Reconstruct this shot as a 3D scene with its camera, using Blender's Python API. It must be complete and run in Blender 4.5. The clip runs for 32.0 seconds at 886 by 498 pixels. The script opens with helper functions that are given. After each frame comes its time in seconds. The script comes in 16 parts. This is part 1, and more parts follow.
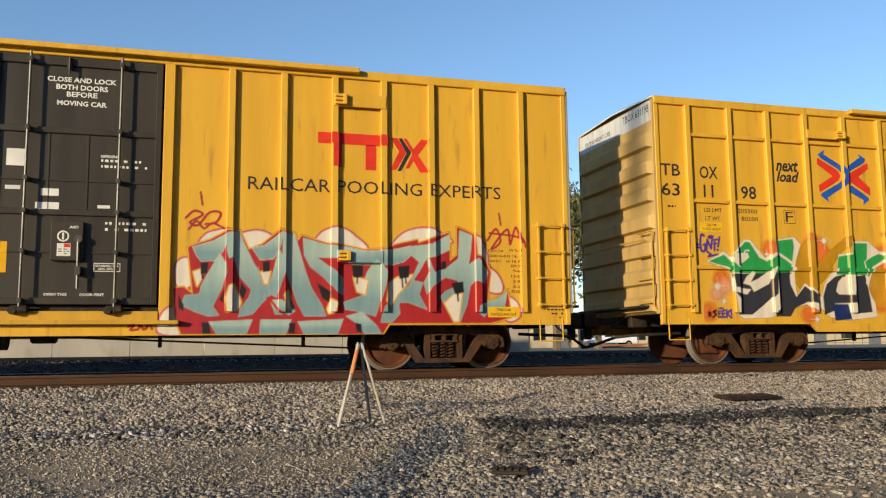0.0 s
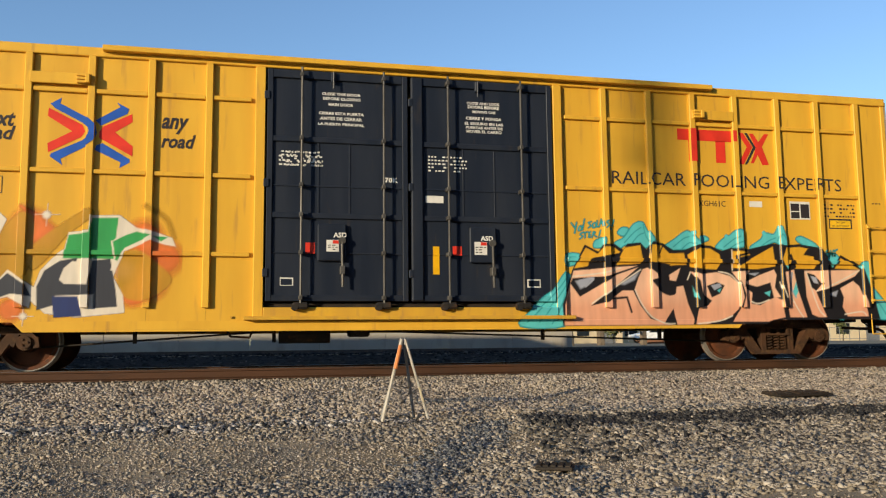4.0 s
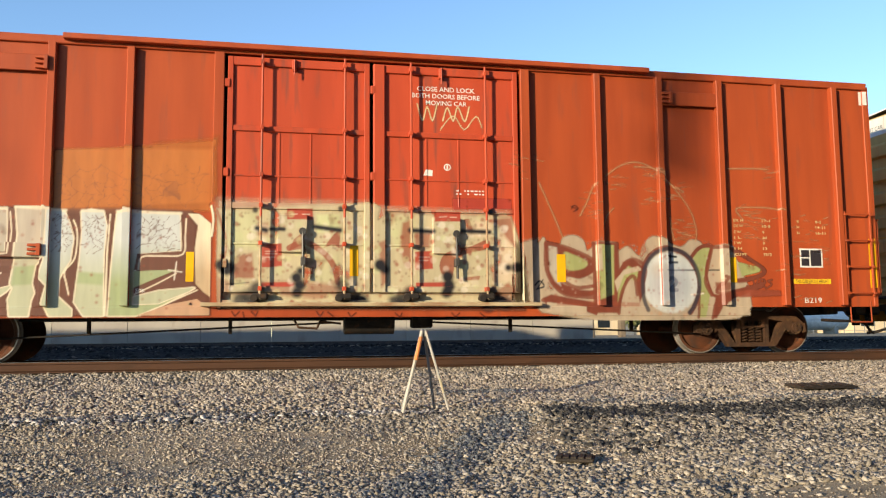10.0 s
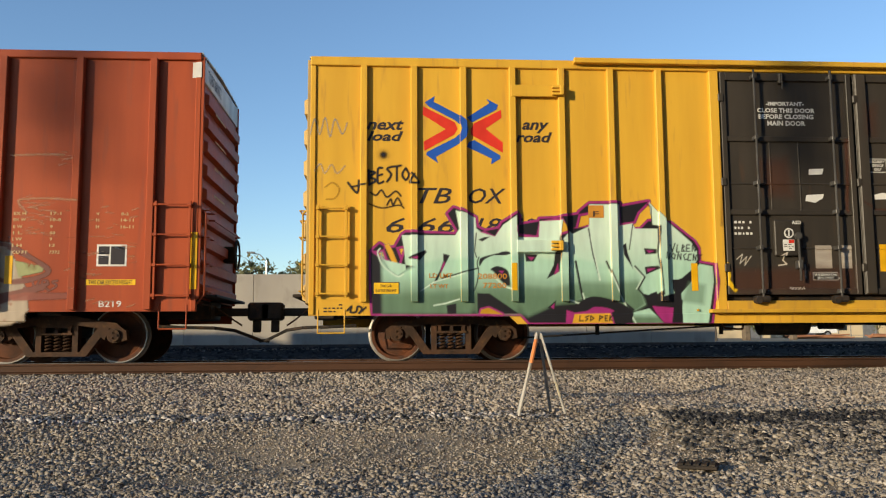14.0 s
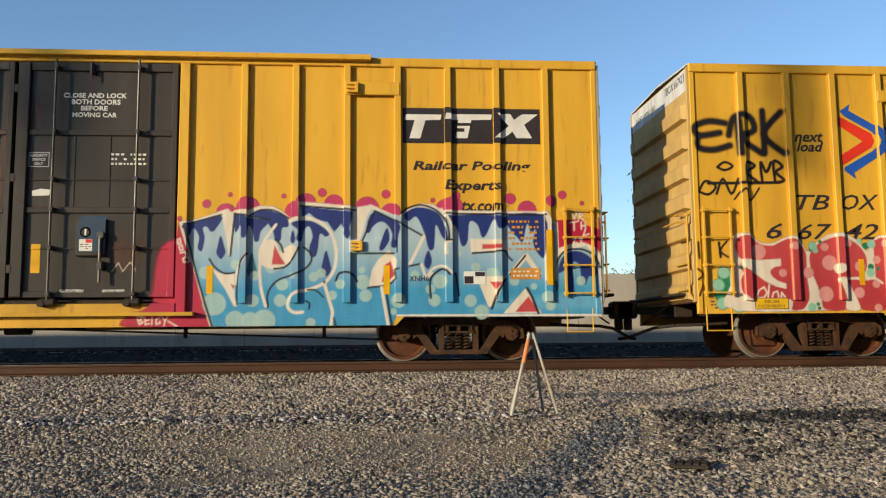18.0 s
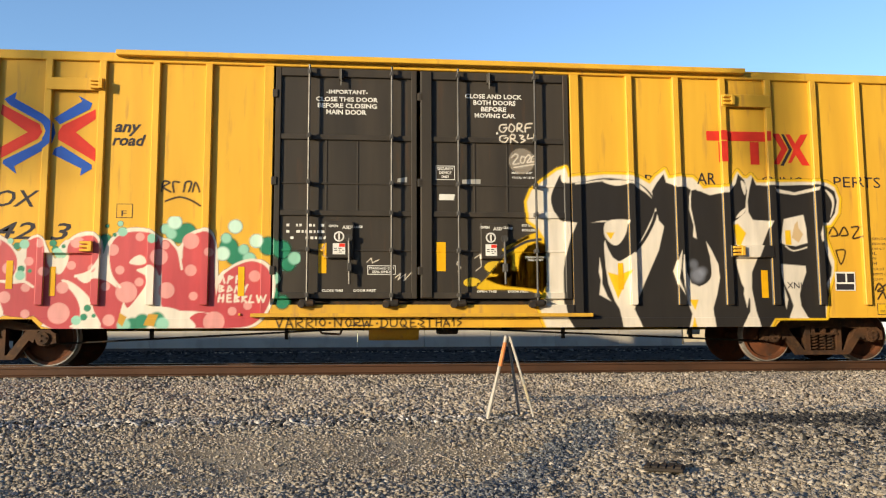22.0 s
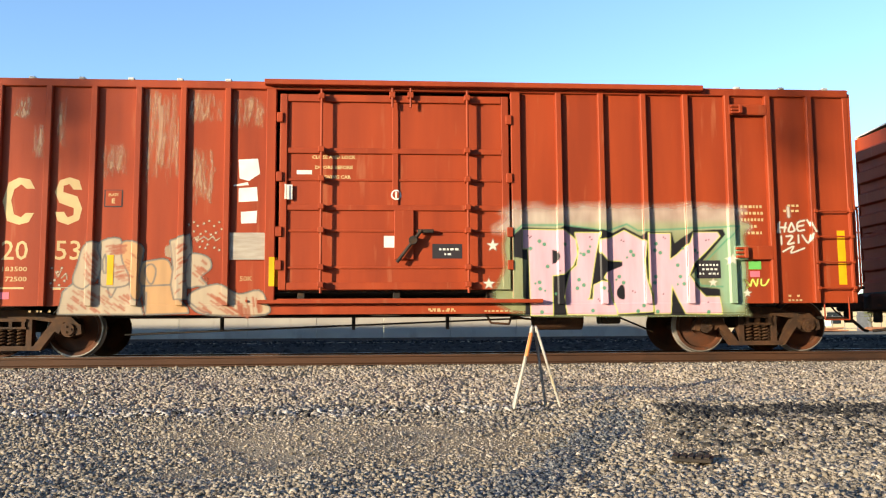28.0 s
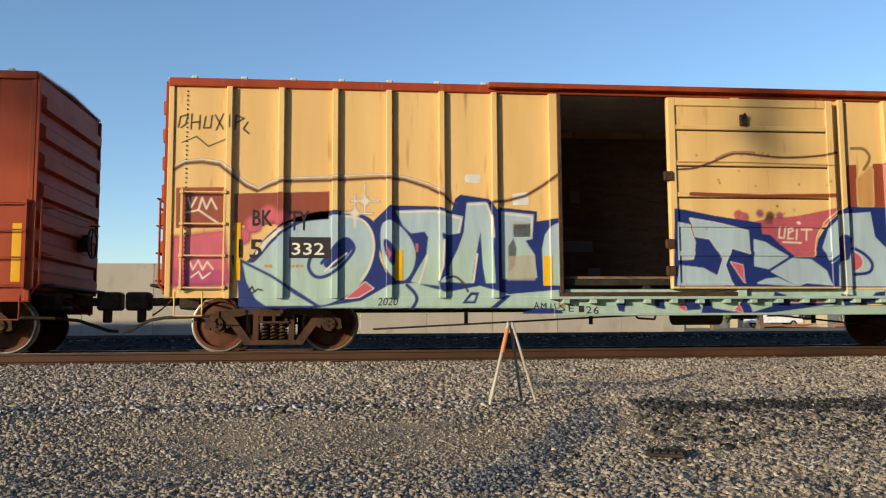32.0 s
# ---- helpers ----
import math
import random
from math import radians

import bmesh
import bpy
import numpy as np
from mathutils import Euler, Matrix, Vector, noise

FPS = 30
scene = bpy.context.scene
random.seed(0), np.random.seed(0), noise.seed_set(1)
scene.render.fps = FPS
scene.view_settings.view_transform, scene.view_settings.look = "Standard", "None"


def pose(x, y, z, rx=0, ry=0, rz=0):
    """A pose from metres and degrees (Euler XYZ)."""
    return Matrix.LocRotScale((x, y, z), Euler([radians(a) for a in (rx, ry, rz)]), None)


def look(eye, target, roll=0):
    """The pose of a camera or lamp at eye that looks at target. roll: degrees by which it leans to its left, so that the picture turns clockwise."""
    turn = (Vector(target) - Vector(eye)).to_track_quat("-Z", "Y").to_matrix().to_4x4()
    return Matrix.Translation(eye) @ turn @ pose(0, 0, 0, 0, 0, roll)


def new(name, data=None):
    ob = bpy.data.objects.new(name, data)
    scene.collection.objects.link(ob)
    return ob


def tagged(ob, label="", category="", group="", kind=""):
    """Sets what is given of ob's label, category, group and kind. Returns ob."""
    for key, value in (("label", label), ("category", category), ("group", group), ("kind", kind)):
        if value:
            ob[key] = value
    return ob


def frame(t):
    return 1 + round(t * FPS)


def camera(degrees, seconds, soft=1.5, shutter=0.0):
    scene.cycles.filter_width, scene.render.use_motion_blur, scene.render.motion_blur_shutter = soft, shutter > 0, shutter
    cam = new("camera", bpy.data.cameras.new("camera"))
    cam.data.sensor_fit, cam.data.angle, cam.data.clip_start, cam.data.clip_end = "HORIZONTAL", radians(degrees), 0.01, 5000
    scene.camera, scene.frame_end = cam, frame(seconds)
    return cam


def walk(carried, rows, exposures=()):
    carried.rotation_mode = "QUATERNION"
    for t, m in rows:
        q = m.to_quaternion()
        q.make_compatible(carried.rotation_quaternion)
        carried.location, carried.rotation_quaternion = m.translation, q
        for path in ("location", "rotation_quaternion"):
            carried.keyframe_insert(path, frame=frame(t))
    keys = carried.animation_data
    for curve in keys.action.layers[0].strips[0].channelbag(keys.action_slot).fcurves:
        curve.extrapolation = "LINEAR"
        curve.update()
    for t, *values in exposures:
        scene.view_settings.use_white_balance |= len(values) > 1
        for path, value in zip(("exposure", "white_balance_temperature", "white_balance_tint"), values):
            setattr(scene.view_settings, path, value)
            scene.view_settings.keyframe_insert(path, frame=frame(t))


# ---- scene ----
cam = camera(56.10, 32.0, soft=1.2)
EYE = Vector((0.0, 0.0, 0.37))  # z = 0 is the top of the rails, y runs away from the camera


def aim(yaw, pitch, roll):
    """Camera pose from degrees to the right of the track's normal, up, and roll."""
    a, b = radians(yaw), radians(pitch)
    way = Vector((math.sin(a) * math.cos(b), math.cos(a) * math.cos(b), math.sin(b)))
    return look(EYE, EYE + way, -roll)


walk(cam, [
    (0, aim(16.09, 6.77, 0.60)), (0.5, aim(15.21, 6.80, 0.59)), (1, aim(14.92, 6.83, 0.54)), (1.5, aim(14.61, 6.79, 0.42)),
    (2, aim(14.24, 7.02, 0.40)), (2.5, aim(13.67, 7.10, 0.53)), (4.5, aim(13.14, 6.18, 0.56)), (5, aim(14.11, 5.90, 0.40)),
    (5.5, aim(15.39, 5.69, 0.42)), (6, aim(16.12, 5.59, 0.14)), (6.5, aim(16.39, 5.34, -0.17)), (7, aim(16.38, 5.12, -0.36)),
    (7.5, aim(16.07, 4.85, -0.40)), (8, aim(15.43, 4.70, -0.15)), (8.5, aim(14.60, 4.63, 0.21)), (9, aim(13.48, 5.00, 0.32)),
    (9.5, aim(12.43, 5.45, 0.48)), (10, aim(11.74, 5.93, 0.50)), (10.5, aim(10.33, 6.31, 0.55)), (11, aim(7.95, 6.65, 0.62)),
    (11.5, aim(5.75, 6.87, 0.50)), (12, aim(4.19, 6.89, 0.35)), (12.5, aim(3.33, 6.90, 0.35)), (13, aim(3.26, 6.62, 0.30)),
    (13.5, aim(3.66, 6.34, 0.30)), (14, aim(3.86, 6.16, 0.34)), (14.5, aim(4.05, 6.21, 0.29)), (15, aim(4.43, 6.27, 0.48)),
    (15.5, aim(4.99, 6.39, 0.42)), (17.5, aim(4.39, 6.19, 0.52)), (18, aim(4.40, 6.18, 0.51)), (18.5, aim(4.66, 6.27, 0.43)),
    (19, aim(4.79, 6.39, 0.43)), (19.5, aim(4.92, 6.54, 0.38)), (20, aim(5.03, 6.72, 0.24)), (20.5, aim(5.15, 6.74, 0.18)),
    (21, aim(5.20, 6.61, 0.22)), (21.5, aim(5.36, 6.39, 0.35)), (22, aim(5.96, 6.37, 0.27)), (22.5, aim(6.41, 6.48, 0.31)),
    (23, aim(6.48, 6.35, 0.34)), (23.5, aim(6.25, 6.37, 0.44)), (24, aim(5.21, 6.33, 0.54)), (24.5, aim(3.77, 6.32, 0.53)),
    (26.5, aim(3.20, 6.02, 0.25)), (27, aim(3.68, 5.85, 0.23)), (27.5, aim(4.02, 5.79, 0.40)), (28, aim(4.18, 5.72, 0.37)),
    (28.5, aim(4.30, 5.66, 0.44)), (29, aim(4.48, 5.64, 0.38)), (29.5, aim(4.89, 5.51, 0.29)), (30, aim(5.03, 5.48, 0.16)),
    (30.5, aim(5.07, 5.51, 0.08)), (31, aim(5.19, 5.56, 0.12)), (31.5, aim(5.38, 5.50, 0.17)), (32, aim(5.80, 5.44, 0.35)),
], exposures=[(0.0, 0.12), (2.5, 0.12), (6.0, 0.2), (7.0, 0.25), (8.0, 0.48), (9.0, 0.62), (12.0, 0.64), (13.0, 0.4), (14.0, 0.12), (19.0, 0.05), (20.0, 0.1), (21.0, 0.1), (22.0, 0.5), (23.0, 0.25), (24.0, 0.18), (25.5, 0.4), (27.0, 0.68), (28.0, 0.9), (29.0, 0.7), (30.0, 0.4), (31.0, 0.12), (32.0, 0.12)])


def travel(t):
    """How far the train has gone along x at t seconds (it rolls towards -x)."""
    return ((((2.64066e-07 * t + -2.51267e-05) * t + 7.98091e-04) * t + -1.68099e-03) * t + -3.68771) * t + -0.01512


TRAIN_ROWS = [float(k) for k in range(33)]
YC = 15.10  # centre line of the track

# ---- light: a low evening sun from behind and to the left ----
SUN_WAY = Vector((0.81, 0.586, 0.0)).normalized()
SUN_UP = radians(11.0)
world = bpy.data.worlds.new("sky")
scene.world = world
world.use_nodes = True
wn, wl = world.node_tree.nodes, world.node_tree.links
sky = wn.new("ShaderNodeTexSky")
sky.sky_type, sky.sun_disc = "NISHITA", False
sky.sun_elevation, sky.sun_rotation = SUN_UP, math.atan2(-SUN_WAY.x, -SUN_WAY.y)
sky.air_density, sky.dust_density, sky.ozone_density = 1.0, 0.1, 2.0
tint = wn.new("ShaderNodeMix")
tint.data_type, tint.blend_type = "RGBA", "MULTIPLY"
tint.inputs[0].default_value = 1.0
tint.inputs[7].default_value = (1.06, 1.17, 1.33, 1)
wl.new(sky.outputs["Color"], tint.inputs[6])
wl.new(tint.outputs[2], wn["Background"].inputs["Color"])
wn["Background"].inputs["Strength"].default_value = 0.15
sun = new("sun", bpy.data.lights.new("sun", "SUN"))
sun.data.energy, sun.data.angle, sun.data.color = 5.0, radians(0.6), (1.0, 0.83, 0.56)
to_sun = Vector((-SUN_WAY.x * math.cos(SUN_UP), -SUN_WAY.y * math.cos(SUN_UP), math.sin(SUN_UP)))
sun.matrix_world = look(to_sun * 80, (0, 0, 0))


# ---- materials ----
def surface(name, a, b, rough=0.6, metal=0.0, big=1.2, fine=35.0, bump=0.15, depth=0.01, stretch=(1, 1, 1), low=0.35, high=0.65, grime=None, grime_low=0.56, speck=0.0, shine=0.25):
    """Two tones mixed by large noise, fine grain in relief and gloss, and a grime colour in streaks."""
    m = bpy.data.materials.new(name)
    m.use_nodes = True
    n, l = m.node_tree.nodes, m.node_tree.links
    bsdf = n["Principled BSDF"]
    co = n.new("ShaderNodeTexCoord")
    inf = n.new("ShaderNodeObjectInfo")
    off = n.new("ShaderNodeVectorMath")
    off.operation = "MULTIPLY_ADD"
    l.new(inf.outputs["Random"], off.inputs[0])
    off.inputs[1].default_value = (17.0, 9.0, 5.0)
    l.new(co.outputs["Object"], off.inputs[2])
    mp = n.new("ShaderNodeMapping")
    mp.inputs["Scale"].default_value = stretch
    l.new(off.outputs[0], mp.inputs["Vector"])

    def tex(scale, detail, source):
        t = n.new("ShaderNodeTexNoise")
        t.inputs["Scale"].default_value, t.inputs["Detail"].default_value = scale, detail
        l.new(source, t.inputs["Vector"])
        return t.outputs["Fac"]

    def ramp(fac, lo, hi):
        r = n.new("ShaderNodeMapRange")
        r.inputs["From Min"].default_value, r.inputs["From Max"].default_value = lo, hi
        l.new(fac, r.inputs["Value"])
        return r.outputs["Result"]

    def mix(fac, c0, c1):
        x = n.new("ShaderNodeMix")
        x.data_type = "RGBA"
        l.new(fac, x.inputs[0])
        for socket, c in ((x.inputs[6], c0), (x.inputs[7], c1)):
            if isinstance(c, tuple):
                socket.default_value = (*c, 1)
            else:
                l.new(c, socket)
        return x.outputs[2]

    col = mix(ramp(tex(big, 5, mp.outputs[0]), low, high), a, b)
    if grime:
        col = mix(ramp(tex(big * 3.1, 8, mp.outputs[0]), grime_low, grime_low + 0.2), col, grime)
    grain = tex(fine, 4, off.outputs[0])
    if speck:
        col = mix(ramp(grain, 0.62, 0.72), col, tuple(speck * v for v in b))
    l.new(col, bsdf.inputs["Base Color"])
    rr = n.new("ShaderNodeMapRange")
    rr.inputs["To Min"].default_value, rr.inputs["To Max"].default_value = max(rough - 0.12, 0.05), min(rough + 0.12, 1.0)
    l.new(grain, rr.inputs["Value"])
    l.new(rr.outputs["Result"], bsdf.inputs["Roughness"])
    bsdf.inputs["Metallic"].default_value = metal
    bsdf.inputs["Specular IOR Level"].default_value = shine
    bp = n.new("ShaderNodeBump")
    bp.inputs["Strength"].default_value, bp.inputs["Distance"].default_value = bump, depth
    l.new(grain, bp.inputs["Height"])
    l.new(bp.outputs["Normal"], bsdf.inputs["Normal"])
    return m


def plain(name, c, rough=0.55, metal=0.0):
    k = tuple(v * 0.8 for v in c)
    return surface(name, c, k, rough, metal, big=3.0, fine=60.0, bump=0.05)


streaks = (3.0, 3.0, 0.35)
YELLOW = surface("yellow_paint", (0.69, 0.39, 0.040), (0.61, 0.335, 0.034), 0.5, 0, 0.9, 30, 0.06, 0.01, streaks, grime=(0.42, 0.22, 0.05), grime_low=0.60)
YELLOW_OLD = surface("weathered_yellow_paint", (0.60, 0.34, 0.03), (0.50, 0.275, 0.035), 0.6, 0, 0.9, 30, 0.08, 0.01, streaks, grime=(0.36, 0.20, 0.06), grime_low=0.56)
RED = surface("oxide_red_paint", (0.385, 0.071, 0.020), (0.295, 0.052, 0.016), 0.55, 0, 0.8, 30, 0.08, 0.01, streaks, grime=(0.24, 0.06, 0.03), grime_low=0.58)
RED_DOOR = surface("red_door_paint", (0.47, 0.070, 0.028), (0.38, 0.055, 0.022), 0.5, 0, 0.8, 30, 0.08, 0.01, streaks, grime=(0.2, 0.06, 0.04))
WORN_ROD = surface("worn_dark_rod", (0.10, 0.095, 0.09), (0.06, 0.055, 0.05), 0.4, 0.3, 3, 40, 0.1)
# one weathered end sheet in two tones: yellow for sunlit ends, grey for shaded
END_SUNLIT = surface("weathered_end_sheet_sunlit", (0.52, 0.35, 0.12), (0.44, 0.285, 0.10), 0.65, 0, 0.9, 30, 0.1, 0.01, streaks, grime=(0.30, 0.20, 0.09), grime_low=0.60)
END_SHADED = surface("weathered_end_sheet_shaded", (0.40, 0.355, 0.295), (0.32, 0.28, 0.23), 0.65, 0, 0.9, 30, 0.1, 0.01, streaks, grime=(0.26, 0.13, 0.06), grime_low=0.58)
RUST_RED = surface("faded_oxide_red_paint", (0.33, 0.050, 0.013), (0.24, 0.036, 0.011), 0.6, 0, 0.8, 30, 0.08, 0.01, streaks, grime=(0.36, 0.105, 0.045), grime_low=0.62)
TAN = surface("weathered_tan_paint", (0.72, 0.48, 0.20), (0.64, 0.41, 0.165), 0.6, 0, 0.8, 30, 0.1, 0.01, streaks, grime=(0.33, 0.14, 0.05), grime_low=0.62)
BLACK = surface("black_door_paint", (0.036, 0.031, 0.026), (0.052, 0.043, 0.034), 0.42, 0, 0.9, 30, 0.1, 0.01, streaks, grime=(0.075, 0.045, 0.028), grime_low=0.62)
NAVY = surface("navy_door_paint", (0.013, 0.018, 0.031), (0.022, 0.027, 0.040), 0.40, 0, 0.9, 30, 0.1, 0.01, streaks, grime=(0.05, 0.04, 0.032), grime_low=0.64)
RED_WORN = surface("red_paint_with_worn_overspray", (0.46, 0.37, 0.23), (0.30, 0.19, 0.11), 0.6, 0, 1.6, 30, 0.1, 0.01, (1.2, 3, 3), grime=(0.26, 0.065, 0.02), grime_low=0.58)
BLACK_STEEL = surface("sooty_steel", (0.020, 0.018, 0.017), (0.045, 0.034, 0.026), 0.7, 0.2, 3, 40, 0.2, 0.01, grime=(0.09, 0.045, 0.02))
RUSTY = surface("rusty_cast_steel", (0.080, 0.037, 0.018), (0.036, 0.021, 0.014), 0.75, 0.0, 4, 50, 0.25, 0.01, grime=(0.11, 0.058, 0.022))
WHEEL = surface("wheel_rust", (0.135, 0.045, 0.018), (0.060, 0.027, 0.016), 0.7, 0.0, 3, 40, 0.15, 0.01, grime=(0.04, 0.03, 0.025))
TREAD = plain("polished_tread", (0.34, 0.31, 0.28), 0.4, 0.5)
RAIL = surface("rail_rust", (0.095, 0.046, 0.027), (0.065, 0.034, 0.022), 0.7, 0.3, 2.0, 45, 0.2, 0.005, (0.3, 1, 1), grime=(0.05, 0.03, 0.022))
RAIL_TOP = plain("rail_running_surface", (0.30, 0.28, 0.27), 0.35, 1.0)
GALV = surface("weathered_white_paint", (0.62, 0.62, 0.60), (0.5, 0.5, 0.48), 0.5, 0.0, 1.2, 30, 0.05, 0.01, streaks, grime=(0.4, 0.33, 0.25))
WHITE = plain("white_stencil", (0.75, 0.73, 0.68))
CREAM = plain("faded_cream_stencil", (0.62, 0.45, 0.22))
INK = plain("black_stencil", (0.035, 0.03, 0.035))
LOGO_RED = plain("logo_red", (0.70, 0.04, 0.022))
LOGO_BLUE = plain("logo_blue", (0.02, 0.10, 0.47))
SIGNAL = plain("reflector_yellow", (0.80, 0.42, 0.01), 0.4)
SIGN_YELLOW = plain("sign_yellow", (0.85, 0.50, 0.02))
CONCRETE = surface("pale_concrete", (0.42, 0.38, 0.32), (0.35, 0.315, 0.27), 0.85, 0, 0.6, 25, 0.3, 0.01, (1, 1, 0.5), grime=(0.28, 0.25, 0.21))
GROUND = surface("gravelly_ground", (0.250, 0.200, 0.135), (0.310, 0.255, 0.180), 0.95, 0, 0.5, 60, 0.8, 0.012, grime=(0.150, 0.122, 0.090), grime_low=0.55, speck=1.35, shine=0.03)
SILL_PAINT = surface("mint_sprayed_sill", (0.362, 0.493, 0.443), (0.30, 0.40, 0.36), 0.55, 0, 2.0, 30, 0.08, grime=(0.33, 0.14, 0.05), grime_low=0.64)
DARK_WALL = surface("dark_blocker_wall", (0.045, 0.042, 0.036), (0.065, 0.058, 0.048), 0.9, 0, 0.5, 20, 0.2, 0.01)
BARK = surface("bark", (0.18, 0.14, 0.10), (0.11, 0.085, 0.06), 0.9, 0, 4, 30, 0.6, 0.02)
LEAF = surface("leaves", (0.055, 0.085, 0.028), (0.09, 0.11, 0.04), 0.6, 0, 2, 10, 0.1)
ORANGE = plain("orange_machine_paint", (0.70, 0.22, 0.05))
PLANK = surface("weathered_board", (0.42, 0.37, 0.31), (0.33, 0.28, 0.23), 0.8, 0, 3, 40, 0.4, 0.004, (1, 1, 6))
ORANGE_PLATE = plain("orange_stencil", (0.62, 0.27, 0.04))
LOGO_BLUE_DARK = plain("dark_blue_plate", (0.03, 0.06, 0.11))
LOGO_PINK = plain("pink_sticker", (0.70, 0.16, 0.22))
LOGO_GREEN = plain("green_sticker", (0.15, 0.50, 0.12))
GREY_PATCH = plain("grey_patch", (0.34, 0.33, 0.31))


def stone_material(name, tones):
    """Broken stone: every piece takes its own tone, with grain."""
    m = surface(name, (0.3, 0.3, 0.3), (0.2, 0.2, 0.2), 0.9, 0, 10, 70, 0.4, 0.01, shine=0.05)
    n, l = m.node_tree.nodes, m.node_tree.links
    geo = n.new("ShaderNodeNewGeometry")
    r = n.new("ShaderNodeValToRGB")
    r.color_ramp.interpolation = "LINEAR"
    while len(r.color_ramp.elements) < len(tones):
        r.color_ramp.elements.new(0.5)
    for k, (e, (pos, c)) in enumerate(zip(r.color_ramp.elements, tones)):
        e.position, e.color = pos, (*c, 1)
    l.new(geo.outputs["Random Per Island"], r.inputs["Fac"])
    b = n["Principled BSDF"]
    old = b.inputs["Base Color"].links[0].from_socket
    mul = n.new("ShaderNodeMix")
    mul.data_type, mul.blend_type = "RGBA", "MULTIPLY"
    mul.inputs[0].default_value = 1.0
    gain = n.new("ShaderNodeVectorMath")
    gain.operation = "SCALE"
    gain.inputs["Scale"].default_value = 3.6
    l.new(old, gain.inputs[0])
    l.new(r.outputs[0], mul.inputs[6])
    l.new(gain.outputs[0], mul.inputs[7])
    l.new(mul.outputs[2], b.inputs["Base Color"])
    return m


BALLAST = stone_material("beige_ballast", ((0.0, (0.060, 0.052, 0.046)), (0.05, (0.19, 0.160, 0.128)), (0.14, (0.31, 0.262, 0.21)), (0.6, (0.375, 0.32, 0.26)), (1.0, (0.47, 0.405, 0.34))))
COARSE = stone_material("grey_gravel", ((0.0, (0.08, 0.070, 0.060)), (0.08, (0.22, 0.187, 0.15)), (0.45, (0.305, 0.26, 0.205)), (0.8, (0.37, 0.318, 0.258)), (1.0, (0.48, 0.425, 0.36))))
BLUE_STONE = stone_material("blue_grey_stone", ((0.0, (0.07, 0.075, 0.085)), (0.6, (0.16, 0.165, 0.17)), (1.0, (0.30, 0.29, 0.28))))
EDGE_STONE = stone_material("mixed_stone", ((0.0, (0.035, 0.035, 0.035)), (0.35, (0.08, 0.075, 0.07)), (0.45, (0.36, 0.32, 0.28)), (1.0, (0.60, 0.55, 0.50))))
DARK_STONE = stone_material("dark_oily_stone", ((0.0, (0.03, 0.03, 0.032)), (0.5, (0.06, 0.057, 0.056)), (0.85, (0.11, 0.10, 0.09)), (1.0, (0.28, 0.25, 0.21))))
PICKUP_WHITE = plain("white_car_paint", (0.8, 0.8, 0.78), 0.3)
TYRE = plain("tyre_rubber", (0.02, 0.02, 0.02), 0.8)
DARK_GLASS = plain("tinted_glass", (0.02, 0.025, 0.03), 0.1)
STUCCO = surface("cream_stucco", (0.62, 0.50, 0.32), (0.55, 0.43, 0.27), 0.9, 0, 0.5, 20, 0.2, 0.01)
LUMBER = surface("reddish_lumber", (0.42, 0.20, 0.10), (0.34, 0.15, 0.08), 0.8, 0, 2, 30, 0.3, 0.005)
ZINC = plain("galvanised_pole", (0.45, 0.45, 0.44), 0.4, 0.8)
REFLECT_WHITE = surface("scuffed_white_plastic", (0.50, 0.46, 0.40), (0.36, 0.33, 0.28), 0.4, 0, 6, 40, 0.1)
REFLECT_ORANGE = plain("orange_reflective_sheet", (0.75, 0.25, 0.08), 0.4)
DULL_GREY = plain("dull_steel_leg", (0.22, 0.22, 0.22), 0.5, 0.3)
# far stones and bed: the train's shade is put into these near-black colours
FAR_STONE = stone_material("shade_dark_stone", ((0.0, (0.015, 0.015, 0.016)), (0.6, (0.03, 0.03, 0.031)), (0.9, (0.06, 0.058, 0.055)), (1.0, (0.14, 0.13, 0.12))))
BED = surface("shade_dark_track_bed", (0.018, 0.018, 0.019), (0.03, 0.029, 0.028), 0.95, 0, 1.5, 18, 0.9, 0.04, grime=(0.02, 0.02, 0.022), shine=0.03)
LINING = surface("dark_inner_lining", (0.17, 0.10, 0.065), (0.22, 0.14, 0.09), 0.8, 0, 2, 25, 0.3, 0.01, (1, 1, 5), grime=(0.03, 0.02, 0.016))


# ---- building tools ----
def box(bm, x0, x1, y0, y1, z0, z1, bevel=0.0):
    made = bmesh.ops.create_cube(bm, size=1.0)["verts"]
    for v in made:
        v.co = Vector((x0 + (v.co.x + 0.5) * (x1 - x0), y0 + (v.co.y + 0.5) * (y1 - y0), z0 + (v.co.z + 0.5) * (z1 - z0)))
    if bevel:
        edges = list({e for v in made for e in v.link_edges})
        bmesh.ops.bevel(bm, geom=edges, offset=bevel, segments=1, affect="EDGES")
    return bm


def rod(bm, a, b, r, n=8, r2=None):
    a, b = Vector(a), Vector(b)
    m = Matrix.Translation((a + b) / 2) @ (b - a).to_track_quat("Z", "Y").to_matrix().to_4x4()
    bmesh.ops.create_cone(bm, cap_ends=True, segments=n, radius1=r, radius2=r if r2 is None else r2, depth=(b - a).length, matrix=m)
    return bm


def pipe(bm, pts, r, n=6):
    for a, b in zip(pts[:-1], pts[1:]):
        rod(bm, a, b, r, n)
    return bm


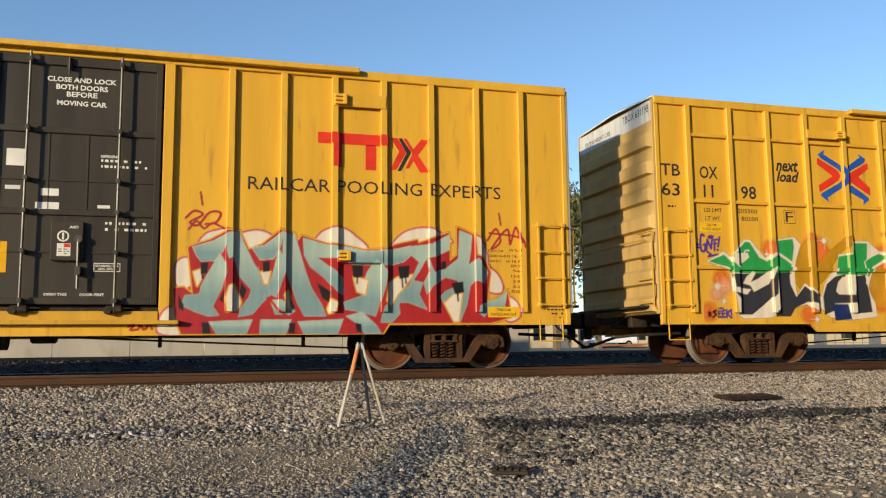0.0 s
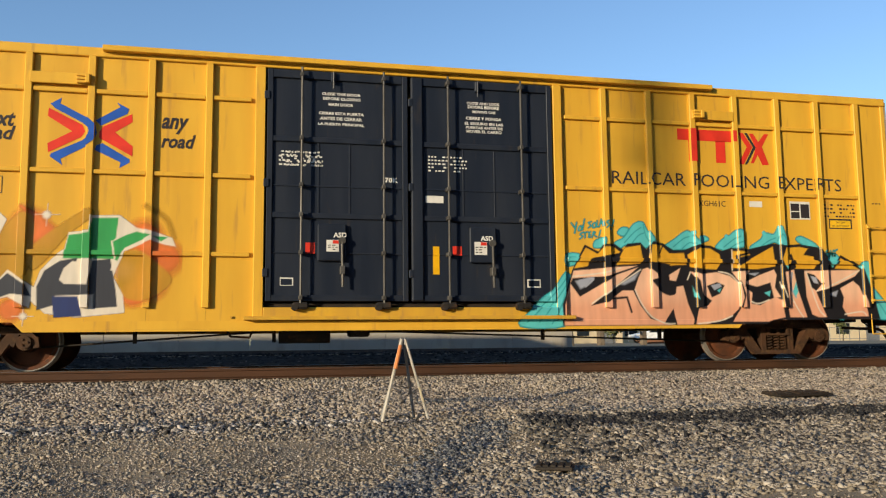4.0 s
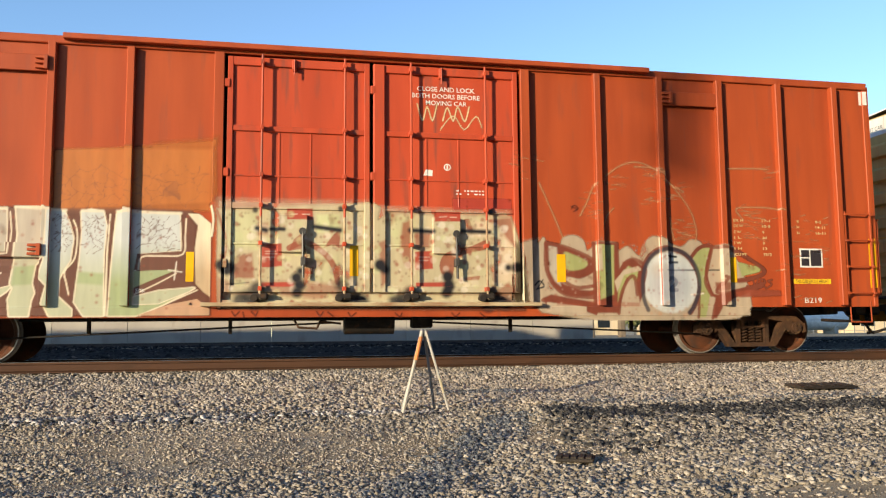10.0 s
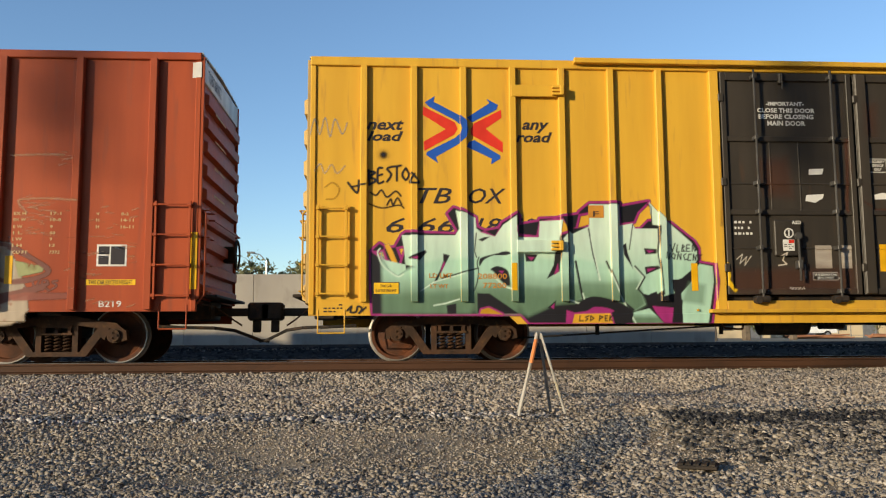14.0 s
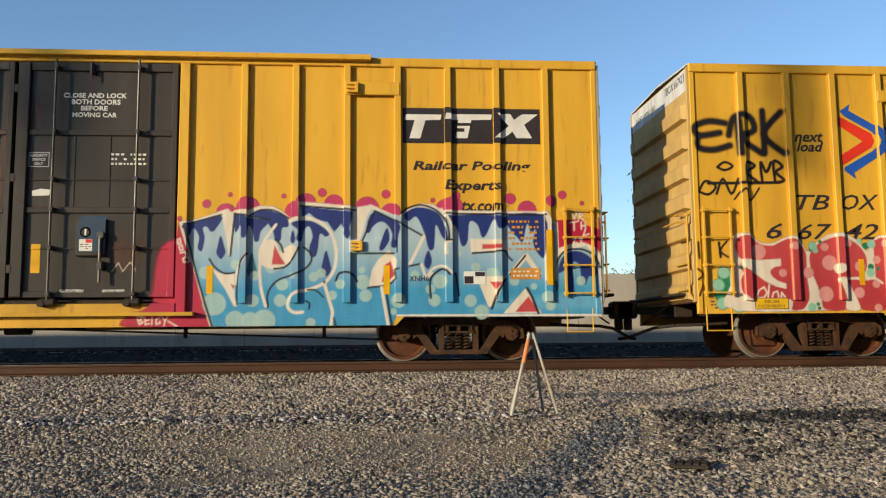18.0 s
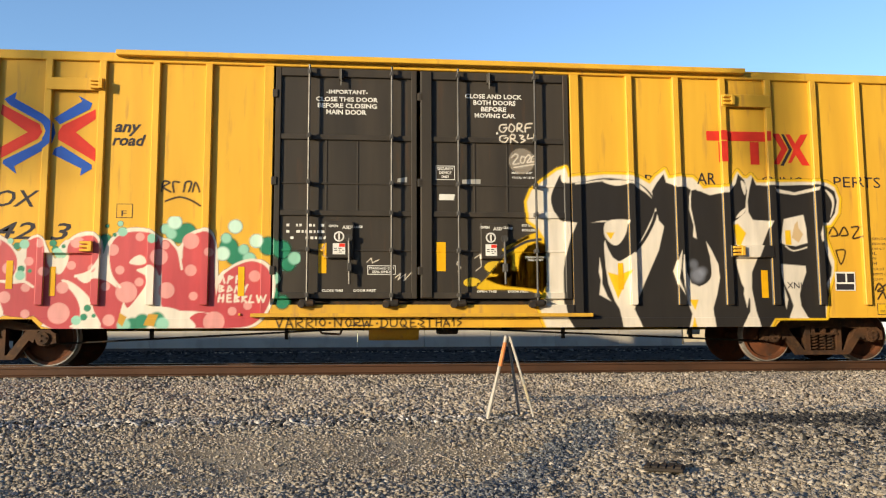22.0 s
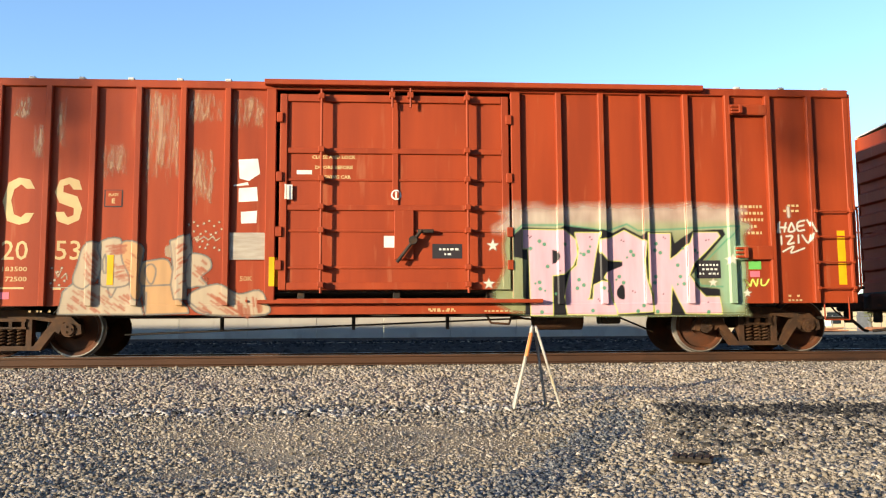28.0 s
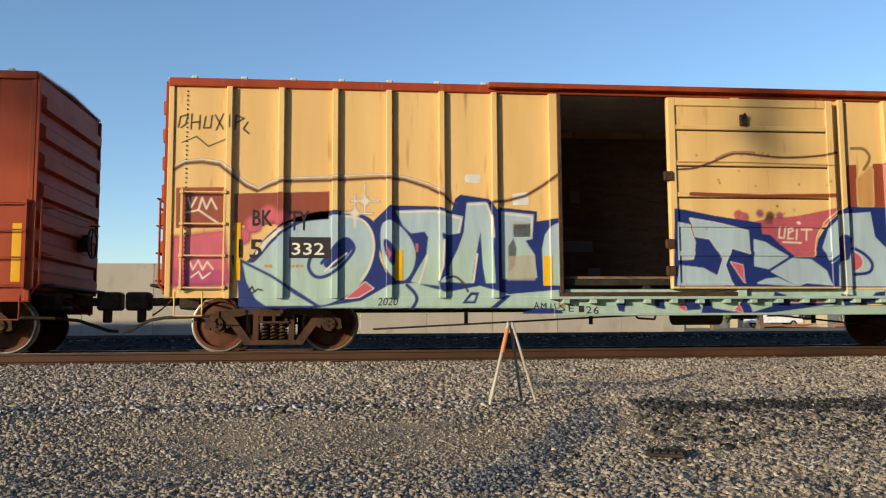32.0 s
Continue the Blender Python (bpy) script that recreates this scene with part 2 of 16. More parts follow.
def plate(bm, pts, y0, y1):
    """A flat plate with the outline pts (x, z), from y0 to y1."""
    f = bm.faces.new([bm.verts.new((x, y0, z)) for x, z in pts])
    out = bmesh.ops.extrude_face_region(bm, geom=[f])
    bmesh.ops.translate(bm, verts=[v for v in out["geom"] if isinstance(v, bmesh.types.BMVert)], vec=(0, y1 - y0, 0))
    bmesh.ops.recalc_face_normals(bm, faces=bm.faces[:])
    return bm


def bmnew():
    return bmesh.new()


def part(name, bm, material, parent=None, label="", at=None):
    me = bpy.data.meshes.new(name)
    bm.to_mesh(me)
    bm.free()
    me.materials.append(material)
    ob = new(name, me)
    if parent:
        ob.parent = parent
    if at:
        ob.location = at
    if label:
        tagged(ob, label)
    return ob


def shared(name, me, parent, at):
    ob = new(name, me)
    ob.parent = parent
    ob.location = at
    return ob


def thing(name, label, category, group="", kind="", at=(0, 0, 0)):
    ob = new(name)
    ob.location = at
    return tagged(ob, label, category, group, kind)


MOVERS = []  # (car, start on the track)
WHEELS = []  # (wheel set, place in its truck)


# ---- the ground: one sheet from behind the camera to the horizon ----
PROFILE = [(-400.0, -1.2), (-20.0, -1.15), (0.0, -1.08), (6.0, -0.86), (8.4, -0.70), (9.3, -0.63), (10.3, -0.53), (13.3, -0.24), (14.2, -0.2),
           (16.4, -0.2), (17.6, -0.26), (19.0, -0.08), (21.5, -0.06), (24.0, 0.1), (29.0, 0.17), (60.0, 0.2), (3000.0, 0.2)]


def ground_z(x, y):
    for (a, za), (b, zb) in zip(PROFILE[:-1], PROFILE[1:]):
        if y <= b:
            z = za + (zb - za) * (y - a) / (b - a)
            break
    else:
        z = PROFILE[-1][1]
    if 2.0 < y < 14.0:
        k = min(1.0, (14.0 - y) / 0.8) * min(1.0, (y - 2.0) / 3.0)
        z += k * (0.10 * (noise.noise((x * 0.28, y * 0.45, 3.0))) + 0.035 * noise.noise((x * 1.3, y * 1.6, 7.0)))
    return z


def build_ground():
    xs = [-2500, -600, -150, -60, -30, -16] + [-10 + 0.25 * i for i in range(121)] + [24, 32, 45, 80, 200, 700, 2500]
    ys = [-400, -60, -20, -8, -2, 2, 4] + [5 + 0.2 * i for i in range(47)] + [14.6, 15.1, 15.6, 16.2, 16.8, 17.6, 18.3, 19, 20, 21.5, 24, 29, 45, 60, 120, 400, 1200, 3000]
    verts = [(x, y, ground_z(x, y)) for y in ys for x in xs]
    w = len(xs)
    faces = [(j * w + i, j * w + i + 1, (j + 1) * w + i + 1, (j + 1) * w + i) for j in range(len(ys) - 1) for i in range(w - 1)]
    me = bpy.data.meshes.new("ground")
    me.from_pydata(verts, [], faces)
    me.materials.append(GROUND)
    for p in me.polygons:
        p.use_smooth = True
    tagged(new("ground", me), "grey-brown gravel and packed dirt beside the track", "ground", kind="structure")


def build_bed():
    """Track bed between the rails and beyond them, a hand over the ground sheet; its near-black colour holds the
    train's shade.
    """
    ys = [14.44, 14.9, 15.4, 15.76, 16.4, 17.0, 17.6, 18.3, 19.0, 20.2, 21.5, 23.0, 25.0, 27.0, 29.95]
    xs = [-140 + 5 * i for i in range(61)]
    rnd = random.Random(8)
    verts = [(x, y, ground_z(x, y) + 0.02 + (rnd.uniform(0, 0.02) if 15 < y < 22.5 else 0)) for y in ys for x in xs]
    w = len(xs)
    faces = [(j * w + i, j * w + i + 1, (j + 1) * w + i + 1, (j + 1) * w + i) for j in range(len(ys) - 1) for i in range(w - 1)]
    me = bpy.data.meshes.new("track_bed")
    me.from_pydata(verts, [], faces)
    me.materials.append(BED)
    tagged(new("track_bed", me), "ballast bed under and behind the train, its shade put into a near-black colour", "ground", kind="structure")


def build_rail(y, label):
    t = thing("rail", label, "rail", "rails of the track", at=(0, y, 0))
    prof = [(-0.037, -0.004), (0.037, -0.004), (0.037, -0.036), (0.011, -0.046), (0.010, -0.135), (0.072, -0.160), (0.072, -0.172),
            (-0.072, -0.172), (-0.072, -0.160), (-0.010, -0.135), (-0.011, -0.046), (-0.037, -0.036)]
    x0, x1 = -120.0, 160.0
    verts = [(x, a, b) for x in (x0, x1) for a, b in prof]
    n = len(prof)
    faces = [(i, (i + 1) % n, n + (i + 1) % n, n + i) for i in range(n)]
    me = bpy.data.meshes.new("web")
    me.from_pydata(verts, [], faces)
    me.materials.append(RAIL)
    ob = new("web", me)
    ob.parent = t
    part("head", box(bmnew(), x0, x1, -0.035, 0.035, -0.004, 0.0), RAIL_TOP, t, "dull polished running surface")
    return t


def build_wall():
    """Long pale wall of upright slabs behind the second track bed; part of it has raised discs."""
    y, z0, top = 30.0, 0.1, 2.70
    t = thing("boundary_wall", "long pale concrete panel wall with round bosses beyond the tracks", "wall", kind="structure", at=(0, y, 0))
    x = 12.05 - 24 * 2.4
    disc = bmnew()
    rod(disc, (0, 0.0, 0), (0, -0.035, 0), 0.19, 24)
    me = bpy.data.meshes.new("disc")
    disc.to_mesh(me)
    disc.free()
    me.materials.append(CONCRETE)
    slab = bmnew()
    box(slab, 0.006, 2.394, 0, 0.2, 0, top - z0, 0.008)
    ms = bpy.data.meshes.new("panel")
    slab.to_mesh(ms)
    slab.free()
    ms.materials.append(CONCRETE)
    while x < 12.0:
        shared("panel", ms, t, (x, 0, z0))
        if -3.0 < x < 4.0:
            for k in range(4):
                shared("disc", me, t, (x + 0.3 + 0.6 * k, 0.0, 2.12))
        x += 2.4
    return t


build_ground()
build_bed()
build_rail(YC - 0.755, "rust-brown steel rail on grey ballast")
build_rail(YC + 0.755, "far rust-brown steel rail in the shade of the train")
build_wall()


# ---- loose stone by the track: nobody could count it ----
def scatter(name, label, material, n, seed, place, size):
    """Angular stones: boxes with shaken corners, half sunk in the ground."""
    rnd = np.random.RandomState(seed)
    xy = []
    while len(xy) < n:
        x, y = place(rnd)
        xy.append((x, y))
    xy = np.array(xy)
    z = np.array([ground_z(a, b) for a, b in xy])
    corners = np.array([(a, b, c) for a in (-1, 1) for b in (-1, 1) for c in (-1, 1)], float)
    faces = np.array([(0, 1, 3, 2), (4, 6, 7, 5), (0, 4, 5, 1), (2, 3, 7, 6), (0, 2, 6, 4), (1, 5, 7, 3)])
    v = corners[None] * (0.72 + 0.3 * rnd.rand(n, 8, 1)) + rnd.normal(0, 0.11, (n, 8, 3))
    s = size(rnd, xy)
    v *= s[:, None, None] * np.stack([0.5 + 0.2 * rnd.rand(n), 0.42 + 0.18 * rnd.rand(n), 0.19 + 0.13 * rnd.rand(n)], 1)[:, None, :]
    q = rnd.normal(0, 1, (n, 4)) * (0.30, 0.30, 1.6, 1.0)
    q /= np.linalg.norm(q, axis=1)[:, None]
    a, b, c, d = q[:, 3], q[:, 0], q[:, 1], q[:, 2]
    rot = np.stack([np.stack([1 - 2 * (c * c + d * d), 2 * (b * c - d * a), 2 * (b * d + c * a)], 1),
                    np.stack([2 * (b * c + d * a), 1 - 2 * (b * b + d * d), 2 * (c * d - b * a)], 1),
                    np.stack([2 * (b * d - c * a), 2 * (c * d + b * a), 1 - 2 * (b * b + c * c)], 1)], 1)
    v = np.einsum("nij,nkj->nki", rot, v)
    v += np.stack([xy[:, 0], xy[:, 1], z + s * 0.07], 1)[:, None, :]
    quads = (faces[None] + 8 * np.arange(n)[:, None, None]).reshape(-1, 4)
    me = bpy.data.meshes.new(name)
    me.vertices.add(n * 8)
    me.vertices.foreach_set("co", v.ravel())
    me.loops.add(quads.size)
    me.loops.foreach_set("vertex_index", quads.ravel())
    me.polygons.add(len(quads))
    me.polygons.foreach_set("loop_start", np.arange(0, quads.size, 4))
    me.update(calc_edges=True)
    me.materials.append(material)
    return tagged(new(name, me), label, "gravel", kind="stuff")


def wedge(y, margin=0.6):
    return -0.50 * y - margin, 1.02 * y + margin


def dirt(x, y):
    """Where packed dirt and grit show between the stones: above zero."""
    lane = 1.0 - math.hypot((x + 0.1 + 0.9 * (y - 8.5)) / 2.3, (y - 8.45) / 0.95)
    return max(0.8 * noise.noise((x * 0.45 + 4.0, y * 0.9, 1.0)) - 0.22, 1.1 * lane + 0.35 * noise.noise((x * 0.9, y * 2.4, 5.0)),
               (5.95 - y + 0.12 * noise.noise((x * 1.1, 2.0, 0.0))) * (2.0 if x > 2.4 else 0.4), 0.5 if x > 7.4 and y > 8.2 else -1.0)


def on_slope(rnd):
    while True:
        y = 10.1 + 4.13 * rnd.rand() ** 0.85
        a, b = wedge(y)
        x = a + (b - a) * rnd.rand()
        patch = math.hypot((x - 3.2) / 0.75, (y - 11.4) / 0.2) < 1.0
        if not (y < 10.5 and rnd.rand() < 0.45) and not (patch and rnd.rand() < 0.8):
            return x, y


def on_flat(rnd):
    while True:
        y = 5.4 + 4.8 * rnd.rand()
        a, b = wedge(y)
        x = a + (b - a) * rnd.rand()
        band = 3.2 < x < 9.6 and abs(y - 9.62 - 0.03 * (x - 4.0) - 0.10 * noise.noise((x * 1.3, 0.0, 4.0))) < 0.24 * math.sin(math.pi * min(1.0, 0.15 + (x - 3.2) / 7.3))
        trail = abs(x - 0.9 - 1.9 * (y - 6.3) / 3.3) < 0.26
        if (dirt(x, y) < 0.10 * rnd.rand() or rnd.rand() < 0.07) and not (band and rnd.rand() < 0.93) and not (trail and rnd.rand() < 0.55):
            return x, y


def on_dirt(rnd):
    while True:
        y = 5.2 + 5.2 * rnd.rand()
        a, b = wedge(y)
        x = a + (b - a) * rnd.rand()
        if dirt(x, y) > -0.05 and (y > 6.0 or x < 2.4 or rnd.rand() < 0.12):
            return x, y


def in_streak(rnd):
    """A dark band of oily stone along the foot of the slope, with loose ones strewn below it."""
    t = rnd.rand()
    k = rnd.rand()
    if k < 0.16:
        x = 3.0 + 5.5 * t
        return x, 9.3 - 1.7 * rnd.rand() ** 1.5
    if k < 0.24:
        x, y = -4.0 + 15 * rnd.rand(), 10.4 + 3.6 * rnd.rand()
        return x, y
    x = 3.2 + 6.2 * t
    return x, 9.62 + 0.03 * (x - 4.0) + 0.10 * noise.noise((x * 1.3, 0.0, 4.0)) + rnd.normal(0, 0.05 + 0.11 * math.sin(math.pi * min(1.0, 0.12 + t * 0.88)))


def in_blue(rnd):
    """Small blue-grey stones: a patch on the slope, a slanting trail over the flat and the rut at the foot of the slope."""
    k, t = rnd.rand(), rnd.rand()
    if k < 0.22:
        return 3.2 + rnd.normal(0, 0.36), 11.4 + rnd.normal(0, 0.10)
    if k < 0.62:
        return 0.9 + 1.9 * t + rnd.normal(0, 0.16), 6.3 + 3.3 * t + rnd.normal(0, 0.12)
    if k < 0.85:
        return -5.6 + 5.6 * t, 10.28 + rnd.normal(0, 0.09)
    return 3.5 + 5.5 * t, 10.35 + rnd.normal(0, 0.12)


def in_row(rnd):
    """Bigger stones along the foot of the ballast slope."""
    x = -6 + 8.0 * rnd.rand()
    return x, 10.0 + 0.05 * math.sin(x * 1.7) + rnd.normal(0, 0.10)


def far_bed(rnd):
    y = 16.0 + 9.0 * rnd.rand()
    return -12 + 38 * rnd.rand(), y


scatter("ballast", "beige crushed-stone ballast on the shoulder of the track", BALLAST, 66000, 1, on_slope, lambda r, p: 0.026 + 0.034 * r.rand(len(p)) ** 1.6)
scatter("gravel", "mixed grey and beige broken stone over packed dirt", COARSE, 66000, 2, on_flat, lambda r, p: 0.015 + (0.032 + 0.012 * (p[:, 0] > 1.5)) * r.rand(len(p)) ** 2.0)
scatter("grit", "fine tan grit on the packed dirt", BALLAST, 26000, 6, on_dirt, lambda r, p: 0.009 + 0.016 * r.rand(len(p)) ** 2)
scatter("dark_stones", "band of dark oily stones across the gravel", DARK_STONE, 6500, 3, in_streak, lambda r, p: 0.034 + 0.034 * r.rand(len(p)))
scatter("blue_grey_chips", "blue-grey stone chips in a patch and a slanting trail", BLUE_STONE, 9000, 9, in_blue, lambda r, p: 0.020 + 0.026 * r.rand(len(p)))
scatter("edge_stones", "row of larger stones at the foot of the ballast", EDGE_STONE, 1500, 4, in_row, lambda r, p: 0.036 + 0.040 * r.rand(len(p)) ** 1.5)
# these stones are coloured as they look in the train's shade
scatter("far_ballast", "ballast beyond the train, coloured dark to carry the train's shade", FAR_STONE, 14000, 5, far_bed, lambda r, p: 0.05 + 0.05 * r.rand(len(p)))


def scrap(x, y, w, d, label, mat, turn):
    bm = bmnew()
    box(bm, -w / 2, w / 2, -d / 2, d / 2, 0.0, 0.03, 0.006)
    for k in range(5):
        box(bm, -w / 2 + k * w / 5, -w / 2 + (k + 0.7) * w / 5, -d * 0.4, d * 0.4, 0.03, 0.045)
    ob = part("scrap_mat", bm, mat, None, "", (x, y, ground_z(x, y) + 0.035))
    ob.rotation_euler = (radians(4), 0, radians(turn))
    tagged(ob, label, "scrap")


scrap(7.95, 11.0, 0.95, 0.42, "flat dark rusty scrap mat lying on the ballast", BLACK_STEEL, 4)
scrap(2.76, 7.38, 0.34, 0.2, "small dark rubber scrap lying in gravel", BLACK_STEEL, -28)


def barricade(x, y, turn):
    """Folded A-frame barricade without its boards: two pairs of tall legs hinged at the top."""
    z = ground_z(x, y)
    t = thing("barricade_stand", "scuffed white A-frame barricade legs standing on gravel", "barricade", at=(x, y, z + 0.02))
    t.rotation_euler = (0, 0, radians(turn))
    h = 0.97

    def leg(name, a, b, w, mat, label=""):
        bm = bmnew()
        a, b = Vector(a), Vector(b)
        m = Matrix.Translation((a + b) / 2) @ (b - a).to_track_quat("Z", "Y").to_matrix().to_4x4()
        made = bmesh.ops.create_cube(bm, size=1.0, matrix=m @ Matrix.Diagonal((w, 0.028, (b - a).length, 1)))["verts"]
        bmesh.ops.bevel(bm, geom=list({e for v in made for e in v.link_edges}), offset=0.005, segments=1, affect="EDGES")
        return part(name, bm, mat, t, label)

    leg("leg", (-0.27, -0.12, 0), (-0.015, -0.02, h), 0.042, REFLECT_WHITE)
    leg("leg", (-0.24, 0.16, 0.0), (0.0, 0.02, h - 0.02), 0.036, DULL_GREY, "grey rear leg")
    leg("leg", (0.29, -0.10, 0.02), (0.03, -0.02, h), 0.042, REFLECT_WHITE)
    leg("leg", (0.17, 0.18, 0.02), (0.02, 0.02, h - 0.02), 0.030, DULL_GREY, "grey rear leg")
    leg("reflective_strip", (-0.105, -0.085, 0.62), (-0.035, -0.055, 0.90), 0.05, REFLECT_ORANGE, "orange reflective sheet")
    leg("foot_board", (0.235, -0.09, 0.22), (0.185, -0.08, 0.40), 0.075, SIGN_BEIGE, "beige board remnant")
    bm = bmnew()
    rod(bm, (-0.05, 0, h - 0.02), (0.06, 0, h - 0.02), 0.012, 8)
    box(bm, -0.03, -0.005, -0.035, 0.035, h - 0.07, h + 0.02, 0.005)
    box(bm, 0.015, 0.04, -0.035, 0.035, h - 0.07, h + 0.015, 0.005)
    part("hinge", bm, ZINC, t, "bare metal hinge")


SIGN_BEIGE = plain("beige_board", (0.50, 0.42, 0.28), 0.7)
barricade(1.82, 10.0, 0)


# ---- trees ----
def tree(x, y, h, spread, seed, label, leaves=1800, leaf=0.22, airy=0.0, mat=None):
    rnd = random.Random(seed)
    z = ground_z(x, y)
    t = thing("tree", label, "tree", "trees beyond the wall", at=(x, y, z))
    bm = bmnew()
    tips = []

    def limb(a, d, length, r, depth):
        b = a + d * length
        rod(bm, a, b, r, 6, r * 0.65)
        if depth == 0:
            tips.append((b, length))
            return
        tips.append(((a + b) / 2, length))
        for k in range(rnd.choice((2, 3))):
            e = (d + Vector((rnd.uniform(-0.8, 0.8), rnd.uniform(-0.8, 0.8), rnd.uniform(-0.05, 0.6)))).normalized()
            limb(b, e, length * rnd.uniform(0.62, 0.85), r * 0.6, depth - 1)

    limb(Vector((0, 0, -0.1)), Vector((rnd.uniform(-0.06, 0.06), 0, 1)).normalized(), h * 0.33, 0.028 * h, 4)
    part("trunk", bm, BARK, t, "slender branching trunk")
    n = leaves
    rn = np.random.RandomState(seed)
    zmax = max(p.z for p, l in tips)
    pts = np.array([(p.x, p.y, p.z) for p, l in tips])
    pts = pts * (spread / max(np.abs(pts[:, :2]).max(), 0.1), spread / max(np.abs(pts[:, :2]).max(), 0.1), h * 0.93 / zmax)
    pick = pts[rn.randint(0, len(pts), n)]
    c = pick + rn.normal(0, 1, (n, 3)) * (0.09 * h * 0.8, 0.09 * h * 0.8, 0.07 * h)
    keep = c[:, 2] > h * (0.14 + airy)
    c = c[keep]
    n = len(c)
    u = rn.normal(0, 1, (n, 3))
    u /= np.linalg.norm(u, axis=1)[:, None]
    w = np.cross(u, rn.normal(0, 1, (n, 3)))
    w /= np.linalg.norm(w, axis=1)[:, None]
    s = leaf * (0.5 + rn.rand(n))[:, None]
    quad = np.stack([c - u * s, c + w * s * 0.4, c + u * s, c - w * s * 0.4], 1).reshape(-1, 3)
    me = bpy.data.meshes.new("crown")
    me.from_pydata(quad.tolist(), [], [(4 * i, 4 * i + 1, 4 * i + 2, 4 * i + 3) for i in range(n)])
    me.materials.append(mat or LEAF)
    ob = new("crown", me)
    ob.parent = t
    return t


EUC = surface("eucalyptus_leaves", (0.12, 0.135, 0.045), (0.19, 0.19, 0.07), 0.6, 0, 2, 10, 0.1)
FAR_LEAF = surface("dusty_leaves", (0.13, 0.135, 0.06), (0.19, 0.18, 0.085), 0.7, 0, 2, 10, 0.1)
tree(17.3, 43.5, 10.2, 1.7, 3, "tall grey-green eucalyptus behind the wall", 5200, 0.16, mat=EUC)
tree(19.6, 44.5, 9.4, 1.9, 9, "tall grey-green eucalyptus with a leaning crown", 5200, 0.16, mat=EUC)
tree(23.0, 46.0, 8.6, 2.4, 12, "broad grey-green eucalyptus at the end of the wall", 4600, 0.18, mat=EUC)
tree(16.0, 52.0, 4.6, 1.2, 21, "thin low tree above the wall", 420, 0.12, mat=FAR_LEAF)
for k, (a, h) in enumerate(((-9.0, 8.2), (-6.6, 7.6), (-4.6, 9.6), (-3.1, 8.4), (-1.7, 9.0), (0.6, 8.2), (2.0, 8.4))):
    tree(82 * math.tan(radians(a)), 82.0 + (k % 3) * 3, h, 1.9 + 0.2 * (k % 3), 30 + k, "hazy roadside tree far behind the wall", 1300, 0.26, mat=FAR_LEAF)
for k, (a, h) in enumerate(((2.7, 9.6), (4.9, 9.4), (12.6, 6.6), (15.4, 6.4))):
    tree(80 * math.tan(radians(a)), 80.0, h, 0.9, 60 + k, "thin half-bare tree behind the wall", 260, 0.15, mat=FAR_LEAF)


def lamp_post(x, y, h, side):
    t = thing("street_lamp", "slim grey street lamp beyond the wall", "street lamp", "street lamps", at=(x, y, ground_z(x, y)))
    part("pole", rod(bmnew(), (0, 0, 0), (0, 0, h), 0.09, 8, 0.06), ZINC, t)
    bm = bmnew()
    pipe(bm, [(0, 0, h - 0.1), (side * 0.5, 0, h + 0.45), (side * 1.3, 0, h + 0.6)], 0.04, 6)
    part("arm", bm, ZINC, t)
    part("lamp_head", box(bmnew(), side * 1.2 - 0.25, side * 1.2 + 0.35, -0.12, 0.12, h + 0.52, h + 0.66, 0.03), DULL_GREY, t)


lamp_post(-0.75, 60.0, 6.6, 1)
lamp_post(14.0, 60.0, 6.0, 1)
lamp_post(-8.9, 62.0, 6.0, -1)


def boom_lift(x, y):
    """Orange boom lift whose folded arm and platform stand above the wall."""
    t = thing("boom_lift", "orange boom lift with folded arm and railed platform", "boom lift", at=(x, y, 0.2))

    def beam(name, a, b, w, mat=ORANGE):
        bm = bmnew()
        a, b = Vector(a), Vector(b)
        m = Matrix.Translation((a + b) / 2) @ (b - a).to_track_quat("Z", "Y").to_matrix().to_4x4()
        bmesh.ops.create_cube(bm, size=1.0, matrix=m @ Matrix.Diagonal((w, w, (b - a).length, 1)))
        part(name, bm, mat, t)

    beam("lower_arm", (-1.6, 0, 2.7), (0.05, 0, 4.35), 0.26)
    beam("upper_arm", (-0.05, 0, 4.45), (1.9, 0, 3.55), 0.28)
    beam("jib", (1.8, -0.1, 3.5), (2.9, -0.1, 3.55), 0.18)
    part("knuckle", rod(bmnew(), (0, -0.2, 4.38), (0, 0.2, 4.38), 0.24, 12), DULL_GREY, t)
    part("turntable", box(bmnew(), -1.9, 1.6, -1.0, 1.0, 1.0, 2.8, 0.1), ORANGE, t)
    part("chassis", box(bmnew(), -1.9, 1.9, -1.1, 1.1, 0.45, 1.0, 0.05), DULL_GREY, t)
    for a in (-1.3, 1.3):
        for b in (-1.05, 1.05):
            part("tyre", rod(bmnew(), (a, b - 0.15, 0.5), (a, b + 0.15, 0.5), 0.5, 18), TYRE, t)
    part("platform", box(bmnew(), 1.9, 4.2, -0.5, 0.5, 3.55, 3.72, 0.02), ORANGE, t)
    for a in (1.95, 2.7, 3.45, 4.15):
        for b in (-0.48, 0.48):
            part("rail_post", rod(bmnew(), (a, b, 3.7), (a, b, 4.75), 0.022, 6), ZINC, t)
    for zz in (4.2, 4.75):
        for b in (-0.48, 0.48):
            part("guard_rail", rod(bmnew(), (1.95, b, zz), (4.15, b, zz), 0.022, 6), ZINC, t)
    part("control_box", box(bmnew(), 2.1, 2.6, -0.45, -0.1, 4.1, 4.7, 0.04), ORANGE, t)


boom_lift(3.1, 45.0)


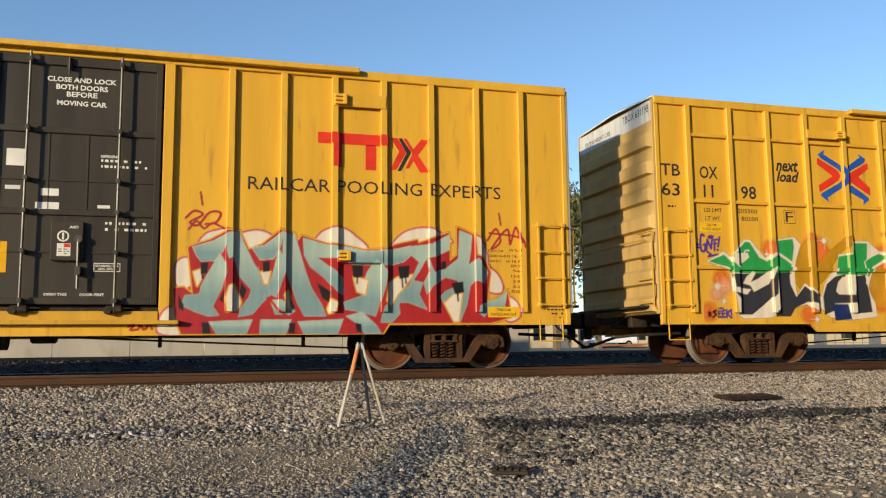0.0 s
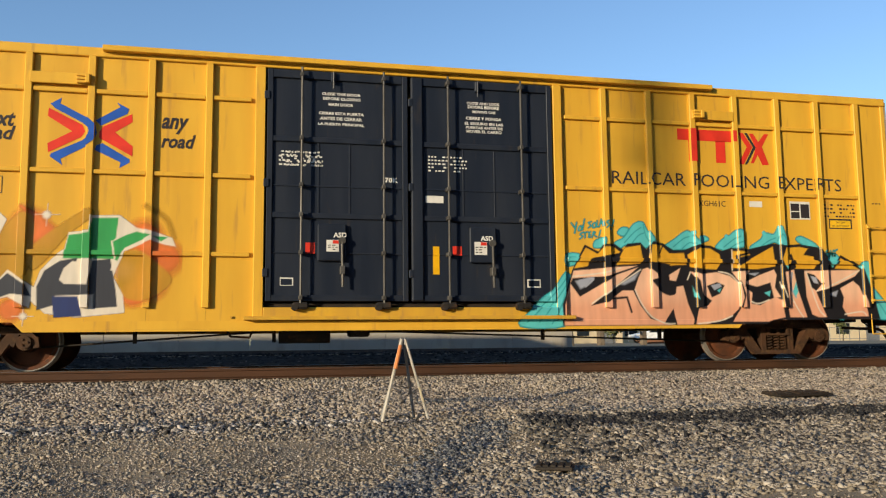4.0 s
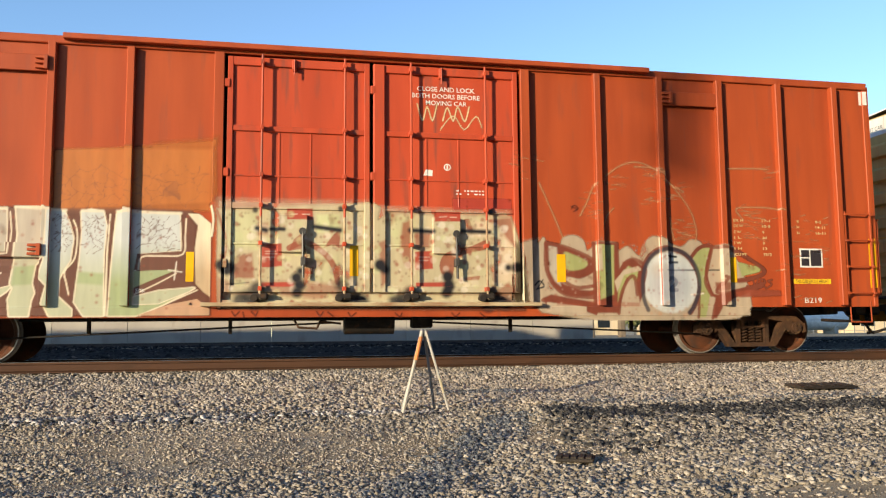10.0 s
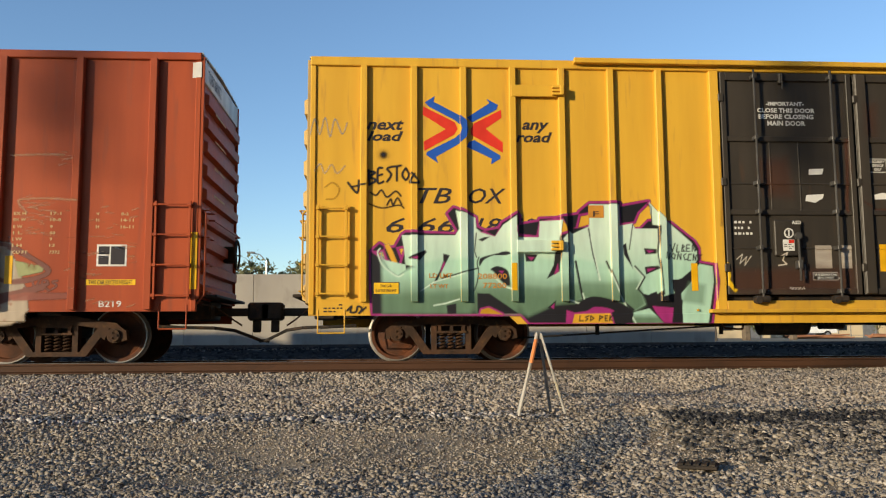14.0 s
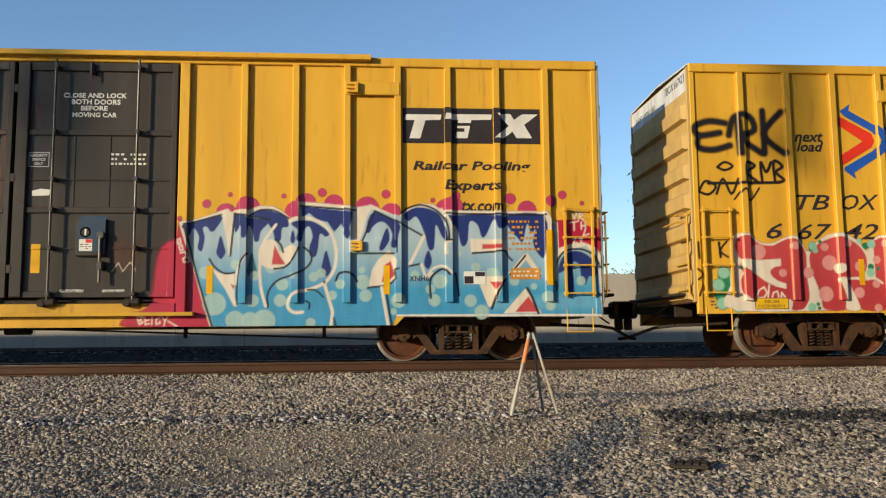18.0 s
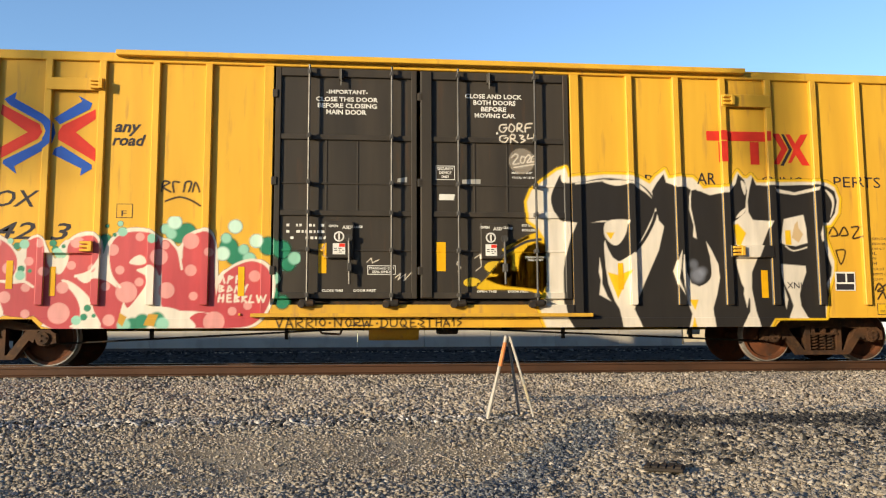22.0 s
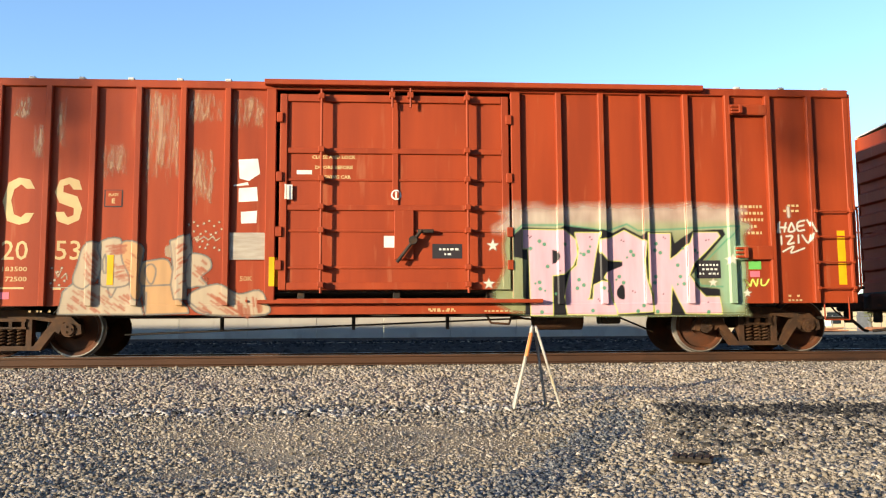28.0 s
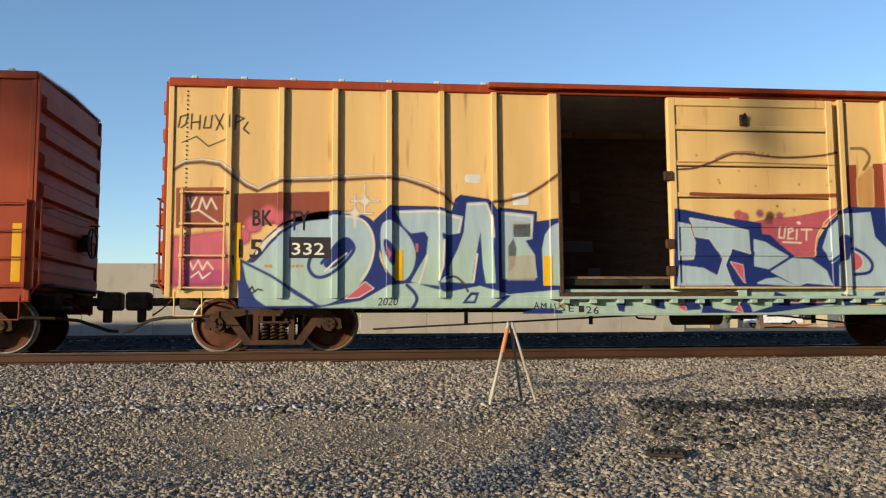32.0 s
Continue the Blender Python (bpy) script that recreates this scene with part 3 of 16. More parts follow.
# ---- the open yard past the end of the wall, seen below the cars ----
def pickup(x, y, turn):
    t = thing("pickup_truck", "white crew-cab pickup parked in the sunny yard", "pickup truck", at=(x, y, ground_z(x, y)))
    t.rotation_euler = (0, 0, radians(turn))
    bm = bmnew()
    plate(bm, [(-2.9, 0.55), (2.85, 0.55), (2.9, 0.95), (1.9, 1.12), (1.35, 1.15), (0.75, 1.82), (-0.75, 1.86), (-0.95, 1.2), (-2.9, 1.18)], -0.95, 0.95)
    part("body", bm, PICKUP_WHITE, t)
    for s in (-1, 1):
        bm = bmnew()
        plate(bm, [(1.15, 1.2), (0.68, 1.72), (0.05, 1.76), (0.05, 1.2)], s * 0.955 - 0.005, s * 0.955 + 0.005)
        part("side_window", bm, DARK_GLASS, t)
        bm = bmnew()
        plate(bm, [(-0.05, 1.2), (-0.05, 1.76), (-0.68, 1.76), (-0.82, 1.25)], s * 0.955 - 0.005, s * 0.955 + 0.005)
        part("side_window", bm, DARK_GLASS, t)
        for a in (-1.85, 1.9):
            w = part("wheel", rod(bmnew(), (a, s * 0.72, 0.4), (a, s * 0.98, 0.4), 0.4, 20), TYRE, t)
            part("rim", rod(bmnew(), (a, s * 0.97, 0.4), (a, s * 0.99, 0.4), 0.22, 14), ZINC, w)
    part("bumper", box(bmnew(), 2.85, 3.0, -0.9, 0.9, 0.5, 0.75, 0.03), ZINC, t)


pickup(45.5, 88.0, 176)


def yard_building(x, y, w, d, h, bays, label):
    t = thing("yard_building", label, "building", "buildings of the yard", at=(x, y, ground_z(x, y)))
    part("wall", box(bmnew(), 0, w, 0, d, 0, h, 0.03), STUCCO, t)
    part("roof", box(bmnew(), -0.3, w + 0.3, -0.3, d + 0.3, h, h + 0.25, 0.04), DULL_GREY, t)
    for k in range(bays):
        a = w * (k + 0.25) / bays
        dr = part("bay_door" if k % 2 else "window", box(bmnew(), a, a + w / bays * 0.45, -0.06, 0.02, 0.0 if k % 2 else 1.0, 2.6), DULL_GREY if k % 2 else DARK_GLASS, t)
        part("frame", box(bmnew(), a - 0.1, a + w / bays * 0.45 + 0.1, -0.05, 0.0, 2.62, 2.75), CONCRETE, dr)


yard_building(34.0, 104.0, 15.0, 12.0, 4.2, 4, "low cream stucco building with bay doors")
yard_building(52.0, 112.0, 26.0, 12.0, 4.6, 6, "long cream stucco building behind parked vehicles")
yard_building(84.0, 108.0, 36.0, 14.0, 4.4, 7, "pale yellow warehouse far across the yard")


def yard_fence(x0, x1, y, n):
    t = thing("yard_fence", "dark steel picket fence across the yard", "fence", at=(x0, y, ground_z(x0, y)))
    bm = bmnew()
    rod(bm, (0, 0, 0), (0, 0, 1.9), 0.045, 6)
    me = bpy.data.meshes.new("post")
    bm.to_mesh(me)
    bm.free()
    me.materials.append(DULL_GREY)
    for k in range(n):
        shared("post", me, t, ((x1 - x0) * k / (n - 1), 0, 0))
    for zz in (0.3, 1.75):
        part("fence_rail", rod(bmnew(), (0, 0, zz), (x1 - x0, 0, zz), 0.03, 6), DULL_GREY, t)


yard_fence(46.0, 96.0, 96.0, 34)


def lumber_pile(x, y, n, seed):
    rnd = random.Random(seed)
    t = thing("lumber_pile", "loose pile of reddish boards on the yard ground", "lumber", "piles in the yard", at=(x, y, ground_z(x, y)))
    for k in range(n):
        p = part("board", box(bmnew(), -2.2, 2.2, -0.12, 0.12, 0, 0.09, 0.01), LUMBER, t)
        p.location = (rnd.uniform(-0.5, 0.5), rnd.uniform(-0.6, 0.6), 0.1 * (k // 3))
        p.rotation_euler = (0, radians(rnd.uniform(-2, 2)), radians(rnd.uniform(-8, 8)))


lumber_pile(50.0, 80.0, 12, 2)
lumber_pile(33.0, 62.0, 9, 5)


def storage_tank(x, y):
    t = thing("storage_tank", "white horizontal storage tank on saddles", "tank", at=(x, y, ground_z(x, y)))
    part("shell", rod(bmnew(), (-3.2, 0, 1.3), (3.2, 0, 1.3), 0.95, 24), PICKUP_WHITE, t)
    for a in (-2.0, 2.0):
        part("saddle", box(bmnew(), a - 0.2, a + 0.2, -0.8, 0.8, 0, 0.7, 0.02), CONCRETE, t)


storage_tank(47.0, 66.0)
for k, (x, y, h) in enumerate(((30.0, 78.0, 2.4), (56.0, 92.0, 3.0), (63.0, 94.0, 2.6), (38.5, 84.0, 1.8), (72.0, 90.0, 3.2))):
    tree(x, y, h, 1.2, 80 + k, "small shrubby tree in the sunny yard", 500, 0.16, mat=EUC)


# ---- behind the camera: plain blocks added to cut skylight, and a tall thin tree that shades a strip of the train ----
# Unseen dark walls that hide the low sky, so shaded faces get less fill.
def sky_blocker(x, y, w, d, h, label):
    t = thing("sky_blocker", label, "building", kind="structure", at=(x, y, -1.2))
    part("wall", box(bmnew(), 0, w, d - 0.3, d, 0, h), DARK_WALL, t)
    part("wall", box(bmnew(), 0, w, 0, 0.3, 0, h), DARK_WALL, t)
    part("wall", box(bmnew(), 0, 0.3, 0.3, d - 0.3, 0, h), DARK_WALL, t)
    part("wall", box(bmnew(), w - 0.3, w, 0.3, d - 0.3, 0, h), DARK_WALL, t)
    part("roof", box(bmnew(), -0.2, w + 0.2, -0.2, d + 0.2, h, h + 0.3), DULL_GREY, t)


sky_blocker(-7.0, -30.0, 130.0, 20.0, 17.0, "dark plain block added unseen behind the camera to cut skylight")
sky_blocker(24.0, -9.0, 40.0, 19.0, 16.0, "dark plain block added unseen beside the track to cut skylight")


def tall_tree(x, y, h, low, r, seed):
    t = thing("tree", "tall thin tree behind the camera with a small crown", "tree", at=(x, y, -1.15))
    part("trunk", rod(bmnew(), (0, 0, 0), (0, 0, h - 0.5), 0.07, 8, 0.03), BARK, t)
    rn = np.random.RandomState(seed)
    n = 170
    c = np.stack([rn.normal(0, r, n), rn.normal(0, r, n), low + (h - low) * rn.rand(n) ** 0.8], 1)
    u = rn.normal(0, 1, (n, 3))
    u /= np.linalg.norm(u, axis=1)[:, None]
    w = np.cross(u, rn.normal(0, 1, (n, 3)))
    w /= np.linalg.norm(w, axis=1)[:, None]
    s = 0.16 * (0.6 + rn.rand(n))[:, None]
    quad = np.stack([c - u * s, c + w * s * 0.5, c + u * s, c - w * s * 0.5], 1).reshape(-1, 3)
    me = bpy.data.meshes.new("crown")
    me.from_pydata(quad.tolist(), [], [(4 * i, 4 * i + 1, 4 * i + 2, 4 * i + 3) for i in range(n)])
    me.materials.append(EUC)
    new("crown", me).parent = t


tall_tree(7.1 - 0.81 * 60, 13.5 - 0.586 * 60, 18.6, 16.0, 0.17, 5)
tall_tree(-5.2 - 0.81 * 60, 13.5 - 0.586 * 60, 18.4, 15.8, 0.24, 8)


# ---- the train ----
NEAR = -1.56  # side sheets, in the car's space; ribs and doors stand out towards the camera from here
DEPTH = 0.075


class Relief:
    """Heights of what stands out from the side sheet, for paint that lies over it."""

    def __init__(self):
        self.boxes = []

    def add(self, x0, x1, z0, z1, h):
        self.boxes.append((x0, x1, z0, z1, h))

    def __call__(self, x, z):
        h = 0.0
        for x0, x1, z0, z1, b in self.boxes:
            if x0 <= x <= x1 and z0 <= z <= z1 and b > h:
                h = b
        return h

    def field(self, xs, zs):
        h = np.zeros((len(zs), len(xs)))
        for x0, x1, z0, z1, b in self.boxes:
            i = (xs >= x0) & (xs <= x1)
            j = (zs >= z0) & (zs <= z1)
            h[np.ix_(j, i)] = np.maximum(h[np.ix_(j, i)], b)
        return h


def wheel_mesh():
    prof = [(0.0, 0.02), (0.12, 0.02), (0.16, -0.02), (0.36, 0.01), (0.385, -0.045), (0.434, -0.05), (0.453, -0.05), (0.458, 0.045), (0.488, 0.055), (0.485, 0.085), (0.37, 0.085), (0.14, 0.05), (0.0, 0.05)]
    n = 36
    verts = [(r * math.cos(2 * math.pi * k / n), y, r * math.sin(2 * math.pi * k / n)) for k in range(n) for r, y in prof]
    m = len(prof)
    faces, mats = [], []
    for k in range(n):
        for i in range(m - 1):
            a, b = k * m + i, ((k + 1) % n) * m + i
            faces.append((a, b, b + 1, a + 1))
            mats.append(1 if i in (5, 6, 7) else 0)
    me = bpy.data.meshes.new("wheel")
    me.from_pydata(verts, [], faces)
    me.materials.append(WHEEL)
    me.materials.append(TREAD)
    me.polygons.foreach_set("material_index", mats)
    me.update()
    return me


def spring_mesh():
    bm = bmnew()
    rings, per, turns = [], 10, 5
    for k in range(per * turns + 1):
        a = 2 * math.pi * k / per
        c = Vector((0.054 * math.cos(a), 0.054 * math.sin(a), 0.27 * k / (per * turns)))
        out = Vector((math.cos(a), math.sin(a), 0))
        rings.append([bm.verts.new(c + 0.014 * (out * math.cos(b) + Vector((0, 0, 1)) * math.sin(b))) for b in (0, 1.571, 3.1416, 4.712)])
    for p, q in zip(rings[:-1], rings[1:]):
        for i in range(4):
            bm.faces.new((p[i], p[(i + 1) % 4], q[(i + 1) % 4], q[i]))
    me = bpy.data.meshes.new("spring")
    bm.to_mesh(me)
    bm.free()
    me.materials.append(RUSTY)
    return me


def side_frame_mesh():
    """Cast side frame: arched top chord, sloping tension members, bearing jaws and a spring opening."""
    bm = bmnew()
    y0, y1 = -0.10, 0.06
    plate(bm, [(-1.10, 0.52), (-0.94, 0.66), (-0.62, 0.70), (-0.3, 0.77), (0.3, 0.77), (0.62, 0.70), (0.94, 0.66), (1.10, 0.52), (0.98, 0.52), (0.86, 0.57),
               (0.60, 0.58), (0.34, 0.62), (-0.34, 0.62), (-0.60, 0.58), (-0.86, 0.57), (-0.98, 0.52)], y0, y1)
    for s in (-1, 1):
        plate(bm, [(s * 0.82, 0.60), (s * 0.66, 0.60), (s * 0.385, 0.22), (s * 0.33, 0.115), (s * 0.47, 0.115)], y0, y1)
        box(bm, s * 0.29 - 0.045, s * 0.29 + 0.045, y0, y1, 0.17, 0.66)
        plate(bm, [(s * 0.74, 0.58), (s * 0.70, 0.42), (s * 0.76, 0.38), (s * 0.83, 0.58)], y0, y1)
        plate(bm, [(s * 1.10, 0.54), (s * 1.12, 0.38), (s * 1.03, 0.36), (s * 1.0, 0.56)], y0, y1)
    plate(bm, [(-0.46, 0.115), (0.46, 0.115), (0.40, 0.19), (-0.40, 0.19)], y0, y1)
    for s in (-0.22, -0.02, 0.18):
        box(bm, s, s + 0.05, y0 - 0.03, y1 - 0.06, 0.465, 0.60)
    box(bm, -0.24, 0.25, y0 - 0.03, y1 - 0.06, 0.465, 0.50)
    box(bm, -0.24, 0.25, y0 - 0.03, y1 - 0.06, 0.585, 0.625)
    bmesh.ops.recalc_face_normals(bm, faces=bm.faces[:])
    me = bpy.data.meshes.new("side_frame")
    bm.to_mesh(me)
    bm.free()
    me.materials.append(RUSTY)
    return me


def bearing_mesh():
    bm = bmnew()
    rod(bm, (0, 0.06, 0), (0, -0.10, 0), 0.125, 16)
    rod(bm, (0, -0.10, 0), (0, -0.135, 0), 0.10, 16)
    for k in range(3):
        a = 2 * math.pi * k / 3
        rod(bm, (0.05 * math.cos(a), -0.13, 0.05 * math.sin(a)), (0.05 * math.cos(a), -0.155, 0.05 * math.sin(a)), 0.018, 6)
    me = bpy.data.meshes.new("bearing_cap")
    bm.to_mesh(me)
    bm.free()
    me.materials.append(RUSTY)
    return me


WHEEL_ME, SPRING_ME, FRAME_ME, BEARING_ME = wheel_mesh(), spring_mesh(), side_frame_mesh(), bearing_mesh()
HALF_BASE = 0.91


def truck(car, x):
    bm = bmnew()
    box(bm, -0.19, 0.19, -1.0, 1.0, 0.42, 0.60, 0.02)
    box(bm, -0.24, 0.24, -0.35, 0.35, 0.58, 0.74, 0.02)
    tr = part("truck", bm, BLACK_STEEL, car, "rusty two-axle freight truck", (x, 0, 0))
    for s in (-1, 1):
        f = shared("side_frame", FRAME_ME, tr, (0, s * 1.0, 0))
        if s > 0:
            f.rotation_euler = (0, 0, math.pi)
        for k in (-1, 1):
            for d in ((-0.145, 0.0, 0.145) if k < 0 else (-0.145, 0.145)):
                shared("spring", SPRING_ME, tr, (d, s * 1.0 + 0.045 * k, 0.195))
    for s in (-1, 1):
        w = new("wheel_set", AXLE_ME)
        w.parent = tr
        w.location = (s * HALF_BASE, 0, 0.457)
        WHEELS.append((w, s * HALF_BASE))
        for k in (-1, 1):
            b = shared("bearing_cap", BEARING_ME, tr, (s * HALF_BASE, k * 1.0, 0.457))
            if k > 0:
                b.rotation_euler = (0, 0, math.pi)
    return tr


def axle_mesh():
    bm = bmnew()
    for s in (-1, 1):
        part_bm = bmesh.new()
        part_bm.from_mesh(WHEEL_ME)
        part_bm.transform(Matrix.Translation((0, s * 0.755, 0)) @ Matrix.Rotation(0 if s < 0 else math.pi, 4, "Z"))
        tmp = bpy.data.meshes.new("half")
        part_bm.to_mesh(tmp)
        part_bm.free()
        bm.from_mesh(tmp)
    rod(bm, (0, -0.95, 0), (0, 0.95, 0), 0.085, 12)
    me = bpy.data.meshes.new("wheel_set")
    bm.to_mesh(me)
    bm.free()
    me.materials.append(WHEEL)
    me.materials.append(TREAD)
    return me


AXLE_ME = axle_mesh()


def ladder(car, x0, x1, z0, z1, rungs, mat, y):
    """Side ladder: two stiles and rungs standing off the sheet."""
    for x in (x0, x1):
        part("ladder_stile", box(bmnew(), x - 0.02, x + 0.02, y - 0.09, y - 0.05, z0 - 0.06, z1 + 0.06, 0.005), mat, car)
    me = bpy.data.meshes.new("rung")
    bm = bmnew()
    rod(bm, (x0, y - 0.1, 0), (x1, y - 0.1, 0), 0.014, 6)
    for x in (x0, x1):
        box(bm, x - 0.03, x + 0.03, y - 0.12, y, -0.025, 0.025, 0.004)
    bm.to_mesh(me)
    bm.free()
    me.materials.append(mat)
    for k in range(rungs):
        shared("rung", me, car, (0, 0, z0 + (z1 - z0) * k / (rungs - 1)))


def end_wall(car, x, s, H, mat, ribs, band, low):
    """Corrugated end: s = -1 faces -x. The top band is flat."""
    bm = bmnew()
    w = 1.56
    top = H - 0.06
    pts = []
    z1 = top - (0.42 if band else 0.1)
    step = (z1 - low) / ribs
    z = low
    pts.append((0, z))
    for k in range(ribs):
        pts += [(0, z + step * 0.06), (0.095, z + step * 0.13), (0.10, z + step * 0.52), (0.012, z + step * 0.66)]
        z += step
    pts.append((0, top))
    ys = [-w, -w + 0.05, -w + 0.13, w - 0.13, w - 0.05, w]
    amp = [0, 0, 1, 1, 0, 0]
    rows = [[bm.verts.new((x + s * d * a, y, zz + (0.05 * (1 - abs(y) / w) if zz == top else 0))) for y, a in zip(ys, amp)] for d, zz in pts]
    for r0, r1 in zip(rows[:-1], rows[1:]):
        for i in range(len(ys) - 1):
            bm.faces.new((r0[i], r0[i + 1], r1[i + 1], r1[i]))
    bmesh.ops.recalc_face_normals(bm, faces=bm.faces[:])
    ob = part("end_wall", bm, mat, car, "corrugated end sheet")
    ob.modifiers.new("thick", "SOLIDIFY").thickness = 0.02
    if band:
        part("end_band", box(bmnew(), min(x, x + s * 0.03), max(x, x + s * 0.03), -w + 0.02, w - 0.02, top - 0.40, top - 0.02), GALV, car, "white band across the top of the end")
    for y in (-w, w):
        part("corner_post", box(bmnew(), x - 0.05, x + 0.05, y - 0.02, y + 0.02, low, top, 0.008), mat, car)


def coupler(car, x, s):
    bm = bmnew()
    box(bm, min(x - s * 0.3, x + s * 0.62), max(x - s * 0.3, x + s * 0.62), -0.075, 0.075, 0.79, 0.93, 0.015)
    box(bm, min(x + s * 0.58, x + s * 0.98), max(x + s * 0.58, x + s * 0.98), -0.17, 0.17, 0.71, 1.03, 0.04)
    box(bm, min(x + s * 0.66, x + s * 0.80), max(x + s * 0.66, x + s * 0.80), -0.06, 0.06, 0.5, 0.72, 0.02)
    part("coupler", bm, BLACK_STEEL, car, "grimy knuckle coupler")
    bm = bmnew()
    pts = [(x - s * 0.75, -0.95, 0.60), (x - s * 0.3, -0.95, 0.58), (x + s * 0.15, -0.85, 0.57), (x + s * 0.45, -0.62, 0.53), (x + s * 0.66, -0.45, 0.44), (x + s * 0.84, -0.3, 0.36), (x + s * 0.97, -0.2, 0.345)]
    pipe(bm, pts, 0.028, 8)
    part("air_hose", bm, BLACK_STEEL, car, "sagging rubber brake hose")
    bm = bmnew()
    pipe(bm, [(x + s * 0.05, -1.45, 0.95), (x + s * 0.05, -0.4, 0.95), (x + s * 0.35, -0.22, 0.72), (x + s * 0.5, -0.2, 0.62)], 0.016, 6)
    part("uncoupling_lever", bm, RUSTY, car)
    bm = bmnew()
    box(bm, min(x, x - s * 0.35), max(x, x - s * 0.35), -0.45, 0.45, 0.72, 1.08, 0.02)
    part("striker", bm, BLACK_STEEL, car)


def stirrup(car, x0, x1, z, mat):
    bm = bmnew()
    pipe(bm, [(x0, -1.56, z + 0.1), (x0, -1.57, z - 0.28), (x1, -1.57, z - 0.28), (x1, -1.56, z + 0.1)], 0.012, 6)
    part("stirrup_step", bm, mat, car)


def door_leaf(car, relief, x0, x1, z0, z1, mat, lines, rods, handle_x):
    """A plug door leaf: sheet, frame, stiffeners and locking rods with their guides."""
    h = 0.03
    lf = part("door_leaf", box(bmnew(), x0, x1, NEAR - h, NEAR + 0.05, z0, z1, 0.004), mat, car, "plug door leaf with locking rods")
    relief.add(x0, x1, z0, z1, h)

    def bar(name, a, b, c, d, up, bevel=0.008):
        part(name, box(bmnew(), a, b, NEAR - up, NEAR - h + 0.002, c, d, bevel), mat, lf)
        relief.add(a, b, c, d, up)

    bar("frame_bar", x0, x0 + 0.09, z0, z1, 0.075)
    bar("frame_bar", x1 - 0.09, x1, z0, z1, 0.075)
    bar("frame_bar", x0 + 0.09, x1 - 0.09, z1 - 0.14, z1, 0.07)
    bar("frame_bar", x0 + 0.09, x1 - 0.09, z0, z0 + 0.10, 0.07)
    for z, w in lines:
        bar("stiffener", x0 + 0.09, x1 - 0.09, z - w / 2, z + w / 2, 0.065 if w > 0.05 else 0.045)
    for f in (0.36, 0.58):
        xx = x0 + (x1 - x0) * f
        bar("seam", xx - 0.012, xx + 0.012, lines[1][0], lines[0][0], 0.04, 0.003)
    for x in rods:
        bm = bmnew()
        foot = 2.28 if mat is RED_DOOR else z0 - 0.12
        rod(bm, (x, NEAR - 0.17, foot), (x, NEAR - 0.17, z1 + 0.02), 0.02, 8)
        if mat is RED_DOOR:
            part("rod_end", rod(bmnew(), (x, NEAR - 0.17, z0 - 0.12), (x, NEAR - 0.17, foot), 0.0205, 8), RED_WORN, lf, "rod end under worn overspray")
        for z in [z0 + 0.05] + [q[0] for q in lines] + [z1 - 0.1]:
            box(bm, x - 0.032, x + 0.032, NEAR - 0.195, NEAR - 0.02, z - 0.035, z + 0.035, 0.008)
        part("locking_rod", bm, mat if mat is RED_DOOR else WORN_ROD, lf)
        bm = bmnew()
        box(bm, x - 0.13, x + 0.13, NEAR - 0.2, NEAR - 0.02, z0 - 0.13, z0 - 0.02, 0.03)
        rod(bm, (x - 0.09, NEAR - 0.21, z0 - 0.1), (x - 0.09, NEAR - 0.06, z0 - 0.1), 0.055, 10)
        part("door_roller", bm, BLACK_STEEL, lf, "greasy door roller bracket")
    xm = x0 + (x1 - x0) * 0.46
    bm = bmnew()
    box(bm, xm - 0.04, xm + 0.04, NEAR - 0.12, NEAR - 0.02, z1 - 0.2, z1 - 0.02, 0.015)
    rod(bm, (xm, NEAR - 0.13, z1 - 0.3), (xm, NEAR - 0.13, z1 - 0.02), 0.014, 6)
    part("door_hanger", bm, mat, lf)
    # gear box with its pivoting handle
    bm = bmnew()
    box(bm, handle_x - 0.23, handle_x + 0.23, NEAR - 0.11, NEAR - 0.03, 1.72, 2.32, 0.015)
    part("gear_box", bm, mat, lf, "locking gear housing")
    relief.add(handle_x - 0.23, handle_x + 0.23, 1.72, 2.32, 0.11)
    bm = bmnew()
    rod(bm, (handle_x + 0.16, NEAR - 0.14, 2.05), (handle_x + 0.17, NEAR - 0.15, 1.30), 0.022, 8)
    rod(bm, (handle_x + 0.16, NEAR - 0.16, 2.05), (handle_x + 0.16, NEAR - 0.09, 2.05), 0.06, 10)
    box(bm, handle_x + 0.13, handle_x + 0.21, NEAR - 0.17, NEAR - 0.03, 1.50, 1.64, 0.01)
    part("door_handle", bm, WORN_ROD, lf, "long operating lever")
    for z in (z0 + 0.45, (z0 + z1) / 2, z1 - 0.45):
        part("hinge_lug", box(bmnew(), x0 - 0.05, x0 + 0.04, NEAR - 0.10, NEAR - 0.05, z - 0.07, z + 0.07, 0.012), RED_WORN if mat is RED_DOOR and z < 2.2 else mat, lf)
    return lf


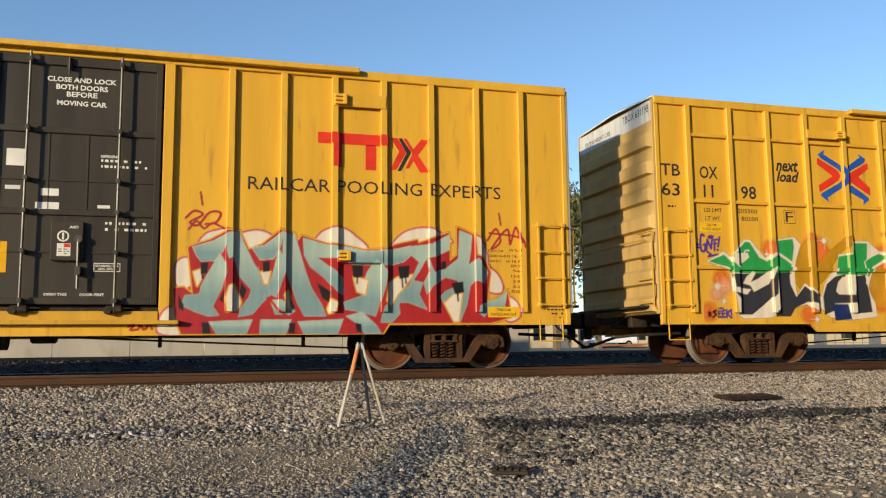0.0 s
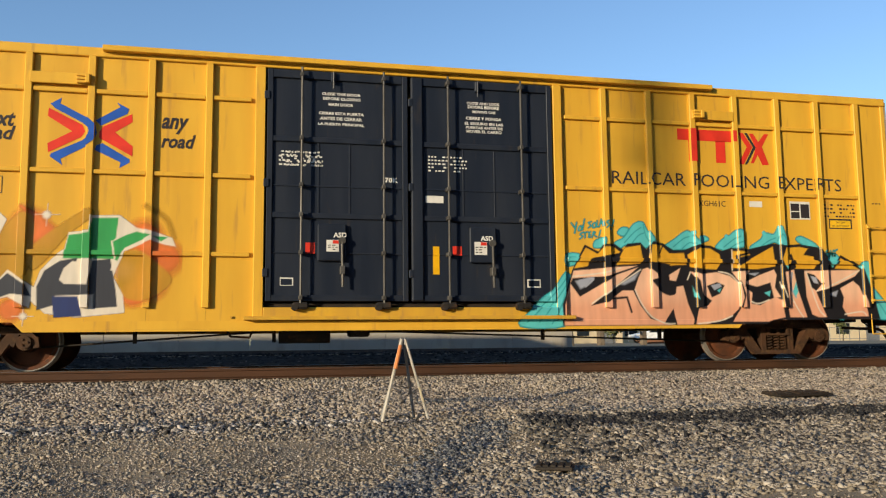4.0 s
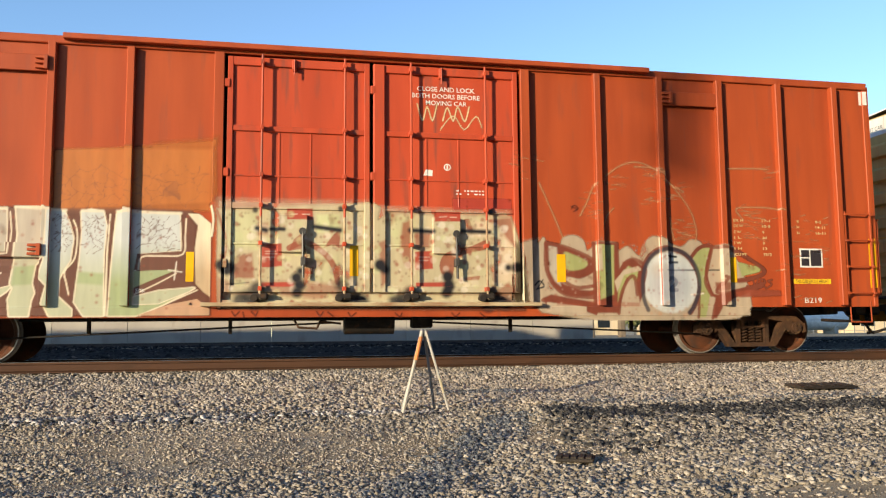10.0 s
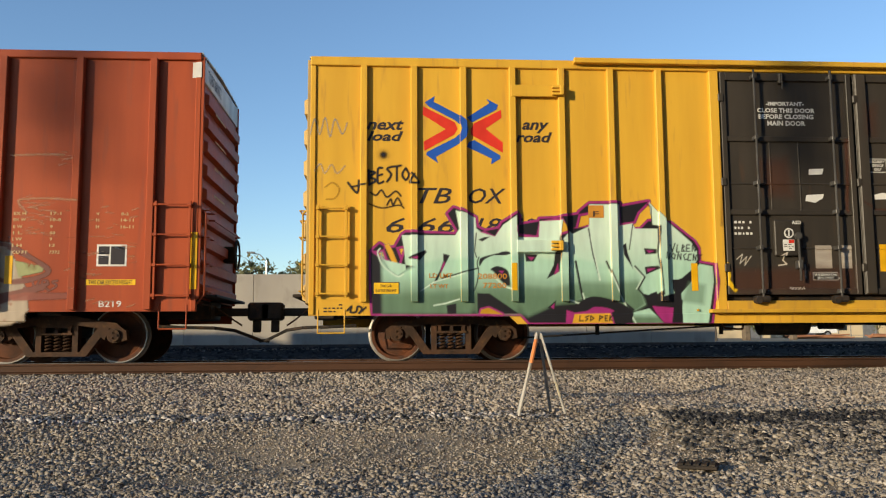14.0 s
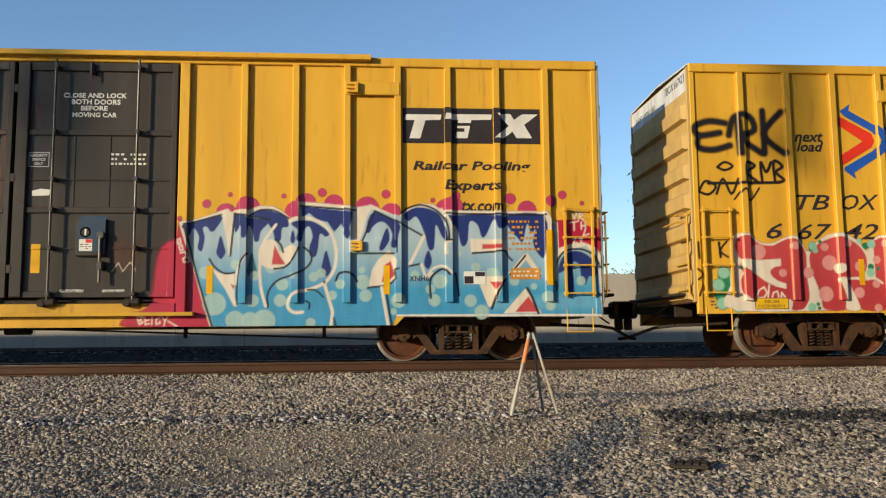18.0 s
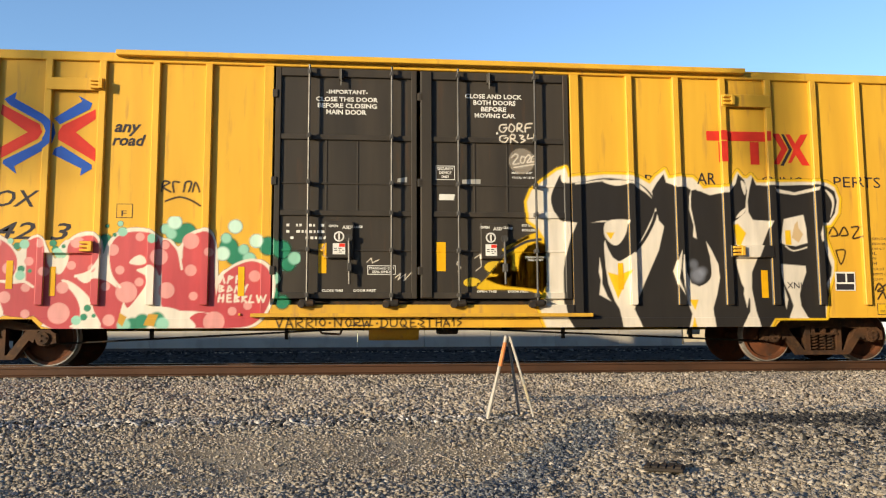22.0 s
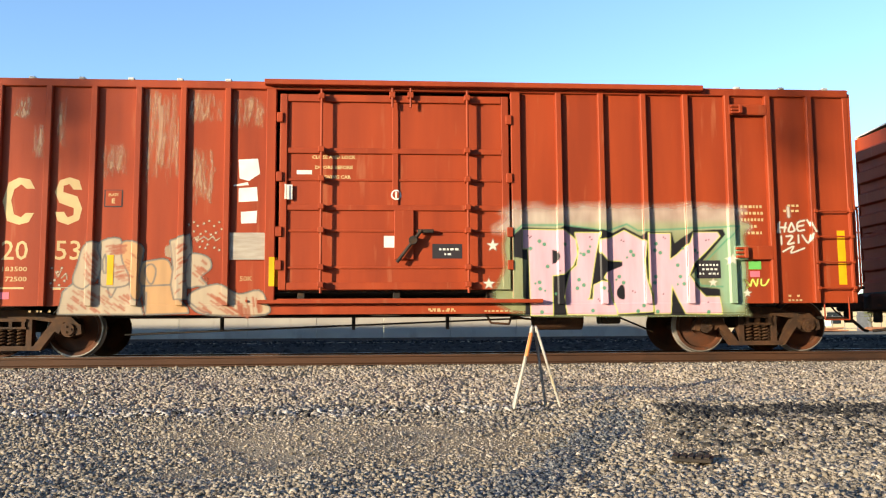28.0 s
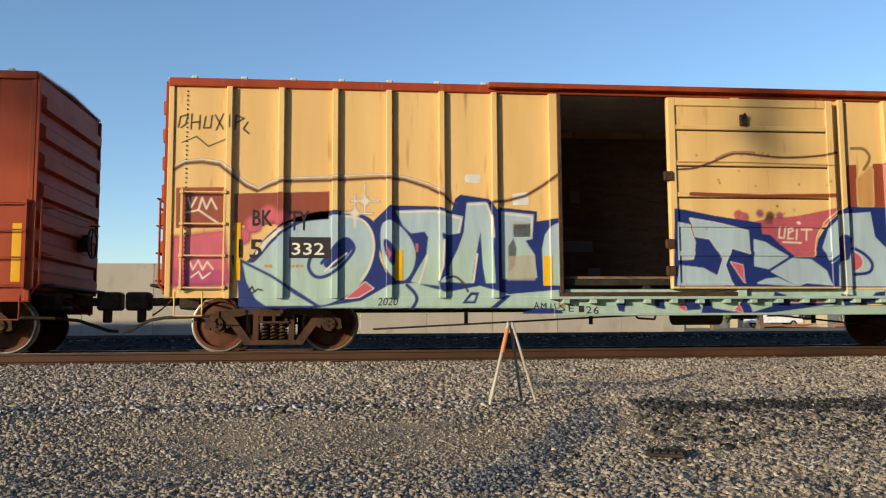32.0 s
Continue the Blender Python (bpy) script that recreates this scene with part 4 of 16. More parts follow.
def boxcar(name, label, start, L, H, mats, left, right, posts, low, bays=None, hbars=(), plug=None, ends=(7, True), trucks=(2.42, 16.45), cornice=0.15, rib_low=0.97, rib_w=0.115, depth=DEPTH, reach=(4.40, 14.95)):
    """A boxcar in its own space: x along it from its -x end, y = 0 on the track's centre, z = 0 on the rail."""
    body, edge, end_mat = mats
    car = thing(name, label, "boxcar", "boxcars of the freight train", at=(start, YC, 0))
    MOVERS.append((car, start))
    rel = Relief()
    zt = H - cornice
    xs = sorted([0.0] + list(left) + [posts[0], posts[1]] + list(right) + [L])
    # side sheets: one panel from rib to rib, low edge cut up over the trucks
    for a, b in zip(xs[:-1], xs[1:]):
        if (a, b) == (posts[0], posts[1]):
            continue
        part("side_panel", box(bmnew(), a + 0.002, b - 0.002, NEAR, NEAR + 0.04, low + 0.16, zt), body, car)
    # sill below the sheets
    bm = bmnew()
    plate(bm, [(0.0, low + 0.16), (L, low + 0.16), (L, low + 0.15), (L - 3.25, low + 0.15), (L - 3.40, low), (3.40, low), (3.25, low + 0.15), (0.0, low + 0.15)], NEAR - 0.012, NEAR + 0.05)
    part("side_sill", bm, body, car, "deep side sill")
    rel.add(0, L, low, low + 0.16, 0.012)
    me = {}
    for x in list(left) + list(right):
        w = rib_w
        if w not in me:
            bm = bmnew()
            plate(bm, [(-w / 2, rib_low), (w / 2, rib_low), (w / 2, zt), (-w / 2, zt)], NEAR - depth, NEAR + 0.002)
            me[w] = bpy.data.meshes.new("rib")
            bmesh.ops.bevel(bm, geom=[e for e in bm.edges if abs(e.verts[0].co.x - e.verts[1].co.x) < 1e-4 and e.verts[0].co.y < NEAR - 0.01 and e.verts[1].co.y < NEAR - 0.01], offset=0.012, segments=1, affect="EDGES")
            bm.to_mesh(me[w])
            bm.free()
            me[w].materials.append(body)
        shared("rib", me[w], car, (x, 0, 0))
        rel.add(x - w / 2, x + w / 2, rib_low, zt, depth)
    for x, s in ((posts[0], -1), (posts[1], 1)):
        a, b = min(x, x + s * 0.16), max(x, x + s * 0.16)
        part("door_post", box(bmnew(), a, b, NEAR - depth, NEAR + 0.01, low + 0.15, zt, 0.01), body, car)
        rel.add(a, b, low + 0.15, zt, depth)
    for x in (0.0, L - 0.09):
        part("corner_cap", box(bmnew(), x, x + 0.09, NEAR - 0.03, NEAR + 0.002, low + 0.16, zt, 0.01), body, car)
        rel.add(x, x + 0.09, low + 0.16, zt, 0.03)
    groups = ([0.09] + list(left) + [posts[0] - 0.16], [posts[1] + 0.16] + list(right) + [L - 0.09])
    for z in hbars:
        for g in groups:
            for a, b in zip(g[:-1], g[1:]):
                a2, b2 = a + rib_w / 2, b - rib_w / 2
                if g is groups[0] and a == 0.09 or b == L - 0.09:
                    continue
                part("stiffener", box(bmnew(), a2, b2, NEAR - 0.055, NEAR + 0.002, z - 0.035, z + 0.035, 0.01), body, car)
                rel.add(a2, b2, z - 0.035, z + 0.035, 0.055)
    # top: cornice, door track, roof
    part("cornice", box(bmnew(), 0, L, NEAR - 0.05, NEAR + 0.05, zt, H, 0.012), edge, car, "rolled top chord")
    part("door_track", box(bmnew(), reach[0], reach[1], NEAR - 0.17, NEAR - 0.05, H - 0.075, H + 0.012, 0.008), edge, car, "door track along the eave")
    bm = bmnew()
    v = [bm.verts.new(p) for p in ((-0.02, NEAR - 0.03, H), (L + 0.02, NEAR - 0.03, H), (L + 0.02, 0, H + 0.07), (-0.02, 0, H + 0.07), (L + 0.02, 1.59, H), (-0.02, 1.59, H))]
    bm.faces.new((v[0], v[1], v[2], v[3]))
    bm.faces.new((v[3], v[2], v[4], v[5]))
    roof = part("roof", bm, GALV, car, "shallow galvanised roof")
    roof.modifiers.new("thick", "SOLIDIFY").thickness = 0.03
    part("far_side", box(bmnew(), 0, L, 1.52, 1.56, low, H - 0.03), body, car)
    part("floor", box(bmnew(), 0.05, L - 0.05, NEAR + 0.06, 1.5, low + 0.35, low + 0.45), BLACK_STEEL, car)
    end_wall(car, 0.0, -1, H, end_mat, ends[0], ends[1], low + 0.35)
    # on yellow cars the end turned from the sun takes the shaded tone
    end_wall(car, L, 1, H, END_SHADED if end_mat is END_SUNLIT else end_mat, ends[0], ends[1], low + 0.35)
    # below the floor
    part("centre_sill", box(bmnew(), 0.1, L - 0.1, -0.33, 0.33, 0.74, low + 0.36, 0.01), BLACK_STEEL, car)
    for k in range(7):
        x = trucks[0] + 1.6 + k * (trucks[1] - trucks[0] - 3.2) / 6
        part("cross_bearer", box(bmnew(), x - 0.06, x + 0.06, -1.5, 1.5, low + 0.02, low + 0.35, 0.01), BLACK_STEEL, car)
    for x in trucks:
        truck(car, x)
        part("body_bolster", box(bmnew(), x - 0.2, x + 0.2, -1.45, 1.45, 0.78, low + 0.36, 0.02), BLACK_STEEL, car)
    for x, s in ((0.0, -1), (L, 1)):
        coupler(car, x, s)
    stirrup(car, 0.15, 0.58, low + 0.15, body)
    stirrup(car, L - 0.58, L - 0.15, low + 0.15, body)
    return car, rel


LEFT7 = [0.88, 1.71, 2.53, 3.36, 4.19, 5.03, 5.86]
RIGHT7 = [12.89, 13.72, 14.56, 15.39, 16.22, 17.04, 17.87]
DOOR_LINES = [(3.72, 0.09), (2.46, 0.09), (2.95, 0.03), (1.85, 0.03)]


def plug_doors(car, rel, x0, x1, z0, z1, mat, lines=DOOR_LINES):
    xm = (x0 + x1) / 2
    a = door_leaf(car, rel, x0, xm - 0.13, z0, z1, mat, lines, (x0 + 0.55, xm - 0.55), x0 + 1.05)
    b = door_leaf(car, rel, xm - 0.07, x1, z0, z1, mat, lines, (xm + 0.55, x1 - 0.6), xm + 1.15)
    part("meeting_bar", box(bmnew(), xm - 0.065, xm + 0.12, NEAR - 0.10, NEAR - 0.03, z0 + 0.01, z1 - 0.01, 0.012), mat, b, "upright bar where the leaves meet")
    rel.add(xm - 0.065, xm + 0.12, z0, z1, 0.10)
    return a, b


def ledge(car, rel, x0, x1, low, z, mat):
    part("door_sill", box(bmnew(), x0, x1, NEAR - 0.09, NEAR + 0.05, low + 0.165, z - 0.10, 0.01), mat, car, "ledge below the doors")
    rel.add(x0, x1, low + 0.165, z - 0.10, 0.09)
    part("lower_track", box(bmnew(), x0 - 0.3, x1 + 0.3, NEAR - 0.15, NEAR - 0.012, low + 0.17, low + 0.23, 0.006), mat, car)
    bm = bmnew()
    for k in range(int((x1 - x0 + 1.2) / 0.28)):
        box(bm, x0 - 0.5 + k * 0.28, x0 - 0.47 + k * 0.28, NEAR - 0.035, NEAR - 0.01, low + 0.20, low + 0.235)
    tagged(part("sill_rivets", bm, mat, car), kind="stuff")


CARS = {}


def yellow_car(key, label, start, left, right, hbars, door_mat, L=18.75, posts=(6.90, 11.85), trucks=(2.42, 16.45)):
    car, rel = boxcar("boxcar", label, start, L, 5.05, (YELLOW, YELLOW, END_SUNLIT), left, right, posts, 0.60, hbars=hbars, trucks=trucks)
    plug_doors(car, rel, posts[0] + 0.03, posts[1] - 0.03, 1.07, 4.88, door_mat)
    ledge(car, rel, posts[0], posts[1], 0.60, 1.07, YELLOW_OLD)
    CARS[key] = (car, rel)
    for x in (0.14, L - 0.60):
        ladder(car, x, x + 0.46, 1.10, 2.49, 4, YELLOW, NEAR)
    return car, rel


yellow_car("A", "yellow high-cube boxcar with black doors and a silver-red mural", -12.50, LEFT7, RIGHT7, (), BLACK, trucks=(2.44, 16.55))
yellow_car("B", "yellow high-cube boxcar with navy doors and cross-ribbed sides", 8.06, [0.69, 1.60, 2.46, 3.34, 4.25, 5.14, 6.02], [12.81, 13.69, 14.57, 15.44, 16.33, 17.18, 18.07], (4.34, 3.07, 1.81), NAVY)
car, rel = boxcar("boxcar", "oxide-red high-cube boxcar with faded white mural along its lower half", 28.74, 18.82, 5.08, (RED, RED, RED), [0.79, 2.01, 3.22, 4.39, 5.55], [13.34, 14.52, 15.70, 16.90, 18.07], (6.98, 11.93), 0.68, cornice=0.13, rib_low=0.86, rib_w=0.12, depth=0.11, ends=(9, True), trucks=(2.50, 16.50), reach=(4.55, 14.32))
plug_doors(car, rel, 7.03, 11.88, 1.08, 4.90, RED_DOOR)
ledge(car, rel, 6.98, 11.93, 0.68, 1.05, RED_WORN)
ladder(car, 0.28, 0.72, 1.08, 2.54, 4, RED, NEAR)
ladder(car, 18.16, 18.70, 1.08, 2.54, 4, RED, NEAR)
CARS["C"] = (car, rel)
yellow_car("D", "yellow high-cube boxcar with black doors between mint and blue murals", 49.34, LEFT7, RIGHT7, (), BLACK, trucks=(2.34, 16.41))
yellow_car("E", "yellow high-cube boxcar with black doors between red and black murals", 69.72, LEFT7, RIGHT7, (), BLACK, trucks=(2.36, 16.48))
car, rel = boxcar("boxcar", "faded rust-red boxcar with one wide plug door and a pink mural", 90.38, 15.60, 4.49, (RUST_RED, RUST_RED, RUST_RED), [0.74, 1.48, 2.25, 2.96, 3.66, 4.37, 5.08], [10.53, 11.25, 11.98, 12.71, 13.44, 14.15, 14.88], (5.86, 9.72), 0.67, cornice=0.13, rib_low=0.82, rib_w=0.10, depth=0.085, ends=(7, False), trucks=(1.58, 14.06), reach=(5.67, 13.0))
CARS["F"] = (car, rel)
car, rel = boxcar("boxcar", "weathered tan boxcar with half-open sliding door and pale blue mural", 108.02, 15.80, 4.44, (TAN, RUST_RED, RUST_RED), [0.97, 1.80, 2.67, 3.55, 4.42, 5.30], [11.42, 12.25, 13.1, 14.0, 14.85], (6.38, 9.42), 0.72, cornice=0.14, rib_low=0.86, rib_w=0.10, depth=0.085, ends=(7, False), trucks=(1.66, 14.14), reach=(5.2, 12.4))
CARS["G"] = (car, rel)


def tie_panel(key, x0, x1, z0, z1, right=True, mat=None):
    """A plate across two ribs with a fingered latch bracket at one end."""
    car, rel = CARS[key]
    mat = mat or {"C": RED, "F": RUST_RED}.get(key, YELLOW)
    up = 0.09
    p = part("tie_plate", box(bmnew(), x0, x1, NEAR - up, NEAR - 0.06, z0, z1, 0.008), mat, car)
    rel.add(x0, x1, z0, z1, up)
    bm = bmnew()
    a, b = (x1 - 0.20, x1 - 0.02) if right else (x0 + 0.02, x0 + 0.20)
    for k in range(3):
        z = z0 + (z1 - z0) * (0.2 + 0.3 * k)
        box(bm, a, b, NEAR - up - 0.06, NEAR - up, z - 0.02, z + 0.02, 0.004)
    box(bm, b - 0.05, b + 0.01, NEAR - up - 0.08, NEAR - up, z0 + 0.02, z1 - 0.02, 0.006)
    part("latch_bracket", bm, mat, p, "three-fingered latch bracket")


for key in "ADE":
    tie_panel(key, 3.33, 4.22, 4.40, 4.60)
    tie_panel(key, 14.53, 15.42, 4.40, 4.62, right=False)
    tie_panel(key, 3.40, 4.16, 1.78, 1.98)
    tie_panel(key, 14.60, 15.36, 1.78, 1.98, right=False)
tie_panel("B", 3.36, 4.24, 4.42, 4.60)
tie_panel("B", 14.55, 15.40, 4.42, 4.60, right=False)
tie_panel("C", 3.26, 4.36, 4.48, 4.74)
tie_panel("C", 14.54, 15.68, 4.45, 4.70, right=False)
tie_panel("C", 3.26, 4.36, 1.60, 1.82)
tie_panel("F", 13.46, 14.13, 4.02, 4.20, right=False)
tie_panel("F", 13.46, 14.13, 1.55, 1.78, right=False)


def wide_door(key, x0, x1, z0, z1, mat):
    """One wide plug door: sheet, frame, cross stiffeners, two locking rods, gear and lever."""
    car, rel = CARS[key]
    lf = part("plug_door", box(bmnew(), x0, x1, NEAR - 0.03, NEAR + 0.05, z0, z1, 0.004), mat, car, "wide red plug door with riveted stiffeners")
    rel.add(x0, x1, z0, z1, 0.03)

    def bar(a, b, c, d, up=0.065, name="stiffener"):
        part(name, box(bmnew(), a, b, NEAR - up, NEAR - 0.028, c, d, 0.008), mat, lf)
        rel.add(a, b, c, d, up)

    bar(x0, x0 + 0.12, z0, z1, 0.08, "frame_bar")
    bar(x1 - 0.12, x1, z0, z1, 0.08, "frame_bar")
    bar(x0 + 0.12, x1 - 0.12, z1 - 0.12, z1, 0.07, "frame_bar")
    bar(x0 + 0.12, x1 - 0.12, z0, z0 + 0.12, 0.07, "frame_bar")
    xm = (x0 + x1) / 2
    bar(xm - 0.05, xm + 0.05, 2.44, z1 - 0.12, 0.06)
    for z in (3.34, 2.40):
        bar(x0 + 0.12, x1 - 0.12, z - 0.045, z + 0.045)
    for z in (2.86, 2.02, 1.42):
        bar(x0 + 0.12, x1 - 0.12, z - 0.02, z + 0.02, 0.05)
    for x in (x0 + 0.68, x1 - 0.70):
        bm = bmnew()
        rod(bm, (x, NEAR - 0.18, z0 - 0.06), (x, NEAR - 0.18, z1 + 0.06), 0.022, 8)
        for z in (z0 + 0.08, 1.42, 2.02, 2.40, 2.86, 3.34, z1 - 0.06):
            box(bm, x - 0.05, x + 0.05, NEAR - 0.21, NEAR - 0.03, z - 0.045, z + 0.045, 0.01)
        part("locking_rod", bm, mat, lf)
    bm = bmnew()
    box(bm, xm - 0.02, xm + 0.3, NEAR - 0.09, NEAR - 0.03, 1.55, 2.36, 0.01)
    part("gear_box", bm, mat, lf)
    bm = bmnew()
    rod(bm, (xm + 0.42, NEAR - 0.14, 2.02), (xm + 0.02, NEAR - 0.16, 1.50), 0.028, 8)
    rod(bm, (xm + 0.28, NEAR - 0.18, 1.86), (xm + 0.28, NEAR - 0.08, 1.86), 0.07, 10)
    box(bm, xm + 0.36, xm + 0.62, NEAR - 0.15, NEAR - 0.08, 1.98, 2.04, 0.01)
    part("door_handle", bm, BLACK_STEEL, lf, "slanting black operating lever")
    for z in (z0 + 0.4, 2.0, 2.9, z1 - 0.4):
        for x in (x0, x1):
            part("hinge_lug", box(bmnew(), x - 0.05, x + 0.05, NEAR - 0.12, NEAR - 0.06, z - 0.08, z + 0.08, 0.01), mat, lf)
    for x in (xm - 0.05, xm + 0.25):
        bm = bmnew()
        rod(bm, (x, NEAR - 0.14, z1 - 0.22), (x, NEAR - 0.14, z1 + 0.1), 0.02, 6)
        box(bm, x - 0.05, x + 0.05, NEAR - 0.16, NEAR - 0.04, z1 - 0.06, z1 + 0.04, 0.01)
        part("door_hanger", bm, mat, lf)


wide_door("F", 5.92, 9.68, 1.06, 4.28, RUST_RED)
car, rel = CARS["F"]
ledge(car, rel, 5.9, 9.9, 0.67, 1.02, RUST_RED)
ladder(car, 0.14, 0.68, 1.12, 2.44, 4, RUST_RED, NEAR)
ladder(car, 14.90, 15.52, 1.07, 2.37, 4, RUST_RED, NEAR)
part("wooden_board", box(bmnew(), 5.12, 5.76, NEAR - 0.03, NEAR - 0.002, 1.55, 1.99, 0.004), PLANK, car, "weathered grey routing board")
rel.add(5.12, 5.76, 1.55, 1.99, 0.03)


def sliding_door(key, x0, x1, z0, z1, mat):
    """A door slid half open: horizontal pressed panels on a frame, hanging on the outer track."""
    car, rel = CARS[key]
    y = NEAR - 0.10
    d = part("sliding_door", box(bmnew(), x0, x1, y - 0.03, y + 0.05, z0, z1, 0.006), mat, car, "tan sliding door with pressed panels, half open")
    rel.add(x0, x1, z0, z1, 0.13)

    def bar(a, b, c, e, up, m=mat, name="door_rail"):
        part(name, box(bmnew(), a, b, NEAR - up, y - 0.028, c, e, 0.01), m, d)
        rel.add(a, b, c, e, up)

    for x in (x0, x1 - 0.13):
        bar(x, x + 0.13, z0, z1, 0.165, name="door_stile")
    bar(x0 + 0.13, x1 - 0.13, z1 - 0.14, z1, 0.16)
    bar(x0 + 0.13, x1 - 0.13, z0, z0 + 0.10, 0.16)
    for z in (3.74, 3.12, 2.58, 2.07, 1.58):
        bar(x0 + 0.13, x1 - 0.13, z - 0.03, z + 0.05, 0.155)
        part("seam", box(bmnew(), x0 + 0.13, x1 - 0.13, NEAR - 0.134, NEAR - 0.131, z - 0.055, z - 0.035), BLACK_STEEL, d)
    bm = bmnew()
    box(bm, x0 + 1.28, x0 + 1.40, NEAR - 0.19, NEAR - 0.13, 3.78, 3.98, 0.01)
    pipe(bm, [(x0 + 1.30, NEAR - 0.2, 3.92), (x0 + 1.34, NEAR - 0.23, 3.99), (x0 + 1.38, NEAR - 0.2, 3.92)], 0.012, 6)
    part("lift_eye", bm, RUSTY, d)
    for z in (1.30, 2.9, 1.75):
        part("door_catch", box(bmnew(), x0 - 0.10, x0 + 0.06, NEAR - 0.2, NEAR - 0.13, z - 0.08, z + 0.08, 0.015), RUSTY, d, "rusty door catch")


sliding_door("G", 8.26, 11.22, 1.0, 4.26, TAN)
car, rel = CARS["G"]
for x in (6.38, ):
    part("door_frame", box(bmnew(), x - 0.02, x + 0.05, NEAR - 0.11, NEAR + 0.1, 0.93, 4.3, 0.01), RUSTY, car, "rusty edge of the door opening")
part("door_frame", box(bmnew(), 6.30, 9.50, NEAR - 0.09, NEAR + 0.06, 0.86, 0.95, 0.01), RUSTY, car)
part("low_sill", box(bmnew(), 6.28, 13.6, NEAR - 0.03, NEAR + 0.04, 0.56, 0.715, 0.008), SILL_PAINT, car, "deeper sill below the door")
rel.add(6.28, 13.6, 0.56, 0.715, 0.03)
part("door_rail", box(bmnew(), 6.2, 13.0, NEAR - 0.17, NEAR - 0.012, 0.83, 0.875, 0.006), SILL_PAINT, car, "bottom door track")
bm = bmnew()
box(bm, -0.06, 0.06, NEAR - 0.16, NEAR, 0.76, 0.84, 0.01)
me = bpy.data.meshes.new("track_bracket")
bm.to_mesh(me)
bm.free()
me.materials.append(SILL_PAINT)
for k in range(14):
    shared("track_bracket", me, car, (6.45 + 0.46 * k, 0, 0))
ladder(car, 0.25, 0.92, 1.03, 2.56, 4, TAN, NEAR)
bm = bmnew()
for k in range(44):
    rod(bm, (0.29, NEAR - 0.012, 1.0 + k * 0.075), (0.29, NEAR, 1.0 + k * 0.075), 0.014, 6)
tagged(part("corner_rivets", bm, RUSTY, car, "row of dark rivets"), kind="stuff")
part("inner_lining", box(bmnew(), 0.2, 15.6, 1.40, 1.50, 1.0, 4.25), LINING, car, "dark scuffed inner wall")
part("inner_floor", box(bmnew(), 0.2, 15.6, NEAR + 0.1, 1.40, 1.18, 1.22), LINING, car)
# papers and scuffs on the inner far wall, seen through the open door
for x, z, w, h in ((7.35, 2.9, 0.2, 0.25), (7.0, 3.5, 0.2, 0.12), (6.6, 1.9, 0.3, 0.25), (7.1, 1.9, 0.7, 0.22), (7.7, 1.35, 0.25, 0.22)):
    part("old_paper", box(bmnew(), x, x + w, 1.385, 1.398, z, z + h), GREY_PATCH, car)
# roof sheet seams that show along the eaves of the older cars
for key, n, mat in (("F", 20, RUST_RED), ("G", 20, RUST_RED)):
    car, rel = CARS[key]
    L, H = (15.6, 4.49) if key == "F" else (15.8, 4.44)
    bm = bmnew()
    box(bm, -0.05, 0.05, NEAR - 0.06, NEAR + 0.5, H - 0.01, H + 0.035, 0.012)
    me = bpy.data.meshes.new("roof_seam")
    bm.to_mesh(me)
    bm.free()
    me.materials.append(GALV)
    for k in range(n):
        shared("roof_seam", me, car, (0.4 + k * (L - 0.8) / (n - 1), 0, 0))


def end_gear(key, L, mat, tall):
    """What hangs on the ends: ladder by the near corner, crossover walk, hand brake, grab irons."""
    car, rel = CARS[key]
    for x, s in ((0.0, -1), (L, 1)):
        me = bpy.data.meshes.new("end_rung")
        bm = bmnew()
        rod(bm, (s * 0.16, -1.50, 0), (s * 0.16, -1.06, 0), 0.014, 6)
        for y in (-1.48, -1.08):
            rod(bm, (0, y, 0), (s * 0.17, y, 0), 0.012, 6)
        bm.to_mesh(me)
        bm.free()
        me.materials.append(mat)
        for k in range(4):
            shared("end_rung", me, car, (x, 0, 1.15 + 0.44 * k))
        bm = bmnew()
        box(bm, min(x, x + s * 0.28), max(x, x + s * 0.28), -1.35, 1.35, 1.06, 1.11, 0.01)
        part("crossover_walk", bm, BLACK_STEEL, car, "grated crossover walk")
        bm = bmnew()
        pipe(bm, [(x, -1.2, 2.34), (x + s * 0.18, -1.2, 2.34), (x + s * 0.18, 1.2, 2.34), (x, 1.2, 2.34)], 0.016, 6)
        part("grab_iron", bm, mat, car)
        bm = bmnew()
        pipe(bm, [(x, -1.52, 0.95), (x + s * 0.11, -1.52, 1.1), (x + s * 0.11, -1.52, 2.42), (x, -1.52, 2.5)], 0.018, 6)
        part("corner_grab", bm, mat, car)
    bm = bmnew()
    ring = [(L + 0.24, 0.62 + 0.27 * math.cos(2 * math.pi * k / 16), 1.95 + 0.27 * math.sin(2 * math.pi * k / 16)) for k in range(17)]
    pipe(bm, ring, 0.02, 6)
    for p in ring[:16:4]:
        rod(bm, (L + 0.22, 0.62, 1.95), p, 0.014, 6)
    box(bm, L, L + 0.2, 0.5, 0.74, 1.8, 2.1, 0.02)
    part("hand_brake", bm, BLACK_STEEL, car, "hand brake wheel and gear housing")


for key, L, mat in (("A", 18.75, YELLOW_OLD), ("B", 18.75, YELLOW_OLD), ("C", 18.82, RED), ("D", 18.75, YELLOW_OLD), ("E", 18.75, YELLOW_OLD), ("F", 15.6, RUST_RED), ("G", 15.8, RUST_RED)):
    end_gear(key, L, mat, 0)


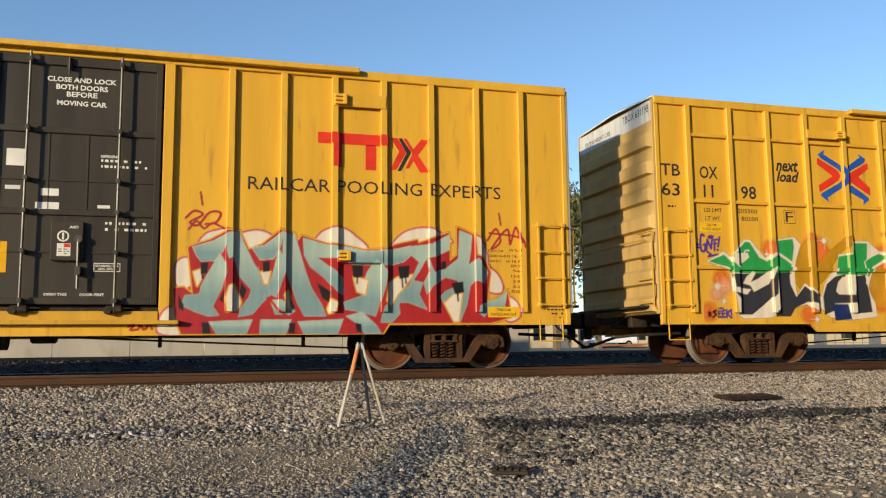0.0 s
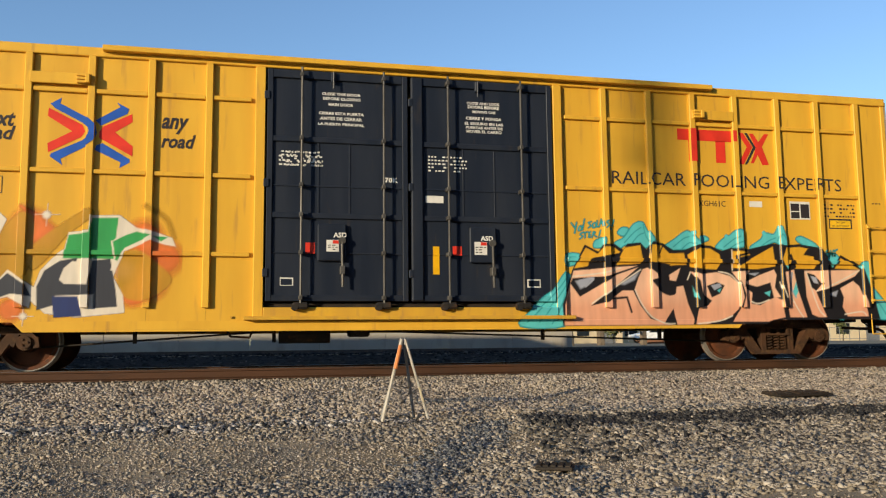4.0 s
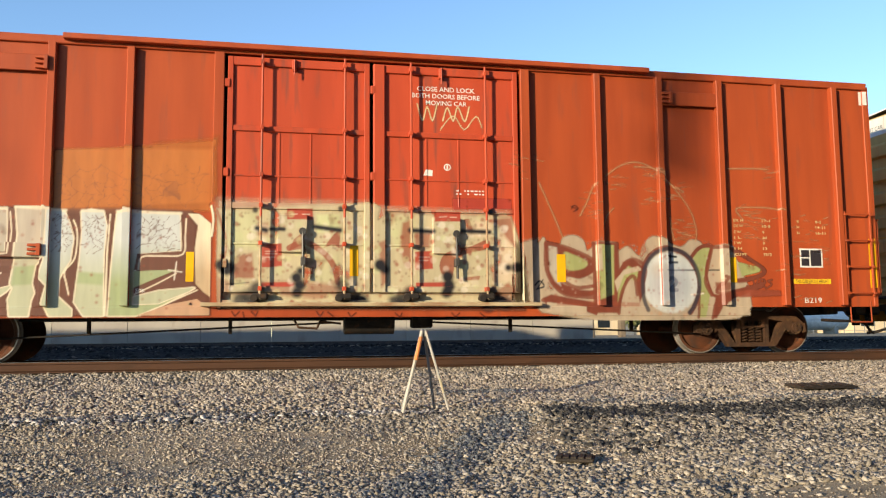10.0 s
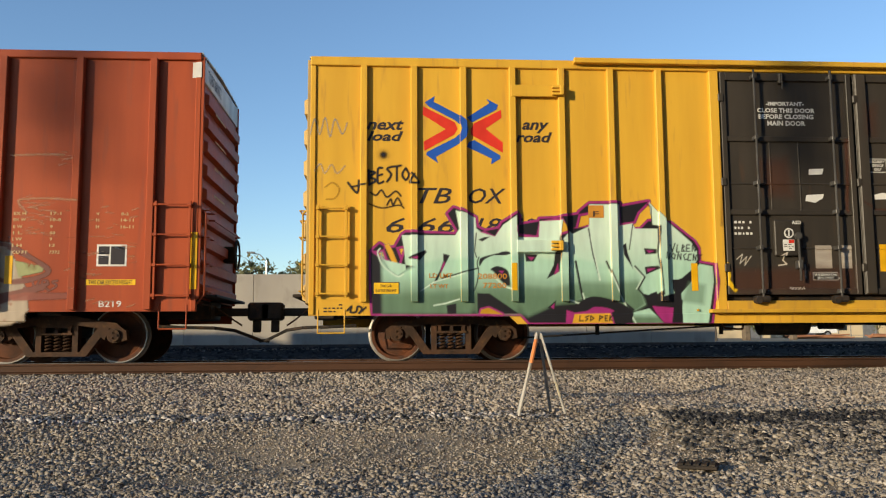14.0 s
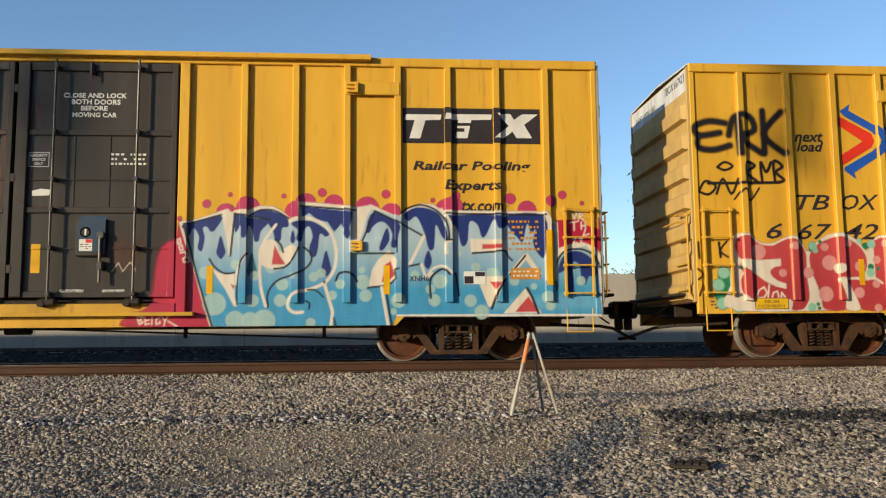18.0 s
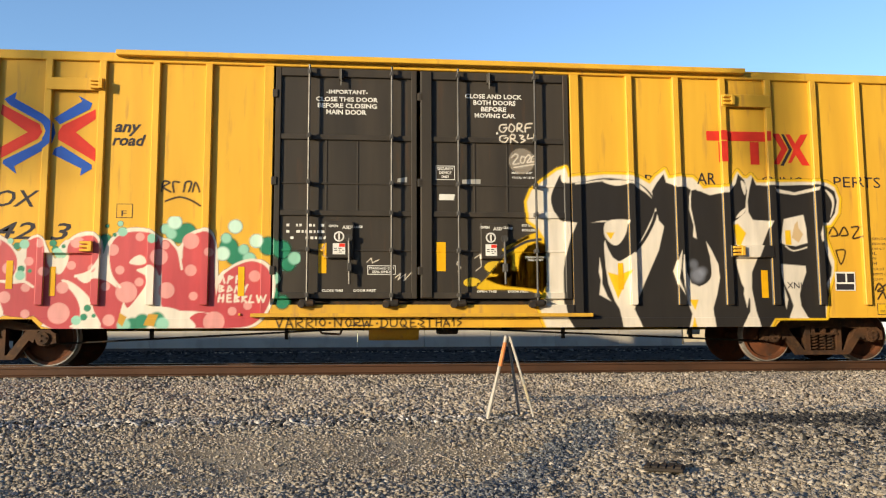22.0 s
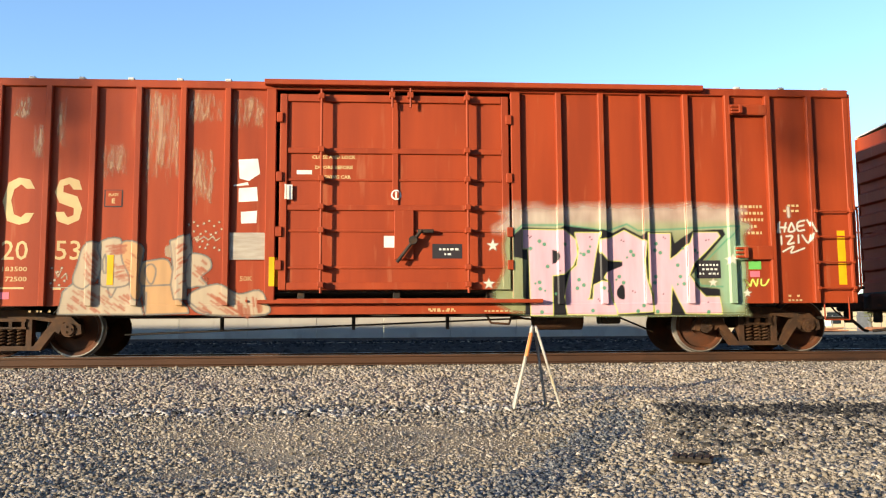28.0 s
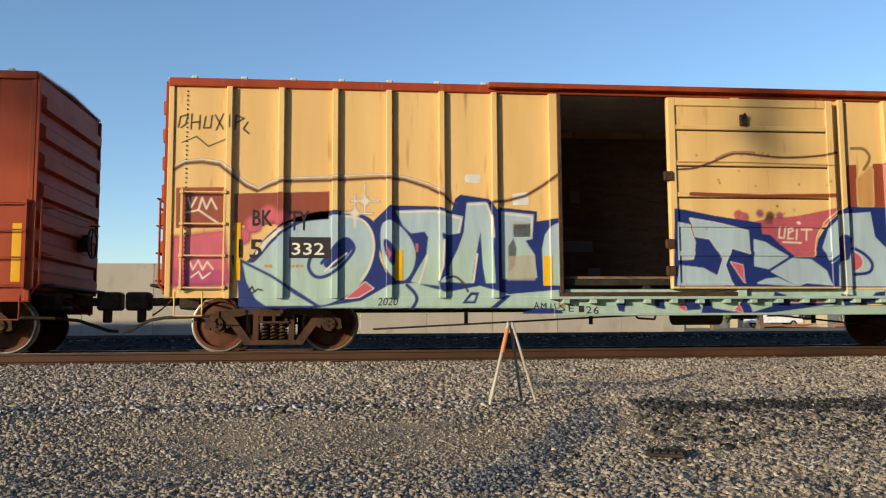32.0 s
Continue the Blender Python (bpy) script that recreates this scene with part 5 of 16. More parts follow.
def under_gear(key, L, x, mat):
    """Brake reservoir, levers, pipes and long rods below the floor."""
    car, rel = CARS[key]
    bm = bmnew()
    rod(bm, (x - 0.42, -0.85, 0.60), (x + 0.42, -0.85, 0.60), 0.20, 18)
    part("air_reservoir", bm, mat, car, "brake air reservoir")
    bm = bmnew()
    box(bm, x + 0.75, x + 1.1, -0.95, -0.6, 0.5, 0.78, 0.03)
    rod(bm, (x + 0.92, -1.0, 0.62), (x + 0.92, -0.9, 0.62), 0.09, 12)
    part("brake_valve", bm, BLACK_STEEL, car)
    bm = bmnew()
    rod(bm, (3.3, -0.8, 0.36), (x - 0.6, -0.9, 0.60), 0.016, 6)
    rod(bm, (x + 1.1, -0.9, 0.60), (L - 3.3, -0.8, 0.36), 0.016, 6)
    part("brake_rod", bm, BLACK_STEEL, car)
    bm = bmnew()
    rod(bm, (2.9, -0.7, 0.66), (L - 2.9, -0.7, 0.66), 0.02, 6)
    part("train_pipe", bm, BLACK_STEEL, car)
    for k, xx in enumerate((4.9, 7.1, L - 6.9, L - 4.6)):
        bm = bmnew()
        box(bm, xx - 0.03, xx + 0.03, -0.86, -0.8, 0.42, 0.72, 0.006)
        part("rod_hanger", bm, BLACK_STEEL, car)
    bm = bmnew()
    pipe(bm, [(x - 1.3, -1.2, 0.7), (x - 1.2, -1.25, 0.52), (x - 0.9, -1.25, 0.50), (x - 0.85, -1.2, 0.62), (x - 0.5, -1.1, 0.58)], 0.018, 6)
    part("retainer_pipe", bm, RUSTY, car)


for key, L, x, mat in (("A", 18.75, 9.2, BLACK_STEEL), ("B", 18.75, 7.6, BLACK_STEEL), ("C", 18.82, 9.4, BLACK_STEEL), ("D", 18.75, 8.2, BLACK_STEEL), ("E", 18.75, 8.9, YELLOW_OLD), ("F", 15.6, 10.6, RUSTY), ("G", 15.8, 9.0, BLACK_STEEL)):
    under_gear(key, L, x, mat)


def end_text(key, x, s, text, y0, y1, z0, z1, mat=INK, out=0.034):
    """Words across the top of a car's end."""
    cu = bpy.data.curves.new("lettering", "FONT")
    cu.body, cu.size, cu.resolution_u = text, 1.0, 2
    ob = bpy.data.objects.new("lettering", cu)
    me = bpy.data.meshes.new_from_object(ob)
    bm = bmnew()
    bm.from_mesh(me)
    bpy.data.objects.remove(ob)
    xs, ys = [v.co.x for v in bm.verts], [v.co.y for v in bm.verts]
    ax, bx, ay, by = min(xs), max(xs), min(ys), max(ys)
    for v in bm.verts:
        v.co = Vector((x + s * out, y0 + (v.co.x - ax) / (bx - ax) * (y1 - y0), z0 + (v.co.y - ay) / (by - ay) * (z1 - z0)))
    part("lettering", bm, mat, CARS[key][0])


def end_print(key, x, s, z2, mat, rows=4):
    """Small unreadable print on the ribs of an end."""
    for k in range(rows):
        bm = bmnew()
        rnd = random.Random(k)
        yy = -0.9
        while yy < 0.0:
            w = rnd.uniform(0.04, 0.1)
            box(bm, min(x + s * 0.104, x + s * 0.108), max(x + s * 0.104, x + s * 0.108), yy, yy + w, z2 - 0.47 * k, z2 - 0.47 * k + 0.035)
            yy += w + 0.03
        tagged(part("small_print", bm, mat, CARS[key][0]), kind="stuff")


for x, s in ((0.0, -1), (18.82, 1)):
    part("end_plate", box(bmnew(), min(x + s * 0.03, x + s * 0.034), max(x + s * 0.03, x + s * 0.034), -1.33, 0.63, 4.64, 4.96), WHITE, CARS["C"][0])
    end_text("C", x, s, "TOBX 889072", -s * 0.35 - 0.35 + s * -0.55, -s * 0.35 - 0.35 + s * 0.55, 4.70, 4.90, INK, 0.038)
    end_print("C", x, s, 4.20, CREAM)
for key, text in (("B", "TBOX 631198"), ("D", "TBOX 666189"), ("E", "TBOX 667423")):
    for x, s in ((0.0, -1), (18.75, 1)):
        y0, y1 = (-0.45, -1.45) if s < 0 else (-1.45, -0.45)
        end_text(key, x, s, text, y0, y1, 4.77, 4.92)
        end_text(key, x, s, "EXCESS HEIGHT CAR", -y1 - 0.2 if s < 0 else 0.1, 0.1 if s < 0 else 1.25, 4.70, 4.79)
end_text("F", 0.0, -1, "KCS 172053", -0.7, -1.45, 4.18, 4.32, CREAM, 0.012)


# ---- lettering, plates and murals on the cars ----
def over(car, rel, bm, mat, name, label="", lift=0.004):
    """Lays a flat mesh in x, z over ribs and sheets: it is cut at every step of the relief."""
    xs = [v.co.x for v in bm.verts]
    zs = [v.co.z for v in bm.verts]
    x0, x1, z0, z1 = min(xs), max(xs), min(zs), max(zs)
    cx, cz = set(), set()
    for a, b, c, d, h in rel.boxes:
        if b > x0 and a < x1 and d > z0 and c < z1:
            cx |= {a, b}
            cz |= {c, d}
    for axis, cuts, lo, hi in (((1, 0, 0), cx, x0, x1), ((0, 0, 1), cz, z0, z1)):
        for k in cuts:
            if lo < k < hi:
                bmesh.ops.bisect_plane(bm, geom=bm.verts[:] + bm.edges[:] + bm.faces[:], plane_co=(k * axis[0], 0, k * axis[2]), plane_no=axis)
    out = bmesh.new()
    for f in bm.faces:
        c = f.calc_center_median()
        y = NEAR - rel(c.x, c.z) - lift
        g = out.faces.new([out.verts.new((v.co.x, y, v.co.z)) for v in f.verts])
        g.normal_update()
        if g.normal.y > 0:
            g.normal_flip()
    bm.free()
    return part(name, out, mat, car, label)


def lettering(key, mat, text, x0, z0, x1, z1, shear=0.0, bold=0.0, lift=0.004, extra=None):
    """Words fitted to the box (x0, z0)-(x1, z1) on a car's side."""
    car, rel = CARS[key]
    cu = bpy.data.curves.new("lettering", "FONT")
    cu.body, cu.size, cu.shear, cu.offset, cu.resolution_u = text, 1.0, shear, bold, 2
    ob = bpy.data.objects.new("lettering", cu)
    me = bpy.data.meshes.new_from_object(ob)
    bm = bmnew()
    bm.from_mesh(me)
    bpy.data.objects.remove(ob)
    bmesh.ops.triangulate(bm, faces=bm.faces[:])
    xs, ys = [v.co.x for v in bm.verts], [v.co.y for v in bm.verts]
    sx, sz = (x1 - x0) / (max(xs) - min(xs)), (z1 - z0) / (max(ys) - min(ys))
    ax, ay = min(xs), min(ys)
    for v in bm.verts:
        v.co = Vector((x0 + (v.co.x - ax) * sx, 0, z0 + (v.co.y - ay) * sz))
    return over(car, rel, bm, mat, "lettering", "", lift)


def outline(key, mat, pts, name="marking", lift=0.004):
    car, rel = CARS[key]
    bm = bmnew()
    bm.faces.new([bm.verts.new((x, 0, z)) for x, z in pts]).normal_update()
    bmesh.ops.triangulate(bm, faces=bm.faces[:])
    return over(car, rel, bm, mat, name, "", lift)


def rect(key, mat, x0, z0, x1, z1, name="marking", lift=0.004):
    return outline(key, mat, [(x0, z0), (x1, z0), (x1, z1), (x0, z1)], name, lift)


def bars(key, mat, x0, z0, x1, z1, rows, seed=0, name="small_print", lift=0.004):
    """Small print that cannot be read: rows of short bars."""
    car, rel = CARS[key]
    rnd = random.Random(seed)
    bm = bmnew()
    h = (z1 - z0) / rows
    for r in range(rows):
        z = z1 - (r + 1) * h + 0.3 * h
        x = x0
        while x < x1 - 0.02:
            w = min(rnd.uniform(0.025, 0.06), x1 - x)
            if rnd.random() > 0.22:
                bm.faces.new([bm.verts.new((a, 0, b)) for a, b in ((x, z), (x + w, z), (x + w, z + 0.42 * h), (x, z + 0.42 * h))])
            x += w + 0.025
    if not bm.faces:
        bm.faces.new([bm.verts.new(p) for p in ((x0, 0, z0), (x1, 0, z0), (x1, 0, z0 + 0.4 * h), (x0, 0, z0 + 0.4 * h))])
    return tagged(over(car, rel, bm, mat, name, "", lift), kind="stuff")


def road_emblem(key, x0, x1, z0, z1):
    """Two facing chevrons, red inside blue arrows, filling the given box."""
    for mat, pts in (
        (LOGO_BLUE, ((0.027, 0.903), (0.154, 1.000), (0.138, 0.915), (0.457, 0.721), (0.553, 0.624), (0.574, 0.503), (0.543, 0.382), (0.457, 0.297), (0.165, 0.097), (0.191, 0.006), (0.043, 0.127), (0.053, 0.170), (0.404, 0.382), (0.473, 0.455), (0.489, 0.515), (0.468, 0.576), (0.404, 0.642), (0.085, 0.836))),
        (LOGO_RED, ((0.011, 0.842), (0.404, 0.612), (0.436, 0.515), (0.394, 0.430), (0.021, 0.188), (0.011, 0.321), (0.287, 0.509), (0.000, 0.721))),
        (LOGO_BLUE, ((0.553, 0.685), (0.840, 0.903), (0.798, 0.970), (0.947, 0.879), (0.926, 0.806), (0.617, 0.612))),
        (LOGO_RED, ((0.984, 0.806), (0.989, 0.685), (0.787, 0.521), (1.000, 0.321), (1.000, 0.170), (0.601, 0.430), (0.601, 0.515), (0.644, 0.600))),
        (LOGO_BLUE, ((0.574, 0.321), (0.644, 0.352), (0.968, 0.127), (0.968, 0.079), (0.851, -0.006), (0.862, 0.079), (0.553, 0.248))),
    ):
        outline(key, mat, [(x0 + (x1 - x0) * u, z0 + (z1 - z0) * v) for u, v in pts], "emblem")


def lock_dial(key, x, z, r=0.085, mat=BLACK):
    """White ring with an upright bar, the position dial of a door lock."""
    ring = [(math.cos(k * math.pi / 10), math.sin(k * math.pi / 10)) for k in range(20)]
    outline(key, WHITE, [(x + r * a, z + r * b) for a, b in ring], "dial")
    outline(key, mat, [(x + r * 0.72 * a, z + r * 0.72 * b) for a, b in ring], "dial", 0.006)
    rect(key, WHITE, x - 0.014, z - r * 0.6, x + 0.014, z + r * 0.6, "dial", 0.008)


def sticker(key, x0, z0, x1, z1):
    """White instruction sticker with a red corner and dark print."""
    rect(key, WHITE, x0, z0, x1, z1, "sticker", 0.005)
    rect(key, LOGO_RED, (x0 + x1) / 2, z1 - 0.06, x1 - 0.005, z1 - 0.005, "sticker", 0.007)
    bars(key, BLACK, x0 + 0.02, z0 + 0.02, x1 - 0.02, z1 - 0.07, 3, 5, lift=0.007)


def framed(key, lines, x0, z0, x1, z1, mat=BLACK):
    """Lines of white lettering inside a thin white frame."""
    rect(key, WHITE, x0, z0, x1, z1)
    rect(key, mat, x0 + 0.012, z0 + 0.012, x1 - 0.012, z1 - 0.012, "marking", 0.006)
    n = len(lines)
    h = (z1 - z0 - 0.04) / n
    wide = max(len(s) for s in lines)
    for k, s in enumerate(lines):
        w = (x1 - x0 - 0.05) * len(s) / wide
        lettering(key, WHITE, s, (x0 + x1 - w) / 2, z1 - 0.02 - (k + 0.85) * h, (x0 + x1 + w) / 2, z1 - 0.02 - (k + 0.15) * h, bold=0.025, lift=0.009)


def paint_material():
    """Sprayed paint: its colour and cover are carried by the mesh, with chips, fade and grain."""
    m = bpy.data.materials.new("spray_paint")
    m.use_nodes = True
    n, l = m.node_tree.nodes, m.node_tree.links
    b = n["Principled BSDF"]
    at = n.new("ShaderNodeAttribute")
    at.attribute_name = "Paint"
    co = n.new("ShaderNodeTexCoord")
    mp = n.new("ShaderNodeMapping")
    mp.inputs["Scale"].default_value = (4.0, 4.0, 0.7)
    l.new(co.outputs["Object"], mp.inputs["Vector"])
    big = n.new("ShaderNodeTexNoise")
    big.inputs["Scale"].default_value, big.inputs["Detail"].default_value = 1.6, 6
    l.new(mp.outputs[0], big.inputs["Vector"])
    mr = n.new("ShaderNodeMapRange")
    mr.inputs["From Min"].default_value, mr.inputs["From Max"].default_value = 0.3, 0.7
    mr.inputs["To Min"].default_value, mr.inputs["To Max"].default_value = 0.86, 1.08
    l.new(big.outputs["Fac"], mr.inputs["Value"])
    mul = n.new("ShaderNodeVectorMath")
    mul.operation = "SCALE"
    l.new(at.outputs["Color"], mul.inputs[0])
    l.new(mr.outputs["Result"], mul.inputs["Scale"])
    l.new(mul.outputs[0], b.inputs["Base Color"])
    b.inputs["Roughness"].default_value = 0.5
    tr = n.new("ShaderNodeBsdfTransparent")
    mix = n.new("ShaderNodeMixShader")
    l.new(at.outputs["Alpha"], mix.inputs[0])
    l.new(tr.outputs[0], mix.inputs[1])
    l.new(b.outputs[0], mix.inputs[2])
    l.new(mix.outputs[0], n["Material Output"].inputs["Surface"])
    return m


SPRAY = paint_material()


class Mural:
    """A painted skin that follows the ribs. Shapes are laid on one after the other, in the car's metres."""

    def __init__(self, key, x0, x1, z0, z1, step=0.015):
        self.car, self.rel = CARS[key]
        xs, zs = set(np.round(np.arange(x0, x1, step), 4)), set(np.round(np.arange(z0, z1, step), 4))
        for a, b, c, d, h in self.rel.boxes:
            if b > x0 and a < x1 and d > z0 and c < z1:
                xs |= {round(k + e, 4) for k in (a, b) if x0 < k < x1 for e in (-0.001, 0.001)}
                zs |= {round(k + e, 4) for k in (c, d) if z0 < k < z1 for e in (-0.001, 0.001)}
        self.xs, self.zs = np.array(sorted(xs)), np.array(sorted(zs))
        self.rgb = np.zeros((len(self.zs), len(self.xs), 3))
        self.a = np.zeros((len(self.zs), len(self.xs)))

    def window(self, pts, m):
        p = np.array(pts, float)
        i = np.searchsorted(self.xs, (p[:, 0].min() - m, p[:, 0].max() + m))
        j = np.searchsorted(self.zs, (p[:, 1].min() - m, p[:, 1].max() + m))
        return p, slice(*j), slice(*i)

    def lay(self, js, is_, cover, colour):
        k = np.clip(cover, 0, 1)
        a = self.a[js, is_]
        out = k + a * (1 - k)
        c = np.broadcast_to(np.asarray(colour, float), (*k.shape, 3))
        self.rgb[js, is_] = np.where(out[..., None] > 1e-4, (c * k[..., None] + self.rgb[js, is_] * (a * (1 - k))[..., None]) / np.maximum(out, 1e-4)[..., None], c)
        self.a[js, is_] = out

    def distance(self, p, js, is_, closed):
        x, z = np.meshgrid(self.xs[is_], self.zs[js])
        d = np.full(x.shape, 1e9)
        inside = np.zeros(x.shape, bool)
        n = len(p)
        for k in range(n if closed else n - 1):
            ax, az = p[k]
            bx, bz = p[(k + 1) % n]
            vx, vz = bx - ax, bz - az
            t = np.clip(((x - ax) * vx + (z - az) * vz) / max(vx * vx + vz * vz, 1e-9), 0, 1)
            d = np.minimum(d, np.hypot(x - ax - t * vx, z - az - t * vz))
            if closed and az != bz:
                hit = ((az > z) != (bz > z)) & (x < ax + (z - az) / (bz - az) * vx)
                inside ^= hit
        return np.where(inside, -d, d) if closed else d

    @staticmethod
    def curve(pts, closed):
        """A smooth line through the points; two equal points in a row keep a sharp corner."""
        p = [np.array(q, float) for q in pts]
        n = len(p)
        out = []
        for k in range(n if closed else n - 1):
            b, c = p[k], p[(k + 1) % n]
            a = p[k - 1] if closed or k else b
            d = p[(k + 2) % n] if closed or k + 2 < n else c
            for t in (0.0, 0.25, 0.5, 0.75):
                out.append(tuple(0.5 * (2 * b + (c - a) * t + (2 * a - 5 * b + 4 * c - d) * t * t + (3 * b - a - 3 * c + d) * t ** 3)))
        return out if closed else out + [tuple(p[-1])]

    def fill(self, colour, pts, edge=None, width=0.0, low=None, soft=0.012, cover=1.0, bent=False):
        pts = self.curve(pts, True) if bent else pts
        if edge is not None:
            p, js, is_ = self.window(pts, width + soft)
            d = self.distance(p, js, is_, True)
            self.lay(js, is_, (width - d) / soft + 0.5, edge)
        p, js, is_ = self.window(pts, soft)
        d = self.distance(p, js, is_, True)
        c = colour
        if low is not None:
            t = ((self.zs[js] - p[:, 1].min()) / max(np.ptp(p[:, 1]), 1e-3))[:, None, None]
            t = np.clip((t - 0.3) / 0.4, 0, 1)
            c = np.asarray(colour) * t + np.asarray(low) * (1 - t) + np.zeros((*d.shape, 3))
        self.lay(js, is_, np.clip(0.5 - d / soft, 0, 1) * cover, c)

    def line(self, colour, width, pts, soft=0.012, cover=1.0, bent=False):
        pts = self.curve(pts, False) if bent else pts
        p, js, is_ = self.window(pts, width + soft)
        d = self.distance(p, js, is_, False)
        self.lay(js, is_, np.clip((width / 2 - d) / soft + 0.5, 0, 1) * cover, colour)

    def dots(self, colour, r, pts, soft=0.012, cover=1.0):
        for q in pts:
            p, js, is_ = self.window([q], r + soft)
            x, z = np.meshgrid(self.xs[is_], self.zs[js])
            self.lay(js, is_, np.clip((r - np.hypot(x - q[0], z - q[1])) / soft + 0.5, 0, 1) * cover, colour)

    def cracks(self, colour, width, x0, z0, x1, z1, n, seed, cover=1.0):
        """A net of fine cracks, as old paint breaks."""
        rnd = np.random.RandomState(seed)
        p, js, is_ = self.window([(x0, z0), (x1, z1)], 0.0)
        x, z = np.meshgrid(self.xs[is_], self.zs[js])
        q = rnd.rand(n, 2) * (x1 - x0, z1 - z0) + (x0, z0)
        x, z = x + 0.02 * np.sin(z * 31), z + 0.02 * np.sin(x * 27)
        d = np.sort(np.hypot(x[..., None] - q[:, 0], z[..., None] - q[:, 1]), -1)
        self.lay(js, is_, np.clip((width - (d[..., 1] - d[..., 0])) / 0.012 + 0.5, 0, 1) * cover, colour)

    def mottle(self, colour, r, x0, z0, x1, z1, n, seed, cover=0.8):
        """Scattered blots of one colour."""
        rnd = np.random.RandomState(seed)
        for k in range(n):
            c = (x0 + (x1 - x0) * rnd.rand(), z0 + (z1 - z0) * rnd.rand())
            self.dots(colour, r * (0.4 + rnd.rand()), [c], 0.03, cover * (0.4 + 0.6 * rnd.rand()))

    def wear(self, amount, seed, scale=5.0):
        """Chips and rubs the paint away in patches."""
        rnd = np.random.RandomState(seed)
        w = np.zeros_like(self.a)
        for k in range(4):
            f = scale * 2 ** k
            gx, gz = rnd.rand(2) * 50
            grid = rnd.rand(64, 256)
            u, v = (self.xs * f * 0.5 + gx) % 255, (self.zs * f * 0.35 + gz) % 63
            i, j = u.astype(int), v.astype(int)
            fu, fv = (u - i)[None, :], (v - j)[:, None]
            g = grid[np.ix_(j, i)] * (1 - fu) * (1 - fv) + grid[np.ix_(j, i + 1)] * fu * (1 - fv) + grid[np.ix_(j + 1, i)] * (1 - fu) * fv + grid[np.ix_(j + 1, i + 1)] * fu * fv
            w += g / 2 ** k
        w /= 1.875
        self.a *= np.clip(1.0 - (w - (1 - amount)) * 6, 0, 1)

    def finish(self, label):
        h = self.rel.field(self.xs, self.zs)
        x, z = np.meshgrid(self.xs, self.zs)
        nx, nz = len(self.xs), len(self.zs)
        co = np.stack([x, NEAR - h - 0.006, z], -1).reshape(-1, 3)
        idx = np.arange(nx * nz).reshape(nz, nx)
        quads = np.stack([idx[:-1, :-1], idx[:-1, 1:], idx[1:, 1:], idx[1:, :-1]], -1).reshape(-1, 4)
        keep = (self.a.reshape(-1)[quads] > 0.01).any(1)
        quads = quads[keep]
        used = np.unique(quads)
        remap = np.zeros(nx * nz, int)
        remap[used] = np.arange(len(used))
        quads = remap[quads]
        me = bpy.data.meshes.new("mural")
        me.vertices.add(len(used))
        me.vertices.foreach_set("co", co[used].ravel())
        me.loops.add(quads.size)
        me.loops.foreach_set("vertex_index", quads.ravel())
        me.polygons.add(len(quads))
        me.polygons.foreach_set("loop_start", np.arange(0, quads.size, 4))
        me.update(calc_edges=True)
        col = me.color_attributes.new("Paint", "FLOAT_COLOR", "POINT")
        rgba = np.concatenate([self.rgb.reshape(-1, 3)[used], self.a.reshape(-1, 1)[used]], 1)
        col.data.foreach_set("color", rgba.ravel())
        me.materials.append(SPRAY)
        ob = new("mural", me)
        ob.parent = self.car
        tagged(ob, label)
        return ob

# spray colours, as base colours
C_AQUA = (0.362, 0.493, 0.443)
C_BLACK = (0.011, 0.010, 0.013)
C_BLUEW = (0.500, 0.510, 0.490)
C_BRICK = (0.254, 0.055, 0.027)
C_BRICKD = (0.143, 0.028, 0.017)
C_BROWN = (0.130, 0.047, 0.027)
C_CHARCOAL = (0.029, 0.031, 0.043)
C_CREAM = (0.692, 0.545, 0.311)
C_CREAMF = (0.460, 0.340, 0.206)
C_CRIMSON = (0.404, 0.010, 0.046)
C_DGREEN = (0.011, 0.183, 0.093)
C_FADEL = (0.400, 0.400, 0.270)
C_GOLD = (0.647, 0.336, 0.022)
C_GREEN = (0.022, 0.293, 0.072)
C_GREYG = (0.330, 0.430, 0.390)
C_GREYGD = (0.186, 0.293, 0.311)
C_GREYL = (0.400, 0.340, 0.270)
C_ICE = (0.36, 0.47, 0.54)
C_CYAN = (0.045, 0.270, 0.480)
C_LGREEN = (0.254, 0.516, 0.384)
C_LIME = (0.627, 0.672, 0.130)
C_MAGENTA = (0.314, 0.023, 0.159)
C_MINT = (0.380, 0.600, 0.466)
C_MINTD = (0.100, 0.280, 0.170)
C_MINTL = (0.509, 0.707, 0.589)
C_MOSS = (0.115, 0.200, 0.125)
C_PMINT = (0.56, 0.70, 0.58)
C_MUSTARD = (0.481, 0.253, 0.010)
C_NAVY = (0.010, 0.023, 0.117)
C_NAVYB = (0.012, 0.028, 0.159)
C_ORANGEF = (0.726, 0.168, 0.033)
# the next tone is for cast-shadow strips painted over white
C_SHADOW = (0.254, 0.340, 0.400)
C_PATCH = (0.500, 0.165, 0.035)
C_PCREAM = (0.680, 0.580, 0.420)
C_PEACH = (0.768, 0.545, 0.359)
C_PEACHF = (0.460, 0.272, 0.165)
C_PGREEN = (0.300, 0.340, 0.180)
C_PINK = (0.455, 0.040, 0.117)
C_PINKP = (0.660, 0.400, 0.470)
C_PURPLE = (0.075, 0.035, 0.300)
C_RED = (0.481, 0.061, 0.066)
C_REDD = (0.429, 0.043, 0.052)
C_ROSE = (0.509, 0.102, 0.144)
C_SALMON = (0.692, 0.336, 0.209)
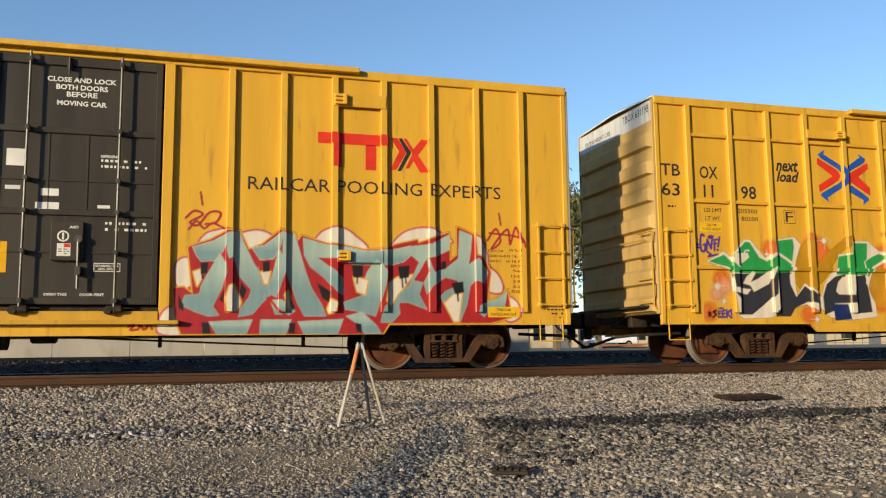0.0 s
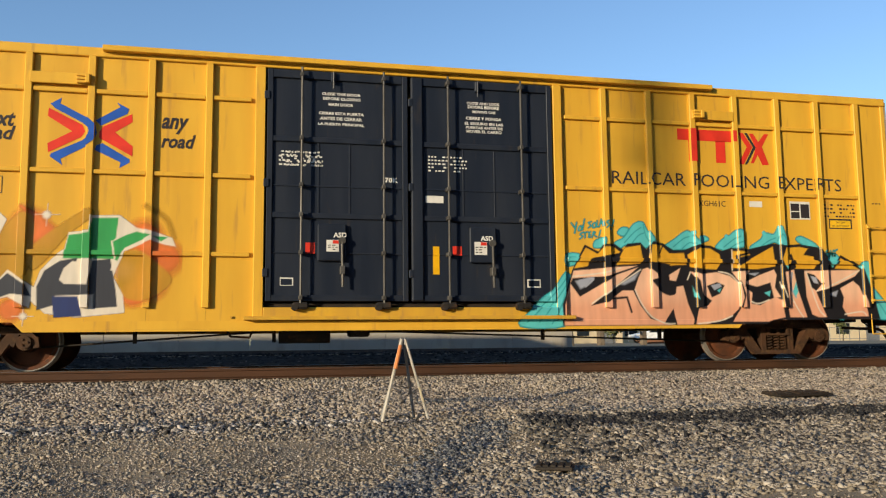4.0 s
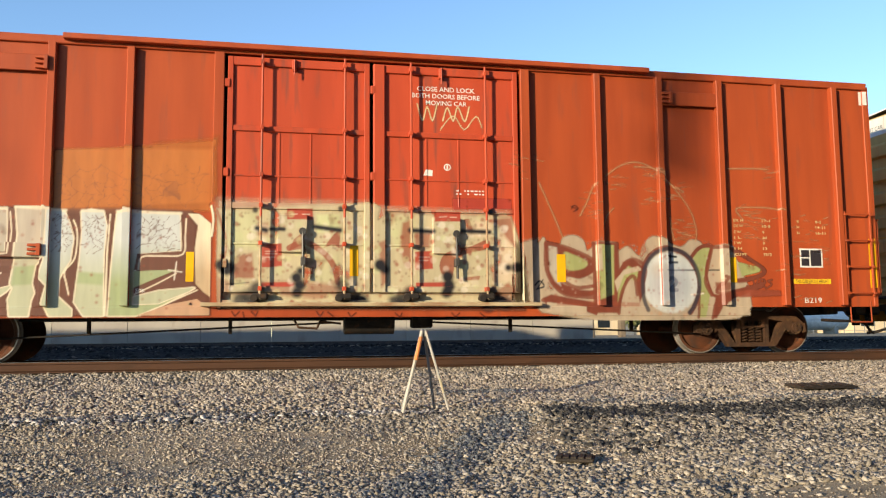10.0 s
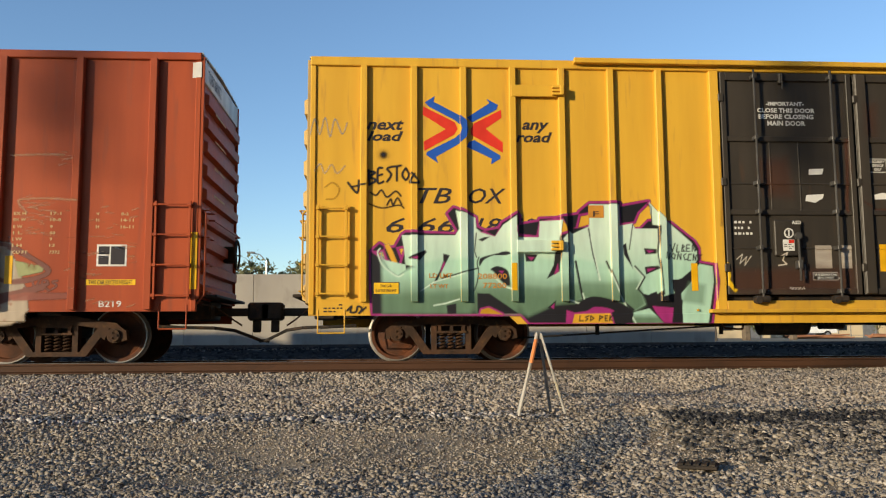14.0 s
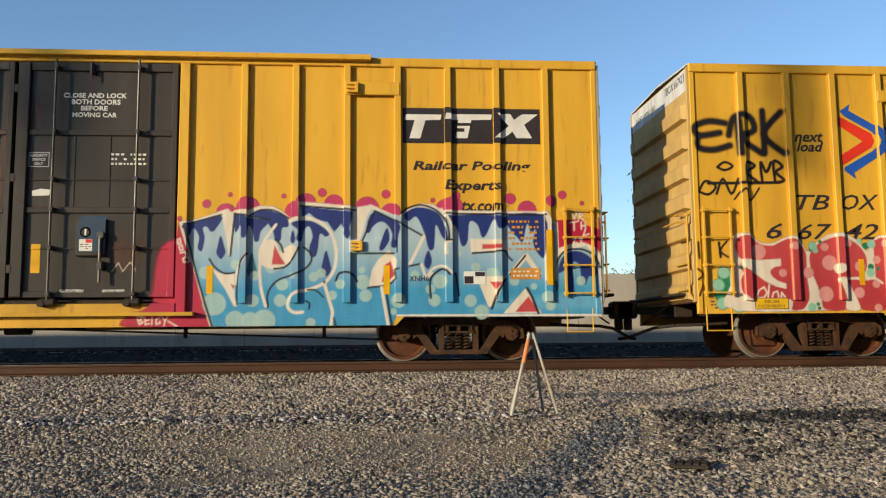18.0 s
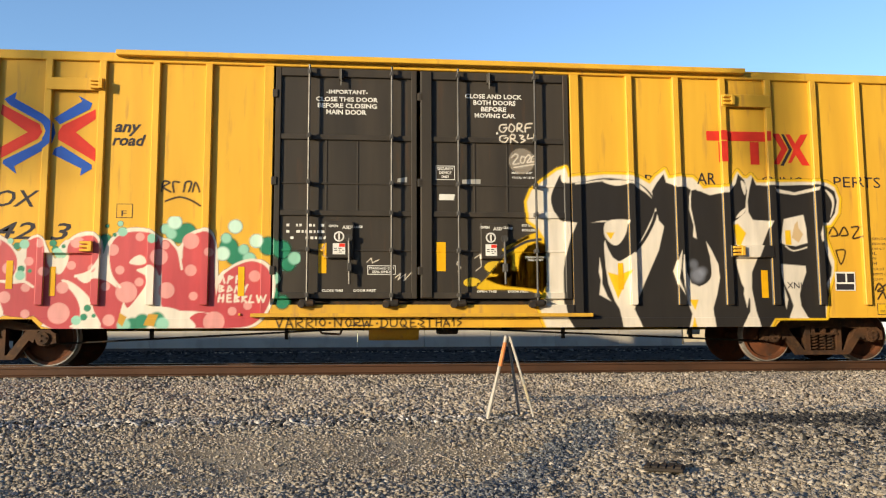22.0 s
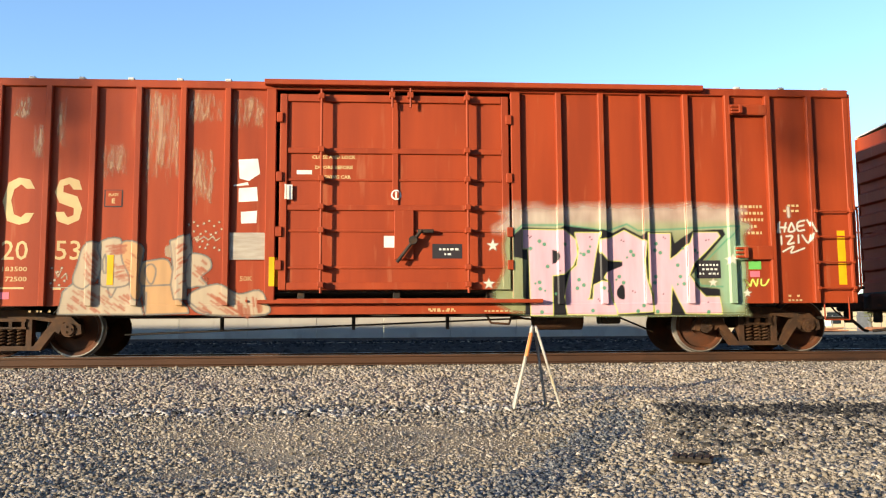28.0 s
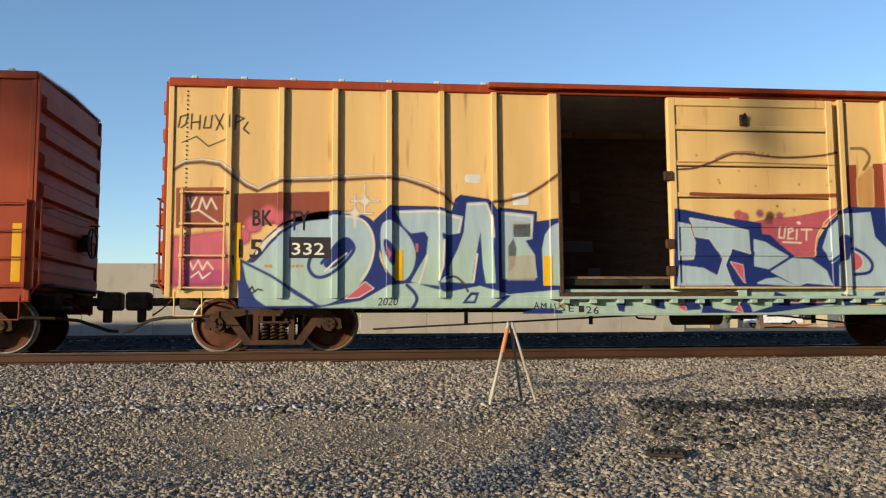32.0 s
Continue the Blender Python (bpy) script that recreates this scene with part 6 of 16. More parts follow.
C_SALMONL = (0.768, 0.460, 0.311)
C_SILVER = (0.314, 0.336, 0.410)
C_SKY = (0.157, 0.398, 0.589)
C_SPOT = (0.627, 0.272, 0.247)
C_TAN = (0.509, 0.272, 0.093)
C_TEAL = (0.022, 0.272, 0.311)
C_TEALD = (0.010, 0.102, 0.144)
C_TEALL = (0.095, 0.487, 0.525)
C_WBLUE = (0.254, 0.314, 0.369)
C_WHITE = (0.672, 0.600, 0.501)
C_BLOOD = (0.360, 0.018, 0.022)
C_SOOT = (0.020, 0.017, 0.015)
C_DIGGER = (0.620, 0.400, 0.020)
C_SKETCH = (0.440, 0.340, 0.225)
C_TANS = (0.460, 0.260, 0.110)
C_CREAMY = (0.480, 0.410, 0.260)
C_CREAMG = (0.500, 0.520, 0.270)
C_CREAMP = (0.600, 0.460, 0.320)
C_PLATE = (0.360, 0.045, 0.025)
C_FADEWH = (0.420, 0.330, 0.235)
C_OLIVE = (0.300, 0.310, 0.120)
C_LIMB = (0.170, 0.042, 0.022)
C_SCUFF = (0.460, 0.210, 0.100)
C_HATCH = (0.300, 0.075, 0.030)
C_GREYO = (0.150, 0.130, 0.110)
C_FADEO = (0.470, 0.135, 0.022)
C_YMARK = (0.761, 0.460, 0.010)
lettering("A", WHITE, "CLOSE AND LOCK", 10.14, 4.49, 11.13, 4.571, bold=0.03)
lettering("A", WHITE, "BOTH DOORS", 10.27, 4.37, 11.01, 4.455, bold=0.03)
lettering("A", WHITE, "BEFORE", 10.42, 4.26, 10.86, 4.344, bold=0.03)
lettering("A", WHITE, "MOVING CAR", 10.29, 4.12, 11, 4.202, bold=0.03)
lettering("A", WHITE, "OPENING", 10.94, 3.33, 11.22, 3.376, bold=0.03)
bars("A", WHITE, 10.95, 3.15, 11.62, 3.33, 2, 1)
rect("A", WHITE, 9.63, 3.15, 9.89, 3.41, "marking", 0.004)
rect("A", WHITE, 10.12, 2.71, 10.37, 2.82)
rect("A", WHITE, 10.05, 2.5, 10.38, 2.61)
rect("A", WHITE, 9.63, 2.79, 9.84, 2.85)
rect("A", WHITE, 10.92, 2.54, 11.1, 2.59)
lettering("A", WHITE, "OPEN THIS", 10.22, 1.2, 10.54, 1.241, bold=0.03)
lettering("A", WHITE, "DOOR FIRST", 10.72, 1.2, 11.06, 1.239, bold=0.03)
bars("A", WHITE, 11.04, 2.17, 11.64, 2.36, 2, 3)
lettering("A", WHITE, "ASD", 10.55, 2.21, 10.68, 2.25, bold=0.03)
lock_dial("A", 10.47, 2.09)
sticker("A", 10.39, 1.79, 10.58, 1.98)
framed("A", ("STANDARD CAR", "SEAL ONLY"), 10.90, 1.57, 11.28, 1.70)
rect("A", SIGNAL, 9.61, 1.54, 9.7, 2, "reflector")
lettering("A", INK, "RAILCAR POOLING EXPERTS", 13.16, 2.94, 17.48, 3.156)
rect("A", LOGO_RED, 14.28, 3.77, 15.48, 3.96, "emblem")
rect("A", LOGO_RED, 14.53, 3.38, 14.68, 3.77, "emblem")
rect("A", LOGO_RED, 15.08, 3.35, 15.26, 3.78, "emblem")
outline("A", LOGO_RED, [(15.51, 3.93), (15.63, 3.93), (15.79, 3.7), (15.61, 3.38), (15.5, 3.37), (15.66, 3.7)], "emblem")
outline("A", INK, [(15.65, 3.93), (15.71, 3.93), (15.87, 3.69), (15.69, 3.36), (15.63, 3.36), (15.79, 3.68)], "emblem")
outline("A", LOGO_RED, [(15.73, 3.93), (15.79, 3.93), (15.91, 3.75), (16.05, 3.93), (16.19, 3.92), (15.99, 3.65), (16.19, 3.36), (16.03, 3.35), (15.91, 3.55), (15.83, 3.41), (15.77, 3.41), (15.89, 3.67)], "emblem")
rect("A", SIGN_YELLOW, 17.21, 0.88, 17.79, 1.06, "caution_plate", 0.012)
lettering("A", INK, "THIS CAR", 17.3712, 0.985, 17.6288, 1.03, lift=0.016)
lettering("A", INK, "EXCESS HEIGHT", 17.27, 0.91, 17.73, 0.955, lift=0.016)
lettering("A", INK, "EXH 7-0", 17.24, 2.01, 17.51, 2.054)
lettering("A", INK, "W 9-4", 17.62, 2.02, 17.83, 2.068)
lettering("A", INK, "EXW 10-8", 17.24, 1.92, 17.55, 1.965)
lettering("A", INK, "H 16-1", 17.58, 1.92, 17.82, 1.966)
lettering("A", INK, "EW 9-7", 17.24, 1.83, 17.47, 1.874)
lettering("A", INK, "H 16-9", 17.57, 1.83, 17.82, 1.878)
lettering("A", INK, "IL", 17.23, 1.74, 17.31, 1.8)
lettering("A", INK, "60-9", 17.65, 1.75, 17.82, 1.799)
lettering("A", INK, "IW", 17.23, 1.65, 17.31, 1.71)
lettering("A", INK, "9-6", 17.69, 1.66, 17.82, 1.71)
lettering("A", INK, "IH", 17.23, 1.56, 17.31, 1.62)
lettering("A", INK, "13-0", 17.65, 1.57, 17.82, 1.619)
lettering("A", INK, "FLR HT", 17.23, 1.47, 17.46, 1.514)
lettering("A", INK, "3-8", 17.69, 1.48, 17.81, 1.526)
lettering("A", INK, "EMPTY CG", 17.23, 1.38, 17.53, 1.423)
lettering("A", INK, "5-2", 17.69, 1.39, 17.81, 1.436)
lettering("A", INK, "CU FT", 17.23, 1.3, 17.42, 1.344)
lettering("A", INK, "7538", 17.64, 1.3, 17.81, 1.349)
bars("A", INK, 18.31, 0.84, 18.62, 1.05, 3, 5)
lettering("A", INK, "XN561", 15.61, 1.18, 16.15, 1.3)

g = Mural("A", 11.76, 17.89, 0.60, 2.53)
g.fill(C_WHITE, [(12.08, 1.57), (12.1, 1.72), (12.19, 1.8), (12.29, 1.76), (12.34, 1.42), (12.18, 1.33), (12.1, 1.41)], C_ROSE, 0.029, bent=True)
g.fill(C_WHITE, [(12.42, 2.04), (12.53, 2.19), (12.69, 2.25), (12.87, 2.27), (12.88, 2.14), (12.49, 1.99)], C_ROSE, 0.029, bent=True)
g.fill(C_WHITE, [(13.06, 2.18), (13.25, 2.26), (13.42, 2.25), (13.56, 2.17), (13.57, 2.04), (13.22, 1.97)], C_ROSE, 0.029, bent=True)
g.fill(C_WHITE, [(14.24, 2.09), (14.36, 2.27), (14.56, 2.35), (14.74, 2.33), (14.94, 2.19), (15.11, 2.02), (14.88, 1.96), (14.43, 2.04)], C_ROSE, 0.029, bent=True)
g.fill(C_WHITE, [(15.5, 2.04), (15.7, 2.27), (15.94, 2.37), (16.18, 2.38), (16.43, 2.28), (16.53, 2.14), (15.61, 2.01)], C_ROSE, 0.029, bent=True)
g.fill(C_WHITE, [(16.97, 2.28), (17.15, 2.14), (17.21, 1.76), (17, 1.8), (16.9, 2.13)], C_ROSE, 0.029, bent=True)
g.fill(C_WHITE, [(17.18, 1.71), (17.35, 1.66), (17.47, 1.47), (17.45, 1.31), (17.22, 1.36)], C_ROSE, 0.029, bent=True)
g.fill(C_WHITE, [(17.51, 1.23), (17.74, 1.14), (17.79, 0.9), (17.56, 0.83)], C_ROSE, 0.029, bent=True)
g.fill(C_WHITE, [(11.86, 0.65), (11.89, 0.9), (12.02, 1.03), (12.12, 0.93), (12.21, 0.63)], C_ROSE, 0.029, bent=True)
g.fill(C_BLOOD, [(12.05, 1.33), (12.21, 1.35), (12.35, 1.24), (12.26, 1.98), (12.61, 2.11), (12.86, 2.26), (13.05, 2.26), (13.19, 1.96), (13.4, 2.05), (13.68, 2.29), (13.91, 2.24), (13.97, 2.12), (14.03, 2.21), (14.43, 2.09), (14.7, 2.07), (15.06, 2), (15.41, 2.02), (15.61, 2.1), (15.97, 2.19), (15.99, 2.13), (16.53, 2.33), (16.54, 1.84), (16.67, 1.94), (16.67, 2.43), (16.98, 2.31), (17.01, 1.94), (17.14, 1.91), (17.27, 1.66), (17.2, 1.14), (17.53, 1.28), (17.58, 1.36), (17.63, 0.88), (17.25, 0.78), (15.48, 0.78), (15.36, 0.6), (12.19, 0.62), (12.09, 0.9)], C_GOLD, 0.023)
g.fill(C_GREYG, [(12.33, 1.98), (12.65, 2.09), (12.87, 2.22), (12.84, 2.04), (12.78, 1.91), (12.66, 1.77), (12.46, 1.76), (12.39, 1.85)], C_WHITE, 0.006, low=C_GREYGD)
g.fill(C_GREYG, [(12.74, 1.89), (12.84, 1.74), (12.85, 1.58), (12.78, 1.33), (12.65, 1.05), (12.75, 0.91), (12.58, 0.9), (12.38, 0.97), (12.18, 1.07), (12.23, 1.22), (12.45, 1.24), (12.47, 1.37), (12.56, 1.55)], C_GREYG, 0.006, low=C_GREYGD)
g.fill(C_GREYG, [(12.87, 2.22), (13.04, 2.25), (13.1, 2.09), (13.27, 1.74), (13.42, 1.52), (13.53, 1.34), (13.54, 1.24), (13.41, 1.11), (13.26, 0.93), (13.05, 0.89), (13.08, 1.02), (13.21, 1.2), (13.24, 1.32), (13.15, 1.42), (13.05, 1.53), (13, 1.73), (12.95, 1.84), (12.89, 1.81), (12.85, 1.95)], C_GREYG, 0.006, low=C_GREYGD)
g.fill(C_GREYG, [(13.24, 1.99), (13.43, 2.03), (13.72, 2.26), (13.69, 2.06), (13.66, 1.96), (13.58, 1.82), (13.37, 1.8)], C_WHITE, 0.006, low=C_GREYGD)
g.fill(C_GREYG, [(13.66, 1.97), (13.79, 1.74), (13.76, 1.59), (13.7, 1.43), (13.63, 1.2), (13.54, 1.25), (13.5, 1.36), (13.58, 1.61)], C_GREYG, 0.006, low=C_GREYGD)
g.fill(C_GREYG, [(13.72, 2.25), (13.91, 2.23), (13.99, 1.97), (14.08, 1.66), (14.19, 1.35), (14.36, 1.08), (14.43, 0.9), (14.08, 0.9), (13.96, 1.12), (13.87, 1.39), (13.78, 1.63), (13.72, 1.88)], C_GREYG, 0.006, low=C_GREYGD)
g.fill(C_GREYG, [(13.54, 1.15), (13.71, 1.16), (13.84, 1.07), (13.93, 0.98), (13.84, 0.92), (13.62, 0.93)], C_GREYG, 0.006, low=C_GREYGD)
g.fill(C_GREYG, [(14.05, 2.17), (14.43, 2.07), (14.69, 2.04), (14.61, 1.85), (14.27, 1.86), (14.57, 1.64), (14.7, 1.52), (14.71, 1.25), (14.6, 1.31), (14.39, 1.53), (14.17, 1.7), (14.07, 1.89)], C_GREYG, 0.006, low=C_GREYGD)
g.fill(C_GREYG, [(14.7, 2.05), (15.11, 1.97), (15.61, 2.02), (15.85, 2.08), (15.88, 1.94), (15.73, 1.81), (15.52, 1.75), (14.88, 1.75), (14.7, 1.82)], C_WHITE, 0.006, low=C_GREYGD)
g.fill(C_GREYG, [(15.26, 1.84), (15.45, 1.65), (15.41, 1.4), (15.32, 1.13), (15.25, 0.9), (14.98, 0.97), (14.75, 1.01), (14.71, 1.12), (15.08, 1.26), (15.02, 1.4), (15.11, 1.63)], C_GREYG, 0.006, low=C_GREYGD)
g.fill(C_GREYG, [(15.85, 2.07), (16.22, 2.12), (16.53, 2.29), (16.53, 2.03), (16.29, 1.91), (16.13, 1.88), (15.99, 1.64), (15.89, 1.5), (16.06, 1.46), (15.99, 1.27), (16.13, 1.01), (15.8, 1.13), (15.64, 1.13), (15.66, 0.94), (15.53, 0.8), (15.34, 0.8), (15.39, 1.04), (15.62, 1.27), (15.82, 1.41), (15.88, 1.55), (16, 1.81), (15.87, 1.92)], C_GREYG, 0.006, low=C_GREYGD)
g.fill(C_GREYG, [(16.13, 1.93), (16.2, 1.74), (16.25, 1.63), (16.46, 1.7), (16.69, 1.88), (16.72, 2.37), (16.94, 2.29), (16.91, 1.99), (16.87, 1.77), (17.03, 1.89), (17.1, 1.84), (17.22, 1.65), (17.16, 1.47), (16.99, 1.51), (16.9, 1.42), (16.83, 1.09), (16.71, 0.8), (16.6, 0.8), (16.46, 1.04), (16.37, 1.23), (16.46, 1.32), (16.7, 1.42), (16.67, 1.51), (16.46, 1.56), (16.22, 1.41), (16.13, 1.27), (16.08, 1.46), (16.18, 1.65)], C_GREYG, 0.006, low=C_GREYGD)
g.fill(C_GREYG, [(17.06, 1.08), (17.43, 1.22), (17.57, 1.32), (17.51, 1.03), (17.23, 0.99), (17.14, 0.89), (17.04, 0.98)], C_GREYG, 0.006, low=C_GREYGD)
g.fill(C_GREYG, [(12.6, 0.81), (13.26, 0.84), (13.17, 0.62), (12.72, 0.62)], C_GREYG, 0.006, low=C_GREYGD)
g.fill(C_GREYG, [(13.39, 0.84), (13.87, 0.84), (13.79, 0.62), (13.38, 0.62)], C_GREYG, 0.006, low=C_GREYGD)
g.fill(C_GREYG, [(13.98, 0.81), (14.71, 0.85), (14.62, 0.61), (14.07, 0.62)], C_GREYG, 0.006, low=C_GREYGD)
g.fill(C_GREYG, [(14.76, 0.9), (15.02, 0.97), (15.25, 0.76), (15.34, 0.62), (15.07, 0.61), (14.91, 0.8)], C_GREYG, 0.006, low=C_GREYGD)
g.fill(C_WHITE, [(12.85, 1.19), (12.9, 1.37), (12.97, 1.4), (13.03, 1.25), (13.08, 1.11), (13.02, 0.98), (12.87, 0.97)], C_GOLD, 0.022)
g.fill(C_WHITE, [(13.38, 1.6), (13.53, 1.61), (13.49, 1.42), (13.44, 1.42)], C_GOLD, 0.022)
g.fill(C_WHITE, [(13.76, 1.24), (13.81, 1.3), (13.86, 1.15), (13.82, 1.02)], C_GOLD, 0.022)
g.fill(C_WHITE, [(14.51, 1.17), (14.45, 1.01), (14.48, 0.94), (14.57, 0.97), (14.62, 1.12)], C_GOLD, 0.022)
g.fill(C_WHITE, [(14.88, 1.54), (15.12, 1.49), (15.07, 1.26), (14.94, 1.3)], C_GOLD, 0.022)
g.fill(C_WHITE, [(15.43, 1.16), (15.48, 1.45), (15.61, 1.54), (15.88, 1.59), (15.75, 1.4), (15.62, 1.26), (15.51, 1.07)], C_GOLD, 0.022)
g.fill(C_WHITE, [(16.44, 1.12), (16.61, 1.27), (16.75, 1.28), (16.68, 0.81), (16.6, 0.81), (16.51, 0.99)], C_GOLD, 0.022)
g.fill(C_WHITE, [(12.35, 1.59), (12.45, 1.63), (12.48, 1.5), (12.41, 1.37)], C_GOLD, 0.022)
g.fill(C_BLACK, [(12.46, 1.74), (12.57, 1.75), (12.56, 1.57), (12.46, 1.56)])
g.fill(C_BLACK, [(12.84, 1.38), (12.81, 1.11), (12.75, 1.15)])
g.fill(C_BLACK, [(13.41, 1.77), (13.52, 1.78), (13.52, 1.62), (13.42, 1.6)])
g.fill(C_BLACK, [(13.83, 1.25), (13.94, 1.03), (13.88, 0.99)])
g.fill(C_BLACK, [(14.28, 1.44), (14.51, 1.3), (14.48, 1.12), (14.37, 1.19)])
g.fill(C_BLACK, [(14.85, 1.74), (15.04, 1.74), (15.03, 1.55), (14.88, 1.53)])
g.fill(C_BLACK, [(15.63, 1.73), (15.83, 1.75), (15.82, 1.55), (15.66, 1.52)])
g.fill(C_BLACK, [(16.56, 1.46), (16.77, 1.49), (16.79, 1.31), (16.63, 1.27)])
g.fill(C_BLACK, [(16.39, 1.82), (16.47, 1.84), (16.47, 1.7), (16.37, 1.69)])
g.fill(C_BLACK, [(12.13, 1.24), (12.22, 1.07), (12.21, 0.97), (12.14, 1.03)])
g.fill(C_BLACK, [(13.08, 1.44), (13.17, 1.32), (13.12, 1.16), (13.05, 1.25)])
g.fill(C_BLACK, [(13.84, 0.79), (13.94, 0.79), (13.93, 0.62), (13.83, 0.62)])
g.fill(C_BLACK, [(12.49, 0.8), (12.6, 0.8), (12.64, 0.62), (12.51, 0.62)])
g.fill(C_BLACK, [(14.91, 0.79), (15.01, 0.77), (15.02, 0.63), (14.93, 0.65)])
g.line(C_BLACK, 0.029, [(14.94, 1.54), (14.94, 1.44)])
g.line(C_BLACK, 0.029, [(15.7, 1.53), (15.71, 1.38)])
g.line(C_BLACK, 0.029, [(15.76, 1.55), (15.77, 1.45)])
g.line(C_BLACK, 0.029, [(16.67, 1.28), (16.68, 1.16)])
g.line(C_BLACK, 0.029, [(12.48, 1.57), (12.49, 1.49)])
g.line(C_BLOOD, 0.029, [(13.49, 1.19), (13.7, 1.18)])
g.line(C_BLOOD, 0.039, [(13.51, 1.16), (13.41, 0.9), (13.29, 0.77)])
g.line(C_BLOOD, 0.039, [(13.54, 1.16), (13.67, 0.99), (13.84, 0.88)])
g.line(C_GREYL, 0.016, [(12.62, 1.59), (12.62, 1.42)], cover=0.5)
g.line(C_GREYL, 0.016, [(13.35, 1.69), (13.35, 1.43)], cover=0.5)
g.line(C_GREYL, 0.016, [(13.99, 1.88), (14.03, 1.61)], cover=0.5)
g.line(C_GREYL, 0.016, [(14.88, 1.95), (14.87, 1.81)], cover=0.5)
g.line(C_GREYL, 0.016, [(15.11, 1.92), (15.11, 1.85)], cover=0.5)
g.line(C_GREYL, 0.016, [(16.18, 1.46), (16.17, 1.32)], cover=0.5)
g.line(C_GREYL, 0.016, [(16.46, 2.12), (16.46, 1.98)], cover=0.5)
g.line(C_GREYL, 0.016, [(16.8, 2.23), (16.79, 2.04)], cover=0.5)
g.line(C_GREYL, 0.016, [(16.95, 1.66), (16.93, 1.47)], cover=0.5)
g.line(C_GREYL, 0.016, [(15.38, 1.45), (15.36, 1.27)], cover=0.5)
g.finish("silver-grey letters with dark red shadow and pink bubbles")

g = Mural("A", 12.09, 18.02, 2.02, 2.98)
g.line(C_CRIMSON, 0.028, [(12.21, 2.44), (12.34, 2.56), (12.47, 2.5), (12.28, 2.38), (12.4, 2.33), (12.57, 2.54), (12.74, 2.54), (12.68, 2.39), (12.51, 2.35)], bent=True)
g.line(C_CRIMSON, 0.024, [(12.26, 2.26), (12.38, 2.4), (12.49, 2.28), (12.62, 2.37), (12.8, 2.29)], bent=True)
g.line(C_CRIMSON, 0.024, [(12.43, 2.86), (12.46, 2.66)])
g.line(C_CRIMSON, 0.028, [(17.22, 2.21), (17.38, 2.42), (17.46, 2.19), (17.29, 2.07), (17.59, 2.42), (17.64, 2.15), (17.75, 2.46), (17.85, 2.18)], bent=True)
g.line(C_CRIMSON, 0.024, [(17.26, 2.34), (17.8, 2.28), (17.9, 2.1)], bent=True)
g.line(C_CRIMSON, 0.024, [(17.44, 2.69), (17.47, 2.49)])
g.finish("dark red tag scrawled above the mural")

g = Mural("A", 11.30, 11.88, 0.64, 0.89)
g.line(C_CRIMSON, 0.028, [(11.42, 0.74), (11.51, 0.77), (11.45, 0.69), (11.56, 0.7), (11.59, 0.77), (11.65, 0.69), (11.72, 0.77), (11.76, 0.7)], bent=True)
g.finish("red tag on the side sill")
lettering("B", INK, "TB", 0.11, 3.53, 0.52, 3.76, bold=0.01)
lettering("B", INK, "OX", 0.94, 3.51, 1.33, 3.75, bold=0.01)
lettering("B", INK, "63", 0.11, 3.15, 0.5, 3.39, bold=0.01)
lettering("B", INK, "11", 1.01, 3.15, 1.22, 3.39, bold=0.01)
lettering("B", INK, "98", 1.83, 3.15, 2.17, 3.4, bold=0.01)
lettering("B", INK, "LD LMT", 1, 2.87, 1.39, 2.945)
lettering("B", INK, "LT WT", 1.02, 2.71, 1.34, 2.784)
lettering("B", INK, "205500", 1.74, 2.87, 2.17, 2.952)
lettering("B", INK, "80500", 1.81, 2.72, 2.18, 2.805)
rect("B", SIGN_YELLOW, 0.89, 2.49, 1.38, 2.67, "caution_plate")
lettering("B", INK, "THIS CAR", 1.0358, 2.595, 1.2542, 2.64, lift=0.008)
lettering("B", INK, "EXCESS HEIGHT", 0.95, 2.52, 1.34, 2.565, lift=0.008)
lettering("B", INK, "next", 2.65, 3.73, 3.17, 3.95, shear=0.3, bold=0.028)
lettering("B", INK, "load", 2.65, 3.52, 3.18, 3.74, shear=0.3, bold=0.028)
lettering("B", INK, "any", 5.29, 3.72, 5.71, 3.99, shear=0.3, bold=0.028)
lettering("B", INK, "road", 5.29, 3.49, 5.82, 3.72, shear=0.3, bold=0.028)
road_emblem("B", 3.62, 4.87, 3.15, 4.22)
rect("B", INK, 2.77, 2.7, 3.03, 2.96)
rect("B", YELLOW, 2.78, 2.71, 3.02, 2.95, "marking", 0.006)
lettering("B", INK, "F", 2.81, 2.73, 2.98, 2.93, lift=0.008)
bars("B", INK, 0.23, 2.91, 0.42, 2.99, 1, 6)
lettering("B", WHITE, "CLOSE THIS DOOR", 7.81, 4.49, 8.45, 4.539, bold=0.03)
lettering("B", WHITE, "BEFORE CLOSING", 7.83, 4.41, 8.45, 4.461, bold=0.03)
lettering("B", WHITE, "MAIN DOOR", 7.92, 4.31, 8.33, 4.362, bold=0.03)
lettering("B", WHITE, "CIERRE ESTA PUERTA", 7.76, 4.16, 8.51, 4.208, bold=0.03)
lettering("B", WHITE, "ANTES DE CERRAR", 7.78, 4.07, 8.48, 4.124, bold=0.03)
lettering("B", WHITE, "LA PUERTA PRINCIPAL", 7.75, 3.98, 8.51, 4.026, bold=0.03)
bars("B", WHITE, 7.12, 3.26, 7.83, 3.54, 4, 7)
lettering("B", WHITE, "CLOSE AND LOCK", 10.29, 4.47, 10.88, 4.518, bold=0.03)
lettering("B", WHITE, "DOORS BEFORE", 10.31, 4.4, 10.87, 4.454, bold=0.03)
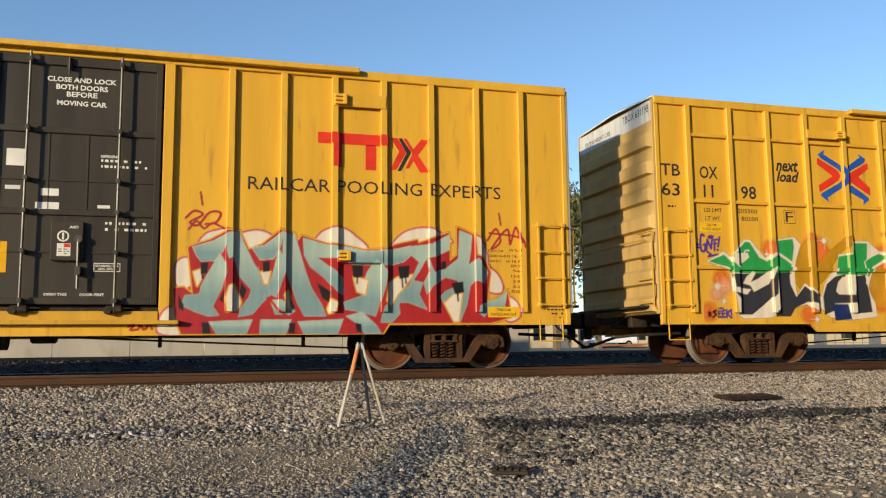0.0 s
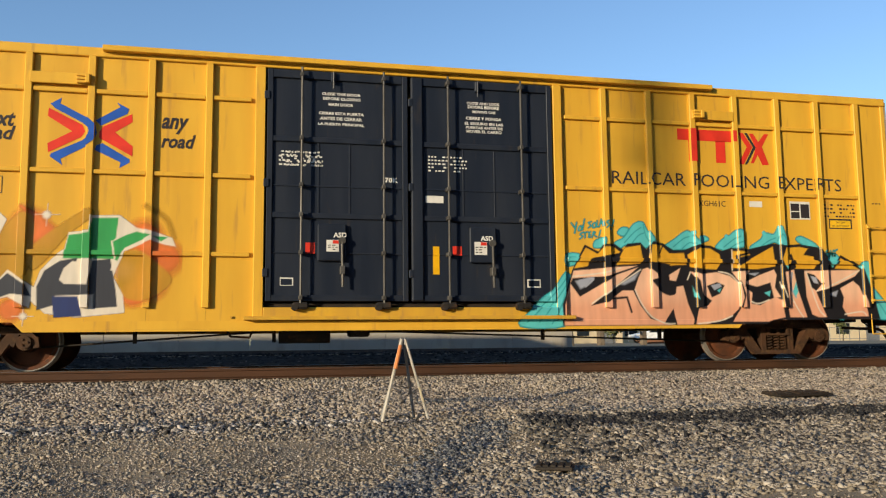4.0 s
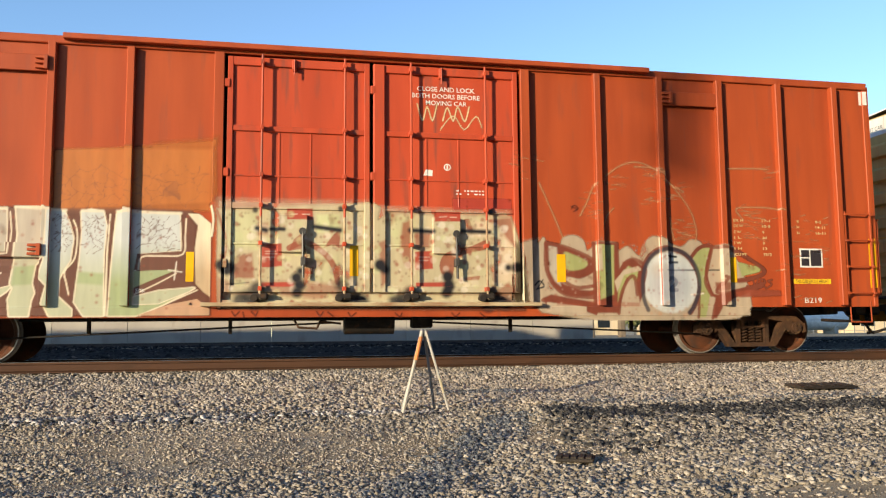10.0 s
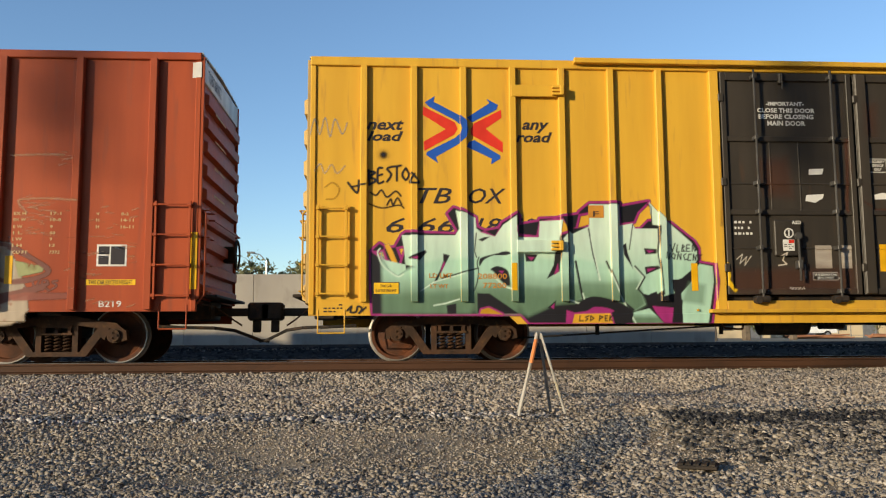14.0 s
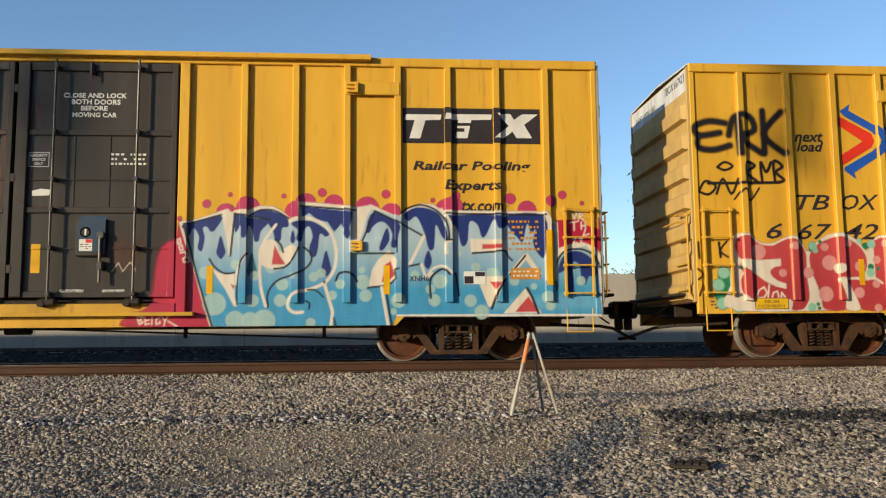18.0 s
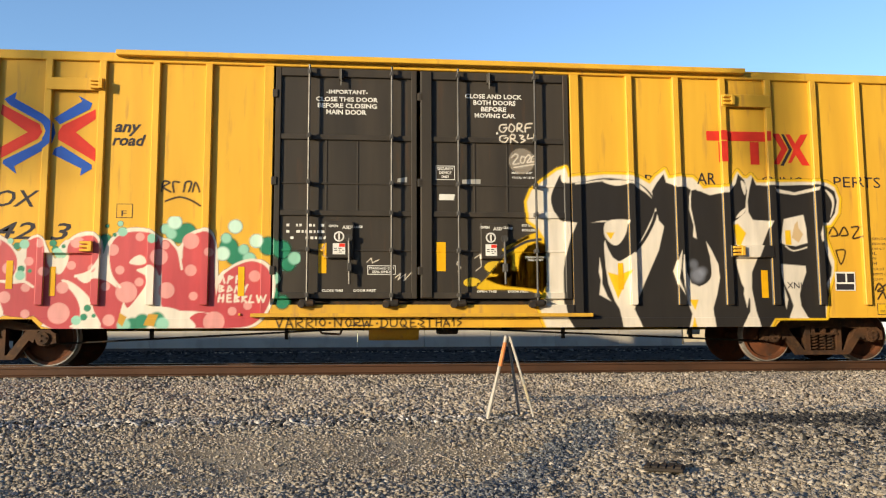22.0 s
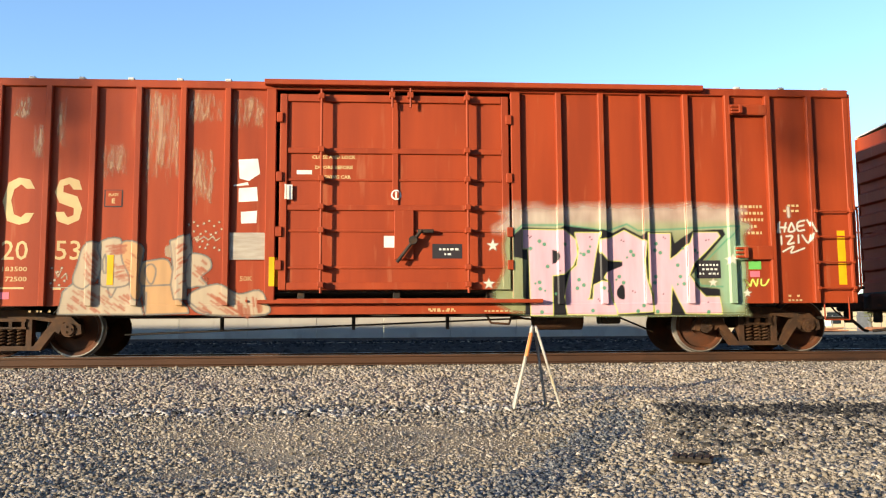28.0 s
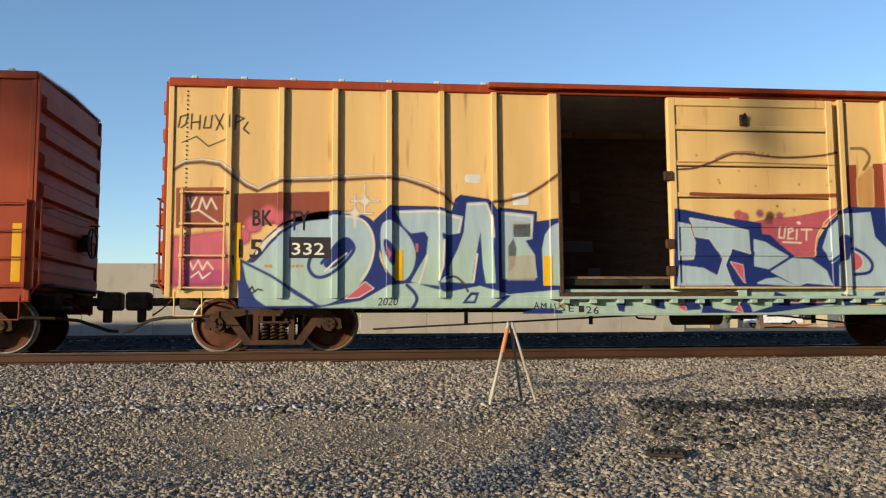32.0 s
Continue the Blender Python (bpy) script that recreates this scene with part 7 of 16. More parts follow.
lettering("B", WHITE, "MOVING CAR", 10.39, 4.32, 10.81, 4.368, bold=0.03)
lettering("B", WHITE, "CIERRE Y PONGA", 10.27, 4.2, 10.91, 4.253, bold=0.03)
lettering("B", WHITE, "EL SEGURO EN LAS", 10.25, 4.11, 10.94, 4.16, bold=0.03)
lettering("B", WHITE, "PUERTAS ANTES DE", 10.27, 4.04, 10.93, 4.087, bold=0.03)
lettering("B", WHITE, "MOVER EL CARRO", 10.28, 3.97, 10.91, 4.022, bold=0.03)
bars("B", WHITE, 9.6, 3.25, 10.28, 3.55, 5, 8)
lettering("B", WHITE, "70K", 8.86, 3.05, 9.08, 3.134, bold=0.03)
rect("B", WHITE, 9.55, 2.73, 9.86, 2.85)
bars("B", WHITE, 7.16, 3.26, 7.81, 3.54, 5, 9)
lettering("B", WHITE, "ASD", 8, 2.1, 8.22, 2.184, bold=0.03)
lettering("B", WHITE, "ASD", 10.48, 2.09, 10.7, 2.174, bold=0.03)
sticker("B", 7.89, 1.87, 8.09, 2.06)
rect("B", LOGO_RED, 7.56, 1.84, 7.71, 2.02)
sticker("B", 10.37, 1.85, 10.59, 2.07)
rect("B", LOGO_RED, 10.01, 1.84, 10.17, 2)
rect("B", SIGNAL, 9.67, 1.52, 9.78, 1.99, "reflector")
rect("B", WHITE, 7.16, 1.32, 7.37, 1.45)
rect("B", NAVY, 7.17, 1.33, 7.35, 1.43, "marking", 0.006)
rect("B", WHITE, 11.32, 1.31, 11.56, 1.45)
rect("B", NAVY, 11.34, 1.33, 11.54, 1.43, "marking", 0.006)
lettering("B", INK, "RAILCAR POOLING EXPERTS", 12.96, 3.18, 17.69, 3.416)
rect("B", LOGO_RED, 14.28, 4.04, 15.46, 4.25, "emblem")
rect("B", LOGO_RED, 14.5, 3.64, 14.68, 4.04, "emblem")
rect("B", LOGO_RED, 15.05, 3.64, 15.25, 4.05, "emblem")
outline("B", LOGO_RED, [(15.51, 4.24), (15.63, 4.23), (15.82, 3.97), (15.62, 3.63), (15.51, 3.64), (15.7, 3.96)], "emblem")
outline("B", INK, [(15.66, 4.23), (15.72, 4.23), (15.89, 3.96), (15.69, 3.63), (15.64, 3.63), (15.83, 3.96)], "emblem")
outline("B", LOGO_RED, [(15.76, 4.22), (15.84, 4.23), (15.95, 4.07), (16.08, 4.23), (16.17, 4.23), (16.02, 3.98), (16.15, 3.64), (16.01, 3.63), (15.92, 3.82), (15.83, 3.66), (15.77, 3.66), (15.89, 3.95)], "emblem")
lettering("B", INK, "XGH61C", 14.65, 2.82, 15.2, 2.925)
rect("B", WHITE, 15.69, 2.83, 15.96, 2.94)
rect("B", WHITE, 16.54, 2.62, 16.97, 2.96)
rect("B", INK, 16.56, 2.64, 16.74, 2.76, "marking", 0.006)
rect("B", INK, 16.56, 2.78, 16.74, 2.92, "marking", 0.006)
rect("B", INK, 16.77, 2.65, 16.95, 2.91, "marking", 0.006)
bars("B", INK, 17.28, 2.66, 17.95, 2.95, 4, 10)
rect("B", INK, 17.37, 2.46, 17.87, 2.65, "caution_plate")
rect("B", SIGN_YELLOW, 17.39, 2.48, 17.84, 2.62, "caution_plate", 0.007)
lettering("B", INK, "THIS CAR", 17.5114, 2.565, 17.7186, 2.6, lift=0.01)
lettering("B", INK, "EXCESS HEIGHT", 17.43, 2.5, 17.8, 2.535, lift=0.01)
bars("B", INK, 18.35, 2.94, 18.54, 2.99, 1, 11)

g = Mural("B", 0.89, 5.66, 0.60, 2.66)
g.dots(C_ORANGEF, 0.252, [(3.44, 2.19), (5.09, 2.05), (5.39, 1.74), (5.16, 1.36)], soft=0.213, cover=0.8)
g.dots(C_ORANGEF, 0.165, [(1.3, 1.59), (2.41, 2.18), (3.22, 0.94), (1.01, 0.98), (3.68, 2.07), (4.94, 1.16)], soft=0.136, cover=0.8)
g.dots(C_SALMON, 0.136, [(1.19, 1.32), (1.38, 1.46), (4.8, 1.55)], soft=0.136, cover=0.7)
g.fill(C_MUSTARD, [(2.98, 1.99), (3.22, 2.35), (3.44, 2.39), (3.5, 2.11), (3.43, 1.53), (3.25, 1.34), (3.01, 1.47), (2.91, 1.72)], soft=0.029, cover=0.85, bent=True)
g.fill(C_MUSTARD, [(3.43, 1.82), (3.72, 2.12), (4.09, 2.4), (4.29, 2.49), (4.32, 2.35), (3.98, 2.08), (3.72, 1.73), (3.49, 1.53)], soft=0.039, cover=0.85, bent=True)
g.fill(C_MUSTARD, [(4.72, 1.63), (4.96, 1.87), (5.38, 1.58), (5.5, 1.36), (5.15, 1.09), (4.79, 1.16)], soft=0.039, cover=0.85, bent=True)
g.line(C_ORANGEF, 0.058, [(3.32, 2.5), (3.62, 2.26), (3.52, 2.02)], soft=0.058, cover=0.6, bent=True)
g.line(C_MUSTARD, 0.077, [(5.09, 2.55), (5.4, 2.36), (5.52, 2.06)], soft=0.058, cover=0.6, bent=True)
g.fill(C_WHITE, [(0.99, 1.93), (1.38, 2.13), (1.56, 2.01), (1.54, 2.1), (1.85, 2.37), (1.98, 2.36), (2.16, 2.16), (2.29, 2.02), (2.56, 2.16), (2.57, 2.38), (2.97, 2.44), (3.12, 2.3), (2.98, 1.96), (2.92, 1.62), (2.97, 1.3), (3.16, 1.54), (3.53, 1.28), (3.61, 1.53), (3.78, 1.73), (3.93, 1.85), (3.99, 2.12), (4.28, 2.16), (4.29, 2.39), (4.72, 2.4), (4.97, 2.21), (5.25, 2.15), (5.5, 2.06), (5.56, 1.92), (5.39, 1.95), (5.18, 2.02), (4.81, 1.84), (4.7, 1.59), (4.65, 1.44), (4.8, 1.16), (4.83, 0.89), (4.13, 0.82), (3.7, 0.88), (3.48, 1.08)])
g.fill(C_WHITE, [(1.5, 1.71), (2.92, 1.81), (2.97, 1.3), (3.51, 1.28), (3.48, 0.96), (3.17, 1.13), (2.93, 1.07), (2.35, 0.87), (1.76, 0.85), (1.61, 0.93), (1.57, 1.23), (1.52, 1.46)])
g.fill(C_GREEN, [(1.04, 1.93), (1.38, 2.06), (1.66, 1.83), (1.94, 2.02), (1.9, 2.11), (1.61, 2.09), (1.87, 2.32), (1.96, 2.31), (2.16, 2.02), (2.33, 1.95), (2.57, 2.1), (2.89, 1.9), (2.82, 1.72), (1.52, 1.72), (1.45, 1.82)])
g.fill(C_GREEN, [(2.6, 2.36), (2.94, 2.4), (2.96, 2.25), (2.9, 1.95), (2.77, 2.04), (2.6, 2.13)])
g.line(C_WHITE, 0.024, [(1.68, 1.83), (1.79, 1.98), (1.85, 2.15), (1.94, 2.15)])
g.fill(C_CHARCOAL, [(1.53, 1.7), (2.87, 1.74), (2.82, 1.69), (2.52, 1.67), (2.49, 1.33), (2.23, 1.13), (1.94, 0.93), (1.64, 0.93), (1.66, 1.23), (1.55, 1.36), (1.85, 1.31), (1.94, 1.41), (1.57, 1.45)], low=C_CHARCOAL)
g.fill(C_WHITE, [(1.77, 1.52), (1.85, 1.65), (2, 1.76), (2.06, 1.72), (1.94, 1.55), (2.1, 1.61), (2.54, 1.88), (2.35, 1.52), (2, 1.36), (1.93, 1.48)])
g.fill(C_CHARCOAL, [(2.57, 1.73), (2.82, 1.75), (2.83, 1.52), (2.97, 1.23), (2.86, 1.09), (2.62, 1.02), (2.54, 1.23), (2.54, 1.52)])
g.fill(C_CHARCOAL, [(2.96, 1.28), (3.16, 1.49), (3.41, 1.32), (3.5, 1.14), (3.21, 1.18), (2.91, 1.06), (2.79, 0.9), (2.47, 0.9), (2.46, 1)])
g.fill(C_GREEN, [(3.99, 2.08), (4.28, 2.12), (4.32, 2.35), (4.7, 2.36), (4.67, 2.04), (4.61, 1.98), (4.81, 2.09), (4.97, 2.15), (5.18, 2.1), (5.07, 2.03), (4.8, 1.89), (4.7, 1.69), (4.62, 1.72), (3.92, 1.72)])
g.fill(C_GREEN, [(5.2, 2.09), (5.44, 2.07), (5.33, 2)])
g.fill(C_WHITE, [(4.71, 2.22), (4.81, 2.26), (4.95, 2.17), (4.81, 2.1), (4.68, 2.06)])
g.fill(C_CHARCOAL, [(3.58, 0.93), (3.57, 1.29), (3.67, 1.53), (3.88, 1.68), (4.13, 1.73), (4.08, 1.56), (3.94, 1.33), (4.28, 1.32), (4.34, 1.69), (4.6, 1.72), (4.69, 1.25), (4.72, 0.98), (4.37, 0.96), (4.37, 1.17), (3.83, 1.15), (3.83, 1.01)])
g.fill(C_NAVY, [(3.79, 1.14), (4.15, 1.14), (4.22, 0.84), (3.82, 0.82)])
g.fill(C_WHITE, [(3.88, 1.39), (3.94, 1.57), (4.06, 1.68), (4.14, 1.66), (4.06, 1.46), (3.95, 1.33)])
g.line(C_WHITE, 0.024, [(4.61, 1.99), (4.66, 1.74), (4.62, 1.55)])
g.dots(C_WHITE, 0.058, [(1.21, 1.46)], soft=0.048)
g.line(C_WHITE, 0.014, [(1.05, 1.46), (1.38, 1.47)], cover=0.6)
g.line(C_WHITE, 0.014, [(1.21, 1.63), (1.21, 1.3)], cover=0.6)
g.dots(C_WHITE, 0.039, [(1.34, 1.18)], soft=0.048)
g.line(C_WHITE, 0.014, [(1.23, 1.18), (1.46, 1.18)], cover=0.6)
g.line(C_WHITE, 0.014, [(1.34, 1.29), (1.34, 1.07)], cover=0.6)
g.dots(C_WHITE, 0.058, [(3.67, 2.38)], soft=0.048)
g.line(C_WHITE, 0.014, [(3.49, 2.38), (3.86, 2.39)], cover=0.6)
g.line(C_WHITE, 0.014, [(3.68, 2.56), (3.67, 2.21)], cover=0.6)
g.dots(C_WHITE, 0.029, [(2.33, 2.09)], soft=0.048)
g.line(C_WHITE, 0.014, [(2.24, 2.08), (2.42, 2.09)], cover=0.6)
g.line(C_WHITE, 0.014, [(2.33, 2.17), (2.33, 2)], cover=0.6)
g.dots(C_WHITE, 0.048, [(3.4, 0.84)], soft=0.048)
g.line(C_WHITE, 0.014, [(3.25, 0.84), (3.55, 0.84)], cover=0.6)
g.line(C_WHITE, 0.014, [(3.4, 0.98), (3.4, 0.7)], cover=0.6)
g.finish("green, white and black letters on an orange and mustard cloud")

g = Mural("B", 0.66, 1.58, 0.78, 2.53)
g.line(C_PURPLE, 0.039, [(0.97, 2.41), (0.91, 2.43), (0.88, 2.28), (0.9, 2.13), (0.97, 2.13), (0.98, 2.24), (0.95, 2.24)], bent=True)
g.line(C_PURPLE, 0.035, [(1.01, 2.14), (1.03, 2.34), (1.11, 2.17), (1.14, 2.36)])
g.line(C_PURPLE, 0.035, [(1.18, 2.14), (1.19, 2.34)])
g.line(C_PURPLE, 0.031, [(1.18, 2.33), (1.25, 2.35)])
g.line(C_PURPLE, 0.029, [(1.18, 2.26), (1.23, 2.27)])
g.line(C_PURPLE, 0.035, [(1.3, 2.39), (1.26, 2.21)])
g.dots(C_PURPLE, 0.021, [(1.25, 2.15)])
g.line(C_PURPLE, 0.033, [(1.06, 2.39), (1.1, 2.41), (1.16, 2.4), (1.1, 2.37), (1.06, 2.39)], bent=True)
g.line(C_PURPLE, 0.029, [(0.76, 2.23), (0.87, 2.25)])
g.line(C_PURPLE, 0.029, [(0.77, 2.18), (0.87, 2.19)])
g.line(C_PURPLE, 0.033, [(1.02, 2.11), (1.1, 2.06), (1.04, 2.02), (1.25, 2.06)])
g.line(C_PURPLE, 0.025, [(1.01, 0.99), (1.01, 0.88)])
g.line(C_PURPLE, 0.025, [(0.98, 0.97), (1.05, 0.91)])
g.line(C_PURPLE, 0.025, [(0.98, 0.91), (1.05, 0.97)])
g.line(C_PURPLE, 0.033, [(1.16, 1.01), (1.09, 0.98), (1.15, 0.94), (1.08, 0.88)], bent=True)
g.line(C_PURPLE, 0.031, [(1.26, 1), (1.2, 0.99), (1.2, 0.88), (1.27, 0.89)])
g.line(C_PURPLE, 0.029, [(1.2, 0.95), (1.25, 0.95)])
g.line(C_PURPLE, 0.031, [(1.34, 1.01), (1.29, 1), (1.29, 0.88), (1.35, 0.89)])
g.line(C_PURPLE, 0.029, [(1.29, 0.95), (1.34, 0.95)])
g.line(C_PURPLE, 0.031, [(1.38, 1.02), (1.38, 0.88)])
g.line(C_PURPLE, 0.031, [(1.45, 1.01), (1.39, 0.95), (1.46, 0.88)])
g.line(C_PURPLE, 0.031, [(1.48, 1.02), (1.48, 0.93)])
g.dots(C_PURPLE, 0.019, [(1.48, 0.88)])
g.line(C_PURPLE, 0.029, [(1.21, 1.05), (1.31, 1.05)])
g.finish("purple tag on the yellow side")

g = Mural("B", 11.09, 18.85, 0.60, 2.59)
g.fill(C_TEALL, [(11.19, 0.66), (11.37, 0.92), (11.59, 1.13), (11.78, 1.26), (11.96, 1.52), (12.05, 1.57), (12.2, 1.43), (12.32, 1.32), (12.41, 1.29), (12.29, 1.19), (12.13, 1.1), (11.97, 1.01), (11.98, 0.66)], C_TEAL, 0.022, bent=True)
g.fill(C_TEALL, [(12.01, 1.78), (12.06, 1.89), (12.22, 1.91), (12.31, 1.87), (12.23, 1.74), (12.07, 1.7)], C_TEAL, 0.022, bent=True)
g.fill(C_TEALL, [(12.98, 2.11), (13.16, 2.21), (13.34, 2.44), (13.51, 2.49), (13.59, 2.36), (13.71, 2.18), (13.63, 2.08), (13.54, 2.04), (13.43, 2.12), (13.18, 2.09), (13.06, 2.02)], C_TEAL, 0.022, bent=True)
g.fill(C_TEALL, [(13.04, 2.29), (13.12, 2.38), (13.23, 2.37), (13.15, 2.25)], C_TEAL, 0.022, bent=True)
g.fill(C_TEALL, [(12.58, 2.03), (12.61, 2.14), (12.77, 2.19), (12.74, 2.05)], C_TEAL, 0.022, bent=True)
g.fill(C_TEALL, [(13.92, 2.05), (14.15, 2.2), (14.32, 2.32), (14.43, 2.34), (14.54, 2.21), (14.64, 2.11), (14.5, 1.99), (14.4, 2.02), (14.2, 2.02), (13.98, 1.99)], C_TEAL, 0.022, bent=True)
g.fill(C_TEALL, [(14.62, 2.24), (14.72, 2.26), (14.81, 2.21), (14.67, 2.16)], C_TEAL, 0.022, bent=True)
g.fill(C_TEALL, [(14.96, 2.07), (15.12, 2.22), (15.25, 2.28), (15.39, 2.38), (15.48, 2.36), (15.53, 2.11), (15.26, 2.05), (15.21, 1.97), (15.08, 2.03)], C_TEAL, 0.022, bent=True)
g.fill(C_TEALL, [(15.66, 2.07), (15.89, 2.22), (15.98, 2.34), (16.17, 2.32), (16.29, 2.47), (16.36, 2.3), (16.43, 2.13), (16.31, 2.13), (16.17, 2.19), (15.99, 2.12), (15.8, 2.02)], C_TEAL, 0.022, bent=True)
g.fill(C_TEALL, [(16.64, 2.24), (16.74, 2.29), (16.98, 2.19), (17.1, 2.09), (16.98, 2.08), (16.79, 2.14)], C_TEAL, 0.022, bent=True)
g.fill(C_TEALL, [(17.17, 1.95), (17.42, 1.98), (17.53, 1.89), (17.43, 1.79), (17.48, 1.64), (17.32, 1.73), (17.22, 1.83)], C_TEAL, 0.022, bent=True)
g.fill(C_TEALL, [(17.96, 1.76), (18.1, 1.82), (18.15, 1.62), (18.18, 1.42), (18.42, 1.14), (18.57, 0.95), (18.75, 0.78), (18.26, 0.78), (18.21, 1.09), (18.06, 1.28), (17.91, 1.42), (17.81, 1.47), (18.01, 1.52)], C_TEAL, 0.022, bent=True)
g.fill(C_TEALL, [(17.23, 1.12), (17.42, 1.19), (17.58, 1.17), (17.53, 0.98), (17.58, 0.78), (17.42, 0.78), (17.27, 0.98)], C_TEAL, 0.022, bent=True)
g.dots(C_TEALL, 0.039, [(14.5, 2.32), (15.18, 2.27), (15.96, 2.35), (16.28, 2.45), (18.1, 1.8)])
g.line(C_TEAL, 0.02, [(11.31, 0.72), (11.6, 1.01), (11.89, 1.31), (12.02, 1.48)], bent=True)
g.line(C_TEAL, 0.02, [(11.53, 0.72), (11.79, 1.05), (12.01, 1.35), (12.06, 1.48)], bent=True)
g.line(C_TEAL, 0.02, [(11.76, 0.69), (11.94, 1.06), (12.06, 1.42)], bent=True)
g.line(C_TEAL, 0.02, [(12.05, 1.54), (12.11, 1.36), (12.21, 1.19)], bent=True)
g.line(C_TEAL, 0.02, [(12.12, 1.48), (12.24, 1.32), (12.29, 1.2)], bent=True)
g.line(C_TEAL, 0.02, [(13.16, 2.12), (13.34, 2.3), (13.49, 2.4)], bent=True)
g.line(C_TEAL, 0.02, [(13.31, 2.12), (13.43, 2.25), (13.54, 2.3)], bent=True)
g.line(C_TEAL, 0.02, [(13.53, 2.45), (13.57, 2.27), (13.64, 2.14)], bent=True)
g.line(C_TEAL, 0.02, [(14.11, 2.06), (14.31, 2.21), (14.43, 2.25)], bent=True)
g.line(C_TEAL, 0.02, [(14.28, 2.03), (14.43, 2.14), (14.54, 2.12)], bent=True)
g.line(C_TEAL, 0.02, [(15.12, 2.07), (15.3, 2.2), (15.43, 2.27)], bent=True)
g.line(C_TEAL, 0.02, [(15.26, 2.06), (15.41, 2.15), (15.5, 2.18)], bent=True)
g.line(C_TEAL, 0.02, [(15.85, 2.06), (16.03, 2.19), (16.2, 2.26)], bent=True)
g.line(C_TEAL, 0.02, [(16.24, 2.2), (16.31, 2.33), (16.39, 2.21)], bent=True)
g.line(C_TEAL, 0.02, [(18.21, 1.18), (18.36, 1.04), (18.52, 0.8)], bent=True)
g.line(C_TEAL, 0.02, [(18.06, 1.57), (18.12, 1.37), (18.31, 1.09)], bent=True)
g.line(C_TEAL, 0.02, [(17.32, 1.08), (17.47, 1.03), (17.45, 0.79)], bent=True)
g.line(C_TEAL, 0.02, [(12.06, 1.74), (12.1, 1.84), (12.23, 1.85)], bent=True)
g.fill(C_BLACK, [(11.93, 1.01), (12.05, 1.31), (12.15, 1.61), (12.4, 2.07), (12.66, 1.95), (12.75, 2.08), (12.98, 2.09), (13.13, 1.99), (13.21, 2.1), (13.47, 2.13), (13.58, 2), (13.68, 2.15), (13.9, 2.12), (14.11, 2), (14.33, 2.01), (14.59, 2.11), (14.85, 2.09), (15.07, 2), (15.26, 2.06), (15.62, 2.04), (16.15, 2.16), (16.36, 2.12), (16.69, 2.15), (17.1, 2.1), (17.23, 1.93), (17.39, 1.72), (17.57, 1.96), (17.82, 1.83), (18.02, 1.7), (18.12, 1.41), (18.28, 1.09), (18.36, 0.75), (16, 0.74), (15.94, 0.67), (11.96, 0.65)])
g.fill(C_GOLD, [(12.19, 1.65), (12.42, 2.02), (12.64, 1.91), (12.77, 2.04), (12.95, 2.04), (13.07, 1.95), (12.95, 1.88), (12.58, 1.85), (12.44, 1.69)])
g.fill(C_GOLD, [(13.16, 2.03), (13.46, 2.08), (13.5, 1.84), (13.45, 1.75), (12.99, 1.72), (13.07, 1.88)])
g.fill(C_GOLD, [(13.61, 1.78), (13.66, 2.09), (13.88, 2.08), (14.02, 1.94), (14.31, 1.95), (14.35, 1.74), (14.03, 1.72), (13.91, 1.76)])
g.fill(C_GOLD, [(14.42, 1.7), (14.38, 1.92), (14.61, 2.05), (14.84, 2.04), (15.02, 1.94), (15.05, 1.79), (14.95, 1.66), (14.6, 1.67)])
g.fill(C_GOLD, [(15.25, 1.69), (15.29, 2), (15.62, 1.99), (15.65, 1.93), (15.38, 1.88), (15.4, 1.73), (16.13, 2.1), (16.17, 1.73), (15.76, 1.67)])
g.fill(C_GOLD, [(16.28, 1.86), (16.37, 2.07), (16.69, 2.1), (17.06, 2.04), (16.98, 1.88), (17.08, 1.81), (16.98, 1.69), (16.58, 1.69), (16.5, 1.91), (16.43, 1.72), (16.33, 1.75)])
g.fill(C_GOLD, [(17.43, 1.7), (17.57, 1.9), (17.8, 1.78), (17.96, 1.69)])
g.fill(C_SALMONL, [(11.98, 1), (12.08, 1.29), (12.18, 1.61), (13.07, 1.69), (13.39, 1.71), (12.79, 1.52), (12.16, 1.48), (12.11, 1.39), (12.29, 1.15), (12.09, 1.03), (12.01, 0.66), (11.99, 0.66)], low=C_SALMON)
g.fill(C_SALMONL, [(12.01, 0.66), (12, 1), (12.68, 1.37), (13, 1.55), (13.4, 1.68), (13, 1.37), (12.49, 1), (12.81, 1.07), (13.09, 1.27), (13.29, 1.27), (13.42, 1.01), (13.61, 0.77), (14.02, 0.66)], low=C_SALMON)
g.fill(C_SALMONL, [(13.49, 1.65), (13.59, 1.68), (13.83, 1.51), (13.64, 1.46), (13.79, 1.3), (14, 1.18), (14.12, 1.22), (14.14, 1.34), (14.27, 1.36), (14.35, 1.04), (14.46, 0.78), (14.44, 0.66), (14.12, 0.66), (14.06, 0.95), (13.85, 0.67), (13.61, 0.84), (13.42, 1.07), (13.33, 1.31), (13.41, 1.51)], low=C_SALMON)
g.fill(C_SALMONL, [(14, 1.55), (14.23, 1.68), (14.13, 1.44), (14.01, 1.46)])
g.fill(C_SALMONL, [(14.42, 1.62), (14.62, 1.57), (14.95, 1.61), (15.22, 1.54), (15.4, 1.4), (15.45, 1.15), (15.36, 0.94), (15.19, 0.8), (14.7, 0.67), (14.49, 0.67), (14.57, 0.96), (14.74, 1), (14.83, 1.09), (14.62, 1.24), (14.58, 1.45)], low=C_SALMON)
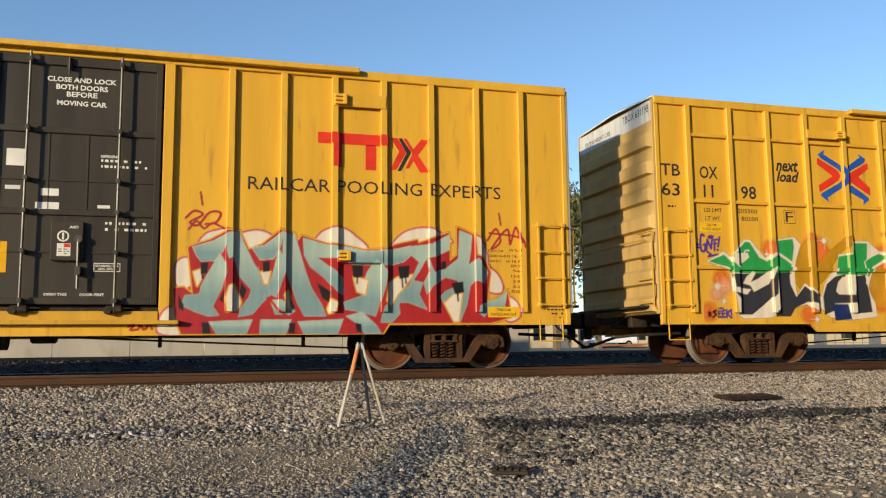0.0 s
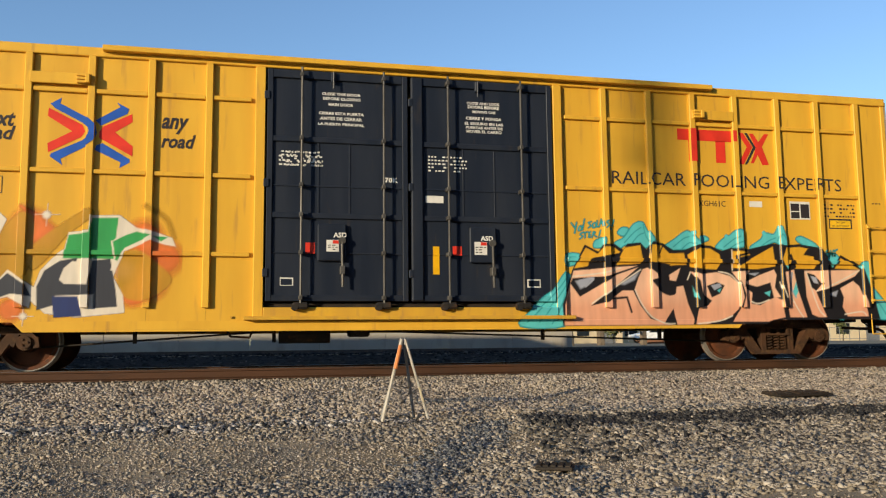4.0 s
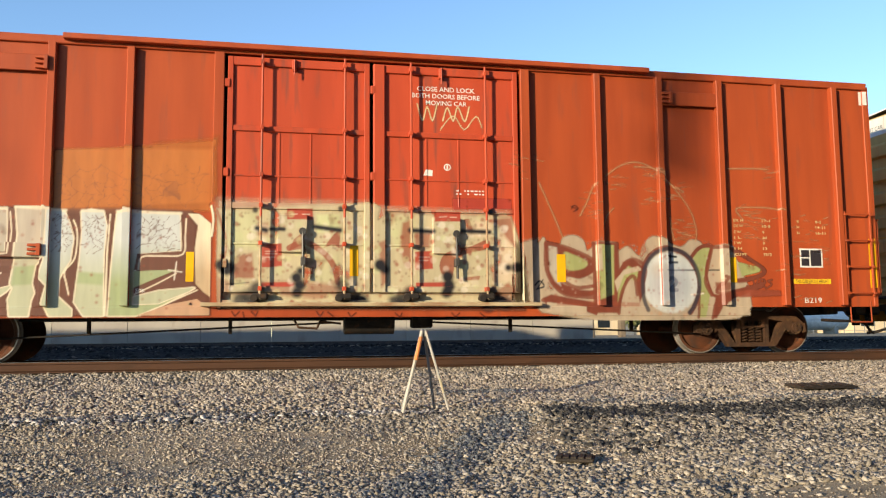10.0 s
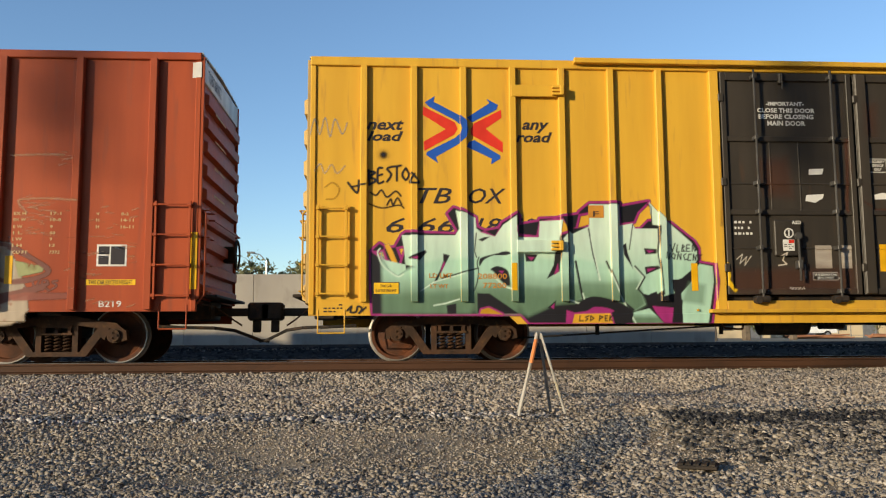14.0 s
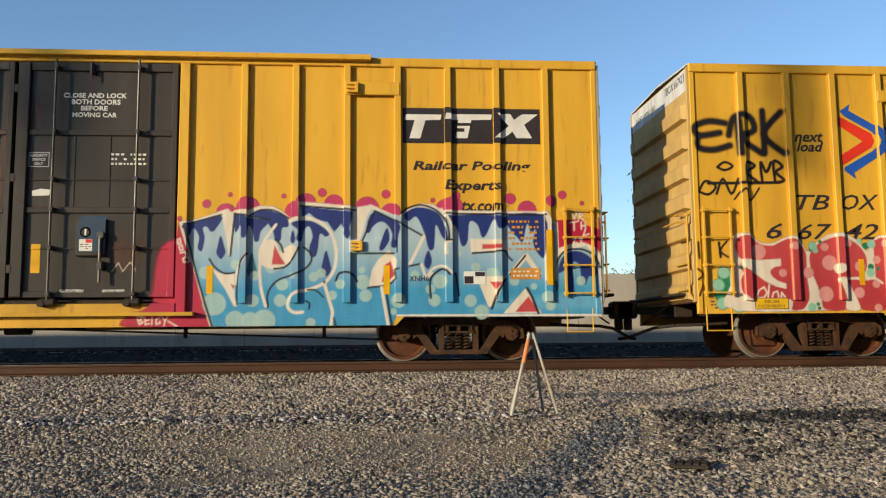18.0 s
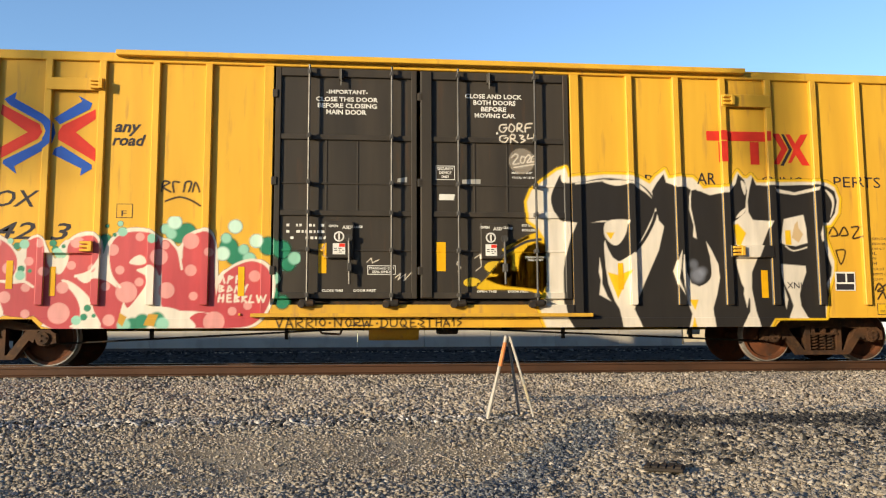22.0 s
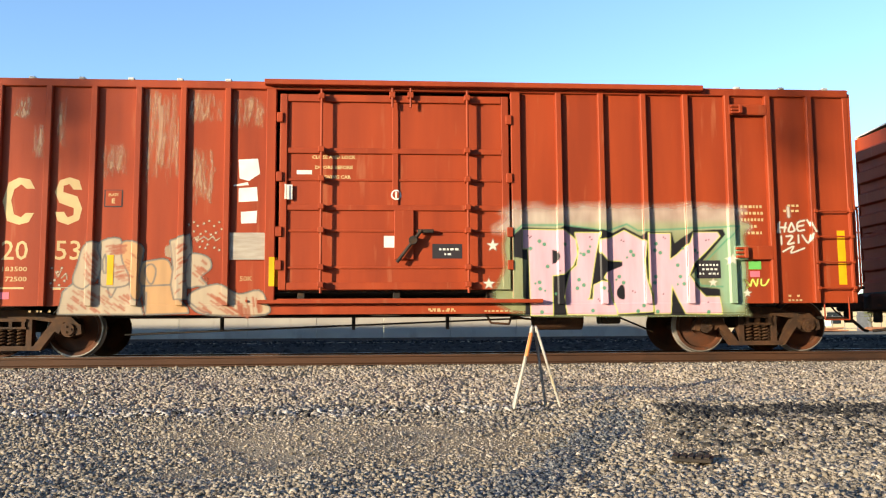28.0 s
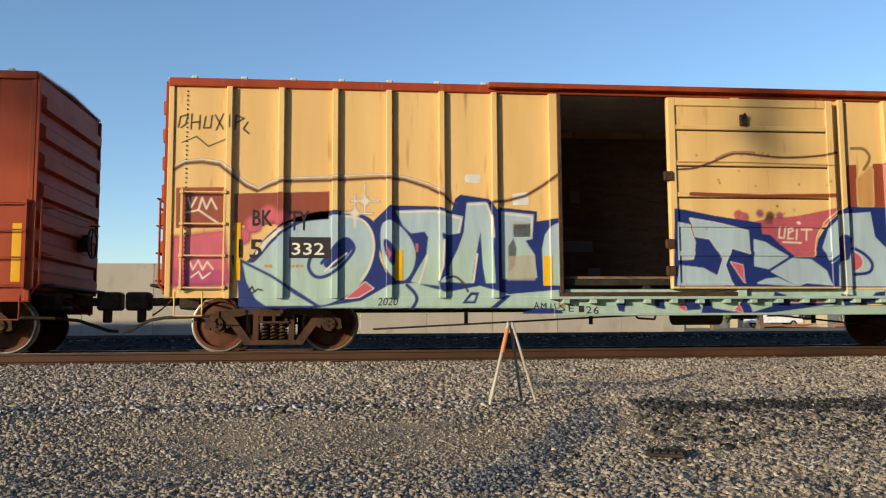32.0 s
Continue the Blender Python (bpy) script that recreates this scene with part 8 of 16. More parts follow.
g.fill(C_BLACK, [(14.74, 1.36), (14.95, 1.43), (15.1, 1.37), (15, 1.22), (14.83, 1.15)])
g.fill(C_SILVER, [(14.82, 1.37), (15, 1.41), (15.04, 1.35), (14.89, 1.28)])
g.fill(C_TEALL, [(14.94, 1.28), (15.03, 1.32), (14.99, 1.24)])
g.fill(C_SALMONL, [(15.26, 1.62), (15.62, 1.64), (15.49, 1.49), (15.47, 1.35), (15.66, 1.24), (15.63, 1.04), (15.81, 1.01), (16, 1.11), (16.14, 1.16), (16.27, 1.11), (16.32, 0.79), (16.05, 0.74), (15.96, 0.71), (15.23, 0.71), (15.41, 0.95), (15.49, 1.19), (15.42, 1.42)], low=C_SALMON)
g.fill(C_SALMONL, [(15.49, 1.42), (15.81, 1.56), (16.13, 1.67), (16.18, 1.57), (16.13, 1.34), (16.25, 1.16), (16.1, 1.15), (16.04, 1.43), (15.76, 1.35)])
g.fill(C_TEALL, [(15.9, 1.24), (16.04, 1.28), (16.01, 1.17)])
g.fill(C_SALMONL, [(16.32, 1.62), (16.55, 1.67), (16.6, 1.35), (16.78, 0.79), (16.42, 0.79), (16.38, 1.07)], low=C_SALMON)
g.fill(C_SALMONL, [(16.77, 1.65), (17.98, 1.68), (17.86, 1.56), (17.42, 1.38), (17, 1.26), (17.2, 0.79), (17.02, 0.79), (16.89, 0.84), (16.79, 1.16)], low=C_SALMON)
g.fill(C_BLACK, [(16.81, 1.62), (16.98, 1.58), (17.14, 1.41), (17, 1.28), (16.89, 1.35)])
g.fill(C_SILVER, [(16.89, 1.56), (17.02, 1.53), (17.06, 1.41), (16.96, 1.43)])
g.fill(C_SALMONL, [(17.52, 1.33), (17.81, 1.47), (17.94, 1.37), (18.06, 1.09), (18.11, 0.8), (17.65, 0.8), (17.55, 0.98), (17.59, 1.16)], low=C_SALMON)
g.line(C_SILVER, 0.039, [(16.51, 1.61), (16.47, 1.35), (16.57, 1.16)], bent=True)
g.line(C_SILVER, 0.039, [(12.28, 1.43), (12.55, 1.48), (12.4, 1.34)], bent=True)
g.fill(C_SILVER, [(12.21, 1.43), (12.53, 1.48), (12.42, 1.35), (12.3, 1.29)], soft=0.039)
g.fill(C_SILVER, [(13.04, 1.38), (13.42, 1.6), (13.33, 1.46), (13.13, 1.37)], soft=0.039)
g.fill(C_SILVER, [(13.68, 1.42), (13.78, 1.42), (13.88, 1.32), (13.82, 1.3)], soft=0.029)
g.fill(C_SILVER, [(17.25, 1.22), (17.47, 1.29), (17.42, 1.17)], soft=0.029)
g.fill(C_SILVER, [(15.58, 1.59), (15.82, 1.61), (15.73, 1.55)])
g.fill(C_TEALL, [(16.58, 1.44), (16.62, 1.26), (16.56, 1.16), (16.51, 1.27)])
g.fill(C_TEALL, [(14.45, 1.36), (14.52, 1.22), (14.56, 1.11), (14.48, 1.17)])
g.fill(C_TEALL, [(16.34, 1.74), (16.47, 1.74), (16.41, 1.64)])
g.line(C_WHITE, 0.022, [(12.16, 1.51), (12.75, 1.58), (13.07, 1.67)], bent=True)
g.line(C_WHITE, 0.022, [(12.51, 1.04), (13, 1.36), (13.45, 1.64)], bent=True)
g.line(C_WHITE, 0.022, [(13.33, 1.29), (13.44, 1.05), (13.63, 0.81), (13.89, 0.69), (14.07, 0.68)], bent=True)
g.line(C_WHITE, 0.022, [(14.99, 1.62), (15.22, 1.57), (15.4, 1.4)], bent=True)
g.line(C_WHITE, 0.022, [(15.23, 0.82), (14.97, 0.73), (14.53, 0.68)], bent=True)
g.line(C_WHITE, 0.022, [(15.28, 2.02), (15.27, 1.65)], bent=True)
g.line(C_WHITE, 0.022, [(16.24, 1.44), (16.34, 1.16)], bent=True)
g.line(C_WHITE, 0.022, [(17.96, 1.67), (17.42, 1.42), (17.02, 1.28)], bent=True)
g.line(C_WHITE, 0.022, [(16.81, 1.63), (17.02, 0.98), (17.16, 0.81)], bent=True)
g.line(C_WHITE, 0.022, [(17.59, 0.84), (17.96, 0.89), (18.06, 0.82)], bent=True)
g.line(C_WHITE, 0.022, [(16, 1.11), (15.77, 1.04), (15.63, 1.08)], bent=True)
g.line(C_WHITE, 0.022, [(14.42, 1.6), (14.36, 1.47)], bent=True)
g.line(C_WHITE, 0.022, [(14, 1.23), (13.87, 1.3)], bent=True)
g.line(C_WHITE, 0.022, [(16.47, 1.16), (16.6, 0.93), (16.7, 0.79)], bent=True)
g.line(C_BLACK, 0.039, [(12.48, 1.65), (12.5, 1.79), (12.62, 1.83), (13.03, 1.91)], bent=True)
g.line(C_BLACK, 0.039, [(12.86, 1.12), (13.17, 1.15), (13.25, 0.89)])
g.line(C_BLACK, 0.029, [(13.9, 2.08), (13.83, 1.94)])
g.line(C_BLACK, 0.039, [(15.4, 1.75), (15.37, 1.91), (15.76, 2)])
g.fill(C_BLACK, [(13.64, 1.44), (13.74, 1.46), (13.87, 1.35), (14, 1.3), (14.1, 1.35), (14.11, 1.21), (13.96, 1.19), (13.79, 1.28)], bent=True)
g.fill(C_BLACK, [(13.75, 1.79), (14.04, 1.74), (13.91, 1.6), (13.97, 1.39), (13.88, 1.39), (13.71, 1.65)])
g.fill(C_BLACK, [(16.47, 1.95), (16.56, 1.68), (16.61, 1.72), (16.52, 1.97)])
g.fill(C_BLACK, [(16.77, 1.95), (16.87, 2.07), (17.12, 2.06), (17.08, 1.83), (16.98, 1.92)])
g.finish("peach and gold letters with black shadow and teal flames")

g = Mural("B", 12.06, 17.61, 1.83, 2.63)
g.line(C_TEAL, 0.031, [(12.16, 2.45), (12.23, 2.36)])
g.line(C_TEAL, 0.031, [(12.26, 2.46), (12.22, 2.27)])
g.line(C_TEAL, 0.029, [(12.31, 2.39), (12.29, 2.32), (12.34, 2.33), (12.35, 2.4), (12.31, 2.39)], bent=True)
g.line(C_TEAL, 0.029, [(12.41, 2.52), (12.38, 2.38)])
g.dots(C_TEAL, 0.02, [(12.37, 2.34)])
g.line(C_TEAL, 0.028, [(12.54, 2.48), (12.48, 2.46), (12.53, 2.41), (12.48, 2.37)], bent=True)
g.line(C_TEAL, 0.028, [(12.57, 2.45), (12.56, 2.38), (12.61, 2.39), (12.62, 2.46), (12.57, 2.45)], bent=True)
g.line(C_TEAL, 0.028, [(12.65, 2.5), (12.64, 2.39), (12.68, 2.4)])
g.line(C_TEAL, 0.028, [(12.69, 2.4), (12.73, 2.53), (12.76, 2.41)])
g.line(C_TEAL, 0.026, [(12.71, 2.45), (12.75, 2.46)])
g.line(C_TEAL, 0.028, [(12.84, 2.5), (12.8, 2.47), (12.85, 2.43), (12.8, 2.38)], bent=True)
g.line(C_TEAL, 0.028, [(12.97, 2.52), (12.93, 2.41)])
g.dots(C_TEAL, 0.02, [(12.9, 2.36)])
g.line(C_TEAL, 0.026, [(12.37, 2.29), (12.32, 2.25), (12.37, 2.22), (12.31, 2.17)], bent=True)
g.line(C_TEAL, 0.026, [(12.38, 2.28), (12.47, 2.3)])
g.line(C_TEAL, 0.026, [(12.42, 2.29), (12.41, 2.19)])
g.line(C_TEAL, 0.026, [(12.52, 2.3), (12.49, 2.29), (12.48, 2.2), (12.52, 2.21)])
g.line(C_TEAL, 0.024, [(12.49, 2.24), (12.52, 2.25)])
g.line(C_TEAL, 0.026, [(12.55, 2.2), (12.57, 2.3), (12.61, 2.29), (12.57, 2.26), (12.63, 2.21)], bent=True)
g.line(C_TEAL, 0.028, [(12.71, 2.33), (12.68, 2.24)])
g.dots(C_TEAL, 0.018, [(12.67, 2.21)])
g.line(C_TEAL, 0.029, [(17.3, 2.04), (17.21, 2.02), (17.22, 1.93), (17.3, 1.94)], bent=True)
g.line(C_TEAL, 0.029, [(17.34, 1.93), (17.36, 2.04), (17.4, 1.94), (17.42, 2.05)])
g.line(C_TEAL, 0.029, [(17.45, 1.94), (17.46, 2.05), (17.51, 2.06)])
g.finish("teal tags above the flames")
rect("C", WHITE, 0.89, 2.22, 1.81, 2.58)
lettering("C", INK, "TOBX", 0.96, 2.28, 1.76, 2.51, bold=0.015, lift=0.008)
rect("C", WHITE, 0.89, 1.75, 1.8, 2.11)
lettering("C", INK, "8890", 0.96, 1.82, 1.79, 2.05, bold=0.015, lift=0.008)
rect("C", INK, 2.1, 1.77, 2.5, 2.05, "marking", 0.012)
lettering("C", WHITE, "72", 2.12, 1.81, 2.42, 2.03, lift=0.016)
lettering("C", WHITE, "LD LMT", 0.88, 1.61, 1.28, 1.687, bold=0.008, lift=0.01)
lettering("C", WHITE, "204300", 1.39, 1.61, 1.8, 1.689, bold=0.008, lift=0.01)
lettering("C", WHITE, "LT WT", 0.89, 1.45, 1.25, 1.533, bold=0.008, lift=0.01)
lettering("C", WHITE, "81700", 1.47, 1.46, 1.81, 1.538, bold=0.008, lift=0.01)
rect("C", SIGN_YELLOW, 0.96, 1.27, 1.74, 1.36, "caution_plate", 0.01)
lettering("C", INK, "THIS CAR EXCESS HEIGHT", 0.99, 1.28, 1.7, 1.34, lift=0.014)
rect("C", SIGNAL, 2.74, 1.3, 2.84, 1.75, "reflector", 0.012)
rect("C", SIGNAL, 6.44, 1.24, 6.56, 1.71, "reflector", 0.012)
rect("C", SIGNAL, 9, 1.34, 9.14, 1.84, "reflector", 0.012)
rect("C", SIGNAL, 12.55, 1.26, 12.71, 1.74, "reflector", 0.012)
lettering("C", WHITE, "CLOSE AND LOCK", 10.13, 4.49, 11.13, 4.572, bold=0.008)
lettering("C", WHITE, "BOTH DOORS BEFORE", 10.04, 4.37, 11.22, 4.45, bold=0.008)
lettering("C", WHITE, "MOVING CAR", 10.28, 4.25, 10.99, 4.332, bold=0.008)
outline("C", WHITE, [(10.23, 3.04), (10.27, 3.14), (10.39, 3.13), (10.38, 3.03)])
bars("C", WHITE, 10.79, 2.71, 11.34, 2.82, 2, 12)
lettering("C", WHITE, "50K", 5.7, 1.07, 5.85, 1.128, lift=0.01)
lock_dial("C", 10.64, 3.19, 0.06, RED_DOOR)
for z, word, size in ((2.37, "EX H", "17-1"), (2.27, "EX W", "10-8"), (2.16, "E W", "9"), (2.06, "I L", "60"), (1.96, "I W", "9"), (1.86, "I H", "13"), (1.75, "CU FT", "7372")):
    lettering("C", CREAM, word, 15.93, z, 15.93 + 0.048 * len(word), z + 0.05, bold=0.02, lift=0.008)
    lettering("C", CREAM, size, 16.50, z, 16.50 + 0.042 * len(size), z + 0.05, bold=0.02, lift=0.008)
for z, word, size in ((2.37, "W", "8-2"), (2.27, "H", "14-11"), (2.16, "H", "16-11")):
    lettering("C", CREAM, word, 17.21, z, 17.26, z + 0.05, bold=0.02)
    lettering("C", CREAM, size, 17.60, z, 17.60 + 0.040 * len(size), z + 0.05, bold=0.02)
rect("C", WHITE, 17.24, 1.55, 17.71, 1.9)
rect("C", INK, 17.27, 1.58, 17.43, 1.72, "marking", 0.006)
rect("C", INK, 17.27, 1.74, 17.44, 1.87, "marking", 0.006)
rect("C", INK, 17.46, 1.58, 17.68, 1.87, "marking", 0.006)
rect("C", SIGN_YELLOW, 17.09, 1.25, 17.86, 1.34, "caution_plate")
lettering("C", INK, "THIS CAR EXCESS HEIGHT", 17.13, 1.26, 17.81, 1.33, lift=0.008)
lettering("C", WHITE, "B219", 17.3, 0.9, 17.65, 1, bold=0.008)
rect("C", SIGNAL, 15.83, 1.27, 15.95, 1.72, "reflector", 0.012)
rect("C", SIGNAL, 18.69, 1.18, 18.83, 2.1, "reflector")
rect("C", WHITE, 18.67, 4.66, 18.83, 4.92)
rect("C", SIGNAL, 0.01, 1.16, 0.12, 2.11, "reflector")
rect("C", WHITE, -0.01, 4.66, 0.13, 4.94)

g = Mural("C", 0.24, 6.95, 0.60, 3.95)
g.fill(C_FADEO, [(4.45, 3.25), (6.88, 3.51), (6.91, 2.51), (4.48, 2.35)], soft=0.039, cover=0.55)
g.fill(C_FADEO, [(5.9, 3.45), (6.92, 3.57), (6.92, 3.41), (5.9, 3.31)], soft=0.059, cover=0.3)
g.line(C_BRICKD, 0.015, [(4.56, 2.9), (4.96, 2.82), (5.17, 2.93), (5.58, 2.8), (6.11, 2.93), (6.76, 2.83)], cover=0.5, bent=True)
g.line(C_BRICKD, 0.015, [(4.76, 2.61), (5.27, 2.72), (5.79, 2.61), (6.54, 2.73)], cover=0.5, bent=True)
g.line(C_BRICKD, 0.015, [(4.96, 3.26), (5.02, 2.92), (4.94, 2.52)], cover=0.5, bent=True)
g.line(C_BRICKD, 0.015, [(5.48, 3.32), (5.61, 2.95), (5.53, 2.5)], cover=0.5, bent=True)
g.line(C_BRICKD, 0.015, [(6.12, 3.38), (6.06, 2.97), (6.18, 2.53)], cover=0.5, bent=True)
g.line(C_SCUFF, 0.02, [(0.95, 3.27), (1.05, 3.38), (1.16, 3.23), (1.11, 3.05), (1.02, 3.18)], cover=0.7, bent=True)
g.line(C_SCUFF, 0.02, [(1.19, 3.14), (1.32, 3.21), (1.42, 3.09)], cover=0.6, bent=True)
g.fill(C_PATCH, [(4.46, 3.29), (6.81, 3.37), (6.8, 2.36), (4.47, 2.29)], soft=0.06, cover=0.6)
g.cracks(C_BROWN, 0.006, 4.5, 2.31, 6.78, 3.08, 60, 3, 0.55)
g.fill(C_GREYL, [(0.34, 1.24), (0.48, 1.57), (0.62, 1.73), (0.85, 1.84), (1.28, 1.86), (1.64, 1.89), (1.81, 2.1), (1.88, 2.15), (1.89, 0.82), (0.35, 0.82)], soft=0.077, cover=0.75)
g.fill(C_BROWN, [(1.86, 2.27), (2.02, 2.33), (3.87, 2.37), (4.57, 2.35), (5.66, 2.39), (6.5, 2.37), (6.83, 2.15), (6.83, 0.71), (2.9, 0.7), (2.84, 0.84), (1.91, 0.83)], soft=0.048, cover=0.85)
g.fill(C_GREYL, [(1.95, 0.82), (1.92, 1.51), (1.92, 2.03), (1.95, 2.28), (2.19, 2.32), (2.64, 2.32), (2.8, 2.25), (2.79, 1.75), (2.75, 1.68), (2.22, 1.62), (2.19, 1.43), (2.13, 1.38), (2.14, 1.03), (2.22, 1.01), (2.92, 1.2), (2.43, 0.83)], C_PCREAM, 0.021, low=C_PGREEN)
g.fill(C_BROWN, [(2.2, 1.62), (2.76, 1.69), (2.77, 1.47), (2.26, 1.45)])
g.line(C_PCREAM, 0.019, [(2.25, 1.46), (2.27, 1.56), (2.5, 1.59), (2.77, 1.64)])
g.fill(C_PGREEN, [(2.13, 1.37), (2.75, 1.46), (2.72, 1.38), (2.23, 1.19), (2.14, 1.15)])
g.fill(C_BROWN, [(2.19, 1.19), (2.74, 1.37), (2.92, 1.4), (2.96, 1.23), (2.55, 1.12), (2.22, 1.01)])
g.line(C_PCREAM, 0.019, [(2.24, 1.05), (2.27, 1.15), (2.72, 1.33)])
g.fill(C_FADEL, [(1.93, 0.98), (2.19, 0.99), (2.55, 1.09), (2.93, 1.2), (2.88, 1.15), (2.44, 0.83), (1.93, 0.82)], C_PCREAM, 0.014)
g.fill(C_GREYL, [(2.95, 2.28), (3.23, 2.32), (3.53, 2.34), (3.82, 2.32), (3.84, 1.68), (3.3, 1.6), (3.26, 1.48), (3.19, 1.47), (3.2, 0.99), (3.26, 0.98), (3.94, 1.18), (3.86, 1.08), (3.4, 0.73), (2.92, 0.7), (2.88, 1.26), (2.92, 1.79)], C_PCREAM, 0.021, low=C_PGREEN)
g.fill(C_BROWN, [(3.26, 1.61), (3.86, 1.68), (3.89, 1.47), (3.22, 1.45)])
g.line(C_PCREAM, 0.019, [(3.28, 1.48), (3.29, 1.59), (3.85, 1.65)])
g.fill(C_PGREEN, [(3.22, 1.36), (3.72, 1.43), (3.68, 1.37), (3.3, 1.18), (3.23, 1.14)])
g.fill(C_BROWN, [(3.24, 1.14), (3.72, 1.36), (3.93, 1.35), (3.94, 1.18), (3.23, 0.98)])
g.line(C_PCREAM, 0.019, [(3.26, 1.02), (3.29, 1.14), (3.78, 1.36)])
g.fill(C_FADEL, [(2.93, 0.7), (3.21, 0.97), (3.93, 1.17), (3.87, 1.09), (3.4, 0.73)], C_PCREAM, 0.014)
g.fill(C_BROWN, [(3.84, 2.33), (3.94, 2.34), (3.98, 1.99), (3.95, 1.68), (3.9, 1.45), (3.85, 1.68)])
g.line(C_PCREAM, 0.019, [(3.87, 2.29), (3.9, 1.99), (3.87, 1.65)])
g.fill(C_GREYL, [(3.95, 2.36), (4.35, 2.37), (4.39, 2.33), (4.38, 1.64), (4.25, 1.48), (4.21, 1.21), (4.25, 1.06), (4.21, 0.95), (4.18, 0.71), (3.92, 0.71), (3.89, 0.96), (3.95, 1.13), (3.91, 1.2), (3.96, 1.54), (3.99, 1.95)], C_PCREAM, 0.021, low=C_FADEL)
g.fill(C_PGREEN, [(3.96, 1.45), (4.25, 1.48), (4.21, 1.19), (3.93, 1.17)], soft=0.038)
g.fill(C_BLUEW, [(4.41, 2.34), (4.64, 2.31), (4.71, 2.14), (4.78, 1.9), (4.74, 1.55), (4.66, 1.42), (4.59, 1.26), (4.58, 1.01), (4.79, 0.81), (4.79, 0.71), (4.47, 0.71), (4.38, 0.9), (4.44, 1.17), (4.32, 1.3), (4.39, 1.55), (4.4, 1.91)], C_PCREAM, 0.019, low=C_FADEL)
g.fill(C_BLUEW, [(4.88, 2.31), (5.02, 2.35), (5.2, 2.32), (5.25, 2.1), (5.22, 1.65), (5.24, 0.71), (4.96, 0.71), (4.82, 0.92), (4.88, 1.56), (4.9, 2)], C_PCREAM, 0.019, low=C_FADEL)
g.fill(C_PGREEN, [(4.87, 1.39), (5.23, 1.36), (5.22, 1.18), (4.85, 1.21)], soft=0.048)
g.line(C_PCREAM, 0.023, [(4.77, 2.18), (4.83, 1.99), (4.81, 1.6), (4.67, 1.39), (4.7, 1.21), (4.74, 1.03)], bent=True)
g.line(C_PCREAM, 0.023, [(5.3, 2.28), (5.27, 1.65), (5.27, 0.71)])
g.fill(C_BLUEW, [(5.4, 2.3), (5.5, 2.37), (5.66, 2.34), (6.03, 2.3), (6.33, 2.31), (6.36, 1.73), (5.78, 1.68), (5.73, 1.46), (5.67, 1.4), (5.67, 1.02), (6.5, 1.16), (6.58, 1.14), (6.13, 0.89), (5.72, 0.71), (5.31, 0.71), (5.34, 1.45), (5.37, 1.93)], C_PCREAM, 0.019, low=C_PGREEN)
g.fill(C_BROWN, [(5.71, 1.67), (6.37, 1.72), (6.43, 2.29), (6.56, 2.13), (6.54, 1.13), (5.67, 1.02), (5.67, 1.14), (6.3, 1.39), (5.67, 1.42)])
g.fill(C_PGREEN, [(5.67, 1.4), (6.32, 1.43), (6.04, 1.31), (5.67, 1.14)])
g.line(C_PCREAM, 0.023, [(6.43, 2.23), (6.42, 1.96), (6.39, 1.67), (6.04, 1.64), (5.78, 1.62), (5.74, 1.43)], bent=True)
g.line(C_PCREAM, 0.019, [(5.69, 1.04), (6.04, 1.22), (6.3, 1.37)])
g.line(C_WHITE, 0.019, [(6.18, 1.42), (6.38, 1.39)])
g.line(C_WHITE, 0.019, [(6.3, 1.55), (6.27, 1.27)])
g.fill(C_FADEL, [(5.67, 1), (6.04, 1.1), (6.58, 1.15), (6.5, 1.09), (6.04, 0.9), (5.67, 0.89)], C_PCREAM, 0.014)
g.line(C_PCREAM, 0.019, [(5.78, 0.71), (6.13, 0.88), (6.62, 1.11)])
g.fill(C_PEACHF, [(5.72, 0.71), (6.22, 0.89), (6.62, 0.97), (6.81, 0.82), (6.81, 0.71)])
g.fill(C_PCREAM, [(6.45, 2.32), (6.62, 2.32), (6.81, 2.17), (6.82, 1), (6.71, 1.08), (6.59, 1.21), (6.57, 1.77), (6.61, 2.13)], low=C_CREAMF)
g.line(C_PCREAM, 0.038, [(6.81, 2.44), (6.85, 2.23), (6.83, 1.96)], bent=True)
g.line(C_PCREAM, 0.038, [(1.96, 2.3), (2.64, 2.33)], soft=0.029, cover=0.8)
g.line(C_PCREAM, 0.038, [(2.95, 2.3), (3.82, 2.35)], soft=0.029, cover=0.8)
g.line(C_PCREAM, 0.038, [(3.94, 2.37), (4.66, 2.33)], soft=0.029, cover=0.8)
g.line(C_PCREAM, 0.038, [(4.89, 2.33), (5.19, 2.33)], soft=0.029)
g.line(C_PCREAM, 0.038, [(5.4, 2.33), (6.35, 2.32)], soft=0.029)
g.cracks(C_BROWN, 0.005, 4.46, 1.69, 4.76, 2.27, 26, 5, 0.9)
g.cracks(C_BROWN, 0.005, 4.88, 1.66, 5.21, 2.28, 26, 6, 0.9)
g.cracks(C_BROWN, 0.005, 5.69, 1.71, 6.35, 2.28, 30, 7, 0.9)
g.line(C_WHITE, 0.019, [(2.83, 2.37), (2.79, 2.1)])
g.line(C_WHITE, 0.019, [(2.73, 2.21), (2.92, 2.2)])
g.fill(C_BRICKD, [(0.87, 1.18), (1.01, 1.14), (1.11, 1.18), (1.42, 1.13), (1.46, 1.25), (1.52, 1.13), (1.82, 1.15), (1.82, 1.05), (0.86, 1.06)])
